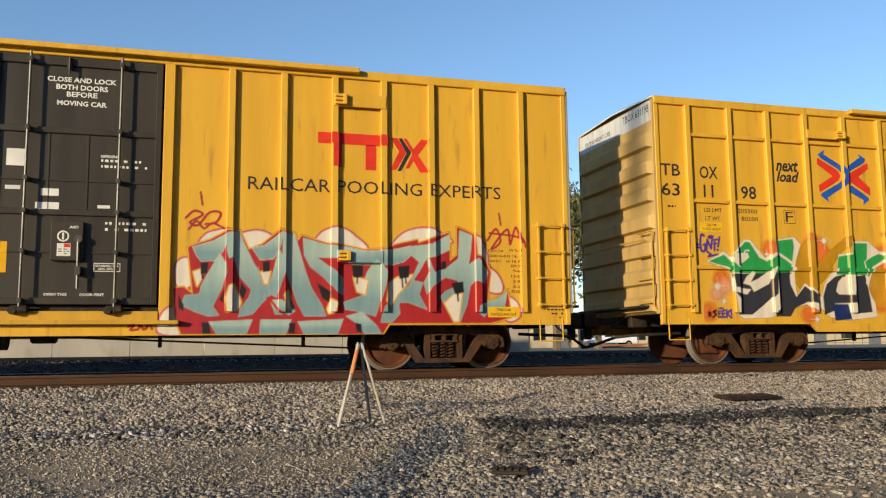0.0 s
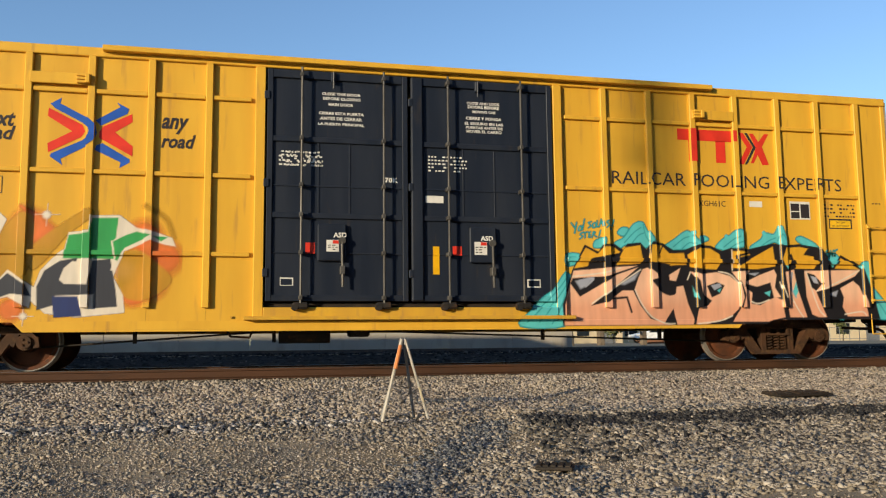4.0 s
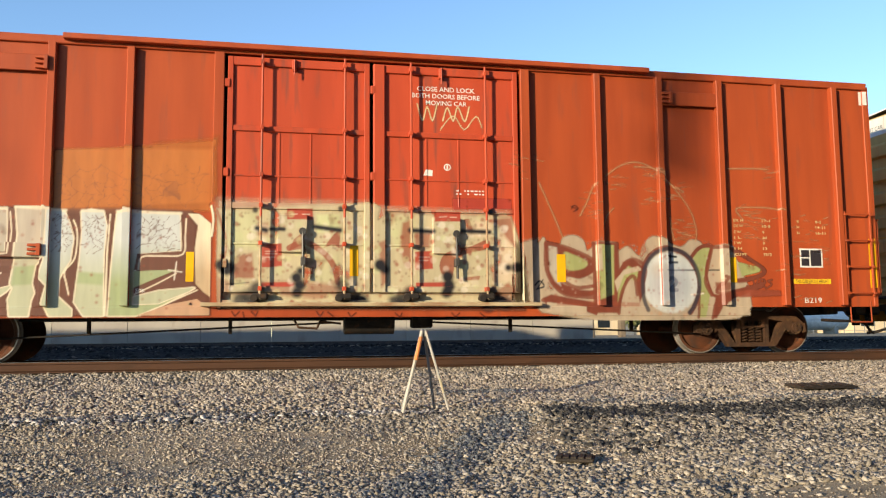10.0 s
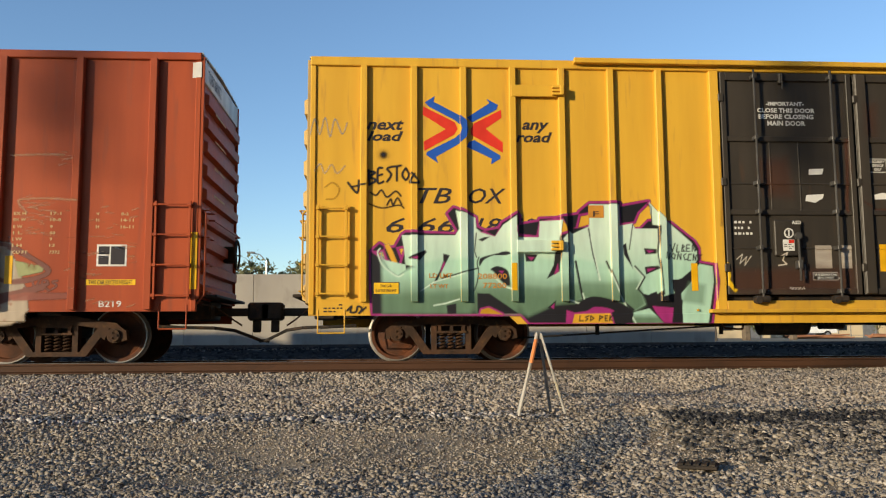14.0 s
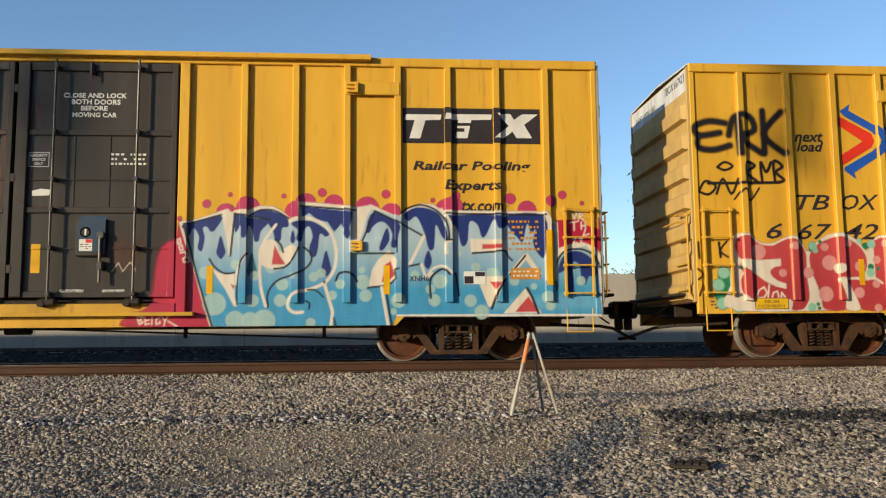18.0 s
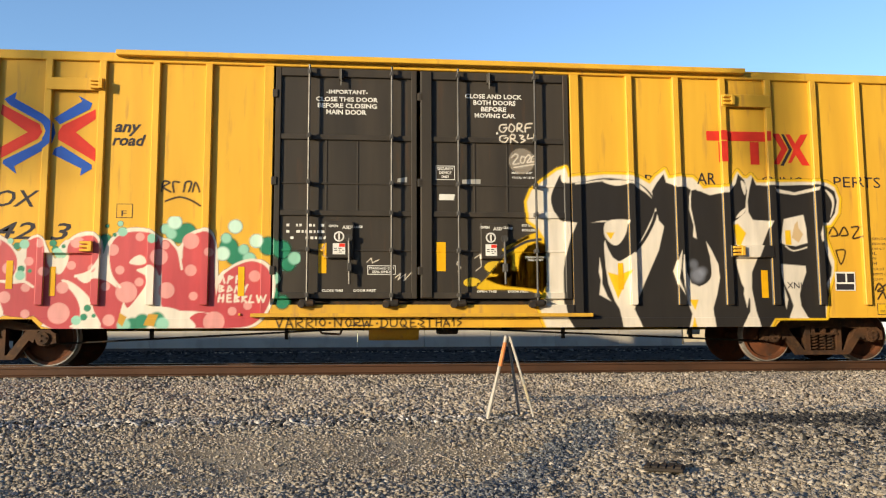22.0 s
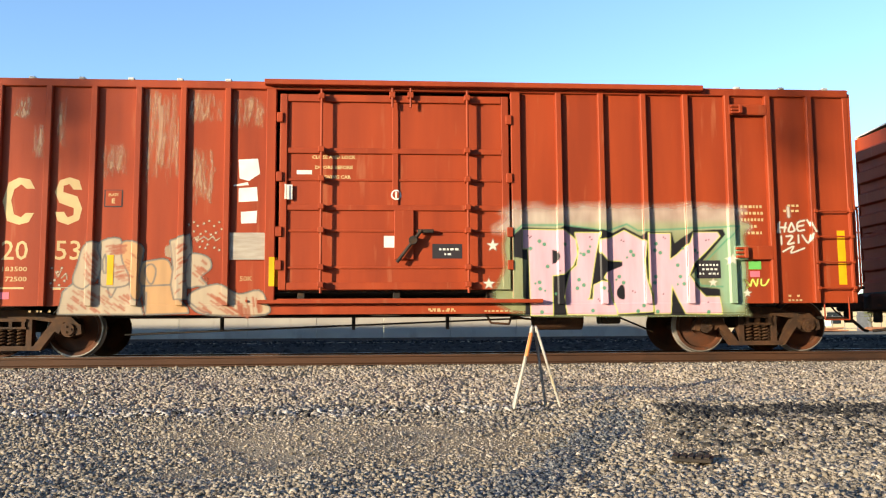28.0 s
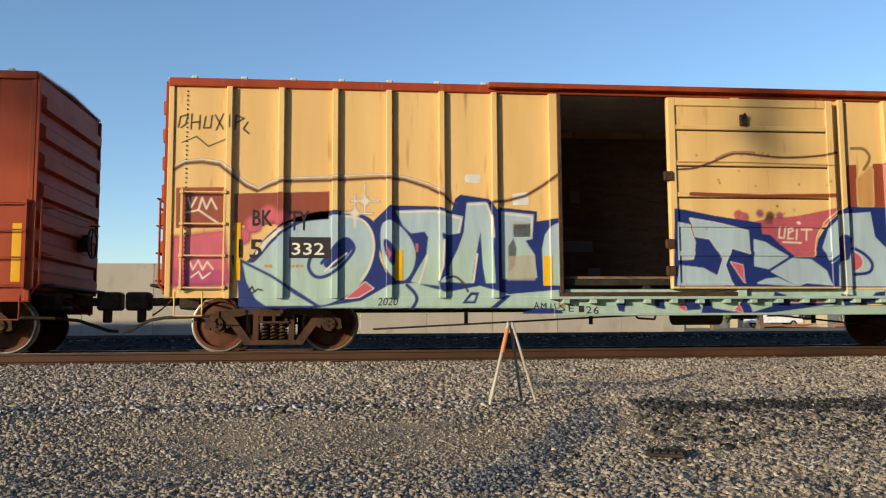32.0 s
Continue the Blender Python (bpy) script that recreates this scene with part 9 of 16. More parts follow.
g.line(C_BRICKD, 0.029, [(1.02, 1.03), (0.91, 1.02), (0.91, 0.94), (1.01, 0.95), (0.91, 0.93), (0.93, 0.85), (1.04, 0.89)])
g.line(C_BRICKD, 0.029, [(1.09, 1.14), (1.09, 0.85)])
g.line(C_BRICKD, 0.029, [(1.28, 1.01), (1.18, 0.99), (1.16, 0.87), (1.27, 0.86), (1.29, 0.94)])
g.line(C_BRICKD, 0.029, [(1.31, 1.03), (1.37, 0.86), (1.41, 1.04)])
g.line(C_BRICKD, 0.029, [(1.48, 0.87), (1.49, 1.03), (1.57, 0.99), (1.49, 0.94), (1.59, 0.87)])
g.line(C_BRICKD, 0.029, [(1.79, 1.03), (1.66, 1.01), (1.79, 0.94), (1.65, 0.89)])
g.line(C_BROWN, 0.086, [(0.89, 1.68), (1.29, 1.69)], soft=0.029, cover=0.6)
g.line(C_BROWN, 0.086, [(1.38, 1.73), (1.82, 1.73)], soft=0.029, cover=0.6)
g.mottle(C_BRICK, 0.016, 1.3, 0.8, 6.7, 2.4, 160, 44, 0.7)
g.wear(0.26, 3)
g.finish("faded white, green and tan block letters along the red side")

g = Mural("C", 6.80, 12.12, 0.60, 2.78)
g.fill(C_CREAMP, [(6.9, 2.56), (7.92, 2.55), (9.29, 2.56), (9.33, 2.45), (6.91, 2.33)], soft=0.133, cover=0.55)
g.fill(C_CREAMP, [(9.49, 2.49), (11.7, 2.46), (11.7, 2.36), (9.49, 2.31)], soft=0.095, cover=0.45)
g.fill(C_CREAMY, [(6.91, 2.38), (9.38, 2.55), (9.49, 2.47), (9.46, 2.27), (9.66, 2.38), (11.75, 2.37), (11.94, 1.64), (12.02, 0.87), (6.94, 0.83), (6.91, 1.59)], soft=0.057, cover=0.94)
g.fill(C_CREAMG, [(7.08, 2.35), (7.52, 2.36), (7.53, 1.77), (7.09, 1.77)], soft=0.095, cover=0.5)
g.fill(C_CREAMG, [(8.46, 2.34), (8.83, 2.35), (8.83, 2.07), (8.46, 2.04)], soft=0.057, cover=0.8)
g.fill(C_CREAMG, [(9.66, 2.37), (10.09, 2.33), (10.04, 1.81), (9.71, 1.8)], soft=0.114, cover=0.45)
g.fill(C_CREAMG, [(8.33, 1.69), (8.83, 1.7), (8.81, 1.24), (8.29, 1.24)], soft=0.133, cover=0.35)
g.fill(C_CREAMP, [(10.91, 2.3), (11.4, 2.29), (11.38, 2.02), (10.92, 2.01)], soft=0.076, cover=0.7)
g.fill(C_CREAMP, [(11.5, 2.11), (11.75, 2.1), (11.83, 1.25), (11.43, 1.25)], soft=0.114, cover=0.8)
g.fill(C_BRICK, [(7.17, 1.63), (7.45, 1.7), (7.49, 1.3), (7.18, 1.29)], soft=0.047, cover=0.75)
g.fill(C_BRICK, [(7.52, 2.18), (7.7, 2.2), (7.7, 2), (7.52, 1.99)], soft=0.047, cover=0.5)
g.line(C_BRICK, 0.095, [(8.03, 1.78), (8.28, 1.88), (8.55, 1.74), (8.74, 1.51), (8.81, 1.24)], cover=0.85, bent=True)
g.fill(C_BRICK, [(8.1, 1.92), (8.24, 2.04), (8.28, 1.78), (8.02, 1.73)], cover=0.7)
g.fill(C_BRICK, [(8.74, 2.02), (8.86, 2.12), (8.83, 1.79), (8.74, 1.86), (8.57, 1.79)], cover=0.85)
g.fill(C_BRICK, [(7.58, 1.23), (7.93, 1.26), (8.47, 1.24), (8.83, 1.19), (8.83, 1.06), (8.47, 0.96), (7.76, 1.04)], soft=0.076, cover=0.55)
g.fill(C_BRICK, [(9.87, 2.23), (10, 2.28), (10.02, 1.43), (9.91, 1.52), (9.83, 1.8)], soft=0.057, cover=0.8)
g.fill(C_BRICK, [(10.08, 2.07), (10.35, 2.08), (10.32, 1.81), (10.08, 1.84)], soft=0.057, cover=0.7)
g.fill(C_BRICK, [(10.49, 1.53), (10.61, 1.74), (11, 1.84), (11.32, 1.97), (11.34, 1.82), (11, 1.74), (10.78, 1.61), (10.7, 1.32), (10.56, 1.34)], cover=0.85, bent=True)
g.fill(C_BRICK, [(10.8, 1.32), (11.19, 1.36), (11.17, 1.29), (10.82, 1.27)], cover=0.7)
g.fill(C_BRICK, [(10.91, 2.31), (11.01, 2.32), (11.08, 2.11), (10.98, 2.09)], cover=0.7)
g.fill(C_BRICK, [(9.47, 1.89), (9.59, 1.94), (9.6, 1.24), (9.51, 1.15)], soft=0.047, cover=0.7)
g.fill(C_BRICK, [(11.38, 1.06), (11.68, 1.25), (11.88, 1.06), (11.67, 0.87)], soft=0.057, cover=0.6)
g.fill(C_BRICK, [(11.3, 2.3), (11.75, 2.36), (11.81, 1.83), (11.64, 2.02), (11.52, 2.21)], soft=0.057, cover=0.75)
g.line(C_BRICK, 0.047, [(6.91, 2.35), (7.05, 1.86), (6.98, 1.5)], cover=0.7, bent=True)
g.fill(C_BRICK, [(6.92, 1.32), (7.14, 1.23), (7.06, 0.88), (6.93, 0.83)], soft=0.057, cover=0.5)
g.fill(C_PLATE, [(7.99, 2.42), (8.4, 2.43), (8.41, 2.25), (7.99, 2.24)], soft=0.014, cover=0.95)
g.fill(C_PLATE, [(10.41, 2.42), (10.86, 2.43), (10.86, 2.26), (10.4, 2.25)], soft=0.014, cover=0.95)
g.fill(C_PLATE, [(7.59, 1.85), (7.91, 1.85), (7.92, 1.49), (7.6, 1.47)], soft=0.014, cover=0.95)
g.fill(C_PLATE, [(10.08, 1.75), (10.37, 1.77), (10.38, 1.47), (10.08, 1.45)], soft=0.014, cover=0.95)
g.fill(C_PLATE, [(7.6, 1.23), (8.11, 1.24), (8.11, 1.16), (7.6, 1.16)], soft=0.014, cover=0.95)
g.fill(C_PLATE, [(10.09, 1.24), (10.61, 1.25), (10.61, 1.17), (10.09, 1.17)], soft=0.014, cover=0.95)
g.fill(C_PLATE, [(10.72, 2.66), (11.76, 2.68), (11.75, 2.49), (10.72, 2.46)], soft=0.014, cover=0.95)
g.line(C_WHITE, 0.013, [(7.66, 1.73), (7.82, 1.73)], cover=0.7)
g.line(C_WHITE, 0.013, [(7.66, 1.69), (7.84, 1.69)], cover=0.7)
g.line(C_WHITE, 0.013, [(7.66, 1.64), (7.8, 1.64)], cover=0.7)
g.line(C_WHITE, 0.013, [(10.15, 1.66), (10.32, 1.66)], cover=0.7)
g.line(C_WHITE, 0.013, [(10.15, 1.61), (10.3, 1.61)], cover=0.7)
g.line(C_WHITE, 0.013, [(8.06, 2.34), (8.15, 2.34)], cover=0.7)
g.line(C_WHITE, 0.013, [(8.24, 2.34), (8.35, 2.34)], cover=0.7)
g.line(C_WHITE, 0.013, [(10.5, 2.34), (10.62, 2.35)], cover=0.7)
g.line(C_WHITE, 0.013, [(10.68, 2.34), (10.79, 2.34)], cover=0.7)
g.mottle(C_WHITE, 0.05, 6.97, 1.05, 9.33, 2.31, 60, 3, 0.55)
g.mottle(C_WHITE, 0.05, 9.57, 0.96, 11.75, 2.26, 60, 4, 0.55)
g.mottle(C_CREAMG, 0.06, 6.98, 0.96, 11.75, 2.36, 60, 6, 0.5)
g.mottle(C_BRICK, 0.03, 6.98, 0.88, 11.75, 2.36, 150, 5, 0.75)
g.mottle(C_BROWN, 0.014, 6.98, 0.83, 11.75, 2.36, 220, 42, 0.75)
g.wear(0.36, 8, 7.0)
g.line(C_BLACK, 0.076, [(7.52, 2.1), (7.66, 2.07)], soft=0.047)
g.line(C_BLACK, 0.066, [(7.74, 2.09), (7.94, 2.08)], soft=0.038)
g.line(C_BLACK, 0.076, [(8.43, 2.14), (8.84, 2.09)], soft=0.047)
g.line(C_BLACK, 0.076, [(10, 2.11), (10.38, 2.09)], soft=0.047)
g.line(C_BLACK, 0.076, [(10.89, 2.11), (11.36, 2.1)], soft=0.047)
g.dots(C_BLACK, 0.085, [(6.98, 1.5), (7.05, 1.43)], soft=0.066)
g.dots(C_BLACK, 0.095, [(7.1, 1.46)], soft=0.066)
g.dots(C_BLACK, 0.095, [(9.49, 1.52)], soft=0.066)
g.dots(C_BLACK, 0.076, [(9.57, 1.45)], soft=0.066)
g.dots(C_BLACK, 0.085, [(8.15, 1.31), (8.2, 1.19), (8.16, 1.07)], soft=0.066)
g.dots(C_BLACK, 0.057, [(8.21, 1.42)], soft=0.066)
g.dots(C_BLACK, 0.095, [(10.63, 1.34), (10.65, 1.2), (10.61, 1.08)], soft=0.066)
g.dots(C_BLACK, 0.057, [(11.68, 1.5)], soft=0.066)
g.dots(C_BLACK, 0.095, [(11.83, 1.5)], soft=0.066)
g.dots(C_BLACK, 0.114, [(7.28, 0.96), (7.41, 1.01), (7.54, 1.14), (7.5, 0.92)], soft=0.095, cover=0.85)
g.dots(C_BLACK, 0.114, [(8.88, 1.19), (8.92, 1.01), (9.06, 0.96), (9.2, 0.95)], soft=0.095, cover=0.85)
g.dots(C_BLACK, 0.114, [(9.87, 0.96), (9.99, 1.06), (9.75, 0.92)], soft=0.095, cover=0.85)
g.dots(C_BLACK, 0.114, [(11.38, 1.06), (11.48, 0.94), (11.62, 0.9), (11.33, 0.87)], soft=0.095, cover=0.85)
g.dots(C_BLACK, 0.043, [(7.49, 2.39)], soft=0.038, cover=0.9)
g.dots(C_BLACK, 0.043, [(8.85, 2.44)], soft=0.038, cover=0.9)
g.dots(C_BLACK, 0.043, [(10.02, 2.45)], soft=0.038, cover=0.9)
g.dots(C_BLACK, 0.043, [(11.38, 2.44)], soft=0.038, cover=0.9)
g.line(C_BROWN, 0.047, [(6.94, 0.83), (11.97, 0.79)], soft=0.038, cover=0.7)
g.line(C_BROWN, 0.028, [(7.06, 1.05), (9.38, 1.06), (11.68, 1.04)], soft=0.028, cover=0.6)
g.line(C_BLACK, 0.019, [(7.06, 1.2), (7.4, 1.23)], soft=0.019, cover=0.6)
g.line(C_BRICKD, 0.021, [(7.15, 0.77), (7.2, 0.7), (7.27, 0.77)], cover=0.8)
g.line(C_BRICKD, 0.021, [(7.32, 0.76), (7.34, 0.68)], cover=0.8)
g.line(C_BRICKD, 0.021, [(7.45, 0.77), (7.52, 0.7), (7.55, 0.77)], cover=0.8)
g.line(C_BRICKD, 0.021, [(8.47, 0.77), (8.53, 0.69), (8.58, 0.76)], cover=0.8)
g.line(C_BRICKD, 0.021, [(8.65, 0.76), (8.74, 0.69)], cover=0.8)
g.line(C_BRICKD, 0.021, [(8.98, 0.75), (9.03, 0.68), (9.11, 0.75)], cover=0.8)
g.line(C_BRICKD, 0.021, [(9.75, 0.74), (9.83, 0.67), (9.86, 0.74)], cover=0.8)
g.line(C_BRICKD, 0.021, [(10.7, 0.74), (10.76, 0.67), (10.83, 0.74)], cover=0.8)
g.line(C_BRICKD, 0.021, [(11.18, 0.74), (11.26, 0.67)], cover=0.8)
g.finish("worn white and grey patches over the plug doors")

g = Mural("C", 11.62, 17.88, 0.60, 3.69)
g.fill(C_FADEWH, [(12.2, 1.73), (12.29, 2.01), (12.35, 2.01), (12.38, 1.92), (12.6, 1.9), (12.67, 2.03), (12.87, 2.08), (13.05, 1.99), (13.11, 1.82), (13.23, 1.9), (13.23, 1.96), (13.64, 1.96), (13.67, 1.81), (13.87, 1.9), (14.07, 1.73), (14.14, 1.9), (14.23, 2.01), (14.37, 2.09), (14.6, 2.01), (14.87, 1.9), (15.06, 2.03), (15.24, 2.01), (15.38, 1.88), (15.61, 1.94), (15.89, 1.92), (15.94, 1.74), (15.97, 0.63), (12.27, 0.74)], soft=0.046, cover=0.9, bent=True)
g.fill(C_FADEWH, [(11.8, 1.91), (12.22, 2.01), (12.27, 0.92), (11.78, 0.92)], soft=0.074, cover=0.75)
g.fill(C_FADEWH, [(15.7, 0.91), (16.16, 1.04), (16.18, 0.68), (15.7, 0.65)], soft=0.037, cover=0.85)
g.fill(C_LIMB, [(12.35, 1.96), (12.69, 1.87), (13.17, 1.66), (13.24, 1.46), (12.97, 1.32), (12.7, 1.37), (12.62, 1.28), (12.8, 1.19), (13.25, 1.2), (13.25, 1.05), (12.8, 1.02), (12.49, 1.19), (12.38, 1.46), (12.36, 1.73)], soft=0.028, bent=True)
g.fill(C_LIMB, [(12.29, 0.99), (12.44, 1.05), (13.25, 0.91), (13.25, 0.69), (12.98, 0.78), (12.36, 0.83)], soft=0.028)
g.fill(C_GREYL, [(12.41, 1.9), (12.56, 1.87), (12.57, 1.64), (12.62, 1.19), (12.51, 1.28), (12.42, 1.46)], soft=0.037)
g.fill(C_OLIVE, [(12.66, 1.78), (12.88, 1.73), (13.11, 1.61), (13.04, 1.5), (12.79, 1.46), (12.66, 1.55)], soft=0.028, bent=True)
g.fill(C_FADEWH, [(12.36, 0.92), (13.07, 0.84), (13.07, 0.73), (12.36, 0.76)], soft=0.018)
g.fill(C_FADEWH, [(12.63, 1.39), (12.97, 1.28), (13.25, 1.14), (12.98, 1.13), (12.71, 1.23)], soft=0.028, bent=True)
g.fill(C_LIMB, [(13.23, 1.94), (13.67, 1.94), (13.69, 1.46), (13.78, 1.62), (13.96, 1.68), (14.16, 1.53), (14.25, 1.5), (14.15, 1.09), (14.06, 0.91), (14.01, 1.28), (13.92, 1.41), (13.79, 1.19), (13.66, 0.73), (13.24, 0.73)], soft=0.028)
g.fill(C_OLIVE, [(13.27, 1.92), (13.61, 1.92), (13.59, 1.05), (13.29, 0.96)], soft=0.028)
g.fill(C_FADEWH, [(13.25, 1.9), (13.34, 1.9), (13.35, 1.46), (13.26, 1.46)], soft=0.028)
g.fill(C_OLIVE, [(13.68, 1.35), (13.87, 1.55), (14.05, 1.46), (14.01, 1.28), (13.83, 1.35), (13.72, 1.05), (13.65, 0.91)], soft=0.028)
g.fill(C_FADEWH, [(13.6, 1.28), (13.78, 1.48), (14.05, 1.55), (14.13, 1.48), (13.78, 1.39), (13.65, 1.09)], soft=0.018)
g.dots(C_BLUEW, 0.535, [(14.65, 1.26)], soft=0.046)
g.line(C_LIMB, 0.083, [(14.13, 1.09), (14.16, 1.55), (14.37, 1.81), (14.64, 1.87), (14.97, 1.75), (15.17, 1.46), (15.21, 1.18), (15.13, 0.91), (15.01, 0.73)], cover=0.95, bent=True)
g.dots(C_GREYL, 0.277, [(14.6, 1.2)], soft=0.129, cover=0.6)
g.dots(C_FADEWH, 0.148, [(14.46, 1.46)], soft=0.111, cover=0.6)
g.line(C_BLACK, 0.065, [(14.6, 1.29), (14.69, 1.35), (14.77, 1.27), (14.69, 1.18), (14.6, 1.13), (14.77, 1.13)], bent=True)
g.line(C_BLACK, 0.037, [(14.64, 1.73), (14.78, 1.72)])
g.line(C_BLACK, 0.037, [(14.64, 1.62), (14.8, 1.62)])
g.line(C_BLACK, 0.028, [(14.67, 1.77), (14.67, 1.59)])
g.line(C_BLACK, 0.023, [(14.56, 1.48), (15.61, 1.49)], soft=0.018)
g.fill(C_OLIVE, [(15.11, 1.74), (15.29, 1.9), (15.5, 1.9), (15.41, 1.55), (15.33, 1.27), (15.41, 1.04), (15.31, 0.65), (15.17, 0.65), (15.22, 1.18)], soft=0.028)
g.line(C_LIMB, 0.065, [(15.09, 1.74), (15.26, 1.9), (15.45, 1.92)], bent=True)
g.line(C_LIMB, 0.055, [(15.47, 1.88), (15.35, 1.46), (15.44, 1.09), (15.54, 1.02)], bent=True)
g.line(C_FADEWH, 0.046, [(15.89, 1.9), (15.7, 1.81), (15.63, 1.55), (15.75, 1.35), (15.98, 1.35)], bent=True)
g.fill(C_GREYL, [(15.78, 1.74), (15.98, 1.66), (15.98, 1.41), (15.84, 1.41), (15.75, 1.55)], soft=0.037)
g.fill(C_OLIVE, [(15.98, 1.64), (16.45, 1.55), (16.41, 1.46), (16.05, 1.38)], soft=0.028)
g.line(C_LIMB, 0.074, [(15.89, 1.85), (16.26, 1.66), (16.5, 1.48), (16.35, 1.37), (15.98, 1.31)], cover=0.9, bent=True)
g.fill(C_LIMB, [(15.52, 1.04), (15.89, 1.14), (16.49, 1.27), (16.46, 1.18), (15.98, 1.02), (15.7, 0.91), (15.52, 0.63), (15.44, 0.63)], soft=0.028)
g.fill(C_LIMB, [(15.52, 1.27), (15.78, 1.27), (15.76, 1.13), (15.54, 1.09)], soft=0.037, cover=0.85)
g.fill(C_BRICK, [(15.87, 1.14), (16.81, 1.13), (16.83, 1.03), (15.98, 1)], soft=0.028, cover=0.9)
g.fill(C_BRICK, [(12.54, 0.96), (13.43, 0.93), (14.06, 0.91), (14.06, 0.84), (12.54, 0.86)], soft=0.028, cover=0.5)
g.line(C_WHITE, 0.028, [(15.04, 1.05), (15.28, 1.07)])
g.line(C_LIMB, 0.032, [(16.26, 1.33), (16.31, 1.18), (16.37, 1.33)])
g.line(C_LIMB, 0.032, [(16.43, 1.18), (16.42, 1.32), (16.5, 1.31), (16.5, 1.25), (16.44, 1.25), (16.53, 1.16)], bent=True)
g.line(C_LIMB, 0.032, [(16.65, 1.32), (16.57, 1.3), (16.64, 1.24), (16.56, 1.18)], bent=True)
g.dots(C_LIMB, 0.028, [(16.15, 1.2)])
g.line(C_BLACK, 0.028, [(12.16, 1.21), (12.24, 1.28), (12.32, 1.19), (12.21, 1.15)], bent=True)
g.line(C_BLACK, 0.018, [(12.18, 1.13), (12.3, 1.3)])
g.mottle(C_BRICK, 0.018, 12.32, 0.69, 15.98, 1.92, 170, 51, 0.7)
g.mottle(C_GREYL, 0.014, 12.32, 0.69, 15.98, 2.02, 110, 52, 0.7)
g.mottle(C_PEACHF, 0.03, 14.15, 0.68, 15.06, 0.91, 14, 53, 0.7)
g.wear(0.30, 9, 7.0)
g.line(C_SCUFF, 0.028, [(13.49, 3.13), (13.76, 3.32), (14.04, 3.4), (14.31, 3.34), (14.59, 3.16), (14.87, 2.86), (15.1, 2.53), (15.19, 2.2), (15.17, 2.01)], soft=0.028, cover=0.8, bent=True)
g.line(C_SCUFF, 0.028, [(12.26, 2.98), (12.39, 2.7), (12.55, 2.33), (12.67, 2.04)], soft=0.028, cover=0.8, bent=True)
g.line(C_SCUFF, 0.028, [(13, 2.42), (13.13, 2.66), (13.23, 2.89), (13.29, 2.99)], soft=0.028, cover=0.8, bent=True)
g.line(C_SCUFF, 0.028, [(13.41, 2.19), (13.5, 2.43), (13.63, 2.57)], soft=0.028, cover=0.8, bent=True)
g.line(C_SCUFF, 0.028, [(14.69, 2.43), (14.71, 2.2), (14.76, 2.01)], soft=0.028, cover=0.8, bent=True)
g.line(C_SCUFF, 0.028, [(16.13, 2.41), (15.99, 2.58), (16.1, 2.63), (16.55, 2.64), (16.93, 2.6)], soft=0.028, cover=0.8, bent=True)
g.line(C_SCUFF, 0.028, [(15.85, 3.34), (16.47, 3.36), (16.66, 3.35)], soft=0.028, cover=0.8, bent=True)
g.line(C_SCUFF, 0.028, [(14.04, 3.32), (14.5, 3.28), (14.69, 3.04), (14.96, 2.9)], soft=0.028, cover=0.8, bent=True)
rub = random.Random(31)
for k in range(26):
    x, z = rub.uniform(14.14, 14.59), rub.uniform(2.57, 3.33)
    g.line(C_SCUFF, rub.uniform(0.006, 0.02), [(x, z), (x + rub.uniform(0.05, 0.22), z + rub.uniform(-0.04, 0.04))], soft=0.015, cover=rub.uniform(0.3, 0.8))
for k in range(14):
    x, z = rub.uniform(14.64, 15.06), rub.uniform(2.76, 3.05)
    g.line(C_SCUFF, rub.uniform(0.006, 0.02), [(x, z), (x + rub.uniform(0.05, 0.22), z + rub.uniform(-0.04, 0.04))], soft=0.015, cover=rub.uniform(0.3, 0.8))
for k in range(26):
    x, z = rub.uniform(14.69, 15.06), rub.uniform(1.97, 2.43)
    g.line(C_SCUFF, rub.uniform(0.006, 0.02), [(x, z), (x + rub.uniform(0.05, 0.22), z + rub.uniform(-0.04, 0.04))], soft=0.015, cover=rub.uniform(0.3, 0.8))
for k in range(10):
    x, z = rub.uniform(13.40, 13.76), rub.uniform(2.85, 3.13)
    g.line(C_SCUFF, rub.uniform(0.006, 0.02), [(x, z), (x + rub.uniform(0.05, 0.22), z + rub.uniform(-0.04, 0.04))], soft=0.015, cover=rub.uniform(0.3, 0.8))
for k in range(12):
    x, z = rub.uniform(12.95, 13.26), rub.uniform(2.38, 2.84)
    g.line(C_SCUFF, rub.uniform(0.006, 0.02), [(x, z), (x + rub.uniform(0.05, 0.22), z + rub.uniform(-0.04, 0.04))], soft=0.015, cover=rub.uniform(0.3, 0.8))
for k in range(30):
    x, z = rub.uniform(16.03, 16.46), rub.uniform(2.02, 2.68)
    g.line(C_SCUFF, rub.uniform(0.006, 0.02), [(x, z), (x + rub.uniform(0.05, 0.22), z + rub.uniform(-0.04, 0.04))], soft=0.015, cover=rub.uniform(0.3, 0.8))
for k in range(40):
    x, z = rub.uniform(16.72, 17.78), rub.uniform(0.90, 2.50)
    g.line(C_SCUFF, rub.uniform(0.006, 0.02), [(x, z), (x + rub.uniform(0.05, 0.22), z + rub.uniform(-0.04, 0.04))], soft=0.015, cover=rub.uniform(0.3, 0.8))
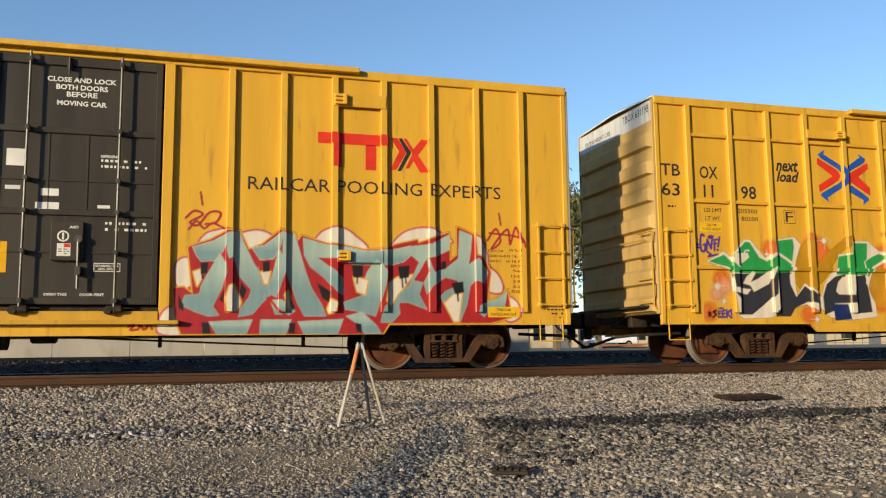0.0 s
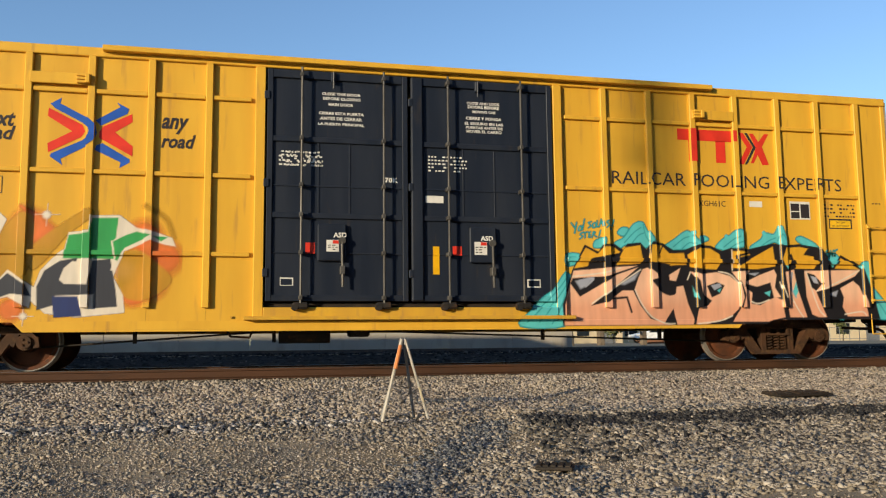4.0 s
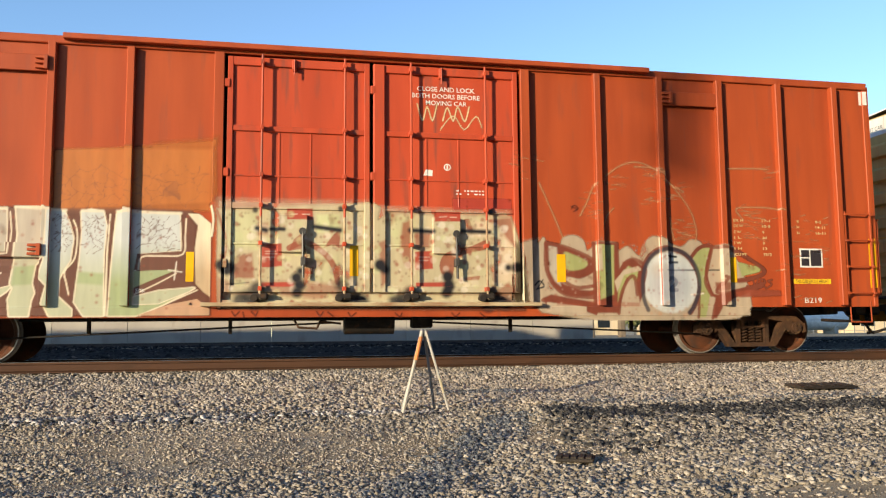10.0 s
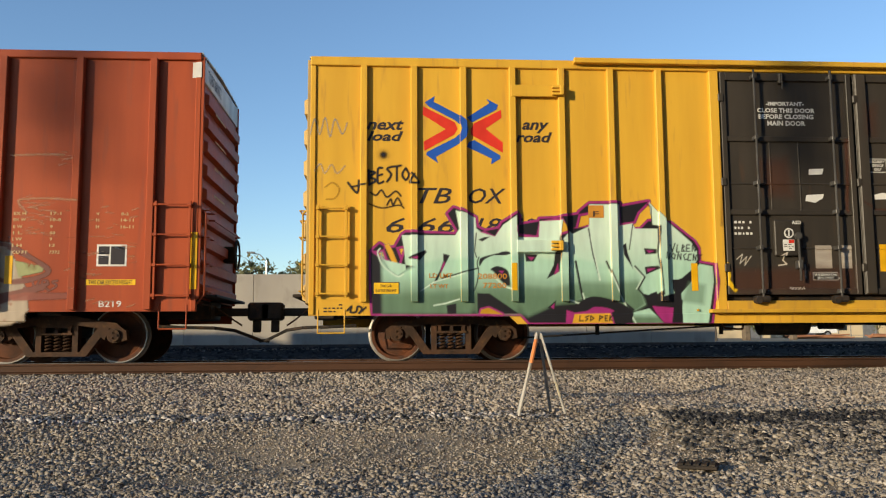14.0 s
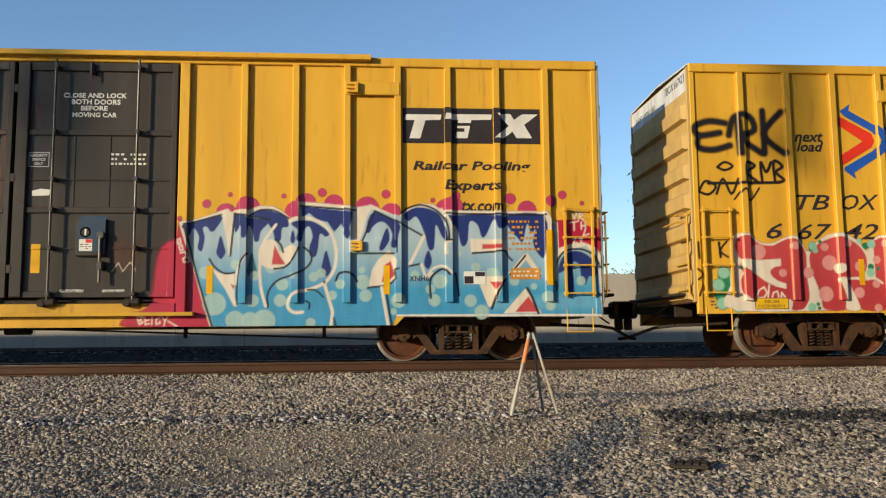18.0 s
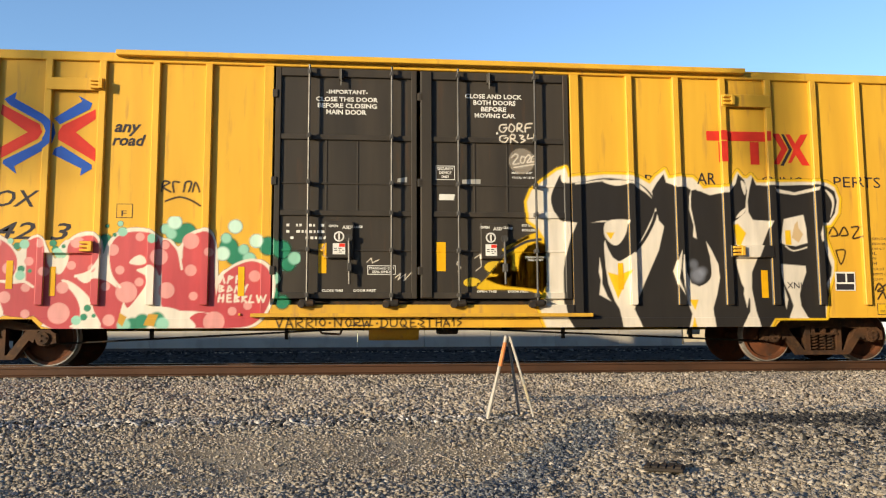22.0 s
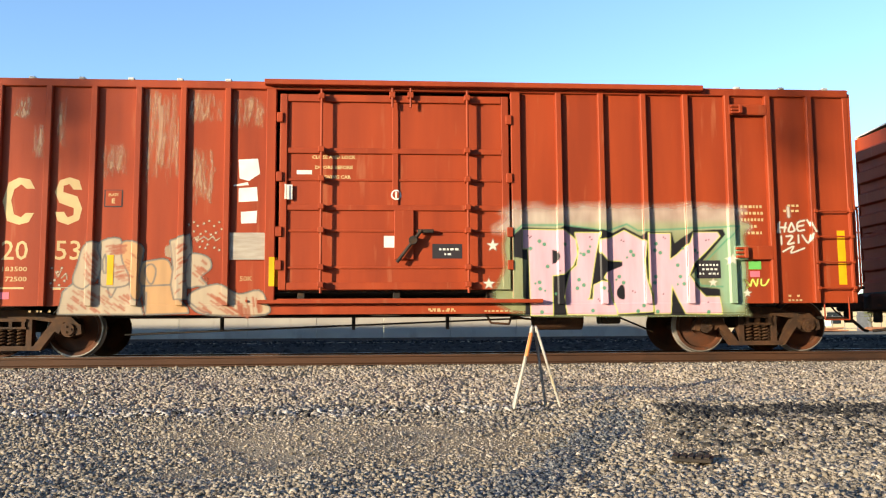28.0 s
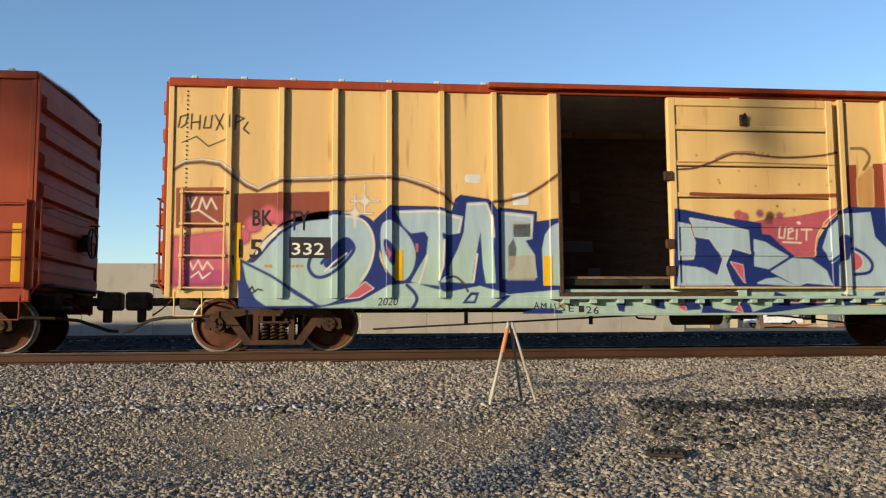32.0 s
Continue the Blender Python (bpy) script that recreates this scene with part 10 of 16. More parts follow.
for k in range(10):
    x, z = rub.uniform(11.72, 12.20), rub.uniform(3.02, 3.59)
    g.line(C_SCUFF, rub.uniform(0.006, 0.02), [(x, z), (x + rub.uniform(0.05, 0.22), z + rub.uniform(-0.04, 0.04))], soft=0.015, cover=rub.uniform(0.3, 0.8))
for k in range(8):
    x, z = rub.uniform(16.37, 16.68), rub.uniform(3.15, 3.40)
    g.line(C_SCUFF, rub.uniform(0.006, 0.02), [(x, z), (x + rub.uniform(0.05, 0.22), z + rub.uniform(-0.04, 0.04))], soft=0.015, cover=rub.uniform(0.3, 0.8))
g.line(C_BLACK, 0.018, [(12.84, 2.58), (12.95, 2.53)], cover=0.6)
g.line(C_BLACK, 0.015, [(12.84, 2.53), (12.89, 2.6), (12.97, 2.54), (12.88, 2.49)], cover=0.7, bent=True)
g.line(C_LIMB, 0.074, [(12.37, 1.93), (12.69, 1.87), (13.06, 1.73), (13.22, 1.62), (13.17, 1.48), (12.88, 1.39), (12.67, 1.4), (12.6, 1.46)], cover=0.85, bent=True)
g.line(C_LIMB, 0.074, [(12.37, 1.93), (12.36, 1.55), (12.46, 1.26), (12.71, 1.05), (13.25, 1)], cover=0.85, bent=True)
g.line(C_LIMB, 0.065, [(12.62, 1.32), (12.89, 1.17), (13.23, 1.2)], cover=0.85, bent=True)
g.line(C_LIMB, 0.055, [(12.66, 1.81), (12.65, 1.5)], cover=0.85, bent=True)
g.line(C_LIMB, 0.065, [(13.23, 1.94), (13.24, 0.73)], cover=0.85, bent=True)
g.line(C_LIMB, 0.055, [(13.67, 1.94), (13.68, 1.46)], cover=0.85, bent=True)
g.line(C_LIMB, 0.065, [(13.68, 1.41), (13.83, 1.62), (14.01, 1.66), (14.19, 1.53), (14.15, 1.28)], cover=0.85, bent=True)
g.line(C_LIMB, 0.065, [(13.66, 0.73), (13.72, 1.05), (13.86, 1.32), (13.98, 1.35), (14.02, 1.05)], cover=0.85, bent=True)
g.line(C_LIMB, 0.055, [(13.23, 1.94), (13.67, 1.94)], cover=0.85, bent=True)
g.line(C_LIMB, 0.065, [(12.29, 0.95), (12.71, 0.95), (13.25, 0.86)], cover=0.85, bent=True)
g.line(C_LIMB, 0.065, [(15.5, 1.9), (15.89, 1.88), (16.28, 1.66), (16.52, 1.48), (16.3, 1.35), (15.98, 1.29), (15.68, 1.37)], cover=0.85, bent=True)
g.line(C_LIMB, 0.055, [(15.7, 1.31), (15.54, 1.09), (15.98, 1.13), (16.5, 1.27)], cover=0.85, bent=True)
g.line(C_LIMB, 0.055, [(15.44, 0.63), (15.53, 0.91), (15.89, 1.04)], cover=0.85, bent=True)
g.line(C_LIMB, 0.065, [(15.06, 1.69), (15.21, 1.87), (15.47, 1.92), (15.39, 1.55), (15.33, 1.27), (15.44, 1.04)], cover=0.85, bent=True)
g.line(C_LIMB, 0.055, [(15.21, 1.18), (15.17, 0.65)], cover=0.85, bent=True)
g.line(C_CHARCOAL, 0.074, [(14.21, 0.78), (14.13, 1.05), (14.16, 1.46), (14.34, 1.75), (14.64, 1.86), (14.97, 1.77), (15.17, 1.5), (15.21, 1.18), (15.11, 0.89), (14.99, 0.73)], soft=0.028, cover=0.85, bent=True)
g.dots(C_SILVER, 0.35, [(14.65, 1.23)], soft=0.24, cover=0.5)
g.finish("faded green-grey letters with a white rounded shadow")

g = Mural("C", 10.01, 11.37, 3.79, 4.39)
g.line(C_CREAM, 0.024, [(10.13, 4.26), (10.22, 3.98), (10.3, 4.22), (10.39, 3.98), (10.47, 4.27)], cover=0.8, bent=True)
g.line(C_CREAM, 0.024, [(10.57, 3.99), (10.65, 4.22), (10.75, 3.99), (10.83, 4.24), (10.95, 3.99), (11.03, 4.25)], cover=0.8, bent=True)
g.line(C_CREAM, 0.019, [(10.53, 3.84), (10.75, 4.08), (10.94, 3.85), (11.15, 4.09), (11.25, 3.9)], cover=0.7, bent=True)
g.finish("thin white tag scratched on the red door")
lettering("D", INK, "next", 0.92, 3.82, 1.54, 3.99, shear=0.3, bold=0.028)
lettering("D", INK, "load", 0.93, 3.63, 1.53, 3.8, shear=0.3, bold=0.028)
lettering("D", INK, "any", 3.52, 3.79, 3.98, 3.98, shear=0.3, bold=0.028)
lettering("D", INK, "road", 3.41, 3.63, 4.03, 3.81, shear=0.3, bold=0.028)
road_emblem("D", 1.85, 3.19, 3.26, 4.41)
lettering("D", INK, "TB", 1.76, 2.59, 2.33, 2.85, shear=0.3, bold=0.008)
lettering("D", INK, "OX", 2.61, 2.59, 3.23, 2.85, shear=0.3, bold=0.008)
lettering("D", INK, "6", 1.25, 2.1, 1.56, 2.35, shear=0.3, bold=0.008)
lettering("D", INK, "66", 1.77, 2.1, 2.4, 2.35, shear=0.3, bold=0.008)
lettering("D", INK, "18", 2.71, 2.11, 3.15, 2.35, shear=0.3, bold=0.008)
lettering("D", INK, "19", 3.41, 2.11, 3.71, 2.35, shear=0.3, bold=0.008)
rect("D", INK, 1.04, 1.1, 1.46, 1.29, "caution_plate", 0.012)
rect("D", SIGN_YELLOW, 1.05, 1.1, 1.45, 1.28, "caution_plate", 0.014)
lettering("D", INK, "THIS CAR", 1.1526, 1.205, 1.3374, 1.25, lift=0.018)
lettering("D", INK, "EXCESS HEIGHT", 1.08, 1.13, 1.41, 1.175, lift=0.018)
rect("D", ORANGE_PLATE, 4.61, 2.36, 4.87, 2.57, "plate", 0.012)
lettering("D", INK, "F", 4.69, 2.38, 4.79, 2.47, lift=0.016)
lettering("D", ORANGE_PLATE, "LD LMT", 1.95, 1.36, 2.33, 1.433, bold=0.008, lift=0.012)
lettering("D", ORANGE_PLATE, "LT WT", 1.97, 1.19, 2.26, 1.257, bold=0.008, lift=0.012)
lettering("D", ORANGE_PLATE, "208800", 2.75, 1.34, 3.23, 1.432, bold=0.008, lift=0.012)
lettering("D", ORANGE_PLATE, "77200", 2.83, 1.19, 3.22, 1.28, bold=0.008, lift=0.012)
rect("D", SIGNAL, 3.3, 1.15, 3.39, 1.6, "reflector", 0.012)
rect("D", SIGNAL, 6.33, 1.14, 6.44, 1.6, "reflector", 0.012)
bars("D", INK, 0.24, 0.79, 0.54, 0.95, 3, 15)
lettering("D", WHITE, "-IMPORTANT-", 7.74, 4.31, 8.41, 4.38, bold=0.03)
lettering("D", WHITE, "CLOSE THIS DOOR", 7.58, 4.19, 8.6, 4.268, bold=0.03)
lettering("D", WHITE, "BEFORE CLOSING", 7.6, 4.08, 8.57, 4.16, bold=0.03)
lettering("D", WHITE, "MAIN DOOR", 7.75, 3.96, 8.42, 4.046, bold=0.03)
lettering("D", WHITE, "CLOSE AND LOCK", 10, 4.3, 11, 4.382, bold=0.03)
lettering("D", WHITE, "BOTH DOORS", 10.13, 4.19, 10.9, 4.279, bold=0.03)
lettering("D", WHITE, "BEFORE", 10.28, 4.09, 10.7, 4.17, bold=0.03)
lettering("D", WHITE, "MOVING CAR", 10.15, 3.98, 10.85, 4.06, bold=0.03)
bars("D", WHITE, 10.78, 3.18, 11.34, 3.41, 3, 17)
framed("D", ("SECURITY", "DEVICE", "ONLY"), 9.50, 3.16, 9.82, 3.40)
framed("D", ("STANDARD CAR", "SEAL ONLY"), 8.41, 1.31, 8.85, 1.45)
outline("D", WHITE, [(8.44, 3.21), (8.7, 3.22), (8.67, 3.12), (8.43, 3.11)])
outline("D", WHITE, [(8.37, 2.76), (8.68, 2.78), (8.66, 2.71), (8.52, 2.63), (8.35, 2.66)])
outline("D", WHITE, [(9.57, 2.77), (9.71, 2.81), (9.86, 2.79), (9.84, 2.7), (9.58, 2.69)])
lettering("D", WHITE, "DOOR F", 8, 1.15, 8.26, 1.2, bold=0.03)
lettering("D", WHITE, "OPEN THIS", 10.09, 1.15, 10.43, 1.193, bold=0.03)
rect("D", SIGNAL, 9.6, 1.46, 9.74, 1.92, "reflector")
rect("D", LOGO_BLUE_DARK, 10.34, 1.79, 10.77, 2.37, "plate")
lock_dial("D", 7.99, 2.10)
sticker("D", 7.88, 1.80, 8.08, 1.99)
lock_dial("D", 10.45, 2.10)
sticker("D", 10.36, 1.80, 10.56, 1.99)
lettering("D", WHITE, "ASD", 8.05, 2.25, 8.21, 2.31, bold=0.03)
lettering("D", WHITE, "DOOR FIRST", 10.73, 1.15, 11.07, 1.189, bold=0.03)
bars("D", WHITE, 7.09, 2.05, 7.4, 2.34, 3, 19)
rect("D", PLANK, 8.47, 1.51, 8.76, 1.9, "plate")
rect("D", PLANK, 8.92, 1.51, 9.11, 1.9, "plate")

g = Mural("D", 6.74, 11.42, 1.06, 4.48)
g.line(C_BROWN, 0.047, [(9.12, 3.71), (9.12, 3.22), (9.07, 2.49)], soft=0.056, cover=0.6)
g.line(C_BROWN, 0.038, [(6.9, 3.58), (6.9, 2.91), (6.86, 2.24)], soft=0.056, cover=0.5)
g.line(C_BROWN, 0.028, [(9.35, 2.64), (9.54, 2.52), (10.28, 2.49)], soft=0.038, cover=0.5)
g.fill(C_BROWN, [(7.57, 3.35), (8.06, 3.4), (8.13, 2.72), (7.65, 2.77)], soft=0.188, cover=0.35)
g.fill(C_BROWN, [(9.48, 4.3), (9.7, 4.36), (9.68, 3.81), (9.48, 3.81)], soft=0.188, cover=0.3)
g.fill(C_BROWN, [(10.75, 1.97), (11.3, 2.02), (11.27, 1.58), (10.82, 1.48)], soft=0.188, cover=0.35)
g.fill(C_BROWN, [(7.03, 1.48), (9.15, 1.53), (9.13, 1.15), (7.02, 1.11)], soft=0.150, cover=0.35)
g.line(C_WHITE, 0.019, [(7.85, 1.72), (7.95, 1.77), (7.9, 1.65), (7.97, 1.58), (7.82, 1.56)])
g.line(C_WHITE, 0.014, [(7.11, 1.67), (7.21, 1.75), (7.16, 1.59), (7.28, 1.71), (7.24, 1.56), (7.36, 1.72)], cover=0.8)
g.line(C_WHITE, 0.014, [(10.85, 1.48), (10.95, 1.62), (11.02, 1.48), (11.13, 1.63), (11.22, 1.5)], cover=0.8)
g.line(C_WHITE, 0.014, [(8.28, 1.58), (8.29, 1.34)], cover=0.8)
g.line(C_YMARK, 0.056, [(6.92, 1.58), (6.95, 1.39), (6.91, 1.25)], soft=0.028)
g.line(C_YMARK, 0.075, [(6.93, 1.29), (7.04, 1.15)], soft=0.028)
g.finish("brown rust streaks and white scribbles over the black doors")

g = Mural("D", 0.90, 6.85, 0.60, 2.74)
g.fill(C_BLACK, [(1, 1.79), (1.14, 1.92), (1.2, 1.88), (1.27, 1.68), (1.46, 1.47), (1.55, 1.47), (1.4, 1.87), (1.51, 2.07), (1.57, 2.11), (2.38, 2.08), (2.42, 2.14), (2.26, 2.42), (2.36, 2.52), (2.5, 2.47), (2.72, 2.36), (2.74, 2.2), (3.04, 2.05), (3.16, 2.27), (3.42, 2.43), (3.45, 2.38), (3.44, 2.09), (3.73, 2.06), (3.79, 2.34), (4.19, 2.35), (4.29, 2.21), (4.39, 2.19), (4.46, 2.46), (4.63, 2.6), (5.15, 2.61), (5.16, 2.27), (5.38, 2.3), (5.45, 2.46), (5.64, 2.64)], C_MAGENTA, 0.041)
g.fill(C_BLACK, [(1, 1.79), (1.46, 1.47), (1.57, 1.84), (2.37, 1.92), (3.04, 1.92), (3.7, 1.94), (4.19, 2.08), (4.62, 2.21), (5.14, 2.13), (5.5, 2.18), (5.63, 2.31), (6.01, 2.28), (6.4, 1.97), (6.47, 1.85), (6.47, 1.61), (6.72, 1.57), (6.75, 1.29), (6.64, 0.6), (3.59, 0.62), (3.45, 0.77), (1.03, 0.78), (1, 1.29)], C_MAGENTA, 0.037)
g.fill(C_GOLD, [(1.22, 1.9), (1.29, 1.92), (1.36, 1.79), (1.47, 1.51), (1.33, 1.64)])
g.fill(C_PMINT, [(1.2, 1.66), (1.31, 1.49), (1.43, 1.4), (1.57, 1.49), (1.54, 1.84), (1.5, 2.06), (2.38, 2.06), (2.45, 2.17), (2.39, 2.48), (2.58, 2.42), (2.72, 2.35), (2.73, 2.18), (2.81, 2.11), (3.04, 2.04), (3.18, 2.24), (3.4, 2.39), (3.4, 2.13), (3.43, 2.03), (3.77, 2.03), (3.79, 2.3), (4.17, 2.32), (4.11, 1.94), (4.31, 2.16), (4.62, 2.21), (4.63, 2.59), (5.14, 2.59), (5.14, 2.23), (5.36, 2.27), (5.4, 2.18), (5.78, 2.18), (5.79, 1.66), (5.84, 1.47), (5.83, 1.15), (5.7, 1.05), (5.47, 1.1), (5.54, 0.91), (5.37, 0.82), (4.9, 0.96), (4.52, 1.03), (4.26, 0.95)], low=C_MINT)
g.fill(C_MINT, [(1.17, 1.77), (1.21, 1.64), (1.31, 1.49), (1.43, 1.4), (1.57, 1.49), (1.75, 1.57), (2.12, 1.66), (2.67, 1.68), (3.04, 1.73), (3.51, 1.73), (3.97, 1.66), (4.35, 1.7), (4.82, 1.57), (5.38, 1.47), (5.54, 0.91), (5.37, 0.8), (4.9, 0.96), (4.52, 1.03), (4.34, 0.94), (4.01, 0.92), (3.9, 0.87), (3.57, 0.72), (3.42, 0.92), (3.36, 0.77), (2.74, 0.78), (2.73, 1.11), (2.62, 0.78), (1.19, 0.78), (1.18, 1.38)], low=C_MOSS, soft=0.074)
g.fill(C_MOSS, [(1.21, 1.07), (2.12, 1.11), (2.71, 1.18), (3.45, 1.23), (3.97, 1.18), (4.53, 1.29), (5, 1.27), (5.43, 1.31), (5.52, 0.95), (4.9, 0.98), (4.52, 1.03), (4.01, 0.92), (3.57, 0.74), (2.74, 0.79), (1.21, 0.8)], soft=0.092, cover=0.65)
g.fill(C_PMINT, [(5.65, 2.63), (5.98, 2.28), (6.35, 1.95), (6.44, 1.8), (6.44, 1.66), (6.34, 1.49), (6.14, 1.33), (6, 1.33), (6.01, 1.17), (6.04, 1.1), (5.83, 1.05), (5.81, 1.47), (5.79, 1.76), (5.83, 2.23), (5.69, 2.25)], low=C_MINT)
g.fill(C_MINT, [(6.48, 1.59), (6.7, 1.55), (6.71, 1.29), (6.59, 0.6), (6.16, 0.61), (6.15, 1.1), (6.33, 1.29), (6.38, 1.49)], low=C_MINT)
g.fill(C_MOSS, [(6.15, 0.96), (6.28, 1.29), (6.57, 1.24), (6.53, 0.91)], soft=0.074, cover=0.6)
g.fill(C_MINT, [(5.32, 0.61), (5.27, 0.77), (5.6, 0.85), (5.83, 0.61)], low=C_MOSS)
g.fill(C_BLACK, [(1.61, 1.7), (1.89, 1.82), (1.91, 1.78), (1.8, 1.65), (1.63, 1.67)])
g.fill(C_MAGENTA, [(1.66, 1.69), (1.79, 1.72), (1.75, 1.66)])
g.fill(C_BLACK, [(2.18, 1.76), (2.29, 1.73), (2.21, 1.57), (2.08, 1.31), (2.01, 1.26), (2.12, 1.47), (2.18, 1.63)])
g.fill(C_MAGENTA, [(2.2, 1.64), (2.21, 1.58), (2.14, 1.44), (2.15, 1.54)])
g.fill(C_BLACK, [(2.76, 1.99), (2.86, 2.03), (2.96, 2.04), (2.83, 1.96)])
g.line(C_BLACK, 0.018, [(2.73, 2.1), (2.7, 1.8), (2.73, 1.7)])
g.fill(C_BLACK, [(2.78, 1.66), (2.86, 1.71), (3.06, 1.76), (3.22, 1.8), (3.3, 1.76), (3.18, 1.73), (3.02, 1.73), (2.86, 1.66), (2.78, 1.55)], bent=True)
g.fill(C_BLACK, [(2.96, 1.5), (3.06, 1.55), (3.19, 1.52), (3.26, 1.44), (3.28, 1.24), (3.19, 1.26), (3.08, 1.37), (3.01, 1.46)], bent=True)
g.line(C_PMINT, 0.028, [(3, 1.4), (3.09, 1.31), (3.19, 1.22), (3.31, 1.18)], bent=True)
g.fill(C_MAGENTA, [(3.09, 1.48), (3.18, 1.47), (3.15, 1.42)])
g.line(C_BLACK, 0.023, [(2.16, 1.35), (2.53, 1.46), (2.76, 1.52)])
g.line(C_PMINT, 0.018, [(1.82, 1.15), (2.03, 1.29), (2.23, 1.35), (2.53, 1.43)])
g.line(C_BLACK, 0.018, [(2.77, 1.7), (2.74, 1.6), (2.76, 1.47), (2.74, 1.29), (2.69, 1.15)], bent=True)
g.fill(C_BLACK, [(2.74, 1.11), (2.94, 1.1), (3.42, 0.77), (2.74, 0.78)])
g.fill(C_MUSTARD, [(2.78, 0.77), (2.8, 0.84), (2.92, 0.87), (3.03, 0.82), (3.15, 0.76)], C_MAGENTA, 0.028)
g.fill(C_BLACK, [(2.23, 0.91), (2.39, 0.94), (2.39, 0.77), (2.25, 0.77)])
g.line(C_PMINT, 0.023, [(2.03, 0.91), (2.21, 0.94), (2.44, 1.01)])
g.fill(C_BLACK, [(3.53, 1.76), (3.75, 1.75), (3.68, 1.63), (3.55, 1.63)])
g.fill(C_MAGENTA, [(3.58, 1.71), (3.69, 1.7), (3.64, 1.64)])
g.fill(C_BLACK, [(4.06, 1.93), (4.17, 2), (4.11, 1.47), (3.89, 1.34), (4.01, 1.57)])
g.fill(C_MAGENTA, [(4.08, 1.6), (4.1, 1.46), (4.01, 1.4)])
g.line(C_BLACK, 0.028, [(4.18, 2.36), (4.27, 2.16), (4.26, 0.95)])
g.fill(C_BLACK, [(4.17, 2.38), (4.37, 2.18), (4.6, 2.21), (4.34, 2.09), (4.25, 2.16)])
g.line(C_BLACK, 0.023, [(4.61, 2.18), (4.67, 1.76), (4.77, 1.37)])
g.line(C_PMINT, 0.028, [(4.65, 2.04), (4.71, 1.71), (4.78, 1.32)])
g.line(C_BLACK, 0.032, [(4.9, 1.63), (5.06, 1.24), (5.18, 0.95), (5.33, 0.83)])
g.line(C_PMINT, 0.023, [(4.94, 1.49), (5.08, 1.15), (5.22, 0.87), (5.36, 0.61)])
g.line(C_BLACK, 0.037, [(4.38, 1.63), (4.46, 1.15), (4.52, 0.91)])
g.line(C_PMINT, 0.023, [(4.28, 0.99), (4.41, 0.94), (4.54, 0.9), (4.49, 1.1)])
g.fill(C_BLACK, [(4.51, 1), (4.69, 1.05), (4.96, 1), (5.18, 0.91), (5.33, 0.79), (5.23, 0.61), (4.98, 0.61), (4.99, 0.78), (4.52, 0.81), (4.33, 0.84)], bent=True)
g.fill(C_MAGENTA, [(4.54, 0.81), (4.69, 0.88), (4.92, 0.85), (4.97, 0.79), (4.33, 0.78)], bent=True)
g.fill(C_MAGENTA, [(4.21, 0.83), (4.33, 0.79), (4.31, 0.61), (4.19, 0.61)])
g.fill(C_GOLD, [(4.3, 0.61), (4.34, 0.76), (4.94, 0.77), (4.98, 0.61)], C_MAGENTA, 0.023)
g.line(C_BLACK, 0.02, [(4.43, 0.73), (4.42, 0.65), (4.48, 0.65)])
g.line(C_BLACK, 0.02, [(4.58, 0.73), (4.52, 0.71), (4.56, 0.68), (4.52, 0.65)])
g.line(C_BLACK, 0.02, [(4.61, 0.73), (4.6, 0.65), (4.66, 0.69), (4.61, 0.73)])
g.line(C_BLACK, 0.02, [(4.75, 0.65), (4.76, 0.73), (4.81, 0.71), (4.76, 0.68)])
g.line(C_BLACK, 0.02, [(4.89, 0.73), (4.85, 0.73), (4.85, 0.65), (4.89, 0.65)])
g.line(C_BLACK, 0.02, [(4.85, 0.69), (4.88, 0.69)])
g.line(C_BLACK, 0.02, [(4.93, 0.73), (4.92, 0.65)])
g.line(C_BLACK, 0.02, [(4.97, 0.73), (4.92, 0.68), (4.97, 0.65)])
g.fill(C_BLACK, [(5.18, 1.9), (5.24, 1.94), (5.26, 1.78), (5.35, 1.5), (5.2, 1.74)])
g.line(C_BLACK, 0.018, [(5.36, 2.25), (5.29, 1.83)])
g.fill(C_BLACK, [(5.54, 1.85), (5.75, 1.84), (5.75, 1.76), (5.56, 1.75)])
g.fill(C_MAGENTA, [(5.58, 1.82), (5.72, 1.81), (5.62, 1.77)])
g.fill(C_BLACK, [(5.54, 1.54), (5.77, 1.56), (5.82, 1.52), (5.56, 1.41)])
g.fill(C_MAGENTA, [(5.58, 1.51), (5.73, 1.52), (5.59, 1.45)])
g.line(C_BLACK, 0.028, [(5.38, 1.55), (5.54, 1.37), (5.42, 1.17), (5.59, 0.98)])
g.line(C_PMINT, 0.018, [(5.36, 1.53), (5.51, 1.37), (5.39, 1.17)])
g.line(C_BLACK, 0.023, [(5.82, 2.2), (5.77, 1.8), (5.81, 1.54), (5.84, 1.08)])
g.fill(C_BLACK, [(5.62, 1.09), (5.73, 1.13), (5.79, 0.99), (6.05, 0.96), (6.03, 0.87), (5.65, 0.9), (5.56, 1.04)])
g.fill(C_MAGENTA, [(5.65, 0.89), (6.01, 0.86), (5.97, 0.61), (5.83, 0.62), (5.72, 0.76)])
g.fill(C_BLACK, [(6.04, 1.1), (6.17, 0.98), (6.14, 0.62), (6, 0.61)])
g.fill(C_BLACK, [(6, 1.29), (6.16, 1.35), (6.16, 1.21), (6.03, 1.17)])
g.fill(C_BLACK, [(3.9, 0.87), (4.04, 0.99), (4.02, 0.84), (4.09, 0.75)])
g.fill(C_MAGENTA, [(3.95, 0.88), (4.01, 0.94), (4, 0.84)])
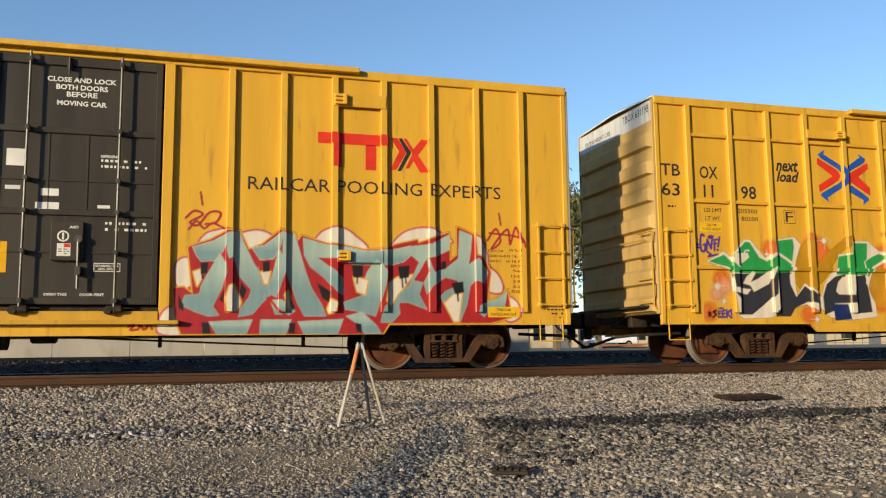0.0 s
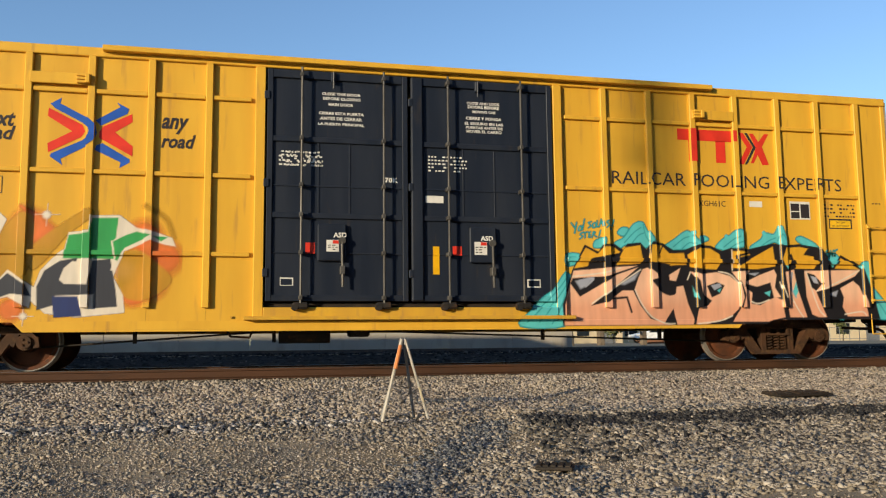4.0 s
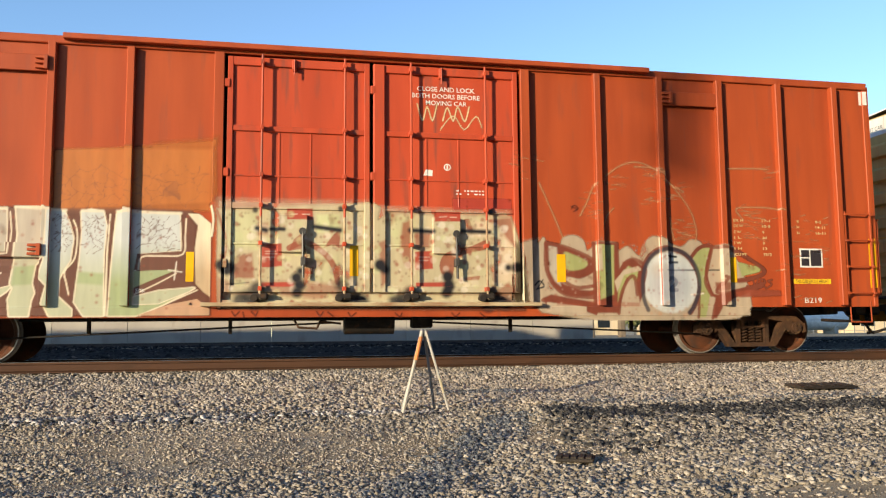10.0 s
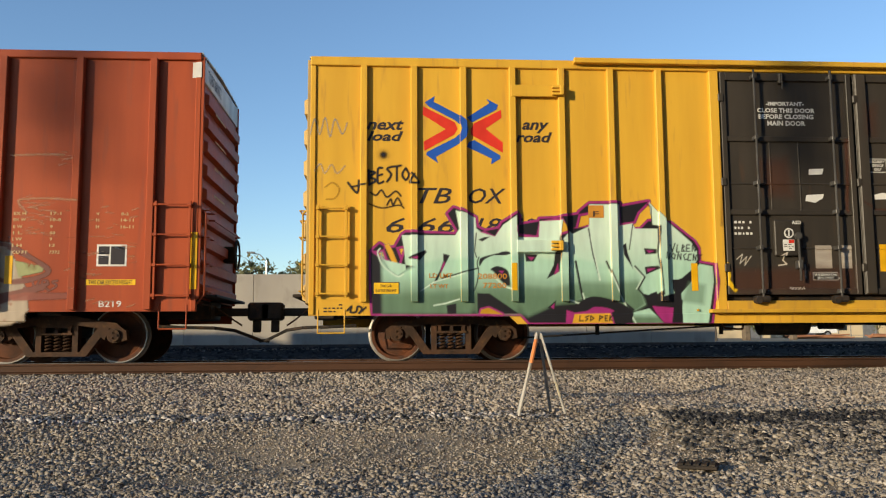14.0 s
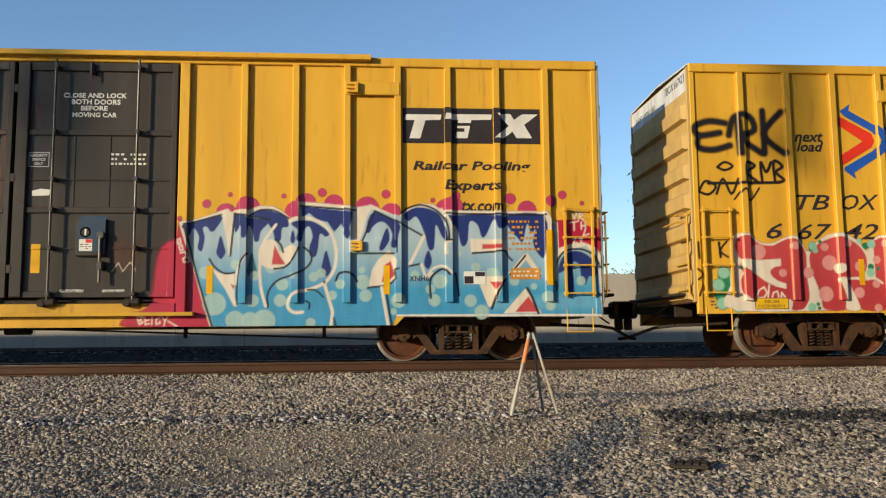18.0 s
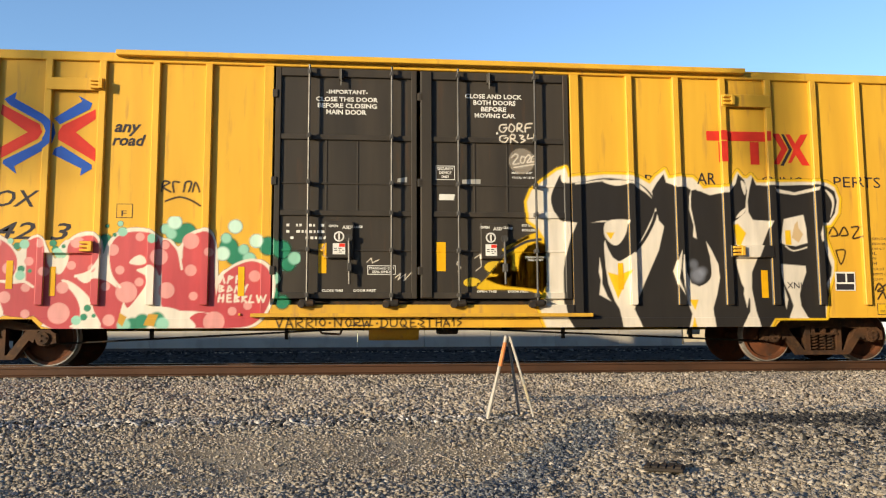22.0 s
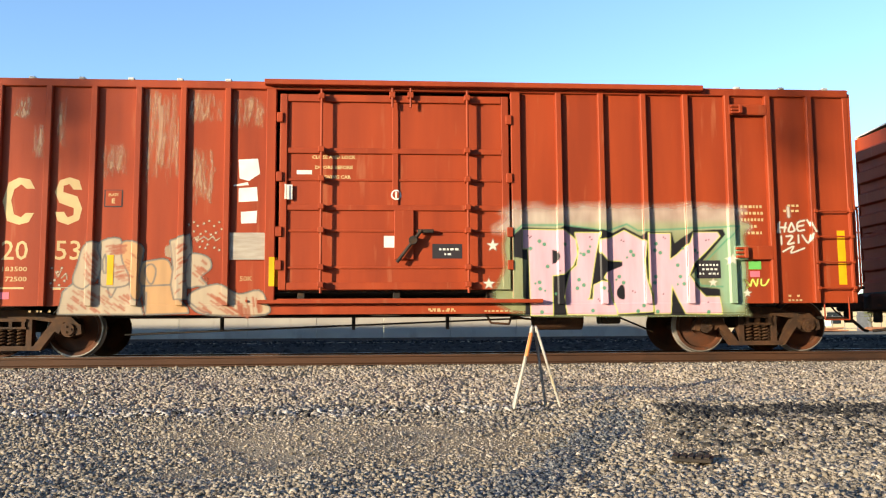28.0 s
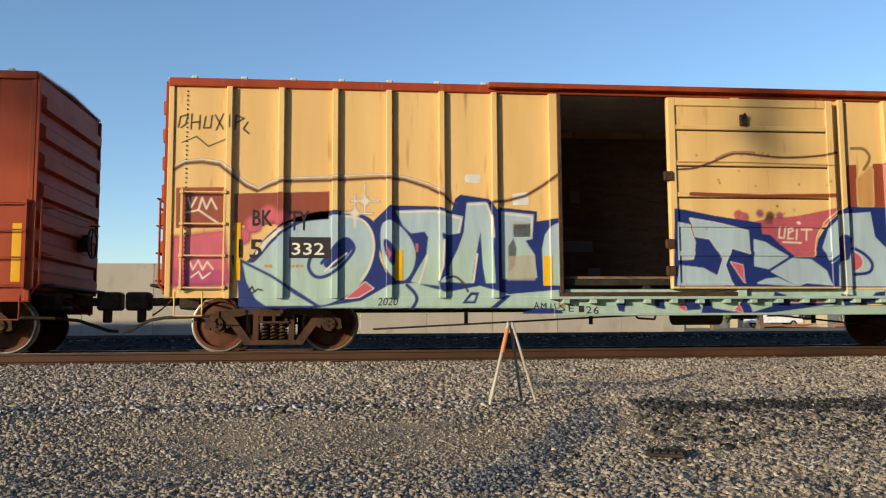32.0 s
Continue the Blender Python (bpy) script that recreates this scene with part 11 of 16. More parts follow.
g.line(C_BLACK, 0.018, [(5.61, 2.6), (5.68, 2.55), (5.69, 2.24), (5.82, 2.21)])
g.line(C_PMINT, 0.023, [(1.15, 1.84), (1.11, 1.77), (1.18, 1.58), (1.31, 1.46), (1.44, 1.38), (1.53, 1.42)], bent=True)
g.line(C_BLACK, 0.02, [(5.99, 1.91), (6.02, 1.79), (6.07, 1.93)])
g.line(C_BLACK, 0.02, [(6.11, 1.91), (6.09, 1.79), (6.14, 1.79)])
g.line(C_BLACK, 0.02, [(6.18, 1.8), (6.2, 1.91), (6.23, 1.88), (6.19, 1.85), (6.23, 1.8), (6.18, 1.8)])
g.line(C_BLACK, 0.02, [(6.32, 1.91), (6.27, 1.91), (6.26, 1.8), (6.32, 1.8)])
g.line(C_BLACK, 0.02, [(6.27, 1.85), (6.31, 1.85)])
g.line(C_BLACK, 0.02, [(6.36, 1.8), (6.37, 1.91), (6.41, 1.8), (6.43, 1.9)])
g.line(C_BLACK, 0.02, [(5.9, 1.68), (5.91, 1.78), (5.96, 1.67), (5.98, 1.77)])
g.line(C_BLACK, 0.02, [(6.03, 1.77), (6, 1.71), (6.05, 1.67), (6.07, 1.74), (6.03, 1.77)])
g.line(C_BLACK, 0.02, [(6.1, 1.67), (6.12, 1.77), (6.16, 1.66), (6.17, 1.76)])
g.line(C_BLACK, 0.02, [(6.25, 1.76), (6.21, 1.73), (6.23, 1.66), (6.27, 1.67)])
g.line(C_BLACK, 0.02, [(6.34, 1.75), (6.3, 1.75), (6.28, 1.65), (6.33, 1.65)])
g.line(C_BLACK, 0.02, [(6.37, 1.65), (6.38, 1.75), (6.41, 1.65), (6.43, 1.74)])
g.line(C_BLACK, 0.02, [(6.46, 1.74), (6.52, 1.74), (6.49, 1.74), (6.48, 1.65)])
g.finish("mint green letters with black and magenta edges")

g = Mural("D", -0.13, 1.91, 0.74, 4.14)
g.line(C_BLACK, 0.038, [(0.96, 3.14), (0.97, 2.9)])
g.line(C_BLACK, 0.038, [(0.96, 3.12), (1.06, 3.1), (0.98, 3.03), (1.08, 2.97), (0.97, 2.9)], bent=True)
g.line(C_BLACK, 0.033, [(1.18, 3.18), (1.11, 3.16), (1.11, 2.93), (1.2, 2.95)], bent=True)
g.line(C_BLACK, 0.033, [(1.11, 3.05), (1.18, 3.07)])
g.line(C_BLACK, 0.033, [(1.33, 3.2), (1.26, 3.16), (1.33, 3.07), (1.26, 2.95)], bent=True)
g.line(C_BLACK, 0.033, [(1.35, 3.2), (1.49, 3.22)])
g.line(C_BLACK, 0.033, [(1.42, 3.21), (1.42, 2.97)])
g.line(C_BLACK, 0.033, [(1.57, 3.18), (1.51, 3.07), (1.57, 2.98), (1.62, 3.07), (1.57, 3.18)], bent=True)
g.line(C_BLACK, 0.033, [(0.62, 2.93), (0.77, 2.76), (0.8, 2.97)], bent=True)
g.line(C_BLACK, 0.028, [(0.67, 2.86), (0.91, 2.9)])
g.line(C_BLACK, 0.033, [(1.66, 3.09), (1.79, 2.94), (1.64, 2.94), (1.71, 3.07)], bent=True)
g.line(C_BLACK, 0.024, [(0.99, 2.77), (1.08, 2.72), (1.17, 2.81), (1.26, 2.69), (1.4, 2.79), (1.49, 2.71)], bent=True)
g.line(C_BLACK, 0.024, [(1.26, 2.56), (1.32, 2.66), (1.36, 2.56), (1.43, 2.68), (1.5, 2.57)], bent=True)
g.line(C_BLACK, 0.019, [(0.97, 2.58), (1.18, 2.51), (1.45, 2.56), (1.54, 2.51)], bent=True)
g.dots(C_BLACK, 0.047, [(1.2, 3.4)], soft=0.056)
g.dots(C_BLACK, 0.075, [(1.2, 3.4)], soft=0.113, cover=0.3)
g.line(C_BLACK, 0.028, [(0.62, 0.83), (0.69, 0.9), (0.67, 0.81), (0.76, 0.81), (0.79, 0.9), (0.86, 0.86), (0.81, 0.79), (0.92, 0.88)], bent=True)
g.line(C_WBLUE, 0.019, [(-0.01, 3.69), (0.07, 3.99), (0.15, 3.73), (0.24, 4.02), (0.32, 3.69), (0.4, 4), (0.52, 3.74), (0.6, 3.93)], cover=0.6, bent=True)
g.line(C_WBLUE, 0.019, [(0.08, 3.13), (0.17, 3.24), (0.24, 3.08), (0.35, 3.23), (0.44, 3.08), (0.57, 3.21)], cover=0.5, bent=True)
g.line(C_MUSTARD, 0.019, [(0.25, 2.85), (0.37, 2.93), (0.48, 2.82), (0.41, 2.67), (0.27, 2.65)], cover=0.8, bent=True)
g.finish("black tag with a year")
rect("D", INK, 15.47, 3.61, 17.78, 4.21, "emblem")
outline("D", WHITE, [(15.52, 4.1), (16.12, 4.1), (16.1, 4.01), (15.85, 4), (15.76, 3.69), (15.58, 3.69), (15.67, 4), (15.5, 4)], "emblem", 0.007)
outline("D", WHITE, [(16.19, 4.11), (16.97, 4.11), (16.95, 4.02), (16.62, 4.01), (16.55, 3.7), (16.35, 3.7), (16.4, 4.01), (16.17, 4.01)], "emblem", 0.007)
outline("D", WHITE, [(17.05, 4.12), (17.28, 4.12), (17.34, 4.02), (17.48, 4.12), (17.75, 4.12), (17.51, 3.94), (17.64, 3.71), (17.38, 3.71), (17.31, 3.82), (17.17, 3.71), (17, 3.7), (17.25, 3.92)], "emblem", 0.007)
rect("D", INK, 16, 3.91, 16.62, 3.96, "emblem", 0.01)
rect("D", INK, 16, 3.81, 16.5, 3.87, "emblem", 0.01)
rect("D", INK, 16.88, 3.87, 17.18, 3.91, "emblem", 0.01)
lettering("D", INK, "Railcar Pooling", 15.64, 3.11, 17.61, 3.31, shear=0.2, bold=0.03)
lettering("D", INK, "Experts", 16.16, 2.77, 17.11, 2.99, shear=0.2, bold=0.03)
lettering("D", INK, "ttx.com", 16.35, 2.46, 17.14, 2.64, shear=0.2, bold=0.03)
rect("D", INK, 16.43, 1.25, 16.84, 1.49)
rect("D", WHITE, 16.46, 1.26, 16.82, 1.47, "marking", 0.014)
rect("D", INK, 16.47, 1.27, 16.62, 1.39, "marking", 0.016)
rect("D", INK, 16.65, 1.39, 16.81, 1.46, "marking", 0.016)
rect("D", ORANGE_PLATE, 17.24, 1.34, 17.73, 1.52, "caution_plate", 0.012)
bars("D", WHITE, 17.28, 1.36, 17.69, 1.5, 2, 20, lift=0.016)
bars("D", ORANGE_PLATE, 17.21, 1.79, 17.73, 2.34, 6, 21, lift=0.012)
rect("D", SIGNAL, 12.32, 1.12, 12.42, 1.57, "reflector", 0.012)
rect("D", SIGNAL, 15.15, 1.1, 15.25, 1.57, "reflector", 0.012)
rect("D", SIGNAL, 17.83, 1.24, 17.97, 2.15, "reflector", 0.012)
lettering("D", INK, "XNH6", 15.57, 1.31, 15.89, 1.402, lift=0.012)
lettering("D", WHITE, "OPEN THIS", 10.06, 1.16, 10.39, 1.202, bold=0.03)
lettering("D", WHITE, "DOOR FIRST", 10.72, 1.16, 11.04, 1.197, bold=0.03)
bars("D", WHITE, 8.45, 1.31, 8.91, 1.45, 2, 22)

g = Mural("D", 10.98, 18.88, 0.60, 2.87)
g.fill(C_CRIMSON, [(11.08, 0.6), (11.14, 0.79), (11.44, 0.92), (11.52, 1.5), (11.56, 1.75), (11.67, 1.93), (11.83, 2), (11.87, 2.2), (11.94, 2.22), (12.24, 1.14), (12.38, 0.59)], soft=0.065, bent=True)
g.dots(C_PINK, 0.037, [(12.67, 2.73), (13.53, 2.71), (18.46, 2.61), (15.96, 2.65), (11.89, 2.33)])
g.dots(C_PINK, 0.069, [(12.3, 2.58), (14.15, 2.77), (15.19, 2.75), (16.35, 2.73), (18.13, 2.75)])
g.dots(C_PINK, 0.092, [(17.25, 2.68), (17.93, 2.64)])
g.dots(C_PINK, 0.157, [(12.61, 2.43), (13.71, 2.46), (13.89, 2.6), (14.34, 2.58), (15.27, 2.44), (17.53, 2.49), (16.3, 2.55)])
g.dots(C_PINK, 0.194, [(12.96, 2.5), (14.88, 2.51), (16.19, 2.48)])
g.fill(C_CRIMSON, [(18.03, 2.32), (18.74, 2.36), (18.75, 1.81), (18.02, 1.81)])
g.fill(C_GOLD, [(18.44, 2.36), (18.72, 2.36), (18.72, 2.17), (18.51, 2.25)])
g.fill(C_WHITE, [(11.88, 2.27), (12.18, 2.34), (12.57, 2.48), (12.64, 2.5), (12.7, 2.43), (12.75, 2.48), (12.96, 2.48), (13.15, 2.55), (13.36, 2.54), (13.49, 2.48), (13.65, 2.34), (13.78, 2.37), (13.77, 2.62), (14.2, 2.59), (14.7, 2.54), (14.76, 2.49), (14.94, 2.58), (15.28, 2.42), (15.41, 2.38), (15.5, 2.48), (15.63, 2.56), (15.79, 2.6), (15.97, 2.58), (16.12, 2.48), (17.86, 2.47), (17.93, 2.34), (18.02, 2.28), (18.04, 1.85), (18.18, 1.9), (18.34, 1.94), (18.51, 1.94), (18.66, 1.87), (18.76, 1.73), (18.78, 0.72), (15.33, 0.74), (15.27, 0.54), (12.4, 0.56), (12.23, 1.1), (12.04, 1.77)])
g.fill(C_ICE, [(11.94, 2.25), (12.54, 2.4), (12.68, 1.73), (12.73, 2.43), (13.32, 2.33), (13.66, 2.27), (13.79, 2.32), (13.79, 2.56), (14.66, 2.47), (14.64, 2.05), (14.96, 2.5), (15.47, 2.36), (15.69, 2.54), (16.01, 2.51), (16.17, 2.41), (17.82, 2.43), (17.81, 1.31), (17.96, 1.31), (18, 1.66), (18.15, 1.82), (18.51, 1.89), (18.69, 1.72), (18.75, 0.76), (15.36, 0.77), (15.28, 0.57), (12.46, 0.58), (12.3, 0.97), (12.04, 1.86)], low=C_CYAN)
g.fill(C_SKY, [(16.57, 0.84), (17.11, 1.02), (17.66, 1.05), (18.7, 1.12), (18.72, 0.83)], soft=0.129, cover=0.6)
g.fill(C_NAVYB, [(11.96, 2.23), (12.53, 2.38), (12.46, 2.18), (12.38, 2.12), (12.31, 2.2), (12.25, 2.18), (12.28, 2.02), (12.24, 1.81), (12.17, 1.86), (12.19, 2.04), (12.1, 2.18), (12.04, 2.06), (11.99, 2.13)], bent=True)
g.fill(C_NAVYB, [(12.76, 2.41), (12.96, 2.36), (13.29, 2.3), (13.17, 2.13), (13.14, 1.98), (13.07, 1.97), (13.03, 2.15), (12.97, 2.22), (12.94, 2.04), (12.87, 2.03), (12.85, 2.22), (12.76, 2.11)], bent=True)
g.fill(C_NAVYB, [(13.02, 2.4), (13.16, 2.48), (13.36, 2.46), (13.58, 2.36), (13.61, 2.21), (13.51, 2.18), (13.49, 1.99), (13.4, 1.97), (13.36, 2.13), (13.23, 2.31)], bent=True)
g.fill(C_NAVYB, [(13.66, 2.25), (13.85, 2.31), (14.05, 2.27), (14.27, 2.11), (14.21, 2.04), (14.12, 2.09), (14.09, 1.86), (14.05, 1.72), (13.96, 1.73), (13.95, 1.88), (14, 2.05), (13.94, 2.21), (13.86, 2.14), (13.82, 1.97), (13.74, 2), (13.77, 2.14)], bent=True)
g.fill(C_NAVYB, [(13.81, 2.54), (14.66, 2.45), (14.62, 2.28), (14.57, 2.07), (14.46, 2.25), (14.35, 2.12), (14.24, 2.28), (14.07, 2.32), (13.94, 2.43), (13.83, 2.36)])
g.fill(C_NAVYB, [(14.99, 2.45), (15.4, 2.26), (15.39, 2.05), (15.36, 1.86), (15.27, 1.88), (15.29, 2.09), (15.2, 2.25), (15.09, 2.29), (14.97, 2.2), (14.92, 2.11), (14.86, 2.14)], bent=True)
g.fill(C_NAVYB, [(15.48, 2.41), (15.69, 2.53), (15.97, 2.48), (16.12, 2.33), (16.21, 1.99), (16.11, 2.04), (16.01, 2.24), (15.98, 1.87), (15.89, 1.84), (15.82, 2.1), (15.69, 2.37), (15.56, 2.3)], bent=True)
g.fill(C_NAVYB, [(16.18, 2.39), (17.12, 2.39), (17.17, 2.22), (17.04, 2.18), (16.97, 2.33), (16.84, 2.07), (16.76, 2.05), (16.7, 2.24), (16.57, 2.29), (16.53, 1.96), (16.43, 1.9), (16.35, 2.19), (16.24, 2.27)], bent=True)
g.fill(C_NAVYB, [(17.17, 2.39), (17.81, 2.39), (17.81, 1.72), (17.69, 1.78), (17.62, 1.96), (17.67, 2.17), (17.59, 2.1), (17.53, 2.26), (17.45, 1.96), (17.35, 2.04), (17.25, 2.15)], bent=True)
g.fill(C_NAVYB, [(18.04, 1.44), (18.08, 1.65), (18.21, 1.78), (18.4, 1.8), (18.58, 1.7), (18.68, 1.52), (18.65, 1.38), (18.55, 1.38), (18.49, 1.25), (18.42, 1.31), (18.39, 1.57), (18.28, 1.59), (18.3, 1.14), (18.22, 1.08), (18.15, 1.16), (18.19, 1.48)], bent=True)
g.fill(C_NAVYB, [(12.53, 2.06), (12.6, 1.86), (12.61, 1.77), (12.54, 1.68), (12.47, 1.77), (12.48, 1.86)], bent=True)
g.fill(C_TEALD, [(13.03, 1.79), (13.1, 1.55), (13.12, 1.43), (13.04, 1.36), (12.96, 1.45), (12.97, 1.57)], bent=True)
g.fill(C_NAVYB, [(14.22, 1.82), (14.29, 1.59), (14.3, 1.49), (14.23, 1.4), (14.15, 1.49), (14.16, 1.61)], bent=True)
g.fill(C_NAVYB, [(15.2, 2.19), (15.25, 2), (15.15, 1.82), (15.08, 1.85)], bent=True)
g.fill(C_NAVYB, [(15.88, 1.82), (15.94, 1.64), (15.88, 1.51), (15.81, 1.61)], bent=True)
g.fill(C_NAVYB, [(13.69, 2.14), (13.73, 2), (13.69, 1.92), (13.64, 2)], bent=True)
g.fill(C_NAVYB, [(14.56, 2.28), (14.61, 2.09), (14.56, 2), (14.5, 2.1)], bent=True)
g.dots(C_AQUA, 0.184, [(12.45, 0.96), (13.24, 0.68)], cover=0.8)
g.dots(C_AQUA, 0.148, [(12.78, 0.7), (13.02, 0.68)], cover=0.8)
g.dots(C_AQUA, 0.12, [(16.07, 1.31), (16.93, 1.41), (15.39, 1), (16.75, 0.8), (14.81, 1.3)], cover=0.8)
g.dots(C_AQUA, 0.101, [(12.3, 1.46), (13.05, 1.01), (13.34, 1.55), (13.52, 1.27), (13.49, 1.01), (15.98, 1), (16.57, 0.99), (17.85, 1.04), (14.86, 1.08)], cover=0.8)
g.dots(C_AQUA, 0.078, [(13.08, 1.41), (12.77, 1.59), (14.14, 1.45), (14.02, 1.39), (14.32, 1.09), (14.45, 1.27), (15.66, 1.41), (16.66, 1.54), (17.3, 1.31), (18.41, 1.31), (17.89, 0.9), (13.98, 0.65), (15.91, 1.18)], cover=0.8)
g.dots(C_AQUA, 0.055, [(13.68, 1.41), (14.8, 1.5), (15.31, 0.82), (17.62, 1.22), (16.38, 1.76), (17.95, 1.53)], cover=0.8)
g.fill(C_WHITE, [(12.57, 2.48), (12.72, 2.44), (12.71, 1.73), (12.66, 1.73)])
g.fill(C_WHITE, [(12.32, 1.68), (12.4, 1.55), (12.51, 1.46), (12.65, 1.43), (12.76, 1.46), (12.77, 1.05), (12.82, 0.92), (12.76, 0.92), (12.61, 1.21), (12.47, 1.41)])
g.fill(C_RED, [(12.7, 1.28), (12.77, 1.25), (12.75, 1.19)])
g.line(C_BLACK, 0.032, [(12.36, 1.68), (12.45, 1.55), (12.6, 1.45), (12.76, 1.46)], bent=True)
g.line(C_WHITE, 0.046, [(12.79, 1.28), (12.81, 1.5), (12.94, 1.75)], bent=True)
g.line(C_BLACK, 0.032, [(12.81, 0.95), (12.81, 1.28), (12.86, 1.62), (12.96, 1.77)], bent=True)
g.line(C_BLACK, 0.028, [(11.96, 2.24), (12.54, 2.4)])
g.line(C_BLACK, 0.037, [(11.96, 2.22), (12.17, 1.41), (12.32, 0.92), (12.43, 0.59)])
g.line(C_BLACK, 0.032, [(12.75, 2.42), (12.69, 1.73)])
g.line(C_BLACK, 0.028, [(12.75, 2.42), (13.32, 2.32)])
g.line(C_WHITE, 0.046, [(13.41, 2.24), (13.21, 1.93), (13.16, 1.59), (13.18, 1.23), (13.26, 0.92)], bent=True)
g.fill(C_WHITE, [(13.2, 1.95), (13.33, 2), (13.42, 1.95), (13.47, 1.81), (13.56, 1.86), (13.67, 1.91), (13.75, 1.85), (13.71, 1.72), (13.59, 1.59), (13.47, 1.5), (13.25, 1.55), (13.15, 1.64), (13.14, 1.82)], bent=True)
g.fill(C_RED, [(13.35, 1.59), (13.39, 1.91), (13.48, 1.73), (13.57, 1.59)])
g.line(C_BLACK, 0.032, [(13.4, 2), (13.49, 1.91), (13.53, 1.79)], bent=True)
g.line(C_BLACK, 0.032, [(13.39, 1.52), (13.56, 1.55), (13.69, 1.68), (13.78, 1.86)], bent=True)
g.line(C_BLACK, 0.032, [(13.86, 1.87), (13.97, 1.77), (13.98, 1.64), (13.87, 1.51), (13.68, 1.42), (13.48, 1.35), (13.36, 1.25), (13.29, 1.1), (13.3, 0.91)], bent=True)
g.line(C_WHITE, 0.051, [(13.64, 2.31), (13.85, 2.35), (14.03, 2.32), (14.21, 2.21), (14.32, 2.05), (14.38, 1.82), (14.37, 1.59), (14.3, 1.41), (14.18, 1.28), (13.97, 1.19), (13.77, 1.15), (13.65, 1.07), (13.61, 0.92), (13.7, 0.82), (13.85, 0.82)], bent=True)
g.line(C_BLACK, 0.028, [(13.93, 1.18), (14.06, 1.17), (14.18, 1.06)], bent=True)
g.line(C_BLACK, 0.032, [(14.19, 1.32), (14.25, 1.07)])
g.line(C_WHITE, 0.051, [(14.2, 1.26), (14.33, 0.82), (14.3, 0.58)])
g.line(C_BLACK, 0.028, [(14.35, 0.72), (14.39, 0.58)])
g.line(C_BLACK, 0.032, [(13.9, 1), (13.96, 0.96), (13.95, 0.87)], bent=True)
g.line(C_BLACK, 0.028, [(13, 2.4), (13.16, 2.48), (13.39, 2.47), (13.62, 2.34)], bent=True)
g.fill(C_WHITE, [(14.65, 2.47), (14.72, 2.53), (14.94, 2.57), (14.73, 1.86), (14.65, 1.77)])
g.line(C_BLACK, 0.032, [(14.73, 1.79), (15.01, 2.47), (15.42, 2.27), (15.81, 2.05)])
g.line(C_BLACK, 0.032, [(13.8, 2.55), (14.69, 2.48)])
g.line(C_BLACK, 0.037, [(14.38, 1.33), (14.43, 1.44), (14.56, 1.46), (14.67, 1.41), (14.72, 1.31)], bent=True)
g.fill(C_WHITE, [(14.91, 1.22), (14.96, 1.5), (15.07, 1.68), (15.24, 1.81), (15.37, 1.66), (15.33, 1.32), (15.1, 1.24)])
g.fill(C_RED, [(15.12, 1.3), (15.18, 1.59), (15.27, 1.64), (15.33, 1.41), (15.21, 1.3)])
g.line(C_BLACK, 0.032, [(14.9, 1.21), (15.18, 1.24)])
g.line(C_WHITE, 0.051, [(15.12, 1.21), (15.22, 0.61)])
g.line(C_BLACK, 0.037, [(15.18, 1.23), (15.23, 0.91), (15.28, 0.61)])
g.line(C_BLACK, 0.028, [(15.4, 1.52), (15.33, 1.5), (15.35, 1.36), (15.26, 1.27)])
g.line(C_WHITE, 0.051, [(15.81, 2.05), (15.58, 1.59)])
g.line(C_BLACK, 0.032, [(15.57, 1.56), (15.77, 1.6)])
g.line(C_WHITE, 0.046, [(15.77, 1.59), (15.84, 1.36), (15.95, 1.44)])
g.line(C_BLACK, 0.032, [(15.44, 2.43), (15.56, 2.52), (15.76, 2.57), (15.97, 2.51), (16.12, 2.38), (16.2, 2.22), (16.23, 1.98)], bent=True)
g.line(C_WHITE, 0.046, [(16.1, 2.5), (16.25, 2.26), (16.28, 2), (16.18, 1.94), (16.18, 1.77)], bent=True)
g.line(C_BLACK, 0.032, [(16.17, 2.43), (17.84, 2.41)])
g.line(C_BLACK, 0.028, [(16.17, 1.98), (16.28, 1.99)])
g.fill(C_WHITE, [(16.57, 2.01), (17.19, 1.99), (17.19, 1.82), (17.02, 1.81), (16.59, 1.77)])
g.fill(C_RED, [(16.77, 1.92), (17.11, 1.92), (17.11, 1.85), (16.78, 1.84)])
g.line(C_BLACK, 0.032, [(16.61, 1.77), (17.02, 1.8), (17.15, 1.81), (17.2, 1.72), (17.27, 1.65)], bent=True)
g.fill(C_WHITE, [(17.19, 1.43), (17.47, 1.76), (17.53, 1.76), (17.76, 1.42), (17.67, 1.4), (17.5, 1.66), (17.26, 1.4)])
g.line(C_BLACK, 0.032, [(17.23, 1.42), (17.49, 1.73)])
g.fill(C_WHITE, [(16.67, 1.39), (17.17, 1.39), (16.95, 0.89), (16.86, 0.89)])
g.fill(C_RED, [(16.89, 1.3), (17.1, 1.29), (16.99, 1.17)])
g.line(C_BLACK, 0.042, [(17.15, 1.34), (17.02, 1.13), (16.92, 0.86)])
g.fill(C_WHITE, [(17.11, 0.78), (17.48, 1.19), (17.74, 0.78)])
g.fill(C_RED, [(17.3, 0.8), (17.53, 1.06), (17.69, 0.8)])
g.line(C_BLACK, 0.042, [(17.51, 1.19), (17.59, 1.04), (17.69, 0.78)])
g.line(C_WHITE, 0.037, [(15.86, 1.39), (15.96, 1.52), (16.13, 1.56), (16.27, 1.45)], bent=True)
g.line(C_BLACK, 0.037, [(15.92, 1.04), (15.91, 1.32), (16, 1.45), (16.13, 1.51), (16.23, 1.42)], bent=True)
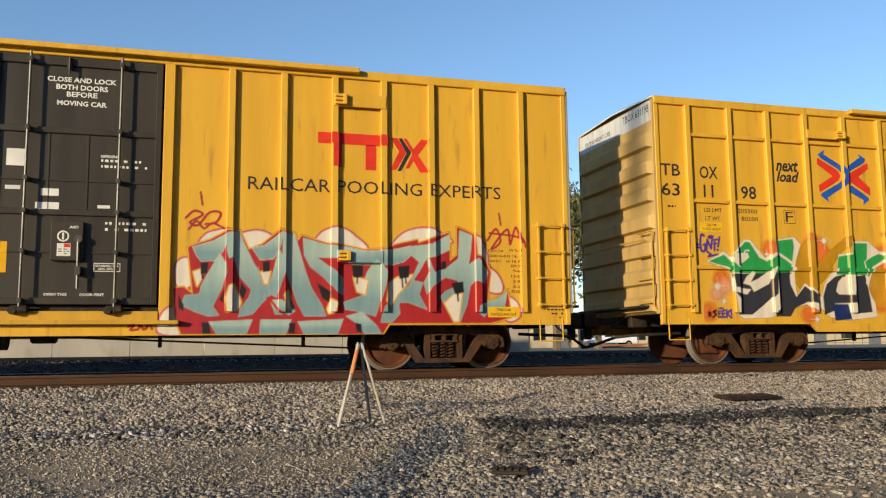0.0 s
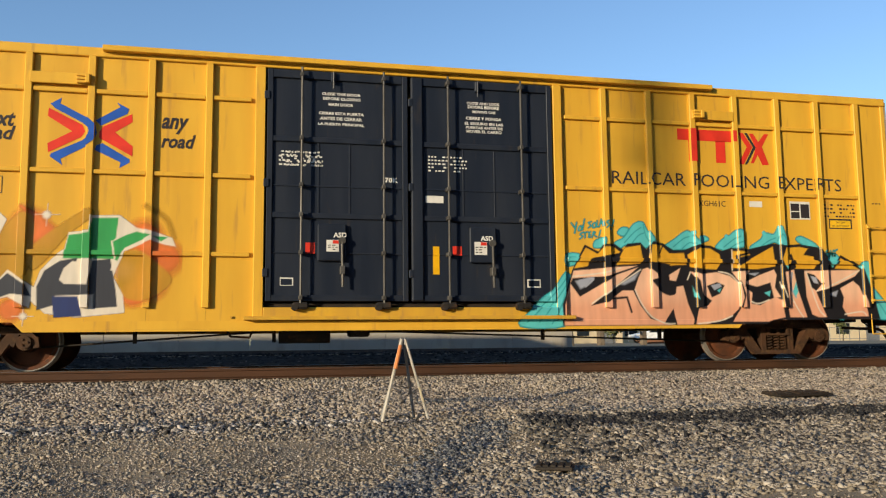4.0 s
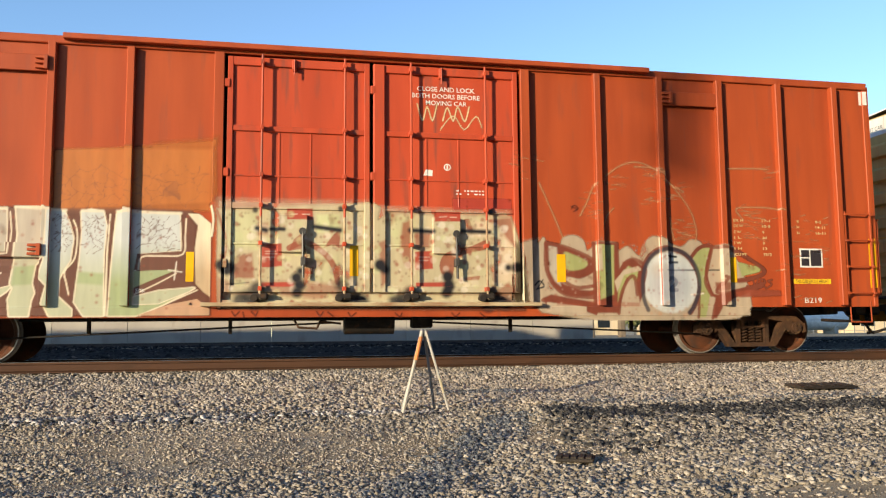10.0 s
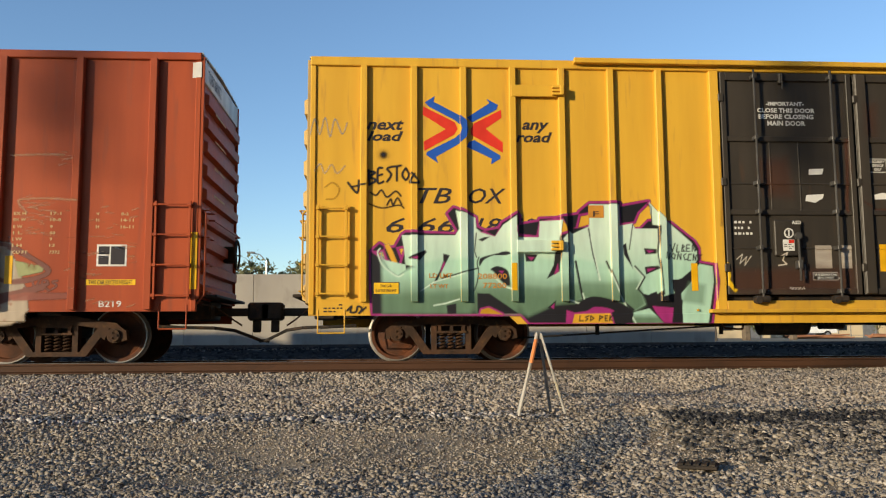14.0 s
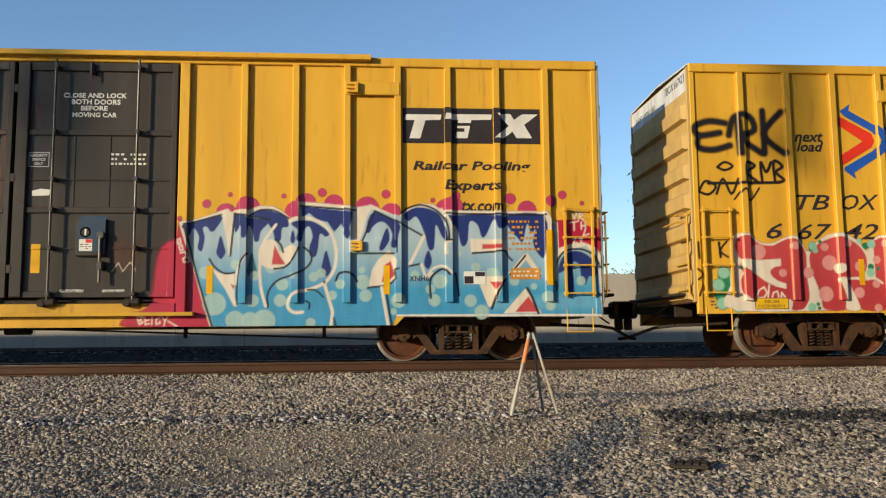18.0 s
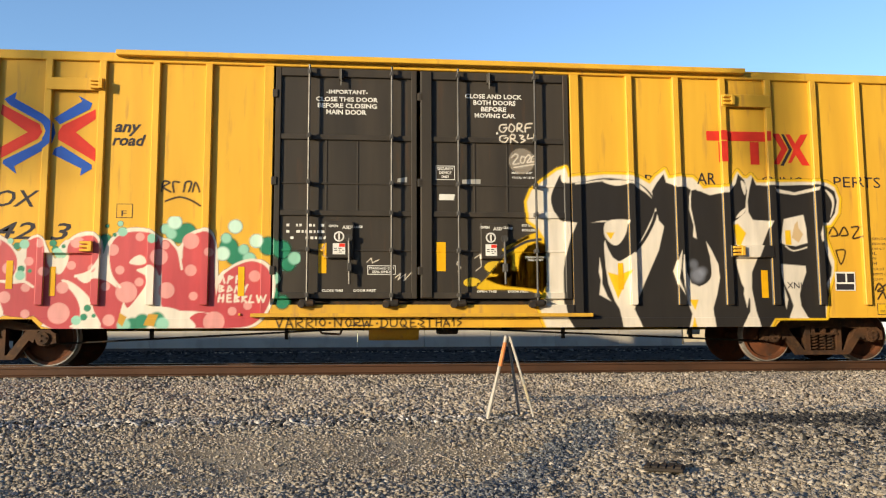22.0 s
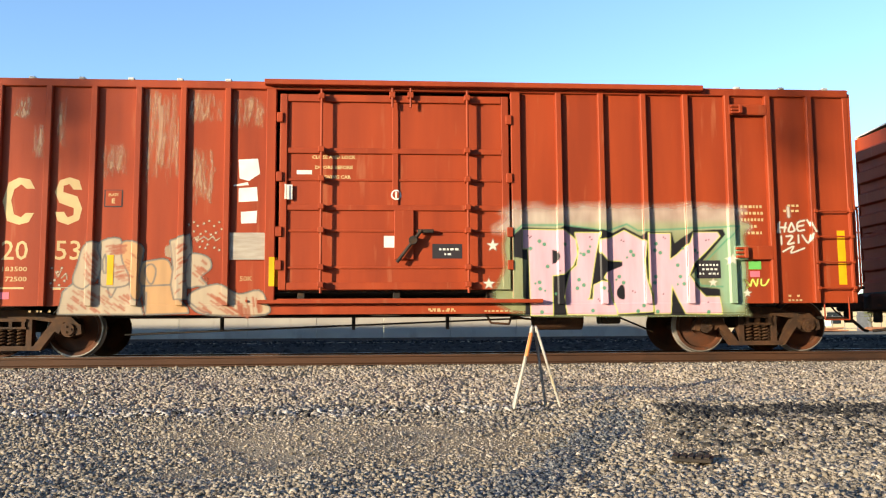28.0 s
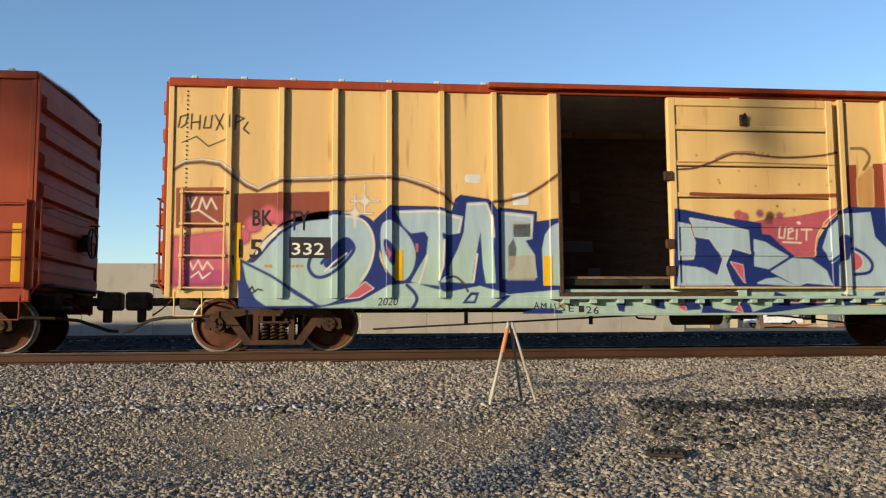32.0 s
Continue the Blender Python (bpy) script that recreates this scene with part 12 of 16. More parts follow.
g.line(C_BLACK, 0.037, [(16.33, 1.44), (16.38, 1.08)])
g.line(C_BLACK, 0.032, [(18.01, 1.16), (17.99, 1.48), (18.04, 1.67), (18.15, 1.8), (18.32, 1.84), (18.49, 1.82), (18.64, 1.73), (18.72, 1.58)], bent=True)
# cast shadow of the last rib, painted as a strip beside it
g.fill(C_SHADOW, [(17.93, 2.29), (18.02, 2.26), (18.01, 1.31), (17.93, 1.31)])
g.line(C_WHITE, 0.028, [(18.03, 2.28), (18.04, 1.81)])
g.line(C_WHITE, 0.023, [(11.87, 1.99), (11.91, 2), (11.92, 1.93), (11.88, 1.91), (11.87, 1.97)])
g.line(C_WHITE, 0.023, [(11.9, 1.88), (11.94, 1.9), (11.96, 1.82), (11.92, 1.81), (11.9, 1.86)])
g.line(C_WHITE, 0.023, [(11.92, 1.77), (11.99, 1.79), (12.01, 1.75)])
g.line(C_WHITE, 0.023, [(11.96, 1.68), (12.03, 1.72), (12.05, 1.64), (11.98, 1.62), (11.96, 1.68)])
g.line(C_WHITE, 0.023, [(11.26, 0.74), (11.3, 0.64), (11.35, 0.67), (11.3, 0.71), (11.35, 0.76), (11.28, 0.77)])
g.line(C_WHITE, 0.023, [(11.38, 0.75), (11.39, 0.64), (11.45, 0.65)])
g.line(C_WHITE, 0.023, [(11.38, 0.7), (11.44, 0.71)])
g.line(C_WHITE, 0.023, [(11.49, 0.75), (11.49, 0.64)])
g.line(C_WHITE, 0.023, [(11.61, 0.75), (11.55, 0.72), (11.56, 0.64), (11.62, 0.66), (11.61, 0.69)])
g.line(C_WHITE, 0.023, [(11.65, 0.76), (11.69, 0.69), (11.74, 0.77)])
g.line(C_WHITE, 0.023, [(11.69, 0.69), (11.68, 0.62)])
g.line(C_WHITE, 0.023, [(11.74, 0.69), (11.84, 0.63), (11.88, 0.61)])
g.line(C_WHITE, 0.024, [(18.28, 2.45), (18.33, 2.34), (18.38, 2.47)])
g.line(C_WHITE, 0.024, [(18.4, 2.32), (18.42, 2.45), (18.48, 2.41), (18.42, 2.38), (18.48, 2.32)])
g.line(C_WHITE, 0.024, [(18.25, 2.28), (18.38, 2.3)])
g.line(C_WHITE, 0.024, [(18.32, 2.28), (18.32, 2.15)])
g.line(C_WHITE, 0.024, [(18.44, 2.29), (18.44, 2.17)])
g.line(C_WHITE, 0.024, [(18.51, 2.29), (18.51, 2.17)])
g.line(C_WHITE, 0.024, [(18.44, 2.23), (18.51, 2.23)])
g.line(C_WHITE, 0.024, [(18.51, 2.17), (18.47, 2.06), (18.57, 2.09)])
g.line(C_WHITE, 0.024, [(18.29, 2.01), (18.34, 2.02), (18.3, 1.94), (18.36, 1.94)])
g.line(C_WHITE, 0.024, [(18.4, 2), (18.45, 2.02), (18.42, 1.94), (18.47, 1.94)])
g.finish("blue dripping letters with white outlines, pink bubbles and red ends")
lettering("E", INK, "next", 1.83, 3.69, 2.35, 3.86, shear=0.3, bold=0.028)
lettering("E", INK, "load", 1.86, 3.52, 2.35, 3.7, shear=0.3, bold=0.028)
lettering("E", INK, "any", 4.38, 3.68, 4.8, 3.88, shear=0.3, bold=0.028)
lettering("E", INK, "road", 4.35, 3.52, 4.88, 3.71, shear=0.3, bold=0.028)
road_emblem("E", 2.63, 4.1, 3.03, 4.37)
lettering("E", INK, "TB", 1.8, 2.51, 2.4, 2.77, shear=0.3, bold=0.008)
lettering("E", INK, "OX", 2.6, 2.51, 3.28, 2.78, shear=0.3, bold=0.008)
lettering("E", INK, "6", 1.25, 2.01, 1.54, 2.28, shear=0.3, bold=0.008)
lettering("E", INK, "67", 1.81, 2, 2.42, 2.27, shear=0.3, bold=0.008)
lettering("E", INK, "42", 2.63, 2, 3.24, 2.27, shear=0.3, bold=0.008)
lettering("E", INK, "3", 3.47, 1.99, 3.78, 2.26, shear=0.3, bold=0.008)
rect("E", INK, 4.46, 2.35, 4.71, 2.58)
rect("E", YELLOW, 4.47, 2.36, 4.7, 2.57, "marking", 0.006)
lettering("E", INK, "F", 4.54, 2.38, 4.62, 2.47, lift=0.009)
rect("E", INK, 0.99, 0.82, 1.57, 1.01, "caution_plate", 0.012)
rect("E", SIGN_YELLOW, 1, 0.83, 1.56, 1, "caution_plate", 0.014)
lettering("E", INK, "THIS CAR", 1.1434, 0.925, 1.4066, 0.97, lift=0.018)
lettering("E", INK, "EXCESS HEIGHT", 1.04, 0.85, 1.51, 0.895, lift=0.018)
bars("E", INK, 0.23, 0.82, 0.52, 0.98, 3, 23)
rect("E", SIGNAL, 2.84, 1.22, 2.94, 1.66, "reflector", 0.012)
rect("E", SIGNAL, 3.49, 1.11, 3.58, 1.57, "reflector", 0.012)
rect("E", SIGNAL, 6.38, 1.11, 6.48, 1.58, "reflector", 0.012)
rect("E", SIGNAL, 7.65, 1.48, 7.78, 1.96, "reflector")
rect("E", SIGNAL, 9.56, 1.52, 9.72, 2, "reflector")
lettering("E", WHITE, "-IMPORTANT-", 7.75, 4.46, 8.43, 4.531, bold=0.03)
lettering("E", WHITE, "CLOSE THIS DOOR", 7.58, 4.33, 8.6, 4.408, bold=0.03)
lettering("E", WHITE, "BEFORE CLOSING", 7.61, 4.22, 8.58, 4.3, bold=0.03)
lettering("E", WHITE, "MAIN DOOR", 7.75, 4.11, 8.41, 4.194, bold=0.03)
lettering("E", WHITE, "CLOSE AND LOCK", 10.06, 4.44, 11.03, 4.52, bold=0.03)
lettering("E", WHITE, "BOTH DOORS", 10.2, 4.33, 10.92, 4.413, bold=0.03)
lettering("E", WHITE, "BEFORE", 10.33, 4.22, 10.76, 4.302, bold=0.03)
lettering("E", WHITE, "MOVING CAR", 10.22, 4.11, 10.91, 4.189, bold=0.03)
framed("E", ("SECURITY", "DEVICE", "ONLY"), 9.56, 3.04, 9.88, 3.28)
framed("E", ("STANDARD CAR", "SEAL ONLY"), 8.44, 1.46, 8.90, 1.61)
framed("E", ("STANDARD CAR", "SEAL ONLY"), 11.02, 1.67, 11.42, 1.80)
lettering("E", WHITE, "OPENING", 10.84, 3.25, 11.08, 3.285, bold=0.03)
lettering("E", WHITE, "MAIN W 8'-0\"", 10.84, 3.16, 11.19, 3.197, bold=0.03)
lettering("E", WHITE, "TOTAL W 16'-0\"", 10.84, 3.08, 11.23, 3.115, bold=0.03)
lettering("E", WHITE, "DO NOT", 11.00, 2.27, 11.22, 2.313, bold=0.03)
lettering("E", WHITE, "ROLLERS", 11.00, 2.19, 11.25, 2.232, bold=0.03)
outline("E", WHITE, [(9.62, 2.8), (9.88, 2.8), (9.86, 2.7), (9.61, 2.7)])
lock_dial("E", 7.98, 2.07)
sticker("E", 7.88, 1.78, 8.08, 1.96)
lock_dial("E", 10.46, 2.07)
sticker("E", 10.37, 1.77, 10.56, 1.96)
for x in (7.98, 10.46):
    lettering("E", WHITE, "OPEN", x - 0.17, 2.22, x - 0.02, 2.26, bold=0.03)
    lettering("E", WHITE, "CLOSE", x + 0.20, 2.22, x + 0.38, 2.26, bold=0.03)
lettering("E", WHITE, "CLOSE THIS", 7.71, 1.18, 8.05, 1.219, bold=0.03)
lettering("E", WHITE, "DOOR FIRST", 8.22, 1.18, 8.58, 1.221, bold=0.03)
bars("E", WHITE, 7.13, 2, 7.77, 2.31, 3, 27)
lettering("E", WHITE, "ASD", 8.03, 2.19, 8.18, 2.248, bold=0.03)
lettering("E", WHITE, "ASD", 10.5, 2.19, 10.65, 2.248, bold=0.03)
lettering("E", WHITE, "OPEN THIS", 10.23, 1.17, 10.56, 1.212, bold=0.03)
lettering("E", WHITE, "DOOR FIRST", 10.75, 1.17, 11.1, 1.21, bold=0.03)
outline("E", GREY_PATCH, [(8.93, 3.05), (9.09, 3.08), (9.08, 2.99), (8.92, 2.99)], "paper")
outline("E", GREY_PATCH, [(10, 3.05), (10.31, 3.06), (10.31, 2.98), (10, 2.98)], "paper")

g = Mural("E", 0.27, 7.37, 0.60, 2.39)
g.dots(C_DGREEN, 0.148, [(0.52, 1.36), (0.56, 1.18), (7.06, 1.86), (6.85, 1.91), (6.22, 1.9), (6.32, 1.76), (5.56, 2.13), (5.44, 2.1)], soft=0.046)
g.dots(C_DGREEN, 0.111, [(0.42, 1.05), (7.17, 1.62), (6.92, 1.15), (7.09, 1.01), (4.31, 1.98), (4.27, 1.84)], soft=0.046)
g.dots(C_LGREEN, 0.102, [(0.47, 1.44), (0.43, 0.92), (0.71, 0.87), (0.37, 1.23), (7.27, 1.72), (6.95, 1.39), (6.73, 0.87), (6.55, 1.71)], soft=0.037)
g.dots(C_LGREEN, 0.083, [(5.32, 2.1), (5.23, 2.18), (6.18, 2.04), (6.46, 1.86)], soft=0.037)
g.dots(C_MINTL, 0.111, [(6.32, 2.23), (5.37, 2.29), (6.13, 1.79), (6.66, 2)], soft=0.037)
g.fill(C_WHITE, [(0.59, 1.91), (0.64, 2.05), (0.74, 2.1), (0.88, 2.1), (0.99, 2.07), (1.09, 1.98), (1.21, 1.94), (1.35, 1.94), (1.48, 2), (1.62, 2.05), (1.75, 2.05), (1.86, 1.96), (1.94, 1.8), (2.02, 1.88), (2.14, 1.97), (2.27, 2.06), (2.42, 2.1), (2.59, 2.11), (2.73, 2.06), (2.86, 1.97), (3, 1.81), (3.09, 1.93), (3.18, 2.04), (3.29, 2.07), (3.4, 2.01), (3.48, 1.84), (3.57, 1.7), (3.64, 1.87), (3.75, 2), (3.87, 2.09), (4.01, 2.13), (4.16, 2.11), (4.26, 1.98), (4.29, 1.78), (4.35, 1.96), (4.48, 2.11), (4.65, 2.19), (4.84, 2.2), (5.02, 2.16), (5.17, 2.05), (5.32, 2.01), (5.44, 1.9), (5.55, 2.07), (5.7, 2.17), (5.85, 2.2), (5.96, 2.15), (6.03, 1.95), (6.07, 1.52), (6.06, 0.78), (5.87, 0.59), (3.56, 0.6), (3.28, 0.8), (0.66, 0.8), (0.58, 1.23), (0.6, 1.59)], bent=True)
g.fill(C_WHITE, [(6.07, 1.43), (6.22, 1.56), (6.38, 1.66), (6.57, 1.71), (6.78, 1.68), (6.93, 1.53), (6.98, 1.25), (6.92, 0.95), (6.76, 0.7), (6.48, 0.59), (5.59, 0.59), (5.78, 0.87)], bent=True)
g.fill(C_RED, [(0.7, 1.95), (0.76, 2.04), (0.88, 2.07), (0.98, 2.04), (1.08, 1.95), (1.21, 1.9), (1.36, 1.9), (1.49, 1.96), (1.62, 2.01), (1.73, 2), (1.82, 1.93), (1.9, 1.83), (1.93, 1.69), (1.92, 1.41), (1.95, 1.05), (1.89, 0.89), (1.8, 0.81), (1.63, 0.81), (1.61, 0.98), (1, 0.98), (0.86, 1.03), (0.78, 1.14), (0.77, 1.32), (0.82, 1.43), (0.76, 1.52), (0.78, 1.65), (0.73, 1.73), (0.69, 1.86)], low=C_REDD, bent=True)
g.fill(C_RED, [(1.98, 1.6), (1.99, 1.74), (2.06, 1.85), (2.16, 1.93), (2.29, 1.99), (2.44, 2.04), (2.58, 2.04), (2.71, 2), (2.84, 1.92), (2.93, 1.82), (2.99, 1.69), (2.99, 1.53), (2.92, 1.4), (2.79, 1.32), (2.96, 1.3), (3.12, 1.31), (3.24, 1.24), (3.3, 1.1), (3.3, 0.81), (2.85, 0.81), (2.74, 1.01), (2.65, 1.22), (2.54, 1.32), (2.46, 1.32), (2.53, 1.13), (2.58, 0.94), (2.59, 0.81), (2.21, 0.81), (2.15, 1.01), (2.09, 1.23), (2.02, 1.41)], low=C_REDD, bent=True)
g.fill(C_RED, [(3.13, 1.88), (3.18, 1.99), (3.29, 2.03), (3.38, 1.98), (3.42, 1.86), (3.45, 1.62), (3.55, 1.49), (3.66, 1.46), (3.76, 1.66), (3.77, 1.87), (3.85, 2), (4, 2.06), (4.13, 2.06), (4.22, 1.97), (4.25, 1.79), (4.19, 1.61), (4.05, 1.49), (3.9, 1.41), (4.03, 1.31), (4.17, 1.38), (4.31, 1.36), (4.44, 1.29), (4.54, 1.2), (4.58, 1.06), (4.57, 0.62), (4.29, 0.62), (4.18, 0.87), (4.12, 1.01), (3.97, 1.2), (3.79, 1.34), (3.67, 1.35), (3.85, 1.16), (3.95, 0.98), (3.97, 0.78), (3.87, 0.6), (3.56, 0.6), (3.28, 0.8), (3.16, 0.87)], low=C_REDD, bent=True)
g.fill(C_RED, [(4.39, 1.87), (4.46, 2.02), (4.57, 2.09), (4.71, 2.13), (4.9, 2.13), (5.05, 2.09), (5.14, 2.01), (5.19, 1.71), (5.17, 1.43), (5.04, 1.59), (4.91, 1.55), (4.96, 1.33), (4.87, 1.15), (4.68, 0.91), (4.57, 0.94), (4.54, 1.2), (4.44, 1.41), (4.38, 1.63)], low=C_REDD, bent=True)
g.fill(C_RED, [(5.17, 1.93), (5.25, 2), (5.34, 1.93), (5.43, 1.82), (5.5, 1.69), (5.51, 1.88), (5.57, 2.01), (5.7, 2.11), (5.85, 2.14), (5.95, 2.09), (6, 1.94), (6.01, 1.52), (6.03, 1.24), (6.06, 1.01), (6.02, 0.85), (5.73, 0.87), (5.31, 0.89), (5.2, 0.98), (5.19, 1.43)], low=C_REDD, bent=True)
g.fill(C_RED, [(6.11, 1.39), (6.23, 1.52), (6.38, 1.61), (6.57, 1.67), (6.75, 1.63), (6.88, 1.5), (6.93, 1.25), (6.87, 0.96), (6.72, 0.73), (6.44, 0.61), (5.74, 0.61), (5.63, 0.74), (5.78, 0.85), (6.02, 0.85), (6.05, 1.15)], low=C_REDD, bent=True)
g.dots(C_SPOT, 0.129, [(1.09, 1.79), (2.33, 1.6), (2.24, 1.07), (5.15, 1.73), (5.63, 1.99), (5.27, 1.2)])
g.dots(C_SPOT, 0.166, [(4.66, 1.17), (3.65, 0.84), (6.02, 0.7)])
g.dots(C_SPOT, 0.092, [(1.95, 1.43), (2.83, 1.09), (3.69, 1.24), (3.9, 1.95), (4.43, 1.84), (4.41, 0.73), (5.64, 1.52), (2.87, 1.54), (6.64, 1.43)])
g.dots(C_SPOT, 0.069, [(1.71, 1.89), (1.5, 1.43), (2.26, 1.87), (3.14, 1.24), (3.34, 1.93), (3.41, 1.49), (3.15, 0.83), (3.81, 1.59), (4.13, 1.54), (4.34, 1.26), (4.55, 1.52), (4.84, 2.05), (4.85, 1.33), (5.92, 1.81), (5.69, 1.11), (2.68, 1.94), (5.23, 1.92), (3.17, 1.65), (6.54, 0.96), (6.3, 0.87)])
g.fill(C_WHITE, [(0.77, 1.67), (1.11, 1.65), (1.48, 1.67), (1.48, 1.55), (1.36, 1.53), (1.29, 1.48), (1.28, 1.43), (1.32, 1.36), (1.42, 1.29), (1.55, 1.25), (1.55, 1.16), (1.37, 1.2), (1.19, 1.29), (1.03, 1.41), (0.89, 1.49), (0.79, 1.54)])
g.fill(C_WHITE, [(2.4, 1.54), (2.5, 1.59), (2.6, 1.55), (2.62, 1.5), (2.51, 1.42), (2.43, 1.44)], bent=True)
g.fill(C_WHITE, [(2.47, 1.34), (2.6, 1.33), (2.71, 1.14), (2.83, 0.81), (2.59, 0.81), (2.6, 1.01), (2.56, 1.19)], bent=True)
g.line(C_WHITE, 0.037, [(2.66, 1.33), (2.84, 1.34), (3.1, 1.34), (3.25, 1.25)], bent=True)
g.fill(C_WHITE, [(3.75, 1.35), (3.85, 1.31), (3.97, 1.22), (4.09, 1.1), (4.15, 0.98), (4.18, 0.87), (4.29, 0.62), (3.83, 0.62), (3.97, 0.73), (4, 0.87), (3.97, 1.01), (3.9, 1.13), (3.81, 1.24)], bent=True)
g.line(C_WHITE, 0.046, [(3.88, 1.42), (4.03, 1.46), (4.16, 1.55), (4.26, 1.7)], bent=True)
g.fill(C_WHITE, [(4.8, 1.52), (4.91, 1.56), (5.04, 1.59), (5.11, 1.52), (5.15, 1.38), (5.13, 1.06), (5.03, 0.97), (4.96, 0.95), (5.03, 1.15), (5.02, 1.37), (4.92, 1.45)], bent=True)
g.fill(C_WHITE, [(4.69, 1.63), (4.75, 1.72), (4.85, 1.76), (4.93, 1.71), (4.94, 1.63), (4.83, 1.6)], bent=True)
g.line(C_WHITE, 0.037, [(4.48, 2.1), (4.37, 1.93), (4.37, 1.66), (4.43, 1.42), (4.56, 1.25)], bent=True)
g.line(C_WHITE, 0.037, [(5.34, 1.97), (5.44, 1.82), (5.5, 1.54)], bent=True)
g.fill(C_WHITE, [(4.62, 1.01), (4.71, 0.91), (5.03, 0.95), (5.41, 0.91), (5.64, 0.76), (5.73, 0.61), (5.31, 0.61), (5.03, 0.76), (4.75, 0.82), (4.59, 0.76)], bent=True)
g.dots(C_DGREEN, 0.12, [(4.92, 0.71), (5.14, 0.74), (4.77, 0.65)], soft=0.037)
g.dots(C_LGREEN, 0.102, [(4.64, 0.65), (5.23, 0.67)], soft=0.037)
g.fill(C_MUSTARD, [(4.57, 0.85), (4.68, 0.78), (4.62, 0.63), (4.55, 0.69)])
g.fill(C_MUSTARD, [(5.01, 0.83), (5.16, 0.82), (5.1, 0.63), (4.94, 0.65)])
g.dots(C_DGREEN, 0.055, [(2.98, 1.89), (3.06, 1.53), (4.08, 0.92), (4.03, 0.78), (3.55, 1.93), (3.59, 1.83)])
g.dots(C_DGREEN, 0.032, [(0.79, 1.52), (2, 1.82), (2.18, 1.96), (2.09, 0.9), (2.11, 0.83), (3.71, 1.88), (3.19, 1.5), (4.18, 0.8), (4.33, 2.22), (4.45, 2.08)])
g.dots(C_LGREEN, 0.074, [(2.05, 1.89), (3.09, 1.92), (3.05, 1.43), (3.62, 1.78), (1.98, 0.85), (3.92, 0.73), (5.04, 2.02), (4.57, 2.13)])
g.dots(C_LGREEN, 0.046, [(2.09, 1.81), (2.88, 1.97), (3.68, 1.75), (4.53, 2.26)])
g.line(C_WHITE, 0.028, [(1.02, 1.02), (1.07, 1.14), (1.16, 1.19), (1.21, 1.1), (1.15, 1.01), (1.04, 1.01)])
g.line(C_WHITE, 0.028, [(1.25, 1.23), (1.22, 1)])
g.line(C_WHITE, 0.028, [(1.29, 1), (1.32, 1.1), (1.39, 1.12), (1.41, 1)])
g.line(C_WHITE, 0.028, [(1.45, 1.01), (1.46, 1.1), (1.52, 1.02)])
g.line(C_WHITE, 0.028, [(6.09, 1.32), (6.14, 1.43), (6.17, 1.32)])
g.line(C_WHITE, 0.028, [(6.22, 1.32), (6.24, 1.43), (6.3, 1.41), (6.23, 1.37)])
g.line(C_WHITE, 0.028, [(6.35, 1.32), (6.36, 1.43), (6.41, 1.42), (6.36, 1.38)])
g.line(C_WHITE, 0.028, [(6.09, 1.19), (6.09, 1.28), (6.15, 1.26), (6.11, 1.23), (6.16, 1.2), (6.1, 1.18)])
g.line(C_WHITE, 0.028, [(6.24, 1.27), (6.22, 1.18), (6.29, 1.21), (6.25, 1.27)])
g.line(C_WHITE, 0.028, [(6.33, 1.17), (6.36, 1.27), (6.4, 1.17)])
g.line(C_WHITE, 0.028, [(6.46, 1.28), (6.49, 1.23), (6.53, 1.29), (6.47, 1.15)])
g.line(C_WHITE, 0.028, [(6.08, 1.02), (6.1, 1.13)])
g.line(C_WHITE, 0.028, [(6.16, 1.13), (6.15, 1.02)])
g.line(C_WHITE, 0.028, [(6.08, 1.08), (6.16, 1.08)])
g.line(C_WHITE, 0.028, [(6.27, 1.13), (6.22, 1.13), (6.22, 1.02), (6.28, 1.02)])
g.line(C_WHITE, 0.028, [(6.22, 1.08), (6.27, 1.08)])
g.line(C_WHITE, 0.028, [(6.33, 1.02), (6.34, 1.13), (6.4, 1.1), (6.35, 1.08), (6.4, 1.03), (6.33, 1.02)])
g.line(C_WHITE, 0.028, [(6.45, 1.02), (6.46, 1.12), (6.52, 1.1), (6.46, 1.07), (6.52, 1.01)])
g.line(C_WHITE, 0.028, [(6.59, 1.12), (6.56, 1.01), (6.63, 1.01)])
g.line(C_WHITE, 0.028, [(6.68, 1.12), (6.71, 1.01), (6.75, 1.1), (6.79, 1.01), (6.83, 1.12)])
g.finish("red bubble letters with pale spots and a green cloud")

g = Mural("E", -0.10, 5.88, 1.00, 4.35)
g.line(C_BLACK, 0.103, [(0.61, 4.01), (0.32, 4.04), (0.07, 3.94), (0.13, 3.79), (0.51, 3.84)], soft=0.056, bent=True)
g.line(C_BLACK, 0.103, [(0.13, 3.79), (0.12, 3.59), (0.38, 3.54), (0.68, 3.62)], soft=0.056, bent=True)
g.line(C_BLACK, 0.103, [(0.86, 3.48), (0.83, 4.04)], soft=0.056)
g.line(C_BLACK, 0.103, [(0.67, 3.8), (0.77, 4.11), (1.04, 4.13), (1.12, 3.89), (0.87, 3.76), (1.24, 3.49)], soft=0.056, bent=True)
g.line(C_BLACK, 0.103, [(1.28, 4.23), (1.29, 3.49)], soft=0.056)
g.line(C_BLACK, 0.103, [(1.61, 4.22), (1.29, 3.82), (1.64, 3.49)], soft=0.056, bent=True)
g.line(C_BLACK, 0.038, [(0.44, 3.24), (0.57, 3.33), (0.71, 3.26), (0.57, 3.19), (0.44, 3.24)], bent=True)
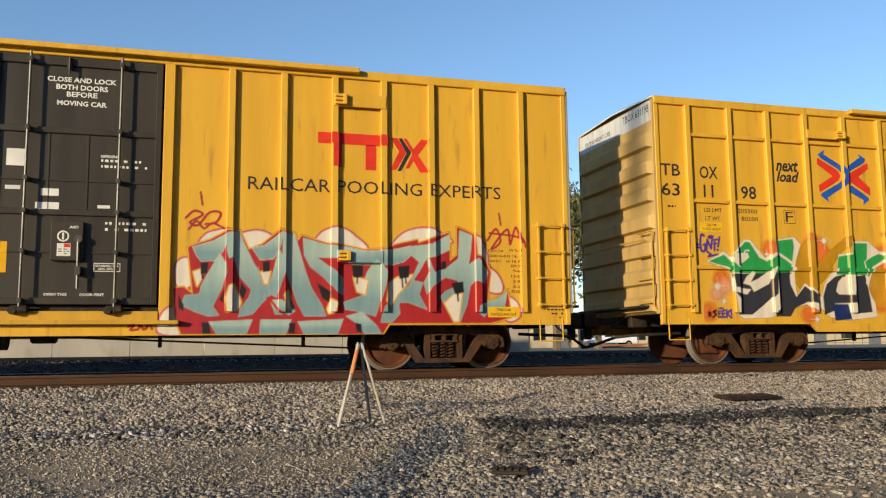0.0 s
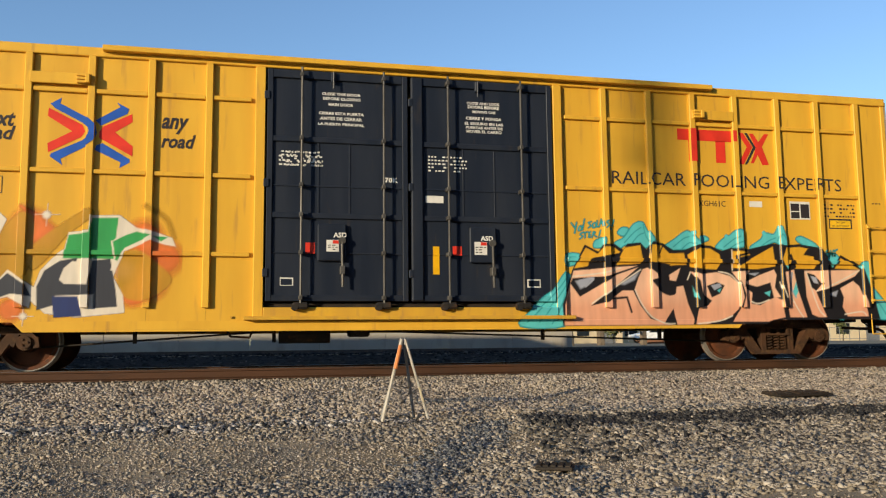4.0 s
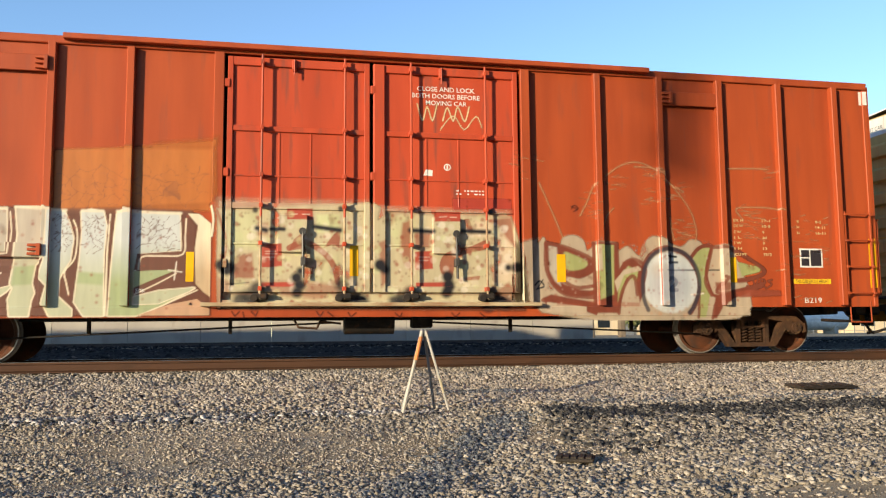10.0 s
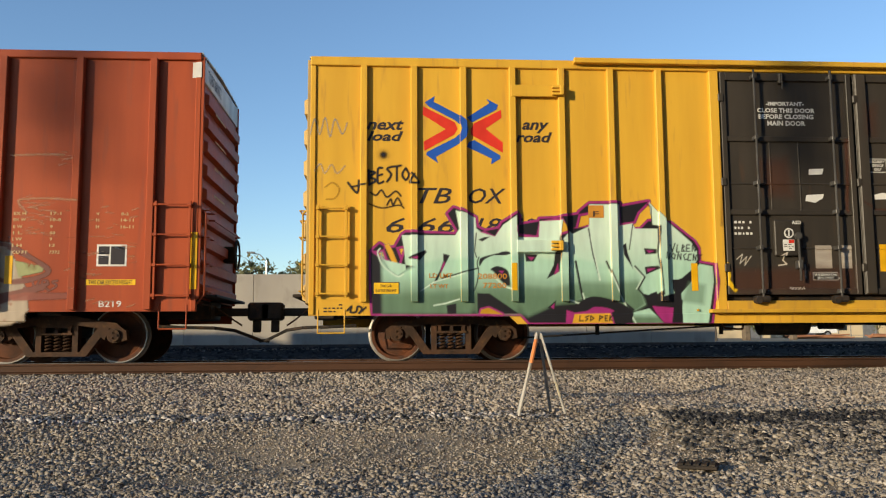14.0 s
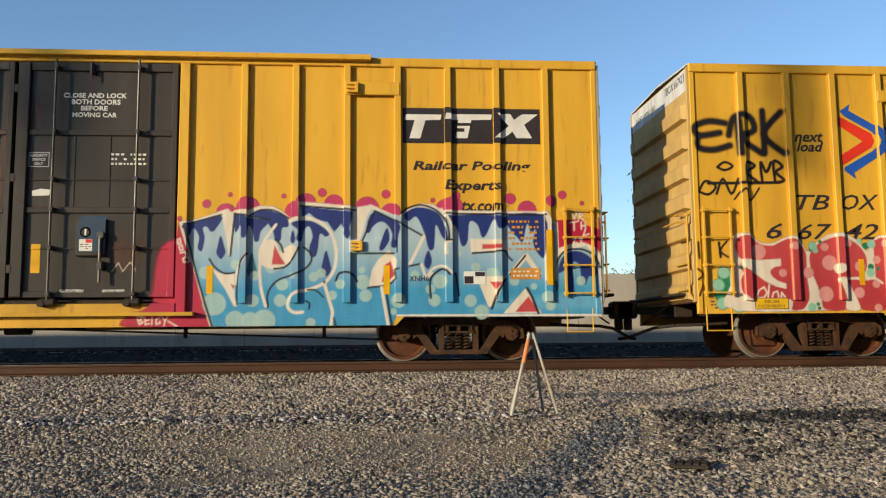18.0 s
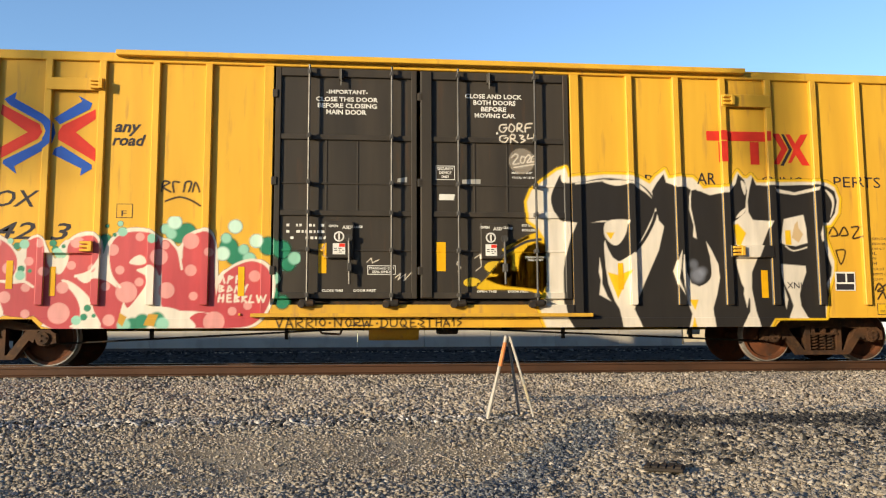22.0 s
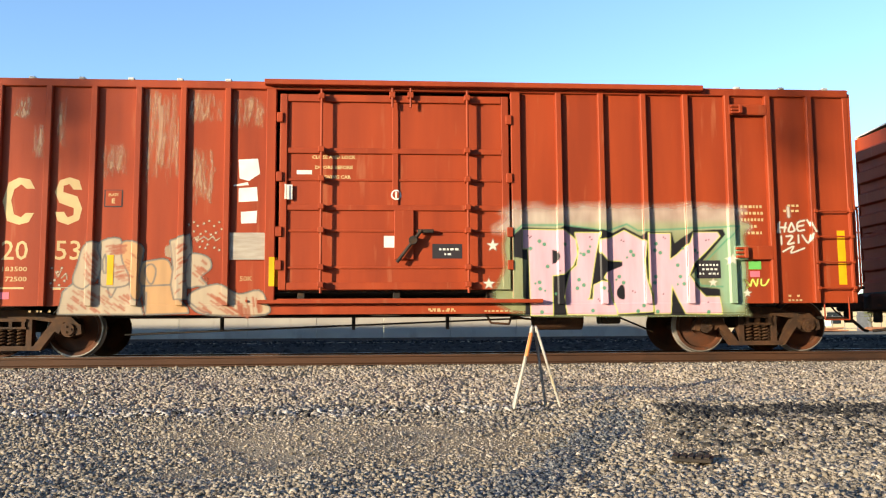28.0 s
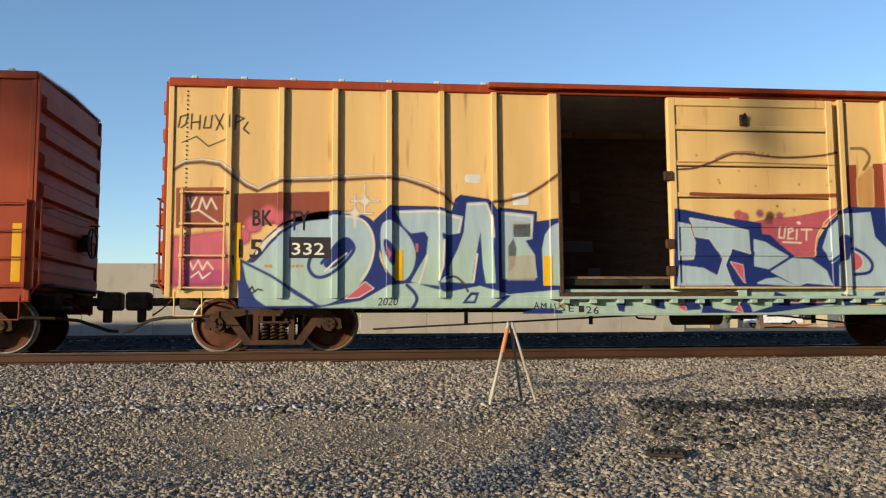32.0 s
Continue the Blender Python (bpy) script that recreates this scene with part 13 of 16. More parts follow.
g.line(C_BLACK, 0.038, [(0.1, 2.82), (0.22, 3), (0.4, 2.91), (0.27, 2.77), (0.1, 2.82)], bent=True)
g.line(C_BLACK, 0.047, [(0.27, 2.96), (1.52, 2.98)])
g.line(C_BLACK, 0.038, [(0.41, 2.78), (0.53, 3.04), (0.67, 2.78), (0.8, 3.04)], bent=True)
g.line(C_BLACK, 0.047, [(0.93, 2.99), (0.94, 3.32), (1.1, 3.27), (0.96, 3.15), (1.14, 2.99)], bent=True)
g.line(C_BLACK, 0.047, [(1.22, 2.99), (1.21, 3.33), (1.3, 3.16), (1.39, 3.33)], bent=True)
g.line(C_BLACK, 0.047, [(1.45, 2.98), (1.44, 3.35), (1.59, 3.26), (1.47, 3.16), (1.61, 3.02), (1.45, 2.98)], bent=True)
g.line(C_BLACK, 0.028, [(0.72, 2.69), (0.9, 2.87), (0.99, 2.67), (1.16, 2.88)], bent=True)
g.line(C_BLACK, 0.024, [(5.15, 2.79), (5.17, 2.95), (5.27, 2.93), (5.17, 2.86), (5.29, 2.78)], bent=True)
g.line(C_BLACK, 0.024, [(5.34, 2.78), (5.32, 2.94), (5.42, 2.94)], bent=True)
g.line(C_BLACK, 0.024, [(5.49, 2.79), (5.52, 2.94), (5.61, 2.94), (5.57, 2.79)], bent=True)
g.line(C_BLACK, 0.024, [(5.63, 2.79), (5.67, 2.94), (5.72, 2.86), (5.74, 2.79)], bent=True)
g.line(C_BLACK, 0.024, [(5.21, 2.63), (5.42, 2.7), (5.61, 2.65), (5.76, 2.56)], bent=True)
g.line(C_BLACK, 0.038, [(0.41, 1.95), (0.43, 1.7)])
g.line(C_BLACK, 0.028, [(0.55, 1.97), (0.43, 1.81), (0.56, 1.7)], bent=True)
g.line(C_BLACK, 0.028, [(0.03, 1.05), (0.1, 1.23)])
g.line(C_BLACK, 0.028, [(0.02, 1.32), (0.11, 1.41), (0.02, 1.5)], bent=True)
g.line(C_BLACK, 0.028, [(0.05, 1.68), (0.04, 1.95)])
g.finish("black spray tags over the yellow corner")

g = Mural("E", 6.88, 10.08, 0.55, 0.87)
g.line(C_BLACK, 0.017, [(6.98, 0.77), (7.04, 0.61), (7.1, 0.77)])
g.line(C_BLACK, 0.017, [(7.15, 0.61), (7.19, 0.76), (7.26, 0.6)])
g.line(C_BLACK, 0.017, [(7.16, 0.66), (7.24, 0.66)])
g.line(C_BLACK, 0.017, [(7.31, 0.61), (7.31, 0.76), (7.39, 0.75), (7.4, 0.7), (7.33, 0.67), (7.42, 0.6)], bent=True)
g.line(C_BLACK, 0.017, [(7.47, 0.61), (7.48, 0.76), (7.55, 0.75), (7.56, 0.7), (7.49, 0.67), (7.58, 0.6)], bent=True)
g.line(C_BLACK, 0.017, [(7.62, 0.75), (7.62, 0.64)])
g.line(C_BLACK, 0.017, [(7.67, 0.69), (7.72, 0.75), (7.77, 0.69), (7.73, 0.63), (7.67, 0.69)], bent=True)
g.dots(C_BLACK, 0.015, [(7.84, 0.68), (8.6, 0.67), (9.27, 0.66)])
g.line(C_BLACK, 0.017, [(7.92, 0.62), (7.92, 0.76), (8.02, 0.63), (8.03, 0.77)])
g.line(C_BLACK, 0.017, [(8.09, 0.69), (8.14, 0.75), (8.18, 0.69), (8.14, 0.62), (8.09, 0.69)], bent=True)
g.line(C_BLACK, 0.017, [(8.23, 0.62), (8.23, 0.75), (8.31, 0.74), (8.31, 0.69), (8.24, 0.67), (8.33, 0.62)], bent=True)
g.line(C_BLACK, 0.017, [(8.36, 0.75), (8.39, 0.61), (8.43, 0.71), (8.47, 0.62), (8.5, 0.76)])
g.line(C_BLACK, 0.017, [(8.16, 0.64), (8.53, 0.64)])
g.line(C_BLACK, 0.017, [(8.67, 0.75), (8.67, 0.61)])
g.line(C_BLACK, 0.017, [(8.63, 0.75), (8.73, 0.74), (8.77, 0.68), (8.72, 0.61), (8.64, 0.61)], bent=True)
g.line(C_BLACK, 0.017, [(8.82, 0.75), (8.82, 0.64), (8.88, 0.62), (8.92, 0.66), (8.92, 0.75)], bent=True)
g.line(C_BLACK, 0.017, [(8.97, 0.68), (9.02, 0.75), (9.07, 0.68), (9.02, 0.61), (8.97, 0.68)], bent=True)
g.line(C_BLACK, 0.017, [(9.02, 0.65), (9.11, 0.58)])
g.line(C_BLACK, 0.017, [(9.21, 0.75), (9.14, 0.74), (9.14, 0.61), (9.23, 0.62)])
g.line(C_BLACK, 0.017, [(9.14, 0.68), (9.2, 0.68)])
g.line(C_BLACK, 0.017, [(9.37, 0.61), (9.3, 0.64), (9.36, 0.69), (9.29, 0.73), (9.36, 0.76)], bent=True)
g.line(C_BLACK, 0.017, [(9.4, 0.74), (9.52, 0.75)])
g.line(C_BLACK, 0.017, [(9.45, 0.74), (9.45, 0.61)])
g.line(C_BLACK, 0.017, [(9.56, 0.75), (9.56, 0.62)])
g.line(C_BLACK, 0.017, [(9.64, 0.76), (9.64, 0.62)])
g.line(C_BLACK, 0.017, [(9.57, 0.68), (9.64, 0.69)])
g.line(C_BLACK, 0.017, [(9.68, 0.61), (9.72, 0.74), (9.78, 0.62)])
g.line(C_BLACK, 0.017, [(9.7, 0.66), (9.77, 0.66)])
g.line(C_BLACK, 0.017, [(9.82, 0.7), (9.85, 0.77), (9.85, 0.63)])
g.line(C_BLACK, 0.017, [(9.98, 0.76), (9.91, 0.72), (9.97, 0.68), (9.91, 0.63)], bent=True)
g.finish("black script on the side sill")
lettering("E", INK, "RAI", 13.15, 3.02, 13.6, 3.192)
lettering("E", INK, "AR", 14.07, 3.04, 14.4, 3.24, lift=0.009)
lettering("E", INK, "OLING", 15.23, 3.02, 15.97, 3.19)
lettering("E", INK, "PERTS", 16.55, 3.02, 17.42, 3.21)
rect("E", LOGO_RED, 14.27, 3.81, 15.41, 3.98, "emblem")
rect("E", LOGO_RED, 14.48, 3.43, 14.62, 3.79, "emblem")
rect("E", LOGO_RED, 15.05, 3.4, 15.21, 3.8, "emblem")
outline("E", LOGO_RED, [(15.45, 3.96), (15.59, 3.96), (15.74, 3.69), (15.57, 3.41), (15.46, 3.41), (15.62, 3.69)], "emblem")
outline("E", INK, [(15.63, 3.95), (15.68, 3.95), (15.82, 3.68), (15.65, 3.39), (15.59, 3.39), (15.76, 3.68)], "emblem")
outline("E", LOGO_RED, [(15.71, 3.95), (15.79, 3.95), (15.88, 3.79), (15.99, 3.95), (16.12, 3.96), (15.96, 3.7), (16.13, 3.4), (15.99, 3.4), (15.88, 3.58), (15.79, 3.44), (15.73, 3.44), (15.84, 3.67)], "emblem")
lettering("E", INK, "EXH 7-0", 17.2, 2.1, 17.46, 2.143)
lettering("E", INK, "W 9-4", 17.57, 2.11, 17.76, 2.154)
lettering("E", INK, "EXW 10-8", 17.2, 2.01, 17.49, 2.052)
lettering("E", INK, "H 16-1", 17.52, 2.02, 17.76, 2.066)
lettering("E", INK, "EW 9-7", 17.19, 1.92, 17.42, 1.964)
lettering("E", INK, "H 16-9", 17.52, 1.93, 17.76, 1.976)
lettering("E", INK, "IL", 17.19, 1.84, 17.27, 1.89)
lettering("E", INK, "60-9", 17.59, 1.84, 17.75, 1.886)
lettering("E", INK, "IW", 17.19, 1.75, 17.26, 1.8)
lettering("E", INK, "9-6", 17.63, 1.75, 17.75, 1.796)
lettering("E", INK, "IH", 17.18, 1.66, 17.26, 1.72)
lettering("E", INK, "13-0", 17.59, 1.66, 17.75, 1.706)
lettering("E", INK, "FLR HT", 17.18, 1.57, 17.4, 1.612)
lettering("E", INK, "3-8", 17.62, 1.57, 17.74, 1.616)
lettering("E", INK, "EMPTY CG", 17.18, 1.48, 17.47, 1.522)
lettering("E", INK, "5-2", 17.62, 1.48, 17.74, 1.526)
lettering("E", INK, "CU FT", 17.17, 1.39, 17.36, 1.434)
lettering("E", INK, "7538", 17.57, 1.39, 17.73, 1.436)
rect("E", INK, 17.22, 0.8, 17.71, 0.99, "caution_plate")
rect("E", SIGN_YELLOW, 17.23, 0.81, 17.7, 0.98, "caution_plate", 0.008)
lettering("E", INK, "THIS CAR", 17.3558, 0.91, 17.5742, 0.95, lift=0.012)
lettering("E", INK, "EXCESS HEIGHT", 17.27, 0.84, 17.66, 0.88, lift=0.012)
rect("E", WHITE, 16.47, 1.21, 16.84, 1.54, "marking", 0.012)
rect("E", INK, 16.5, 1.36, 16.66, 1.51, "marking", 0.014)
rect("E", INK, 16.49, 1.23, 16.81, 1.33, "marking", 0.014)
rect("E", INK, 16.69, 1.36, 16.82, 1.51, "marking", 0.014)
lettering("E", INK, "XNH61", 15.6, 1.25, 16.07, 1.358, lift=0.012)
rect("E", SIGNAL, 12.63, 1.23, 12.72, 1.67, "reflector", 0.012)
rect("E", SIGNAL, 15.14, 1.09, 15.26, 1.56, "reflector", 0.012)

g = Mural("E", 10.13, 16.73, 0.60, 3.38)
g.fill(C_YMARK, [(10.23, 1.26), (10.4, 1.42), (10.63, 1.68), (10.86, 1.97), (11.24, 2.17), (11.44, 2.02), (11.43, 1.08), (11.14, 1.19), (10.65, 1.22), (10.35, 1.21)], soft=0.028, cover=0.9, bent=True)
g.line(C_CHARCOAL, 0.046, [(10.64, 1.77), (10.86, 1.91), (11.08, 2.02), (11.33, 2.06)], bent=True)
g.dots(C_CHARCOAL, 0.046, [(10.68, 1.62), (10.75, 1.46)])
g.fill(C_WHITE, [(11.09, 2.69), (11.17, 2.88), (11.33, 3.02), (11.48, 3.13), (11.62, 3.23), (11.75, 3.27), (11.79, 3.11), (12.06, 3.14), (12.42, 3.18), (12.79, 3.18), (13.05, 3.13), (13.23, 3.03), (13.35, 3.17), (13.5, 3.28), (13.56, 3.13), (13.77, 3.16), (13.99, 3.15), (14.1, 3.05), (14.18, 2.96), (14.29, 2.98), (14.65, 2.99), (14.74, 3.18), (14.8, 3.27), (14.89, 3.16), (14.97, 3.15), (15.04, 3.21), (15.14, 3.08), (15.44, 3.09), (16.02, 3.11), (16.41, 3.1), (16.56, 3.02), (16.63, 2.82), (16.6, 2.57), (16.45, 2.36), (16.33, 2.35), (16.35, 2.1), (16.48, 1.72), (16.46, 1.51), (16.34, 1.23), (16.27, 0.76), (15.35, 0.76), (15.25, 0.57), (11.39, 0.59), (11.28, 0.86), (11.24, 0.97), (11.38, 1.08), (11.41, 1.33), (11.45, 1.79), (11.38, 2.08), (11.25, 2.28), (11.12, 2.37)], C_YMARK, 0.051, soft=0.028)
# cast shadow of the door's locking rod, painted as an upright strip
g.fill(C_SHADOW, [(11.37, 2.94), (11.43, 2.94), (11.46, 1.06), (11.4, 1.06)], soft=0.019, cover=0.7)
g.fill(C_SOOT, [(11.5, 2.71), (11.52, 2.85), (11.59, 3.01), (11.67, 3.16), (11.7, 3.03), (11.92, 3.02), (12.42, 3.12), (12.84, 3.09), (13.09, 3.01), (13.26, 2.85), (13.32, 2.69), (13.29, 2.54), (13.18, 2.31), (13.05, 2.07), (12.89, 1.84), (12.63, 1.7), (12.49, 1.87), (12.41, 2.11), (12.42, 2.26), (12.47, 2.37), (12.38, 2.39), (12.07, 2.33), (11.84, 2.35), (11.66, 2.38), (11.55, 2.53)], bent=True)
g.fill(C_SOOT, [(11.93, 2.34), (12.48, 2.37), (12.4, 1.98), (12.42, 1.61), (12.46, 1.32), (12.56, 1.04), (12.71, 0.79), (12.72, 0.58), (11.87, 0.58), (11.74, 0.79), (11.69, 1.06), (11.69, 1.52), (11.73, 1.79), (11.81, 2.07)])
g.fill(C_WHITE, [(12.46, 2.38), (12.82, 2.41), (12.82, 2.31), (12.78, 2.16), (12.69, 2.02), (12.6, 1.97), (12.5, 2.02), (12.41, 2.16)], bent=True)
g.fill(C_YMARK, [(12.44, 2.19), (12.59, 2.19), (12.52, 2.07)])
g.fill(C_WHITE, [(12.42, 1.92), (12.52, 1.78), (12.66, 1.69), (12.89, 1.83), (13.09, 2.02), (13.26, 2.25), (13.35, 2.47), (13.47, 2.3), (13.35, 1.89), (13.21, 1.61), (13.07, 1.34), (12.94, 1.06), (12.89, 0.91), (12.87, 0.79), (12.97, 0.58), (12.7, 0.58), (12.67, 0.77), (12.64, 0.92), (12.55, 1.14), (12.46, 1.41), (12.42, 1.68)])
g.fill(C_YMARK, [(12.45, 1.52), (12.64, 1.47), (12.87, 1.56), (12.75, 1.33), (12.62, 1.07)])
g.line(C_SOOT, 0.056, [(13.32, 2.53), (13.26, 2.35), (13.1, 2.07), (12.93, 1.87)], bent=True)
g.fill(C_WHITE, [(12.32, 1.76), (12.36, 1.52), (12.35, 1.33), (12.44, 1.11), (12.5, 1.03), (12.3, 1.14), (12.33, 1.38), (12.3, 1.52)])
g.line(C_WHITE, 0.028, [(11.92, 3), (12.42, 3.08), (12.65, 3.03), (12.79, 3.05)], bent=True)
g.fill(C_WHITE, [(12.41, 3.06), (12.65, 2.99), (12.89, 3.03), (13.02, 2.96), (13.16, 2.87), (13.26, 2.78), (13.16, 2.92), (12.98, 3.05), (12.7, 3.09)], bent=True)
g.fill(C_SOOT, [(13.26, 2.9), (13.35, 3.05), (13.48, 3.21), (13.52, 3.06), (13.65, 3.02), (14.01, 3.05), (14.06, 2.93), (14.19, 2.9), (14.65, 2.92), (14.76, 3.06), (14.81, 3.23), (14.92, 3.12), (14.96, 2.94), (14.93, 2.75), (14.91, 2.56), (14.71, 2.39), (14.73, 1.9), (14.7, 1.71), (14.79, 1.34), (14.93, 1.06), (14.93, 0.87), (14.79, 0.63), (14.81, 0.57), (13.04, 0.58), (12.9, 0.9), (13.09, 1.34), (13.35, 1.89), (13.46, 2.3), (13.37, 2.4), (13.32, 2.62)])
g.fill(C_WHITE, [(13.76, 1.82), (13.82, 1.8), (13.83, 1.52), (13.9, 1.34), (14.04, 1.28), (14.18, 1.35), (14.26, 1.52), (14.24, 1.8), (14.19, 2.05), (14.28, 1.9), (14.39, 1.66), (14.41, 1.43), (14.35, 1.15), (14.27, 0.91), (14.31, 0.57), (13.83, 0.57), (13.9, 0.82), (13.83, 1), (13.76, 1.28), (13.73, 1.57)])
g.fill(C_SOOT, [(13.83, 1.91), (14.19, 1.91), (14.26, 1.62), (14.24, 1.42), (14.09, 1.3), (13.95, 1.33), (13.86, 1.52)], bent=True)
g.dots(C_SILVER, 0.12, [(14.02, 1.47)], soft=0.083, cover=0.5)
g.dots(C_SILVER, 0.074, [(13.95, 1.66), (14.11, 1.54)], soft=0.065, cover=0.35)
g.fill(C_YMARK, [(13.86, 1.06), (14.02, 1.06), (13.95, 0.88)])
g.fill(C_YMARK, [(13.88, 0.57), (13.93, 0.78), (13.98, 0.57)])
g.fill(C_WHITE, [(13.96, 2.95), (13.94, 2.65), (14, 2.32), (14.03, 2.09), (13.96, 2.13), (13.98, 2.32), (13.91, 2.6), (13.92, 2.83)])
g.fill(C_WHITE, [(13.65, 3.02), (13.82, 3.07), (14.01, 3.05), (14.06, 2.95), (13.97, 2.93), (13.86, 3), (13.68, 2.97)])
g.fill(C_WHITE, [(14.16, 2.9), (14.65, 2.95), (14.65, 2.9), (14.48, 2.89), (14.29, 2.85)])
g.fill(C_WHITE, [(14.86, 3.12), (14.94, 3.02), (14.92, 2.86), (14.87, 2.98)], bent=True)
g.fill(C_WHITE, [(14.74, 2.46), (14.82, 2.57), (14.93, 2.64), (14.87, 2.53)], bent=True)
g.fill(C_WHITE, [(13.59, 1.54), (13.67, 1.74), (13.74, 1.91), (13.71, 1.61), (13.67, 1.41), (13.74, 1.23), (13.77, 1.13), (13.67, 1.29)])
g.fill(C_WHITE, [(14.69, 2.39), (14.93, 2.54), (15.04, 2.41), (15.36, 2.41), (15.28, 2.28), (15.19, 2.04), (15.09, 1.81), (15.01, 1.62), (14.95, 1.43), (14.98, 1.15), (15.03, 0.87), (15.09, 0.57), (14.76, 0.57), (14.92, 0.82), (14.95, 1.06), (14.82, 1.34), (14.75, 1.62), (14.7, 1.9)])
g.fill(C_YMARK, [(14.68, 2.34), (14.77, 2.36), (14.91, 2.2), (14.75, 1.87)])
g.fill(C_SOOT, [(14.96, 2.75), (15.01, 2.99), (15.07, 3.19), (15.13, 3.04), (15.29, 3.03), (16.21, 3.06), (16.41, 3.04), (16.56, 2.95), (16.59, 2.77), (16.54, 2.56), (16.41, 2.39), (16.29, 2.4), (16.29, 2.1), (16.34, 1.91), (16.43, 1.62), (16.41, 1.47), (16.31, 1.34), (16.36, 1.15), (16.28, 0.96), (16.27, 0.74), (15.35, 0.74), (15.25, 0.59), (15.11, 0.57), (15.03, 0.87), (14.97, 1.24), (14.98, 1.52), (15.09, 1.76), (15.21, 2.04), (15.32, 2.28), (15.39, 2.41), (15.04, 2.43), (14.97, 2.56)])
g.fill(C_WHITE, [(15.6, 2.45), (15.96, 2.53), (16, 2.29), (16.01, 2.04), (15.8, 1.98), (15.61, 2), (15.52, 2.04), (15.57, 2.28)])
g.fill(C_MUSTARD, [(15.79, 2.36), (15.85, 2.42), (15.86, 2.3), (15.94, 2.19), (15.85, 2.04), (15.73, 2.13)], cover=0.6)
g.fill(C_YMARK, [(15.61, 2.25), (15.71, 2.26), (15.72, 2), (15.61, 2.01)])
g.fill(C_WHITE, [(15.51, 1.67), (15.95, 1.64), (15.96, 1.53), (15.88, 1.34), (15.82, 1.15), (15.84, 0.95), (15.96, 0.74), (15.61, 0.74), (15.7, 0.95), (15.64, 1.15), (15.55, 1.34), (15.51, 1.53)])
g.fill(C_WHITE, [(15.43, 2.99), (15.67, 2.95), (15.82, 2.92), (16.06, 2.98), (16.26, 3.02), (16.24, 2.96), (15.82, 2.87), (15.53, 2.91)])
g.fill(C_WHITE, [(16.38, 2.98), (16.52, 2.87), (16.53, 2.68), (16.45, 2.48), (16.5, 2.75)], bent=True)
g.fill(C_WHITE, [(16.27, 2.34), (16.31, 2.1), (16.24, 2.05), (16.22, 2.19)])
g.fill(C_WHITE, [(14.84, 1.34), (14.91, 1.1), (14.87, 0.92), (14.82, 1.15)])
g.fill(C_WHITE, [(15.54, 1.29), (15.61, 1.06), (15.57, 0.89), (15.53, 1.1)])
g.line(C_WHITE, 0.023, [(15.61, 1.98), (15.75, 1.9), (15.99, 1.96)], bent=True)
g.finish("black letters edged white with yellow glow on the sides and door")

g = Mural("E", 16.29, 18.73, 1.02, 3.86)
g.line(C_BLACK, 0.024, [(16.41, 2.2), (16.49, 2.32), (16.57, 2.18), (16.45, 2.16)], bent=True)
g.line(C_BLACK, 0.024, [(16.6, 2.18), (16.69, 2.32), (16.76, 2.19), (16.64, 2.17)], bent=True)
g.line(C_BLACK, 0.024, [(16.83, 2.32), (16.97, 2.32), (16.84, 2.13), (16.98, 2.15)], bent=True)
g.line(C_BLACK, 0.019, [(16.52, 1.91), (16.69, 1.91), (16.6, 1.67), (16.52, 1.91)], bent=True)
g.line(C_BLACK, 0.024, [(17.2, 1.23), (17.27, 1.34), (17.36, 1.23), (17.24, 1.21), (17.45, 1.34), (17.54, 1.23), (17.71, 1.32)], bent=True)
g.line(C_BLACK, 0.024, [(17.24, 1.07), (17.34, 1.19), (17.4, 1.07), (17.52, 1.19), (17.64, 1.07)], bent=True)
g.line(C_BLACK, 0.028, [(18.28, 1.46), (18.31, 1.34), (18.36, 1.46)], bent=True)
g.line(C_BLACK, 0.028, [(18.39, 1.34), (18.46, 1.46), (18.52, 1.34)], bent=True)
g.line(C_BLACK, 0.028, [(18.29, 1.19), (18.35, 1.29), (18.41, 1.19), (18.49, 1.29), (18.61, 1.19)], bent=True)
g.line(C_MUSTARD, 0.019, [(18.06, 3.68), (18.21, 3.74), (18.36, 3.67)], bent=True)
g.line(C_MUSTARD, 0.019, [(18.2, 3.3), (18.3, 3.44), (18.36, 3.25), (18.51, 3.45), (18.55, 3.21)], bent=True)
g.finish("black tags near the end of the car")
outline("F", CREAM, [(0.81, 2.87), (0.94, 2.87), (0.95, 2.56), (1.14, 2.87), (1.28, 2.87), (1.08, 2.54), (1.31, 2.12), (1.17, 2.11), (0.99, 2.43), (0.95, 2.37), (0.95, 2.11), (0.83, 2.11)], "emblem")
outline("F", CREAM, [(2.06, 2.69), (1.93, 2.69), (1.85, 2.76), (1.74, 2.68), (1.7, 2.5), (1.75, 2.28), (1.86, 2.23), (1.93, 2.3), (2.06, 2.3), (1.98, 2.15), (1.83, 2.11), (1.65, 2.17), (1.57, 2.49), (1.65, 2.79), (1.81, 2.87), (1.98, 2.84)], "emblem")
outline("F", CREAM, [(2.79, 2.68), (2.66, 2.68), (2.59, 2.77), (2.5, 2.74), (2.5, 2.64), (2.72, 2.57), (2.8, 2.38), (2.76, 2.19), (2.59, 2.11), (2.43, 2.17), (2.38, 2.32), (2.52, 2.32), (2.58, 2.23), (2.67, 2.27), (2.67, 2.38), (2.44, 2.47), (2.37, 2.64), (2.44, 2.83), (2.59, 2.88), (2.74, 2.83)], "emblem")
lettering("F", CREAM, "17", 0.91, 1.55, 1.22, 1.86, bold=0.005)
lettering("F", CREAM, "20", 1.59, 1.55, 1.99, 1.86, bold=0.005)
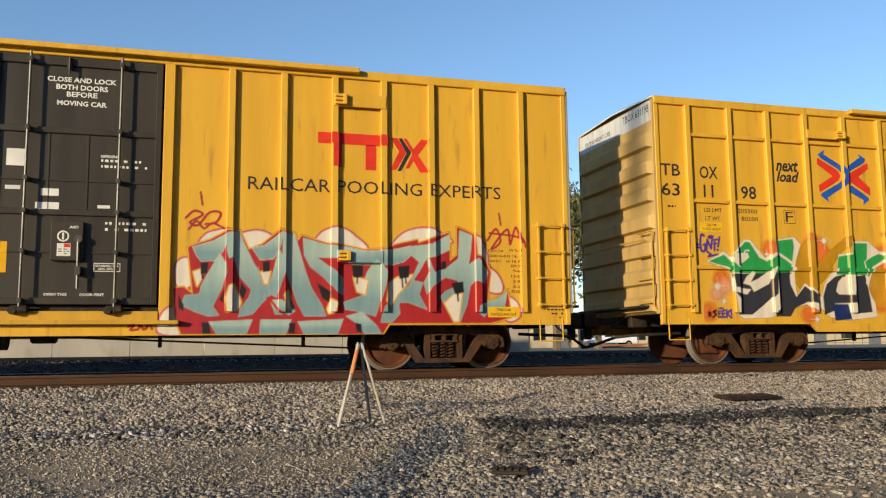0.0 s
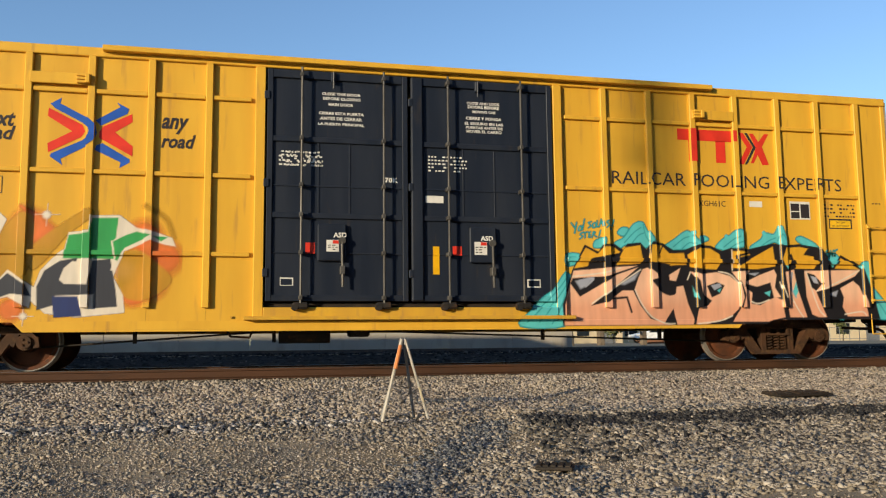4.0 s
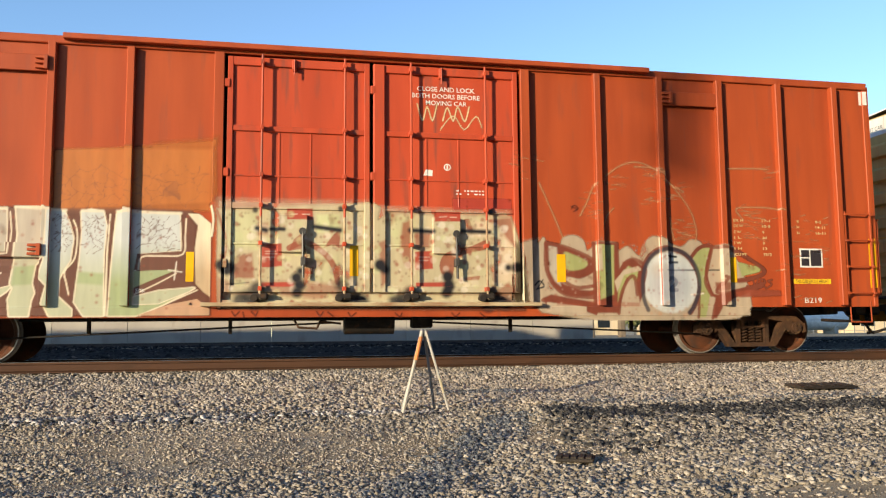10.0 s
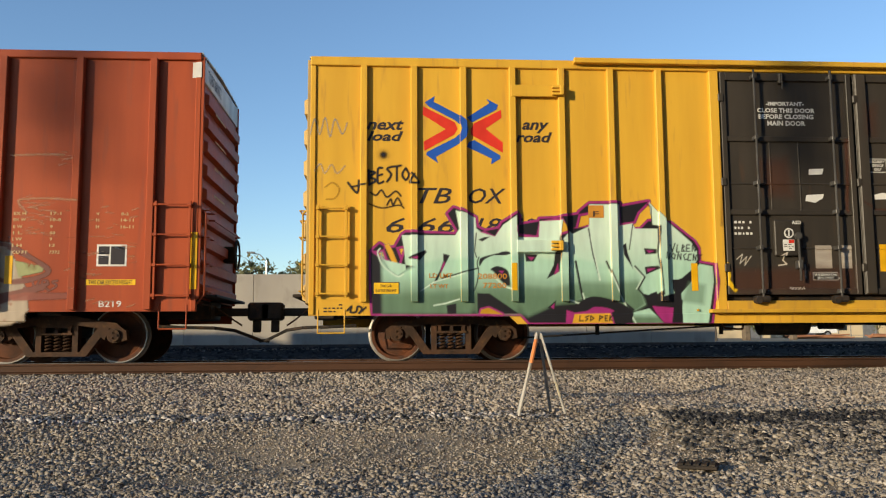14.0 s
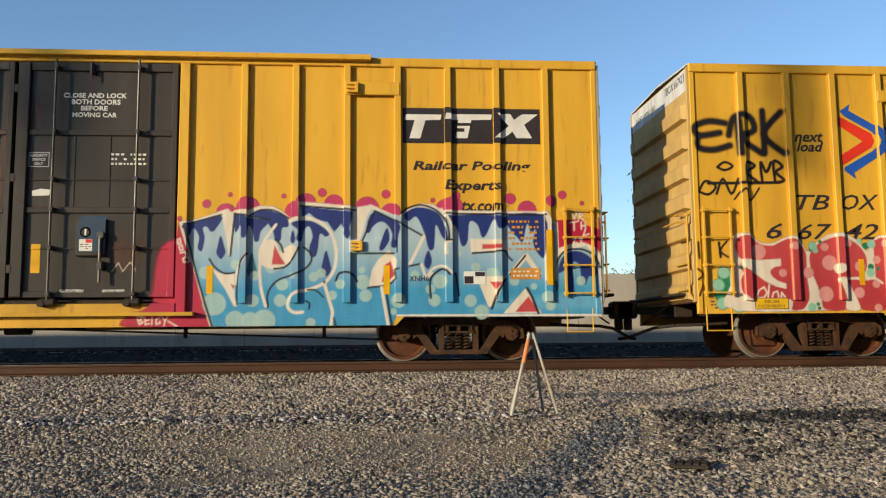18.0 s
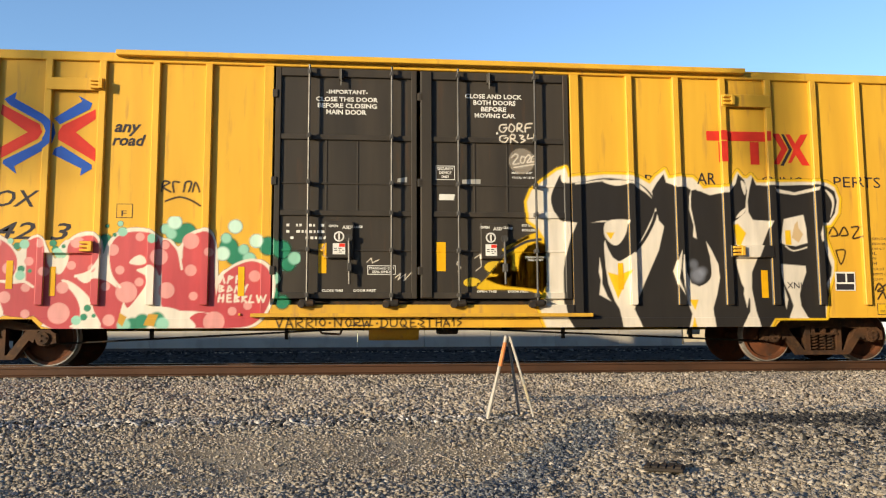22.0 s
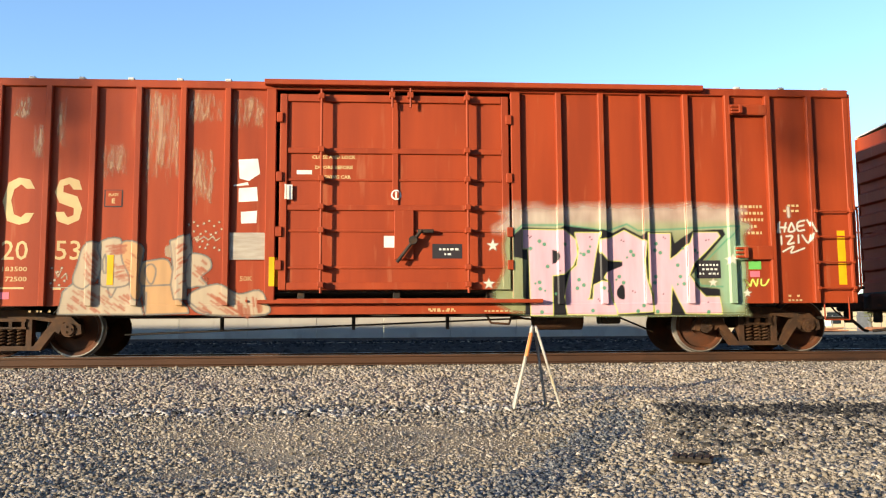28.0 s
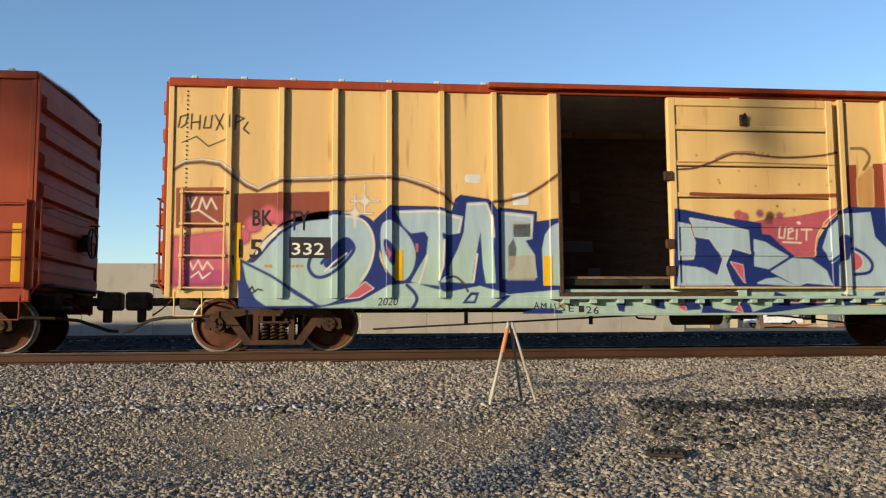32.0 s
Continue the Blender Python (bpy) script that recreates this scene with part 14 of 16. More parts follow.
lettering("F", CREAM, "53", 2.41, 1.55, 2.8, 1.86, bold=0.005)
lettering("F", CREAM, "LD LMT", 0.85, 1.37, 1.24, 1.445, bold=0.01)
lettering("F", CREAM, "LT WT", 0.85, 1.21, 1.2, 1.29, bold=0.01)
lettering("F", CREAM, "183500", 1.61, 1.37, 1.99, 1.443, bold=0.01)
lettering("F", CREAM, "72500", 1.66, 1.21, 1.99, 1.286, bold=0.01)
rect("F", CREAM, 0.86, 1.09, 1.27, 1.12)
rect("F", CREAM, 1.59, 1.09, 1.95, 1.12)
rect("F", CREAM, 2.39, 1.08, 2.52, 1.12)
bars("F", CREAM, 0.93, 0.87, 1.16, 1, 2, 29)
bars("F", CREAM, 0.82, 4.12, 1.32, 4.29, 3, 30)
rect("F", LOGO_PINK, 1.55, 0.93, 1.73, 1.04)
rect("F", SIGNAL, 0.18, 1.15, 0.28, 2.08, "reflector")
rect("F", SIGNAL, 3.22, 1.15, 3.32, 1.63, "reflector", 0.012)
rect("F", SIGNAL, 5.77, 1.12, 5.92, 1.59, "reflector")
lettering("F", CREAM, "50K", 5.3, 1.21, 5.5, 1.287)
bars("F", CREAM, 1.99, 0.7, 2.38, 0.77, 1, 31)
outline("F", WHITE, [(5.25, 3.19), (5.56, 3.21), (5.6, 2.96), (5.42, 2.84), (5.27, 2.88)], "paper")
outline("F", WHITE, [(5.26, 2.72), (5.55, 2.74), (5.57, 2.51), (5.26, 2.49)], "paper")
outline("F", WHITE, [(5.3, 2.33), (5.56, 2.35), (5.55, 2.15), (5.31, 2.14)], "paper")
outline("F", WHITE, [(5.17, 2.77), (5.4, 2.82), (5.42, 2.77), (5.18, 2.75)], "paper")
lettering("F", CREAM, "CLOSE AND LOCK", 6.44, 3.21, 7.15, 3.268, bold=0.04)
lettering("F", CREAM, "DOORS BEFORE", 6.49, 3.04, 7.1, 3.098, bold=0.04)
lettering("F", CREAM, "MOVING CAR", 6.57, 2.88, 7.07, 2.938, bold=0.04)
rect("F", WHITE, 6.19, 2.95, 6.44, 3.02)
rect("F", WHITE, 6.01, 2.53, 6.13, 2.77, "paper", 0.05)
lock_dial("F", 7.81, 2.615, 0.085, RUST_RED)
rect("F", INK, 8.4, 1.57, 8.89, 1.81)
bars("F", WHITE, 8.46, 1.6, 8.83, 1.76, 2, 32, lift=0.008)
rect("F", WHITE, 7.61, 1.75, 7.79, 1.94)
bars("F", CREAM, 8.33, 0.7, 8.75, 0.78, 1, 33)
rect("F", INK, 3.14, 2.4, 3.43, 2.68)
rect("F", RUST_RED, 3.16, 2.42, 3.41, 2.67, "marking", 0.006)
lettering("F", CREAM, "PLATE", 3.21, 2.58, 3.36, 2.62, bold=0.02, lift=0.009)
lettering("F", CREAM, "E", 3.26, 2.46, 3.31, 2.54, bold=0.03, lift=0.009)

g = Mural("F", 2.26, 5.83, 0.60, 2.28)
g.fill(C_SKETCH, [(2.5, 0.7), (2.56, 1.04), (2.69, 1.15), (3.63, 1.14), (3.71, 0.96), (3.79, 0.69)], C_GREYO, 0.026, cover=0.9)
g.fill(C_SKETCH, [(2.71, 1.26), (2.77, 1.47), (2.86, 1.77), (3.08, 1.81), (3.12, 1.58), (3.09, 1.31), (2.9, 1.11), (2.74, 1.15)], C_GREYO, 0.026, cover=0.9, bent=True)
g.fill(C_SKETCH, [(3.08, 1.8), (3.4, 1.88), (3.47, 1.53), (3.57, 1.31), (3.51, 1.15), (3.16, 1.14), (3.12, 1.34), (3.17, 1.47)], C_GREYO, 0.026, cover=0.9, bent=True)
g.fill(C_TANS, [(3.44, 1.8), (3.58, 1.84), (3.76, 1.75), (3.74, 1.47), (3.74, 0.96), (3.63, 0.99), (3.57, 1.31), (3.47, 1.53)], C_GREYO, 0.026, bent=True)
g.fill(C_TANS, [(3.77, 1.47), (3.91, 1.53), (4.12, 1.55), (4.2, 1.45), (4.23, 1.18), (3.78, 1.14)], C_GREYO, 0.026, bent=True)
g.fill(C_TANS, [(3.83, 1.42), (3.91, 1.47), (3.97, 1.37), (3.92, 1.18), (3.85, 1.26)], C_GREYO, 0.026, bent=True)
g.fill(C_TANS, [(3.78, 1.12), (4.24, 1.14), (4.29, 0.99), (4.48, 0.78), (4.5, 0.71), (3.85, 0.69)], C_GREYO, 0.026)
g.fill(C_SKETCH, [(4.2, 1.85), (4.49, 1.95), (4.53, 1.64), (4.46, 1.31), (4.45, 0.93), (4.28, 0.93), (4.23, 1.15), (4.26, 1.42)], C_GREYO, 0.026, cover=0.92)
g.fill(C_SKETCH, [(4.49, 1.58), (4.62, 1.64), (4.8, 1.57), (4.83, 1.42), (4.68, 1.28), (4.77, 1.15), (4.63, 1.14), (4.47, 1.15)], C_GREYO, 0.026, cover=0.85, bent=True)
g.fill(C_SKETCH, [(4.52, 0.99), (4.95, 1.15), (5.28, 0.99), (5.6, 1.05), (5.73, 0.87), (5.71, 0.68), (4.86, 0.68), (4.59, 0.77)], C_GREYO, 0.026, cover=0.92, bent=True)
g.fill(C_SKETCH, [(4.11, 1.76), (4.19, 1.8), (4.22, 1.58), (4.12, 1.61)], cover=0.6)
g.line(C_GREYO, 0.026, [(3.18, 1.34), (3.14, 1.47), (3.19, 1.64), (3.21, 1.34)], bent=True)
g.line(C_GREYO, 0.026, [(3.84, 1.03), (3.84, 0.72)])
g.line(C_GREYO, 0.026, [(4.51, 0.88), (4.7, 0.74), (4.86, 0.69)], bent=True)
g.line(C_GREYO, 0.026, [(3.24, 1.1), (3.29, 0.95), (3.37, 1.1)], bent=True)
g.line(C_GREYO, 0.028, [(4.25, 1.8), (4.37, 0.96)], soft=0.044, cover=0.5)
g.line(C_GREYO, 0.022, [(4.4, 1.88), (4.46, 0.99)], soft=0.033, cover=0.5)
rub = random.Random(8)
for k in range(46):
    x, z = rub.uniform(2.62, 3.58), rub.uniform(0.74, 1.07)
    g.line(C_HATCH, rub.uniform(0.017, 0.040), [(x, z), (x + 0.08, z + -0.06)], soft=0.015, cover=rub.uniform(0.4, 0.85))
for k in range(22):
    x, z = rub.uniform(2.84, 3.03), rub.uniform(1.18, 1.74)
    g.line(C_HATCH, rub.uniform(0.017, 0.040), [(x, z), (x + 0.06, z + -0.08)], soft=0.015, cover=rub.uniform(0.4, 0.85))
for k in range(14):
    x, z = rub.uniform(3.17, 3.42), rub.uniform(1.64, 1.77)
    g.line(C_HATCH, rub.uniform(0.022, 0.053), [(x, z), (x + 0.11, z + 0.02)], soft=0.015, cover=rub.uniform(0.4, 0.85))
for k in range(16):
    x, z = rub.uniform(3.23, 3.47), rub.uniform(1.18, 1.53)
    g.line(C_HATCH, rub.uniform(0.017, 0.040), [(x, z), (x + 0.10, z + 0.02)], soft=0.015, cover=rub.uniform(0.4, 0.85))
for k in range(18):
    x, z = rub.uniform(4.28, 4.41), rub.uniform(0.99, 1.75)
    g.line(C_HATCH, rub.uniform(0.017, 0.040), [(x, z), (x + 0.08, z + 0.06)], soft=0.015, cover=rub.uniform(0.4, 0.85))
for k in range(16):
    x, z = rub.uniform(4.54, 4.73), rub.uniform(1.20, 1.56)
    g.line(C_HATCH, rub.uniform(0.017, 0.040), [(x, z), (x + 0.07, z + -0.06)], soft=0.015, cover=rub.uniform(0.4, 0.85))
for k in range(34):
    x, z = rub.uniform(4.62, 5.28), rub.uniform(0.74, 1.03)
    g.line(C_HATCH, rub.uniform(0.017, 0.040), [(x, z), (x + 0.12, z + -0.08)], soft=0.015, cover=rub.uniform(0.4, 0.85))
for k in range(22):
    x, z = rub.uniform(5.28, 5.66), rub.uniform(0.74, 0.95)
    g.line(C_HATCH, rub.uniform(0.017, 0.040), [(x, z), (x + 0.02, z + -0.14)], soft=0.015, cover=rub.uniform(0.4, 0.85))
for k in range(12):
    x, z = rub.uniform(3.49, 3.66), rub.uniform(1.04, 1.75)
    g.line(C_HATCH, rub.uniform(0.011, 0.027), [(x, z), (x + 0.07, z + -0.04)], soft=0.015, cover=rub.uniform(0.4, 0.85))
g.dots(C_SKETCH, 0.018, [(4.48, 2.12), (4.56, 2.16), (4.62, 2.1), (4.72, 2.14), (4.8, 2.18), (4.88, 2.1), (4.96, 2.16), (5, 2.05), (4.56, 2.01), (4.67, 1.97), (4.75, 2.01), (4.83, 1.96), (4.91, 1.99), (4.6, 1.88), (4.7, 1.85), (4.78, 1.8), (4.66, 1.76), (4.75, 1.74), (4.89, 1.75), (4.97, 1.71)])
g.dots(C_SKETCH, 0.02, [(2.37, 1.42), (2.46, 1.36), (2.52, 1.42), (2.42, 1.23), (2.57, 1.22), (2.36, 1.18), (2.49, 1.15)])
g.line(C_SKETCH, 0.018, [(4.56, 1.9), (4.64, 1.93), (4.61, 1.85), (4.7, 1.91)], cover=0.9)
g.line(C_SKETCH, 0.018, [(4.72, 1.93), (4.79, 1.87), (4.87, 1.94)], cover=0.9)
g.line(C_SKETCH, 0.018, [(4.86, 1.93), (4.91, 1.86), (4.97, 1.9)], cover=0.9)
g.line(C_SKETCH, 0.018, [(2.43, 1.36), (2.47, 1.28), (2.51, 1.38)], cover=0.9)
g.line(C_SKETCH, 0.018, [(2.52, 1.26), (2.59, 1.34), (2.61, 1.25)], cover=0.9)
g.line(C_SKETCH, 0.018, [(2.38, 1.11), (2.69, 1.11)], cover=0.9)
g.finish("tan and white sketchy letters along the lower side")

g = Mural("F", 0.09, 5.77, 2.32, 4.42)
rub = random.Random(12)
for x0, x1, z0, z1, c in (
    (0.55, 0.69, 3.30, 4.20, 0.44),
    (0.21, 0.44, 3.58, 4.20, 0.32),
    (0.80, 1.15, 2.97, 4.25, 0.40),
    (1.70, 1.91, 3.77, 4.17, 0.48),
    (2.01, 2.15, 3.07, 3.74, 0.44),
    (2.39, 2.49, 3.22, 4.18, 0.32),
    (3.09, 3.47, 2.79, 3.42, 0.40),
    (3.77, 4.29, 2.55, 4.30, 0.40),
    (4.45, 4.94, 3.72, 4.27, 0.36),
    (4.55, 4.89, 2.37, 3.34, 0.44),
    (5.17, 5.65, 3.63, 4.22, 0.28),
):
    for k in range(int((x1 - x0) * 110) + 5):
        x = rub.uniform(x0, x1)
        top = z1 - (z1 - z0) * rub.random() ** 1.6 * 0.75
        foot = top - (top - z0) * rub.uniform(0.15, 0.7)
        if k % 9 == 0:
            g.line(C_PEACHF, 0.07, [(x, top), (x, (top + foot) / 2)], soft=0.11, cover=0.5 * c)
        g.line(C_PEACHF, rub.uniform(0.008, 0.03), [(x, top), (x + rub.uniform(-0.02, 0.02), (top + foot) / 2), (x + rub.uniform(-0.03, 0.03), foot)], soft=0.02, cover=c * rub.uniform(0.4, 1.15))
g.wear(0.40, 6)
g.finish("pale rubbed streaks on the upper side panels")
bars("F", CREAM, 13.63, 1.95, 14.02, 2.51, 5, 36)
bars("F", CREAM, 14.38, 2.34, 14.7, 2.52, 2, 37)
bars("F", CREAM, 14.4, 0.83, 14.66, 0.98, 2, 38)
rect("F", SIGNAL, 15.3, 1.13, 15.44, 2.05, "reflector")
rect("F", LOGO_GREEN, 13.73, 1.39, 13.95, 1.53)
rect("F", LOGO_PINK, 13.75, 1.26, 13.92, 1.36)
rect("F", INK, 12.83, 1.24, 13.24, 1.54, "marking", 0.012)
bars("F", WHITE, 12.87, 1.28, 13.2, 1.5, 3, 39, lift=0.016)
bars("F", CREAM, 8.36, 0.69, 8.8, 0.74, 1, 40)
bars("F", CREAM, 9.25, 0.68, 9.77, 0.74, 1, 41)

g = Mural("F", 9.13, 13.87, 0.60, 2.55)
rub = random.Random(77)
for k in range(46):
    x, z = rub.uniform(9.66, 13.62), 2.16 + 0.30 * rub.random() ** 2
    g.dots(C_WHITE, rub.uniform(0.05, 0.13), [(x, z)], soft=0.16, cover=rub.uniform(0.08, 0.22))
g.fill(C_WHITE, [(9.62, 2.23), (9.9, 2.4), (13.42, 2.45), (13.57, 2.27), (13.5, 2.01), (9.71, 1.97)], soft=0.147, cover=0.45, bent=True)
g.fill(C_PGREEN, [(9.58, 1.83), (9.78, 2.07), (10.61, 2.15), (13.51, 2.18), (13.67, 1.93), (13.64, 0.79), (13.34, 0.62), (9.69, 0.7), (9.61, 1.46)], soft=0.111, cover=0.75, bent=True)
g.fill(C_LGREEN, [(13.2, 1.93), (13.61, 1.93), (13.63, 0.84), (13.27, 0.79)], soft=0.111, cover=0.4, bent=True)
g.line(C_MINTD, 0.028, [(9.72, 1.97), (9.9, 2.13), (10.61, 2.13), (11.09, 2.07), (11.32, 2.03), (11.52, 2.1), (11.66, 2.15), (11.85, 2.04), (12.53, 2.07), (13.6, 2.12)], soft=0.018)
g.line(C_MINTD, 0.028, [(13.58, 2.09), (13.11, 1.64), (12.77, 1.28), (12.9, 1.12), (13.27, 1.1)], soft=0.018)
g.fill(C_BLACK, [(9.73, 1.95), (9.9, 2.09), (10.51, 2.07), (10.61, 2.12), (11.28, 2.04), (11.42, 2), (11.61, 2.1), (11.9, 1.95), (11.97, 2.02), (12.43, 2.01), (12.47, 1.83), (12.77, 2.04), (13.31, 2.07), (13.35, 1.98), (13, 1.6), (12.71, 1.29), (12.88, 1.1), (13.22, 1.06), (13.25, 0.62), (9.92, 0.64), (9.96, 1.55), (9.73, 1.59)])
g.fill(C_PINKP, [(9.9, 2.05), (10.61, 2.04), (10.79, 1.88), (10.81, 1.64), (10.74, 1.46), (10.59, 1.32), (10.39, 1.29), (10.38, 0.64), (10.02, 0.64), (10.01, 1.27), (9.99, 1.74), (9.9, 1.74)], C_LIME, 0.012)
g.fill(C_BLACK, [(10.39, 1.72), (10.47, 1.7), (10.51, 1.6), (10.46, 1.5), (10.39, 1.48)])
g.fill(C_PINKP, [(10.78, 2), (11.2, 2), (11.12, 1.64), (11.04, 1.18), (11, 0.93), (10.96, 0.89), (11.06, 0.89), (11.08, 1.13), (11.21, 1.19), (11.33, 1.17), (11.37, 0.89), (11.44, 0.75), (11.46, 0.64), (10.63, 0.65), (10.58, 0.94), (10.64, 1.18), (10.69, 1.36), (10.8, 1.46), (10.84, 1.74)], C_LIME, 0.012)
g.fill(C_PINKP, [(11.2, 1.88), (11.37, 1.91), (11.61, 2.04), (11.97, 1.85), (11.93, 1.55), (11.94, 1.27), (12.01, 0.99), (12.06, 0.85), (12.06, 0.69), (11.48, 0.66), (11.45, 0.75), (11.39, 0.94), (11.35, 1.17), (11.24, 1.25), (11.31, 1.38), (11.53, 1.44), (11.56, 1.53), (11.31, 1.55), (11.19, 1.69)], C_LIME, 0.012)
g.fill(C_BLACK, [(11.46, 1.02), (11.53, 1.13), (11.59, 1.1), (11.59, 0.9), (11.49, 0.92)], bent=True)
g.fill(C_BLACK, [(11.19, 1.59), (11.32, 1.48), (11.57, 1.52), (11.57, 1.45), (11.4, 1.38), (11.21, 1.31), (11.06, 1.18), (11.13, 1.55)])
g.fill(C_PINKP, [(12, 1.99), (12.4, 1.99), (12.38, 1.55), (12.51, 1.64), (12.71, 1.83), (12.78, 2.01), (13.21, 2.01), (13.25, 1.95), (13, 1.69), (12.75, 1.46), (12.67, 1.29), (12.83, 1.08), (12.97, 0.93), (13.21, 0.93), (13.24, 0.65), (12.62, 0.66), (12.53, 0.84), (12.4, 1.13), (12.36, 0.66), (12.1, 0.66), (12.09, 0.99), (12, 1.17)], C_LIME, 0.012)
g.dots(C_MINTD, 0.033, [(10.18, 1.86), (10.26, 1.81), (11, 1.69), (10.92, 1.64), (10.83, 1.22), (10.91, 1.13), (10.8, 1.08), (10.17, 1.18), (10.18, 1.07), (10.31, 1.44), (11.51, 1.27), (11.58, 1.17), (11.72, 1.69), (11.76, 1.63), (11.23, 1.08), (12.15, 1.82), (12.13, 1.71), (12.22, 1.67), (12.13, 1.27), (12.11, 1.17), (12.51, 1.46), (12.55, 1.27), (12.61, 1.15), (12.81, 1.71), (10.2, 0.69), (11.05, 0.71), (11.81, 0.7), (11.91, 0.79), (12.14, 0.69), (13.01, 0.68), (10.03, 1.74), (10.6, 1.81)])
g.dots(C_MINTD, 0.02, [(10.1, 1.16), (11.03, 1.77), (11.46, 1.22), (11.3, 1.03), (12.5, 1.14), (12.86, 1.67), (10.87, 1.66), (10.26, 1.04), (11.65, 1.59), (10.44, 0.99), (12.61, 1.74)])
g.dots(C_BLACK, 0.012, [(9.99, 1.95), (10.04, 1.94), (10.02, 1.92), (11.03, 1.93), (11.06, 1.89), (11.56, 1.88), (11.6, 1.86), (12.28, 1.93), (12.31, 1.91), (13.01, 1.88), (13.06, 1.89), (10.5, 1.36), (11.15, 0.9), (11.17, 0.87), (11.73, 1.03), (11.77, 1.01), (12.25, 0.98), (13.01, 0.84)])
g.fill(C_WHITE, [(9.4, 1.89), (9.42, 1.82), (9.5, 1.82), (9.44, 1.77), (9.46, 1.7), (9.4, 1.74), (9.33, 1.7), (9.36, 1.77), (9.3, 1.82), (9.37, 1.82)], soft=0.018)
g.fill(C_WHITE, [(9.32, 1.25), (9.35, 1.19), (9.42, 1.18), (9.36, 1.14), (9.38, 1.07), (9.32, 1.11), (9.26, 1.07), (9.28, 1.14), (9.23, 1.18), (9.3, 1.19)], soft=0.018)
g.fill(C_WHITE, [(13.43, 1.65), (13.45, 1.59), (13.53, 1.58), (13.46, 1.54), (13.48, 1.47), (13.42, 1.51), (13.36, 1.47), (13.38, 1.54), (13.32, 1.58), (13.4, 1.59)], soft=0.018)
g.fill(C_WHITE, [(13.11, 1.25), (13.13, 1.2), (13.18, 1.19), (13.14, 1.16), (13.15, 1.11), (13.1, 1.14), (13.06, 1.11), (13.07, 1.16), (13.03, 1.19), (13.09, 1.2)], soft=0.018)
g.fill(C_WHITE, [(13.69, 1.07), (13.71, 1.02), (13.77, 1.01), (13.72, 0.98), (13.73, 0.93), (13.69, 0.96), (13.64, 0.93), (13.66, 0.98), (13.62, 1.01), (13.67, 1.02)], soft=0.018)
g.finish("pink spotted letters with black shadow in a green-white haze")

g = Mural("F", 13.52, 15.02, 1.03, 2.56)
g.line(C_WHITE, 0.038, [(14.28, 2.16), (14.3, 2.02)])
g.line(C_WHITE, 0.033, [(14.3, 2.19), (14.26, 2.02)])
g.line(C_WHITE, 0.033, [(14.41, 2.18), (14.38, 2.03)])
g.line(C_WHITE, 0.033, [(14.28, 2.1), (14.41, 2.1)])
g.line(C_WHITE, 0.033, [(14.51, 2.18), (14.45, 2.04), (14.56, 2.05), (14.51, 2.18)], bent=True)
g.line(C_WHITE, 0.033, [(14.74, 2.22), (14.62, 2.18), (14.62, 2.05), (14.73, 2.06)], bent=True)
g.line(C_WHITE, 0.033, [(14.62, 2.12), (14.72, 2.14)])
g.line(C_WHITE, 0.033, [(14.79, 2.23), (14.9, 2.03)])
g.line(C_WHITE, 0.033, [(14.32, 1.95), (14.32, 1.82)])
g.line(C_WHITE, 0.033, [(14.41, 1.95), (14.52, 1.95), (14.43, 1.82), (14.54, 1.84)], bent=True)
g.line(C_WHITE, 0.033, [(14.62, 1.97), (14.62, 1.84)])
g.line(C_WHITE, 0.033, [(14.69, 1.97), (14.79, 1.84), (14.85, 1.99)], bent=True)
g.line(C_WHITE, 0.028, [(14.34, 1.69), (14.53, 1.78), (14.48, 1.67), (14.72, 1.75)], bent=True)
g.line(C_WHITE, 0.038, [(14.46, 2.44), (14.47, 2.29)], soft=0.056)
g.line(C_LIME, 0.028, [(13.64, 1.22), (13.73, 1.13), (13.68, 1.08)], bent=True)
g.line(C_LIME, 0.028, [(13.75, 1.11), (13.79, 1.22), (13.85, 1.11), (13.88, 1.22)], bent=True)
g.line(C_LIME, 0.028, [(13.94, 1.22), (13.94, 1.13), (14.01, 1.13), (14.07, 1.22)], bent=True)
g.finish("white tag near the ladder")
bars("G", ORANGE_PLATE, 1.48, 1.33, 1.74, 1.43, 1, 42, lift=0.012)
bars("G", ORANGE_PLATE, 1.94, 1.33, 2.18, 1.43, 1, 43, lift=0.012)
rect("G", INK, 1.94, 1.51, 2.6, 1.85, "marking", 0.012)
lettering("G", WHITE, "332", 1.98, 1.56, 2.5, 1.759, bold=0.01, lift=0.016)
lettering("G", INK, "BK", 1.35, 2.03, 1.66, 2.29, bold=0.008, lift=0.012)
lettering("G", INK, "TY", 1.94, 1.96, 2.25, 2.28, bold=0.008, lift=0.012)
lettering("G", INK, "15", 1.14, 1.51, 1.51, 1.81, bold=0.008, lift=0.012)
rect("G", SIGNAL, 1.07, 1.15, 1.17, 2.08, "reflector", 0.012)
rect("G", SIGNAL, 3.65, 1.15, 3.77, 1.64, "reflector", 0.012)
rect("G", SIGNAL, 6.11, 1.06, 6.24, 1.55, "reflector", 0.012)
outline("G", WHITE, [(4.8, 2.88), (4.85, 2.92), (5.07, 2.91), (5.07, 2.8), (5.03, 2.77), (4.81, 2.78)], "paper")
outline("G", WHITE, [(5.6, 2.59), (5.87, 2.63), (5.88, 2.41), (5.61, 2.4)], "paper")
rect("G", GREY_PATCH, 5.33, 1.25, 5.97, 1.52)
rect("G", INK, 1.38, 1.22, 1.56, 1.35)

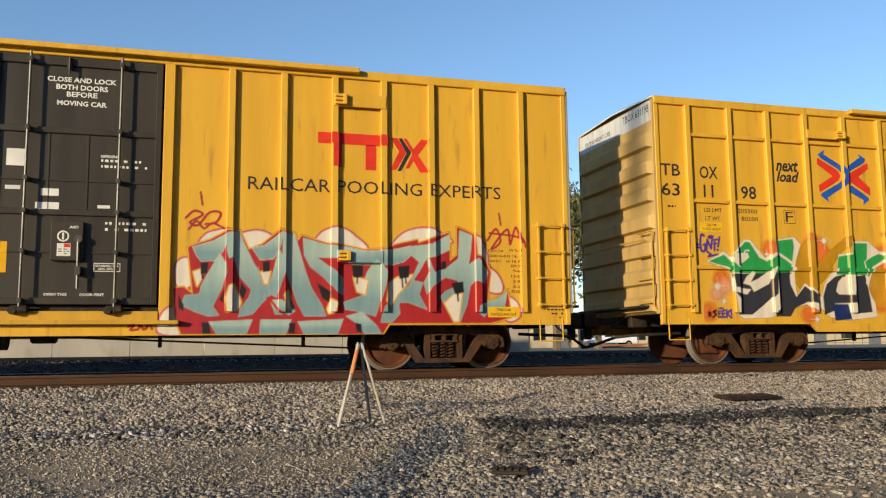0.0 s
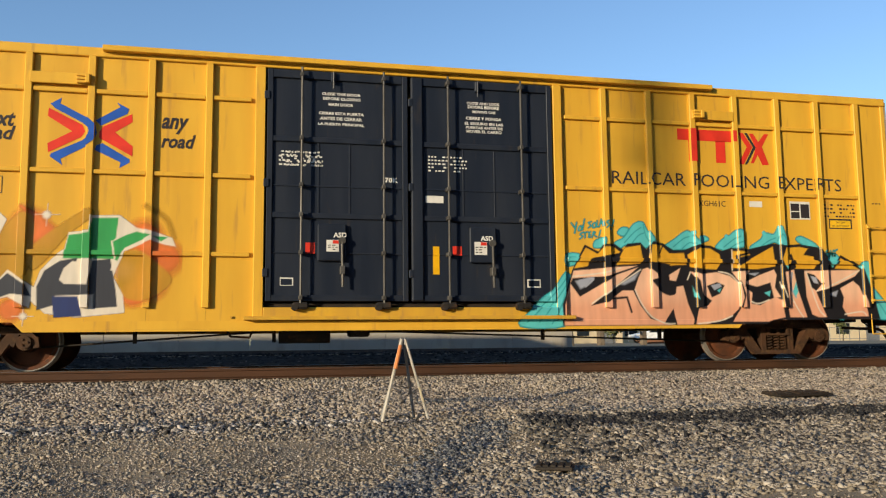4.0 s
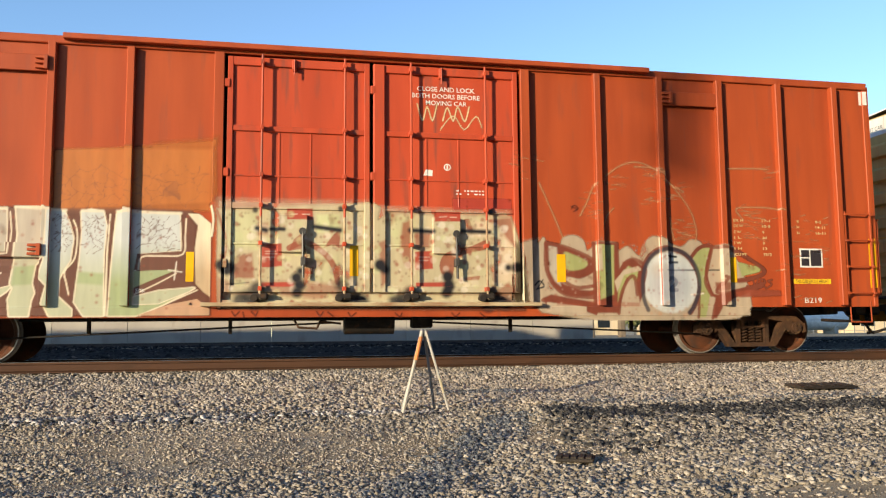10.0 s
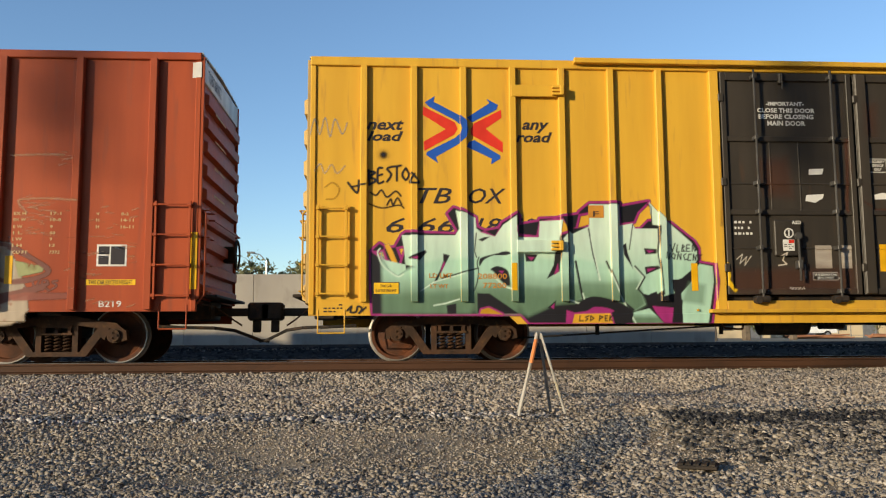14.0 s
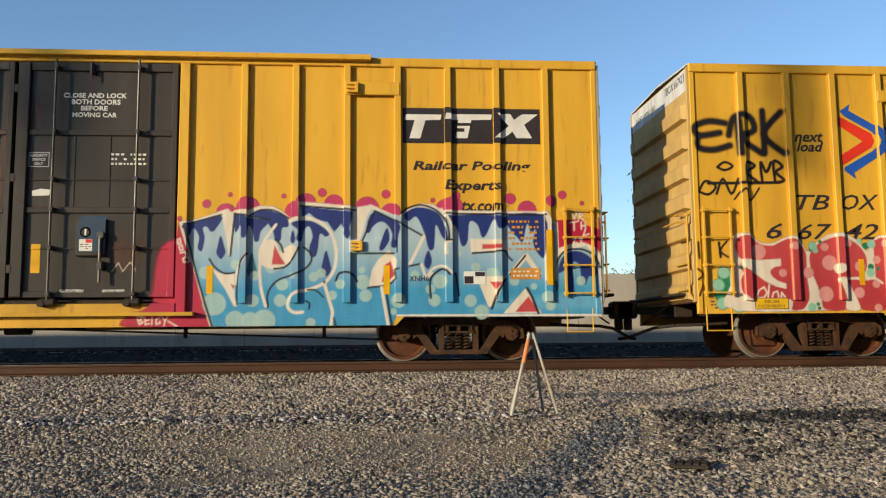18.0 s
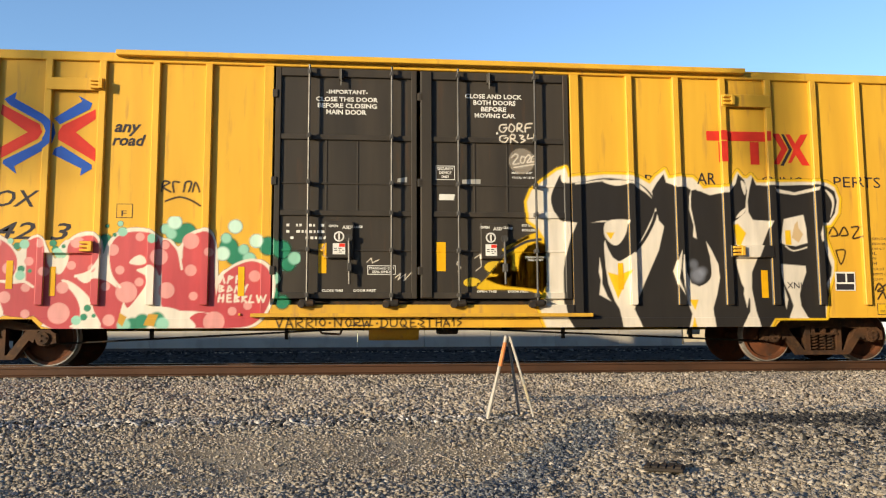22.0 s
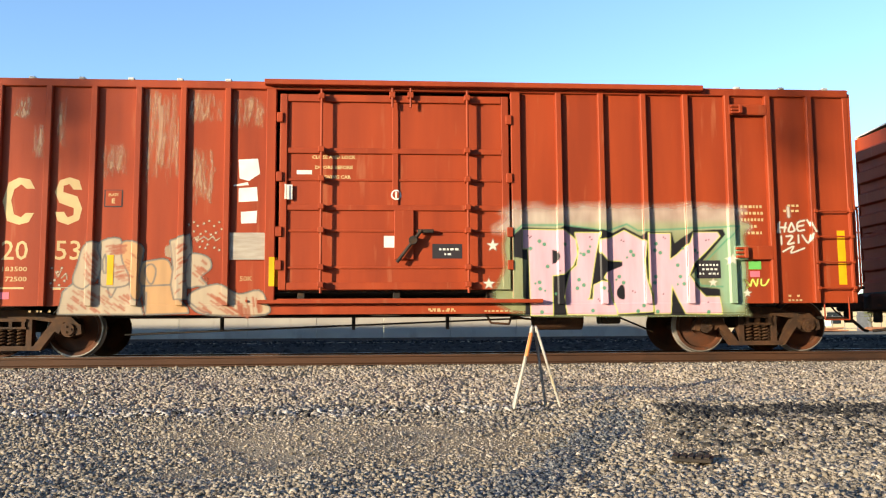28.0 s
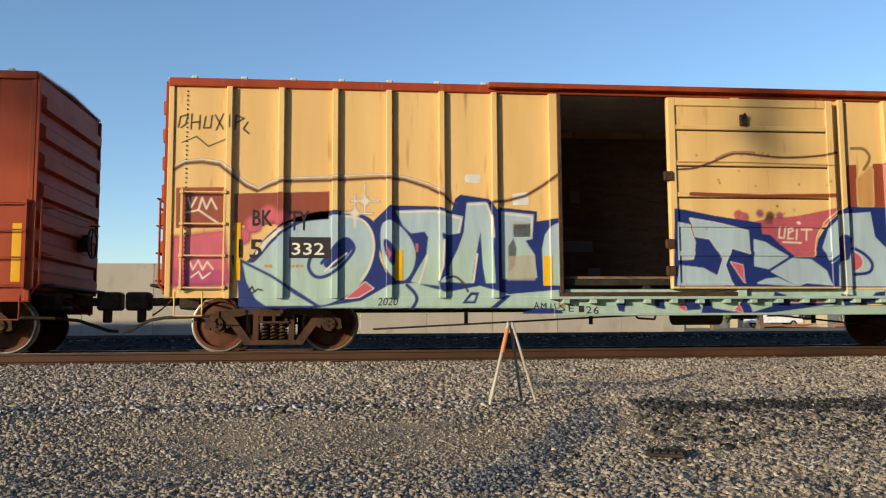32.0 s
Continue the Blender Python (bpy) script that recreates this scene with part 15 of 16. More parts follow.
g = Mural("G", -0.02, 6.52, 0.98, 3.98)
g.fill(C_BRICK, [(0.14, 2.64), (0.89, 2.65), (0.9, 2), (0.15, 1.99)])
g.fill(C_BRICK, [(1.06, 2.55), (2.57, 2.6), (2.57, 2.15), (1.55, 2.05), (1.06, 2.04)])
g.fill(C_ROSE, [(0.1, 1.85), (0.91, 1.95), (1.01, 1.13), (0.11, 1.08)], soft=0.094)
g.fill(C_MAGENTA, [(0.11, 1.35), (0.97, 1.31), (1, 1.03), (0.12, 1.03)], soft=0.075, cover=0.6)
g.dots(C_ROSE, 0.132, [(1.6, 2.23), (1.37, 2.05), (1.19, 1.86), (1.83, 2.14), (0.64, 1.76)], soft=0.075)
g.line(C_BROWN, 0.038, [(0.11, 2.94), (0.27, 3.04), (0.54, 3.06), (0.81, 3.02), (1, 2.86), (1.23, 2.68), (1.41, 2.6), (1.64, 2.7), (1.83, 2.76), (2.67, 2.79), (3.42, 2.84), (3.8, 2.81), (4.18, 2.69), (4.46, 2.55), (4.61, 2.41)], soft=0.038)
g.line(C_WHITE, 0.028, [(0.11, 3), (0.27, 3.08), (0.54, 3.11), (0.83, 3.07), (1.02, 2.92), (1.26, 2.72), (1.44, 2.64), (1.64, 2.76), (1.83, 2.81), (2.67, 2.85), (3.42, 2.9), (3.8, 2.86), (4.18, 2.75), (4.46, 2.62)], soft=0.028)
g.line(C_BROWN, 0.038, [(5.23, 2.44), (5.52, 2.48), (5.82, 2.56), (6.12, 2.74), (6.4, 2.94)], soft=0.038)
g.fill(C_GREYL, [(5.61, 2.08), (5.9, 2.09), (5.9, 1.88), (5.61, 1.87)], cover=0.7)
g.line(C_BLACK, 0.019, [(0.15, 3.63), (0.18, 3.8), (0.3, 3.84), (0.26, 3.67), (0.19, 3.62)])
g.line(C_BLACK, 0.019, [(0.35, 3.6), (0.36, 3.85)])
g.line(C_BLACK, 0.019, [(0.48, 3.6), (0.49, 3.83)])
g.line(C_BLACK, 0.019, [(0.35, 3.71), (0.49, 3.72)])
g.line(C_BLACK, 0.019, [(0.58, 3.81), (0.55, 3.62), (0.66, 3.63), (0.68, 3.83)])
g.line(C_BLACK, 0.019, [(0.73, 3.84), (0.86, 3.61)])
g.line(C_BLACK, 0.019, [(0.86, 3.86), (0.75, 3.59)])
g.line(C_BLACK, 0.019, [(0.97, 3.82), (0.97, 3.63)])
g.line(C_BLACK, 0.019, [(1.05, 3.61), (1.06, 3.84), (1.19, 3.79), (1.06, 3.71)])
g.line(C_BLACK, 0.019, [(1.25, 3.73), (1.18, 3.62), (1.27, 3.54)])
g.line(C_BLACK, 0.014, [(0.22, 3.38), (0.44, 3.48), (0.63, 3.32), (0.9, 3.44)])
g.line(C_WHITE, 0.028, [(0.33, 2.48), (0.38, 2.32), (0.46, 2.48)])
g.line(C_WHITE, 0.028, [(0.5, 2.3), (0.55, 2.48), (0.62, 2.3), (0.69, 2.47), (0.78, 2.3)])
g.line(C_WHITE, 0.028, [(0.32, 2.24), (0.5, 2.28), (0.73, 2.12), (0.82, 2.06)])
g.line(C_WHITE, 0.024, [(0.38, 1.44), (0.43, 1.32), (0.51, 1.47), (0.58, 1.32), (0.65, 1.45), (0.74, 1.33)])
g.line(C_WHITE, 0.024, [(0.4, 1.2), (0.52, 1.29), (0.58, 1.18), (0.7, 1.27)])
g.finish("rust-brown wavy band with pale edge across the tan side")

g = Mural("G", 0.93, 6.47, 0.60, 2.83)
g.fill(C_NAVYB, [(3.3, 2.13), (3.56, 2.38), (4.32, 2.37), (4.58, 2.29), (4.64, 2.5), (4.73, 2.57), (5.21, 2.5), (5.32, 2.32), (5.39, 2.36), (6.01, 2.3), (6, 2.13), (6.36, 2.18), (6.36, 0.69), (1.23, 0.71), (3.1, 0.84), (3.56, 1.12), (3.39, 1.67)])
g.fill(C_NAVYB, [(1.03, 1.55), (1.23, 1.43), (1.43, 1.66), (1.58, 1.86), (1.85, 2.08), (2.19, 2.22), (2.55, 2.28), (2.92, 2.28), (3.21, 2.18), (3.35, 2.02), (3.4, 1.78), (3.39, 1.52), (3.54, 1.19), (3.52, 1.06), (3.1, 0.83), (2.74, 0.73), (2.38, 0.71), (1.58, 0.71), (1.21, 0.71), (1.13, 1.12)], bent=True)
g.fill(C_WHITE, [(1.41, 1.61), (1.56, 1.81), (1.85, 2.05), (2.01, 2.1), (1.65, 1.81), (1.46, 1.55)], bent=True)
g.fill(C_ICE, [(1.2, 1.47), (1.36, 1.43), (1.51, 1.57), (1.66, 1.75), (1.93, 1.98), (2.28, 2.13), (2.64, 2.21), (2.96, 2.18), (3.19, 2.03), (3.29, 1.76), (3.28, 1.48), (3.17, 1.21), (2.97, 0.98), (2.65, 0.8), (2.38, 0.76), (2.02, 0.97), (1.75, 1.15), (1.48, 1.25), (1.3, 1.39)], low=C_AQUA, bent=True)
g.line(C_NAVYB, 0.055, [(2.28, 1.52), (2.25, 1.37), (2.32, 1.24), (2.46, 1.2), (2.69, 1.31), (2.94, 1.58), (2.97, 1.72), (2.86, 1.83), (2.73, 1.76), (2.56, 1.55), (2.46, 1.43)], bent=True)
g.fill(C_NAVYB, [(2.74, 1.78), (2.86, 1.84), (2.97, 1.72), (2.85, 1.53), (2.65, 1.35), (2.49, 1.39), (2.57, 1.53)], bent=True)
g.line(C_WHITE, 0.028, [(2.51, 1.3), (2.69, 1.46), (2.86, 1.59)], bent=True)
g.fill(C_AQUA, [(1.2, 1.44), (1.41, 1.33), (1.68, 1.2), (2.02, 0.93), (2.35, 0.74), (1.58, 0.74), (1.42, 0.85), (1.27, 1.12)])
g.line(C_NAVYB, 0.042, [(1.17, 1.47), (1.66, 1.22), (2.11, 0.93), (2.4, 0.74)])
g.fill(C_NAVYB, [(1.13, 1.41), (1.36, 0.85), (1.6, 0.73), (1.15, 0.73)])
g.fill(C_ROSE, [(2.85, 0.86), (3.16, 1.12), (3.29, 1.02), (3.06, 0.88)], C_WHITE, 0.015)
g.line(C_WHITE, 0.037, [(2.78, 2.21), (3.1, 2.14), (3.26, 1.94), (3.3, 1.67), (3.23, 1.37), (3.1, 1.16)], bent=True)
g.line(C_WHITE, 0.032, [(2.99, 2.55), (2.99, 2.02)], soft=0.028)
g.line(C_WHITE, 0.032, [(2.79, 2.26), (3.28, 2.24)], soft=0.028)
g.line(C_WHITE, 0.032, [(3.15, 2.73), (3.15, 2.28)], soft=0.028)
g.line(C_WHITE, 0.032, [(2.93, 2.45), (3.39, 2.45)], soft=0.028)
g.dots(C_WHITE, 0.074, [(2.99, 2.25), (3.15, 2.45)], soft=0.055)
g.fill(C_ICE, [(3.43, 2.06), (3.58, 2.13), (3.78, 1.99), (3.94, 1.76), (3.98, 1.52), (3.92, 1.29), (3.79, 1.15), (3.62, 1.2), (3.47, 1.39), (3.41, 1.76)], low=C_AQUA, bent=True)
g.fill(C_NAVYB, [(3.46, 1.82), (3.58, 1.76), (3.67, 1.58), (3.61, 1.39), (3.49, 1.58)], bent=True)
g.fill(C_ROSE, [(3.5, 1.72), (3.59, 1.58), (3.54, 1.48)])
g.fill(C_ICE, [(3.65, 2.3), (4.32, 2.32), (4.57, 2.25), (4.77, 2.21), (4.72, 1.93), (4.53, 1.9), (4.41, 1.93), (4.45, 1.67), (4.42, 1.39), (4.35, 1.15), (4.37, 1.06), (4.02, 1.1), (3.9, 1.13), (4.16, 1.58), (4.19, 1.86), (4.13, 1.95), (3.91, 1.92), (3.78, 2.04)], low=C_AQUA)
g.fill(C_ICE, [(4.83, 2.44), (5.15, 2.46), (5.24, 2.29), (5.27, 1.96), (5.26, 1.68), (5.29, 1.1), (5.14, 1.1), (5.09, 1.39), (5.06, 1.96), (5, 1.67), (4.93, 1.3), (4.91, 1.1), (4.53, 1.12), (4.54, 1.39), (4.68, 1.67), (4.78, 1.95)], low=C_AQUA)
g.fill(C_ICE, [(5.41, 2.3), (5.96, 2.25), (5.93, 1.84), (5.81, 1.81), (5.96, 1.58), (6, 1.19), (5.42, 1.17), (5.41, 1.68)], low=C_AQUA)
g.fill(C_ICE, [(6.09, 1.68), (6.14, 1.91), (6.24, 2.05), (6.37, 2.11), (6.37, 1.04), (6.1, 1.06)], low=C_AQUA)
g.fill(C_CHARCOAL, [(5.52, 1.71), (5.61, 1.85), (5.66, 1.68), (5.63, 1.4), (5.52, 1.28)], cover=0.8)
g.fill(C_GREYL, [(5.52, 1.55), (5.97, 1.57), (5.97, 1.15), (5.5, 1.15)], cover=0.75)
g.fill(C_GREYL, [(5.56, 2.15), (5.81, 2.13), (5.8, 1.98), (5.56, 2)], cover=0.5)
g.fill(C_ROSE, [(3.98, 1.76), (4.03, 1.75), (4.02, 1.61), (3.99, 1.62)])
g.line(C_WHITE, 0.032, [(3.69, 2.27), (4.3, 2.29), (4.58, 2.21), (4.74, 2.17), (4.69, 1.94)])
g.line(C_WHITE, 0.032, [(4.87, 2.41), (5.17, 2.42), (5.25, 2.18), (5.27, 1.86)])
g.line(C_WHITE, 0.032, [(5.45, 2.26), (5.93, 2.21), (5.9, 1.88)])
g.line(C_WHITE, 0.032, [(4.45, 1.81), (4.43, 1.39), (4.36, 1.16)])
g.line(C_WHITE, 0.032, [(4.03, 1.07), (4.18, 1.56)])
g.line(C_WHITE, 0.032, [(5, 1.58), (4.93, 1.12)])
g.fill(C_AQUA, [(3.54, 1.07), (3.97, 1.11), (4.3, 1.01), (4.57, 0.97), (5.04, 1.06), (5.51, 0.92), (6.34, 0.99), (6.36, 0.69), (2.4, 0.71), (3.1, 0.82)])
g.dots(C_NAVYB, 0.102, [(4.47, 1.06)])
g.fill(C_ICE, [(4.38, 1.12), (4.46, 1.21), (4.58, 1.19), (4.5, 1.12)], bent=True)
g.line(C_CHARCOAL, 0.037, [(4.48, 1.18), (4.63, 1.21), (4.76, 1.11), (4.84, 0.97)], bent=True)
g.line(C_NAVYB, 0.055, [(3.84, 1.07), (3.96, 0.95), (4, 0.83), (3.93, 0.7)], bent=True)
g.fill(C_NAVYB, [(4.74, 0.77), (4.89, 0.96), (5.03, 0.95), (4.96, 0.77)])
g.fill(C_AQUA, [(4.82, 0.81), (4.91, 0.91), (4.97, 0.9), (4.94, 0.81)])
g.fill(C_NAVYB, [(5.21, 0.7), (5.47, 0.91), (5.56, 0.9), (5.32, 0.7)])
g.fill(C_NAVYB, [(5.84, 1), (6.08, 1.07), (6.37, 1.06), (6.36, 0.99)])
g.fill(C_NAVYB, [(5.79, 0.63), (6.07, 0.69), (6.36, 0.65), (6.36, 0.59), (5.79, 0.59)], bent=True)
g.line(C_BLACK, 0.028, [(1.31, 0.98), (1.36, 1.05), (1.4, 0.97)])
g.line(C_BLACK, 0.028, [(1.36, 0.94), (1.45, 1.01), (1.52, 0.99)])
g.finish("pale blue letters with navy edges and white inner lines")

g = Mural("G", 6.35, 12.63, 0.60, 3.56)
g.line(C_BROWN, 0.037, [(8.42, 3.02), (8.72, 3.05), (9.02, 3.15), (9.33, 3.28), (9.58, 3.31), (10.3, 3.25), (11.02, 3.3), (11.35, 3.38)], cover=0.8, bent=True)
g.line(C_PEACHF, 0.023, [(9.1, 3.22), (9.38, 3.33), (9.79, 3.33)], bent=True)
g.line(C_BRICK, 0.065, [(8.63, 2.6), (9.86, 2.57), (11.21, 2.6)], cover=0.85)
g.line(C_BROWN, 0.018, [(8.42, 3.14), (9.48, 3.15), (11.22, 3.12)], cover=0.6)
g.fill(C_BRICK, [(11.53, 3.16), (11.7, 3.17), (11.68, 2.43), (11.49, 2.43)])
g.fill(C_BRICK, [(12.01, 3.19), (12.48, 3.2), (12.43, 2.43), (11.97, 2.43)])
g.fill(C_TAN, [(11.7, 2.91), (11.95, 3.14), (12.01, 3.09), (11.99, 2.43), (11.7, 2.43)], C_CREAM, 0.011)
g.line(C_BROWN, 0.055, [(11.63, 3.46), (11.86, 3.45), (11.96, 3.29), (11.84, 3.09)], cover=0.5, bent=True)
g.fill(C_ROSE, [(9.68, 2.08), (9.94, 2.18), (10.45, 2.23), (10.97, 2.33), (11.26, 2.37), (11.08, 2.17), (10.85, 1.97), (10.78, 1.54), (10.38, 1.52), (9.83, 1.91)], soft=0.028, cover=0.85, bent=True)
g.line(C_PEACH, 0.022, [(9.41, 2.16), (9.76, 2.1), (9.77, 1.89), (10.38, 1.54), (10.78, 1.54), (10.84, 1.89), (10.98, 2.13), (11.24, 2.35)])
g.dots(C_ROSE, 0.083, [(9.46, 2.25), (9.56, 2.21)], soft=0.037, cover=0.7)
g.dots(C_MAGENTA, 0.065, [(10.19, 2.24), (9.84, 2.28)], soft=0.046, cover=0.6)
g.dots(C_BROWN, 0.074, [(9.99, 2.16), (10.02, 2.24)], soft=0.046, cover=0.7)
g.fill(C_NAVYB, [(8.33, 2.35), (8.52, 2.33), (9.04, 2.23), (9.84, 2.12), (9.87, 1.93), (10.01, 1.91), (10.42, 1.54), (10.8, 1.54), (10.86, 1.84), (11.08, 2.15), (11.3, 2.33), (11.49, 2.43), (12.53, 2.42), (12.45, 1.03), (8.28, 1.04)])
g.fill(C_ICE, [(8.39, 2.11), (8.59, 2.07), (8.68, 1.78), (8.64, 1.5), (8.38, 1.49)], C_WHITE, 0.011)
g.fill(C_ICE, [(8.6, 2.19), (9.03, 2.12), (9.62, 1.98), (9.63, 1.59), (9.32, 1.69), (9.19, 1.4), (9.31, 1.06), (9.01, 1.09), (9.16, 1.5), (8.94, 1.84), (8.69, 1.88)], C_WHITE, 0.011)
g.fill(C_ICE, [(8.39, 1.39), (8.81, 1.34), (9.05, 1.21), (9.15, 1.06), (8.34, 1.06)], C_ICE, 0.011)
g.fill(C_ICE, [(9.72, 1.83), (9.92, 1.78), (10.3, 1.54), (9.96, 1.34), (9.71, 1.39)], C_ICE, 0.011)
g.fill(C_ICE, [(10, 1.29), (10.38, 1.51), (10.72, 1.49), (10.98, 1.3), (11.07, 1.06), (10.6, 1.1), (10.46, 1.05)], C_ICE, 0.011)
g.fill(C_ICE, [(9.74, 1.09), (9.9, 1.16), (10.1, 1.18), (10.41, 1.05)], C_ICE, 0.011)
g.fill(C_ICE, [(10.94, 1.7), (11.07, 2.04), (11.34, 2.28), (11.91, 2.33), (11.97, 1.9), (12.17, 1.7), (12.48, 1.6), (12.45, 1.05), (11.19, 1.05), (11.21, 1.4), (11.44, 1.5), (11.59, 1.89), (11.37, 1.95), (11.25, 1.84), (11.3, 1.6), (11.08, 1.44)], C_ICE, 0.011)
g.fill(C_ROSE, [(9.29, 1.45), (9.5, 1.4), (9.52, 1.1)], C_WHITE, 0.011)
g.fill(C_ROSE, [(11.56, 1.62), (11.7, 1.55), (11.71, 1.4), (11.54, 1.32)], C_WHITE, 0.014, bent=True)
g.line(C_NAVYB, 0.055, [(11.59, 1.7), (11.77, 1.6), (11.9, 1.44), (11.84, 1.29), (11.58, 1.25)], bent=True)
g.line(C_WHITE, 0.028, [(11.58, 1.78), (11.54, 1.31)])
g.line(C_NAVYB, 0.046, [(11.05, 1.45), (11.29, 1.6), (11.55, 1.7)], bent=True)
g.line(C_WHITE, 0.03, [(10.18, 2.04), (10.16, 1.87), (10.25, 1.86), (10.28, 2.04)])
g.line(C_WHITE, 0.03, [(10.34, 1.95), (10.42, 1.99), (10.4, 2.03), (10.34, 2.02), (10.32, 1.85), (10.41, 1.85)])
g.line(C_WHITE, 0.03, [(10.49, 2.01), (10.47, 1.84)])
g.line(C_WHITE, 0.03, [(10.57, 2.01), (10.75, 2.01)])
g.line(C_WHITE, 0.03, [(10.66, 2.01), (10.65, 1.83)])
g.line(C_WHITE, 0.03, [(10.23, 1.79), (10.55, 1.78)])
g.dots(C_WHITE, 0.032, [(10.52, 2.12)])
g.fill(C_AQUA, [(6.46, 1), (12.11, 0.99), (12.1, 0.76), (11.39, 0.71), (10.07, 0.67), (9.77, 0.58), (6.45, 0.59)])
g.fill(C_NAVYB, [(7.28, 0.96), (7.52, 0.93), (7.46, 0.62), (7.36, 0.64)])
g.fill(C_NAVYB, [(8, 0.69), (7.98, 0.83), (8.15, 0.85), (8.17, 0.66)])
g.fill(C_NAVYB, [(8.51, 0.87), (8.75, 0.87), (8.79, 0.66), (8.52, 0.64)])
g.fill(C_NAVYB, [(8.89, 0.96), (9, 0.68), (9.37, 0.62), (9.6, 0.9), (9.69, 0.61), (10.04, 0.71), (10.11, 0.96), (10.31, 0.9), (10.4, 0.77), (10.79, 0.86), (11.22, 0.8), (11.21, 0.75), (10.4, 0.65), (9.82, 0.58), (8.78, 0.58)])
g.fill(C_NAVYB, [(11.3, 0.92), (11.81, 0.82), (11.94, 0.94), (12.11, 0.96), (12.1, 0.76), (11.35, 0.71)])
g.fill(C_AQUA, [(9.01, 0.92), (9.29, 0.92), (9.44, 0.73), (9.08, 0.71)])
g.fill(C_AQUA, [(9.79, 0.94), (10.01, 0.94), (9.96, 0.77), (9.75, 0.69)])
g.fill(C_ROSE, [(8.39, 0.69), (8.49, 0.78), (8.54, 0.61)], C_WHITE, 0.009)
g.fill(C_ROSE, [(9.37, 0.64), (9.46, 0.75), (9.52, 0.6)], C_WHITE, 0.009)
g.fill(C_ROSE, [(10.38, 0.77), (10.69, 0.84), (11.09, 0.78)], C_WHITE, 0.009)
g.mottle(C_BROWN, 0.019, 8.37, 1.84, 11.36, 4.16, 26, 4, 0.6)
g.finish("pale blue letters over the sliding door and its sill")

lettering("G", INK, "2020", 3.36, 0.74, 3.69, 0.87, shear=0.2, lift=0.012)
lettering("G", INK, "A", 5.93, 0.68, 6.02, 0.79, lift=0.012)
lettering("G", INK, "M", 6.05, 0.67, 6.14, 0.78, lift=0.012)
lettering("G", INK, "U", 6.21, 0.65, 6.29, 0.77, lift=0.012)
lettering("G", INK, "S", 6.36, 0.64, 6.45, 0.75, lift=0.012)
lettering("G", INK, "E", 6.51, 0.63, 6.60, 0.74, lift=0.012)
lettering("G", INK, "1", 6.68, 0.62, 6.77, 0.73, lift=0.012)
lettering("G", INK, "2", 6.81, 0.60, 6.90, 0.72, lift=0.012)
lettering("G", INK, "6", 6.93, 0.59, 7.02, 0.71, lift=0.012)

g = Mural("E", 7.59, 11.51, 1.05, 4.13)
g.dots(C_WHITE, 0.019, [(10.6, 3.85)])
g.line(C_WHITE, 0.022, [(10.76, 4), (10.66, 3.99), (10.64, 3.91), (10.71, 3.87), (10.77, 3.95), (10.71, 3.94)], bent=True)
g.line(C_WHITE, 0.022, [(10.82, 4), (10.8, 3.91), (10.86, 3.88), (10.9, 3.95), (10.85, 4.01), (10.82, 4)], bent=True)
g.line(C_WHITE, 0.022, [(10.94, 3.89), (10.95, 4.02), (11.02, 4.01), (11, 3.95), (10.95, 3.95), (11.04, 3.88)], bent=True)
g.line(C_WHITE, 0.022, [(11.08, 3.88), (11.09, 4.01), (11.2, 4.03)], bent=True)
g.line(C_WHITE, 0.022, [(11.08, 3.95), (11.17, 3.96)], bent=True)
g.line(C_WHITE, 0.022, [(10.75, 3.81), (10.66, 3.8), (10.64, 3.72), (10.73, 3.69), (10.78, 3.77), (10.71, 3.76)], bent=True)
g.line(C_WHITE, 0.022, [(10.82, 3.68), (10.83, 3.82), (10.9, 3.82), (10.89, 3.76), (10.83, 3.76), (10.94, 3.69)], bent=True)
g.line(C_WHITE, 0.022, [(10.98, 3.82), (11.05, 3.81), (11, 3.76), (11.07, 3.73), (11, 3.69)], bent=True)
g.line(C_WHITE, 0.022, [(11.13, 3.84), (11.11, 3.76), (11.23, 3.78)])
g.line(C_WHITE, 0.022, [(11.23, 3.85), (11.23, 3.72)])
g.dots(C_GREYL, 0.222, [(11.01, 3.38)], cover=0.5)
g.line(C_WHITE, 0.02, [(10.84, 3.44), (10.9, 3.5), (10.95, 3.46), (10.86, 3.33), (10.97, 3.34)], bent=True)
g.line(C_WHITE, 0.02, [(11.01, 3.46), (10.99, 3.37), (11.04, 3.35), (11.07, 3.44), (11.01, 3.46)], bent=True)
g.line(C_WHITE, 0.02, [(11.08, 3.44), (11.13, 3.49), (11.16, 3.45), (11.1, 3.36), (11.17, 3.37)], bent=True)
g.line(C_WHITE, 0.02, [(11.19, 3.46), (11.17, 3.38), (11.24, 3.38), (11.24, 3.47), (11.19, 3.46)], bent=True)
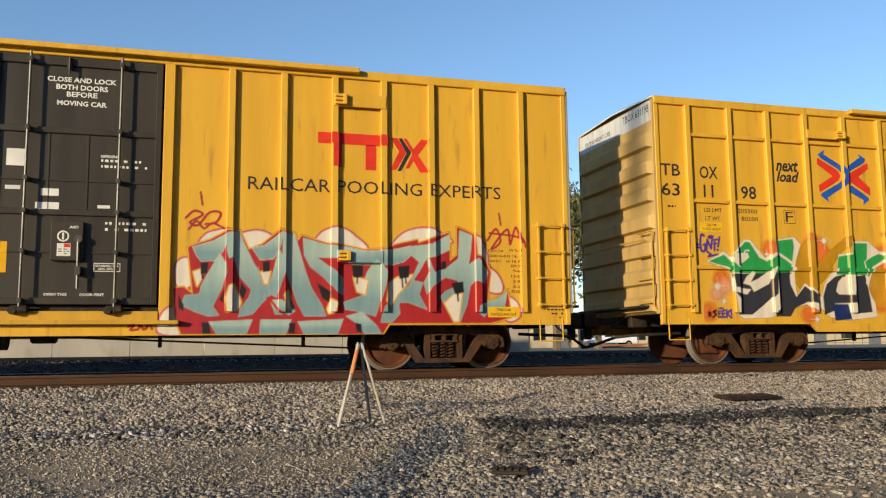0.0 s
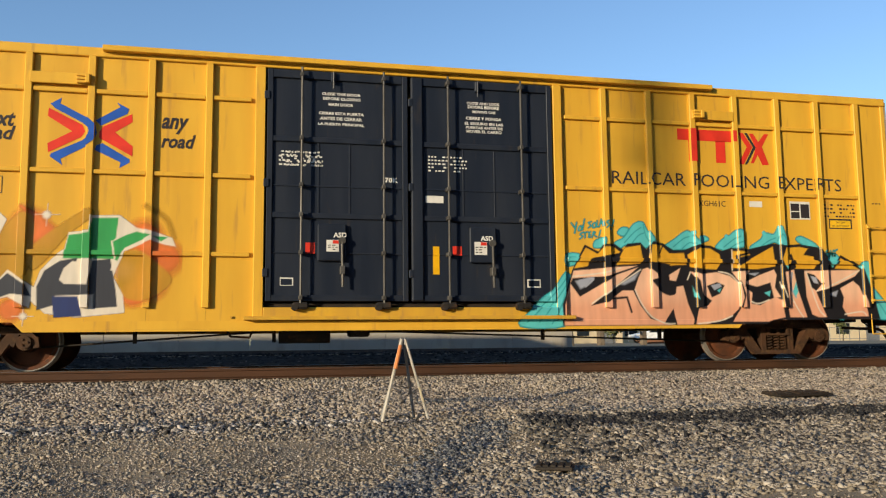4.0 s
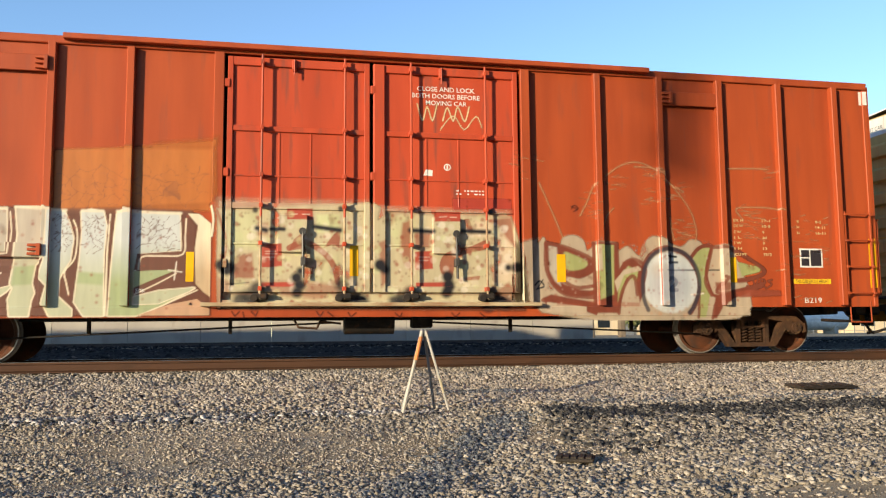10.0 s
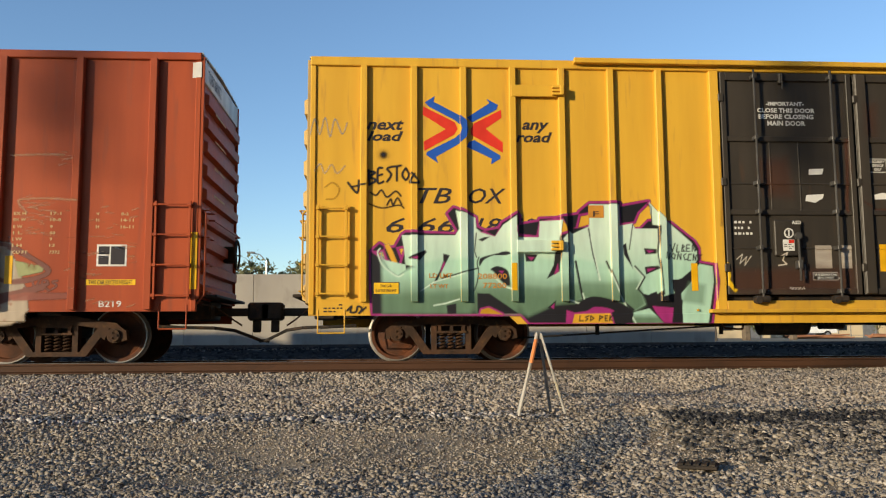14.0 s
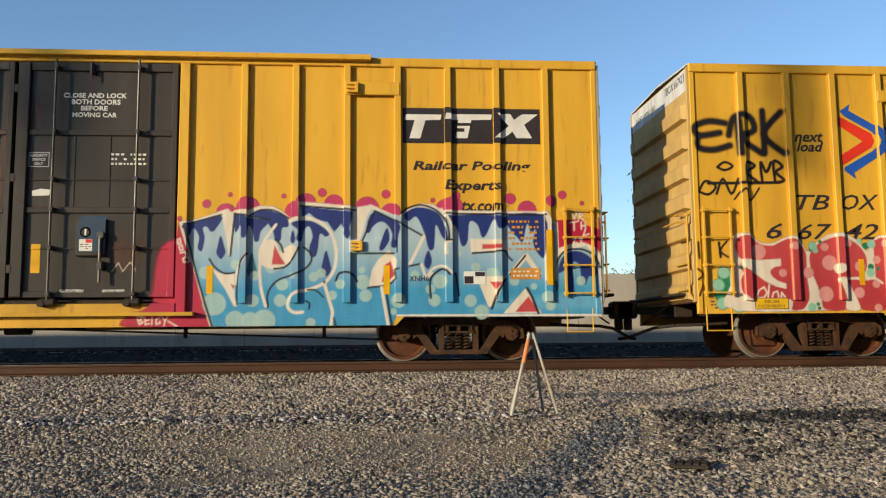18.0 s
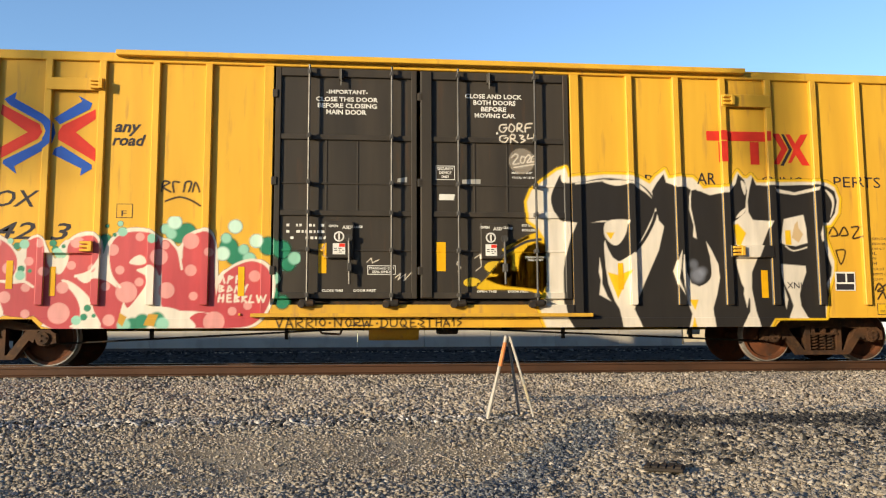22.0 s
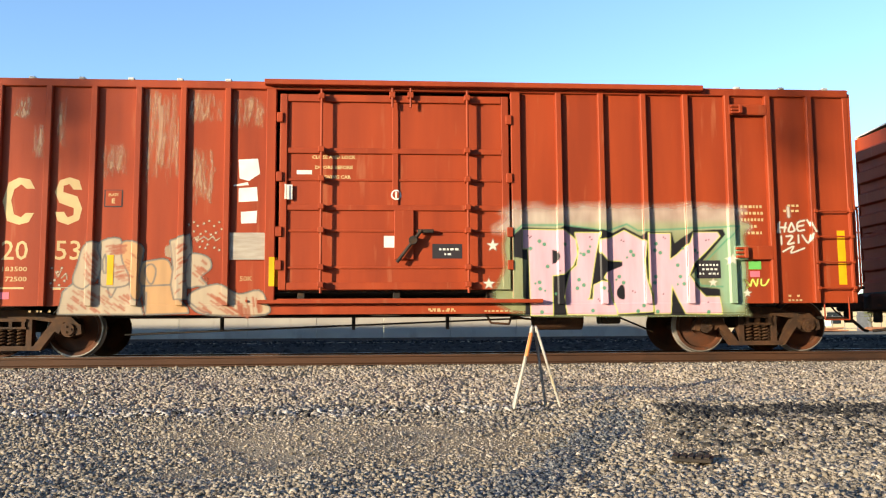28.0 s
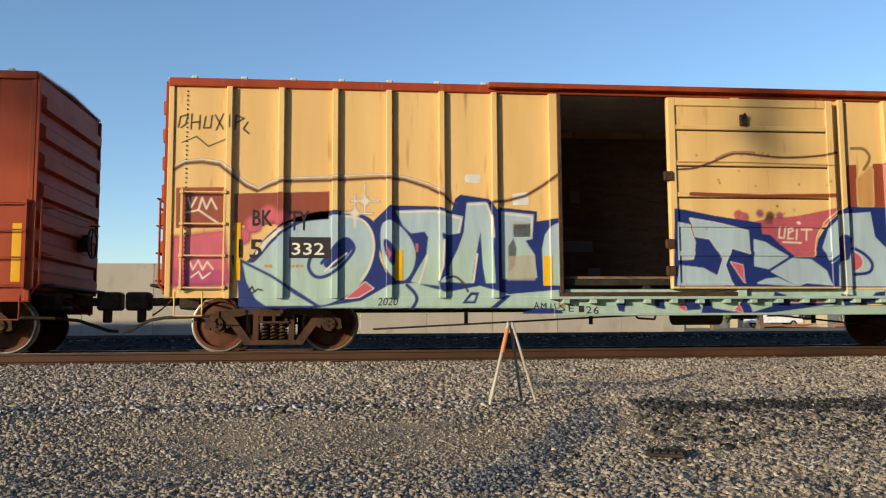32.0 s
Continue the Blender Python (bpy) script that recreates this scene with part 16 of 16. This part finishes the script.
g.line(C_WHITE, 0.019, [(10.88, 3.27), (11.23, 3.33)])
g.fill(C_DIGGER, [(10.01, 1.35), (10.1, 1.41), (10.23, 1.4), (10.3, 1.34), (10.21, 1.28), (10.05, 1.28)], bent=True)
g.fill(C_DIGGER, [(10.39, 1.42), (10.56, 1.44), (10.67, 1.54), (10.92, 1.53), (10.96, 1.79), (11.1, 1.95), (11.28, 2.02), (11.39, 1.97), (11.41, 1.33), (11.33, 1.15), (11.24, 1.22), (10.7, 1.28), (10.57, 1.31), (10.4, 1.38)])
g.fill(C_DIGGER, [(10.36, 1.6), (10.43, 1.67), (10.56, 1.69), (10.67, 1.67), (10.72, 1.77), (10.83, 1.77), (10.78, 1.51), (10.55, 1.47), (10.4, 1.53)], bent=True)
g.line(C_DIGGER, 0.056, [(10.67, 1.87), (11.09, 2.1)])
g.fill(C_BLACK, [(10.69, 1.65), (10.8, 1.67), (10.79, 1.59), (10.7, 1.6)])
g.line(C_WHITE, 0.012, [(10.2, 1.74), (10.29, 1.8), (10.31, 1.6), (10.22, 1.53)])
g.line(C_WHITE, 0.012, [(9.95, 1.73), (9.9, 1.64), (9.97, 1.58), (9.92, 1.51)])
g.line(C_WHITE, 0.014, [(8.89, 1.41), (8.99, 1.49), (8.94, 1.38), (9.06, 1.47), (9.03, 1.36), (9.15, 1.49)])
g.line(C_WHITE, 0.013, [(8.43, 1.66), (8.5, 1.73), (8.52, 1.65), (8.62, 1.7)])
g.line(C_GREYL, 0.011, [(7.69, 1.86), (7.75, 1.95), (7.73, 1.77), (7.8, 1.72)])
g.finish("white tags, a grey disc and a yellow digger shape on the door leaf")

def motions():
    for car, start in MOVERS:
        walk(car, [(t, pose(start + travel(t), YC, 0)) for t in TRAIN_ROWS])
    ticks = [k / 6 for k in range(193)]
    spin = [(t, math.degrees(travel(t) / 0.457)) for t in ticks]
    for w, x in WHEELS:
        walk(w, [(t, pose(x, 0, 0.457, 0, a, 0)) for t, a in spin])


motions()
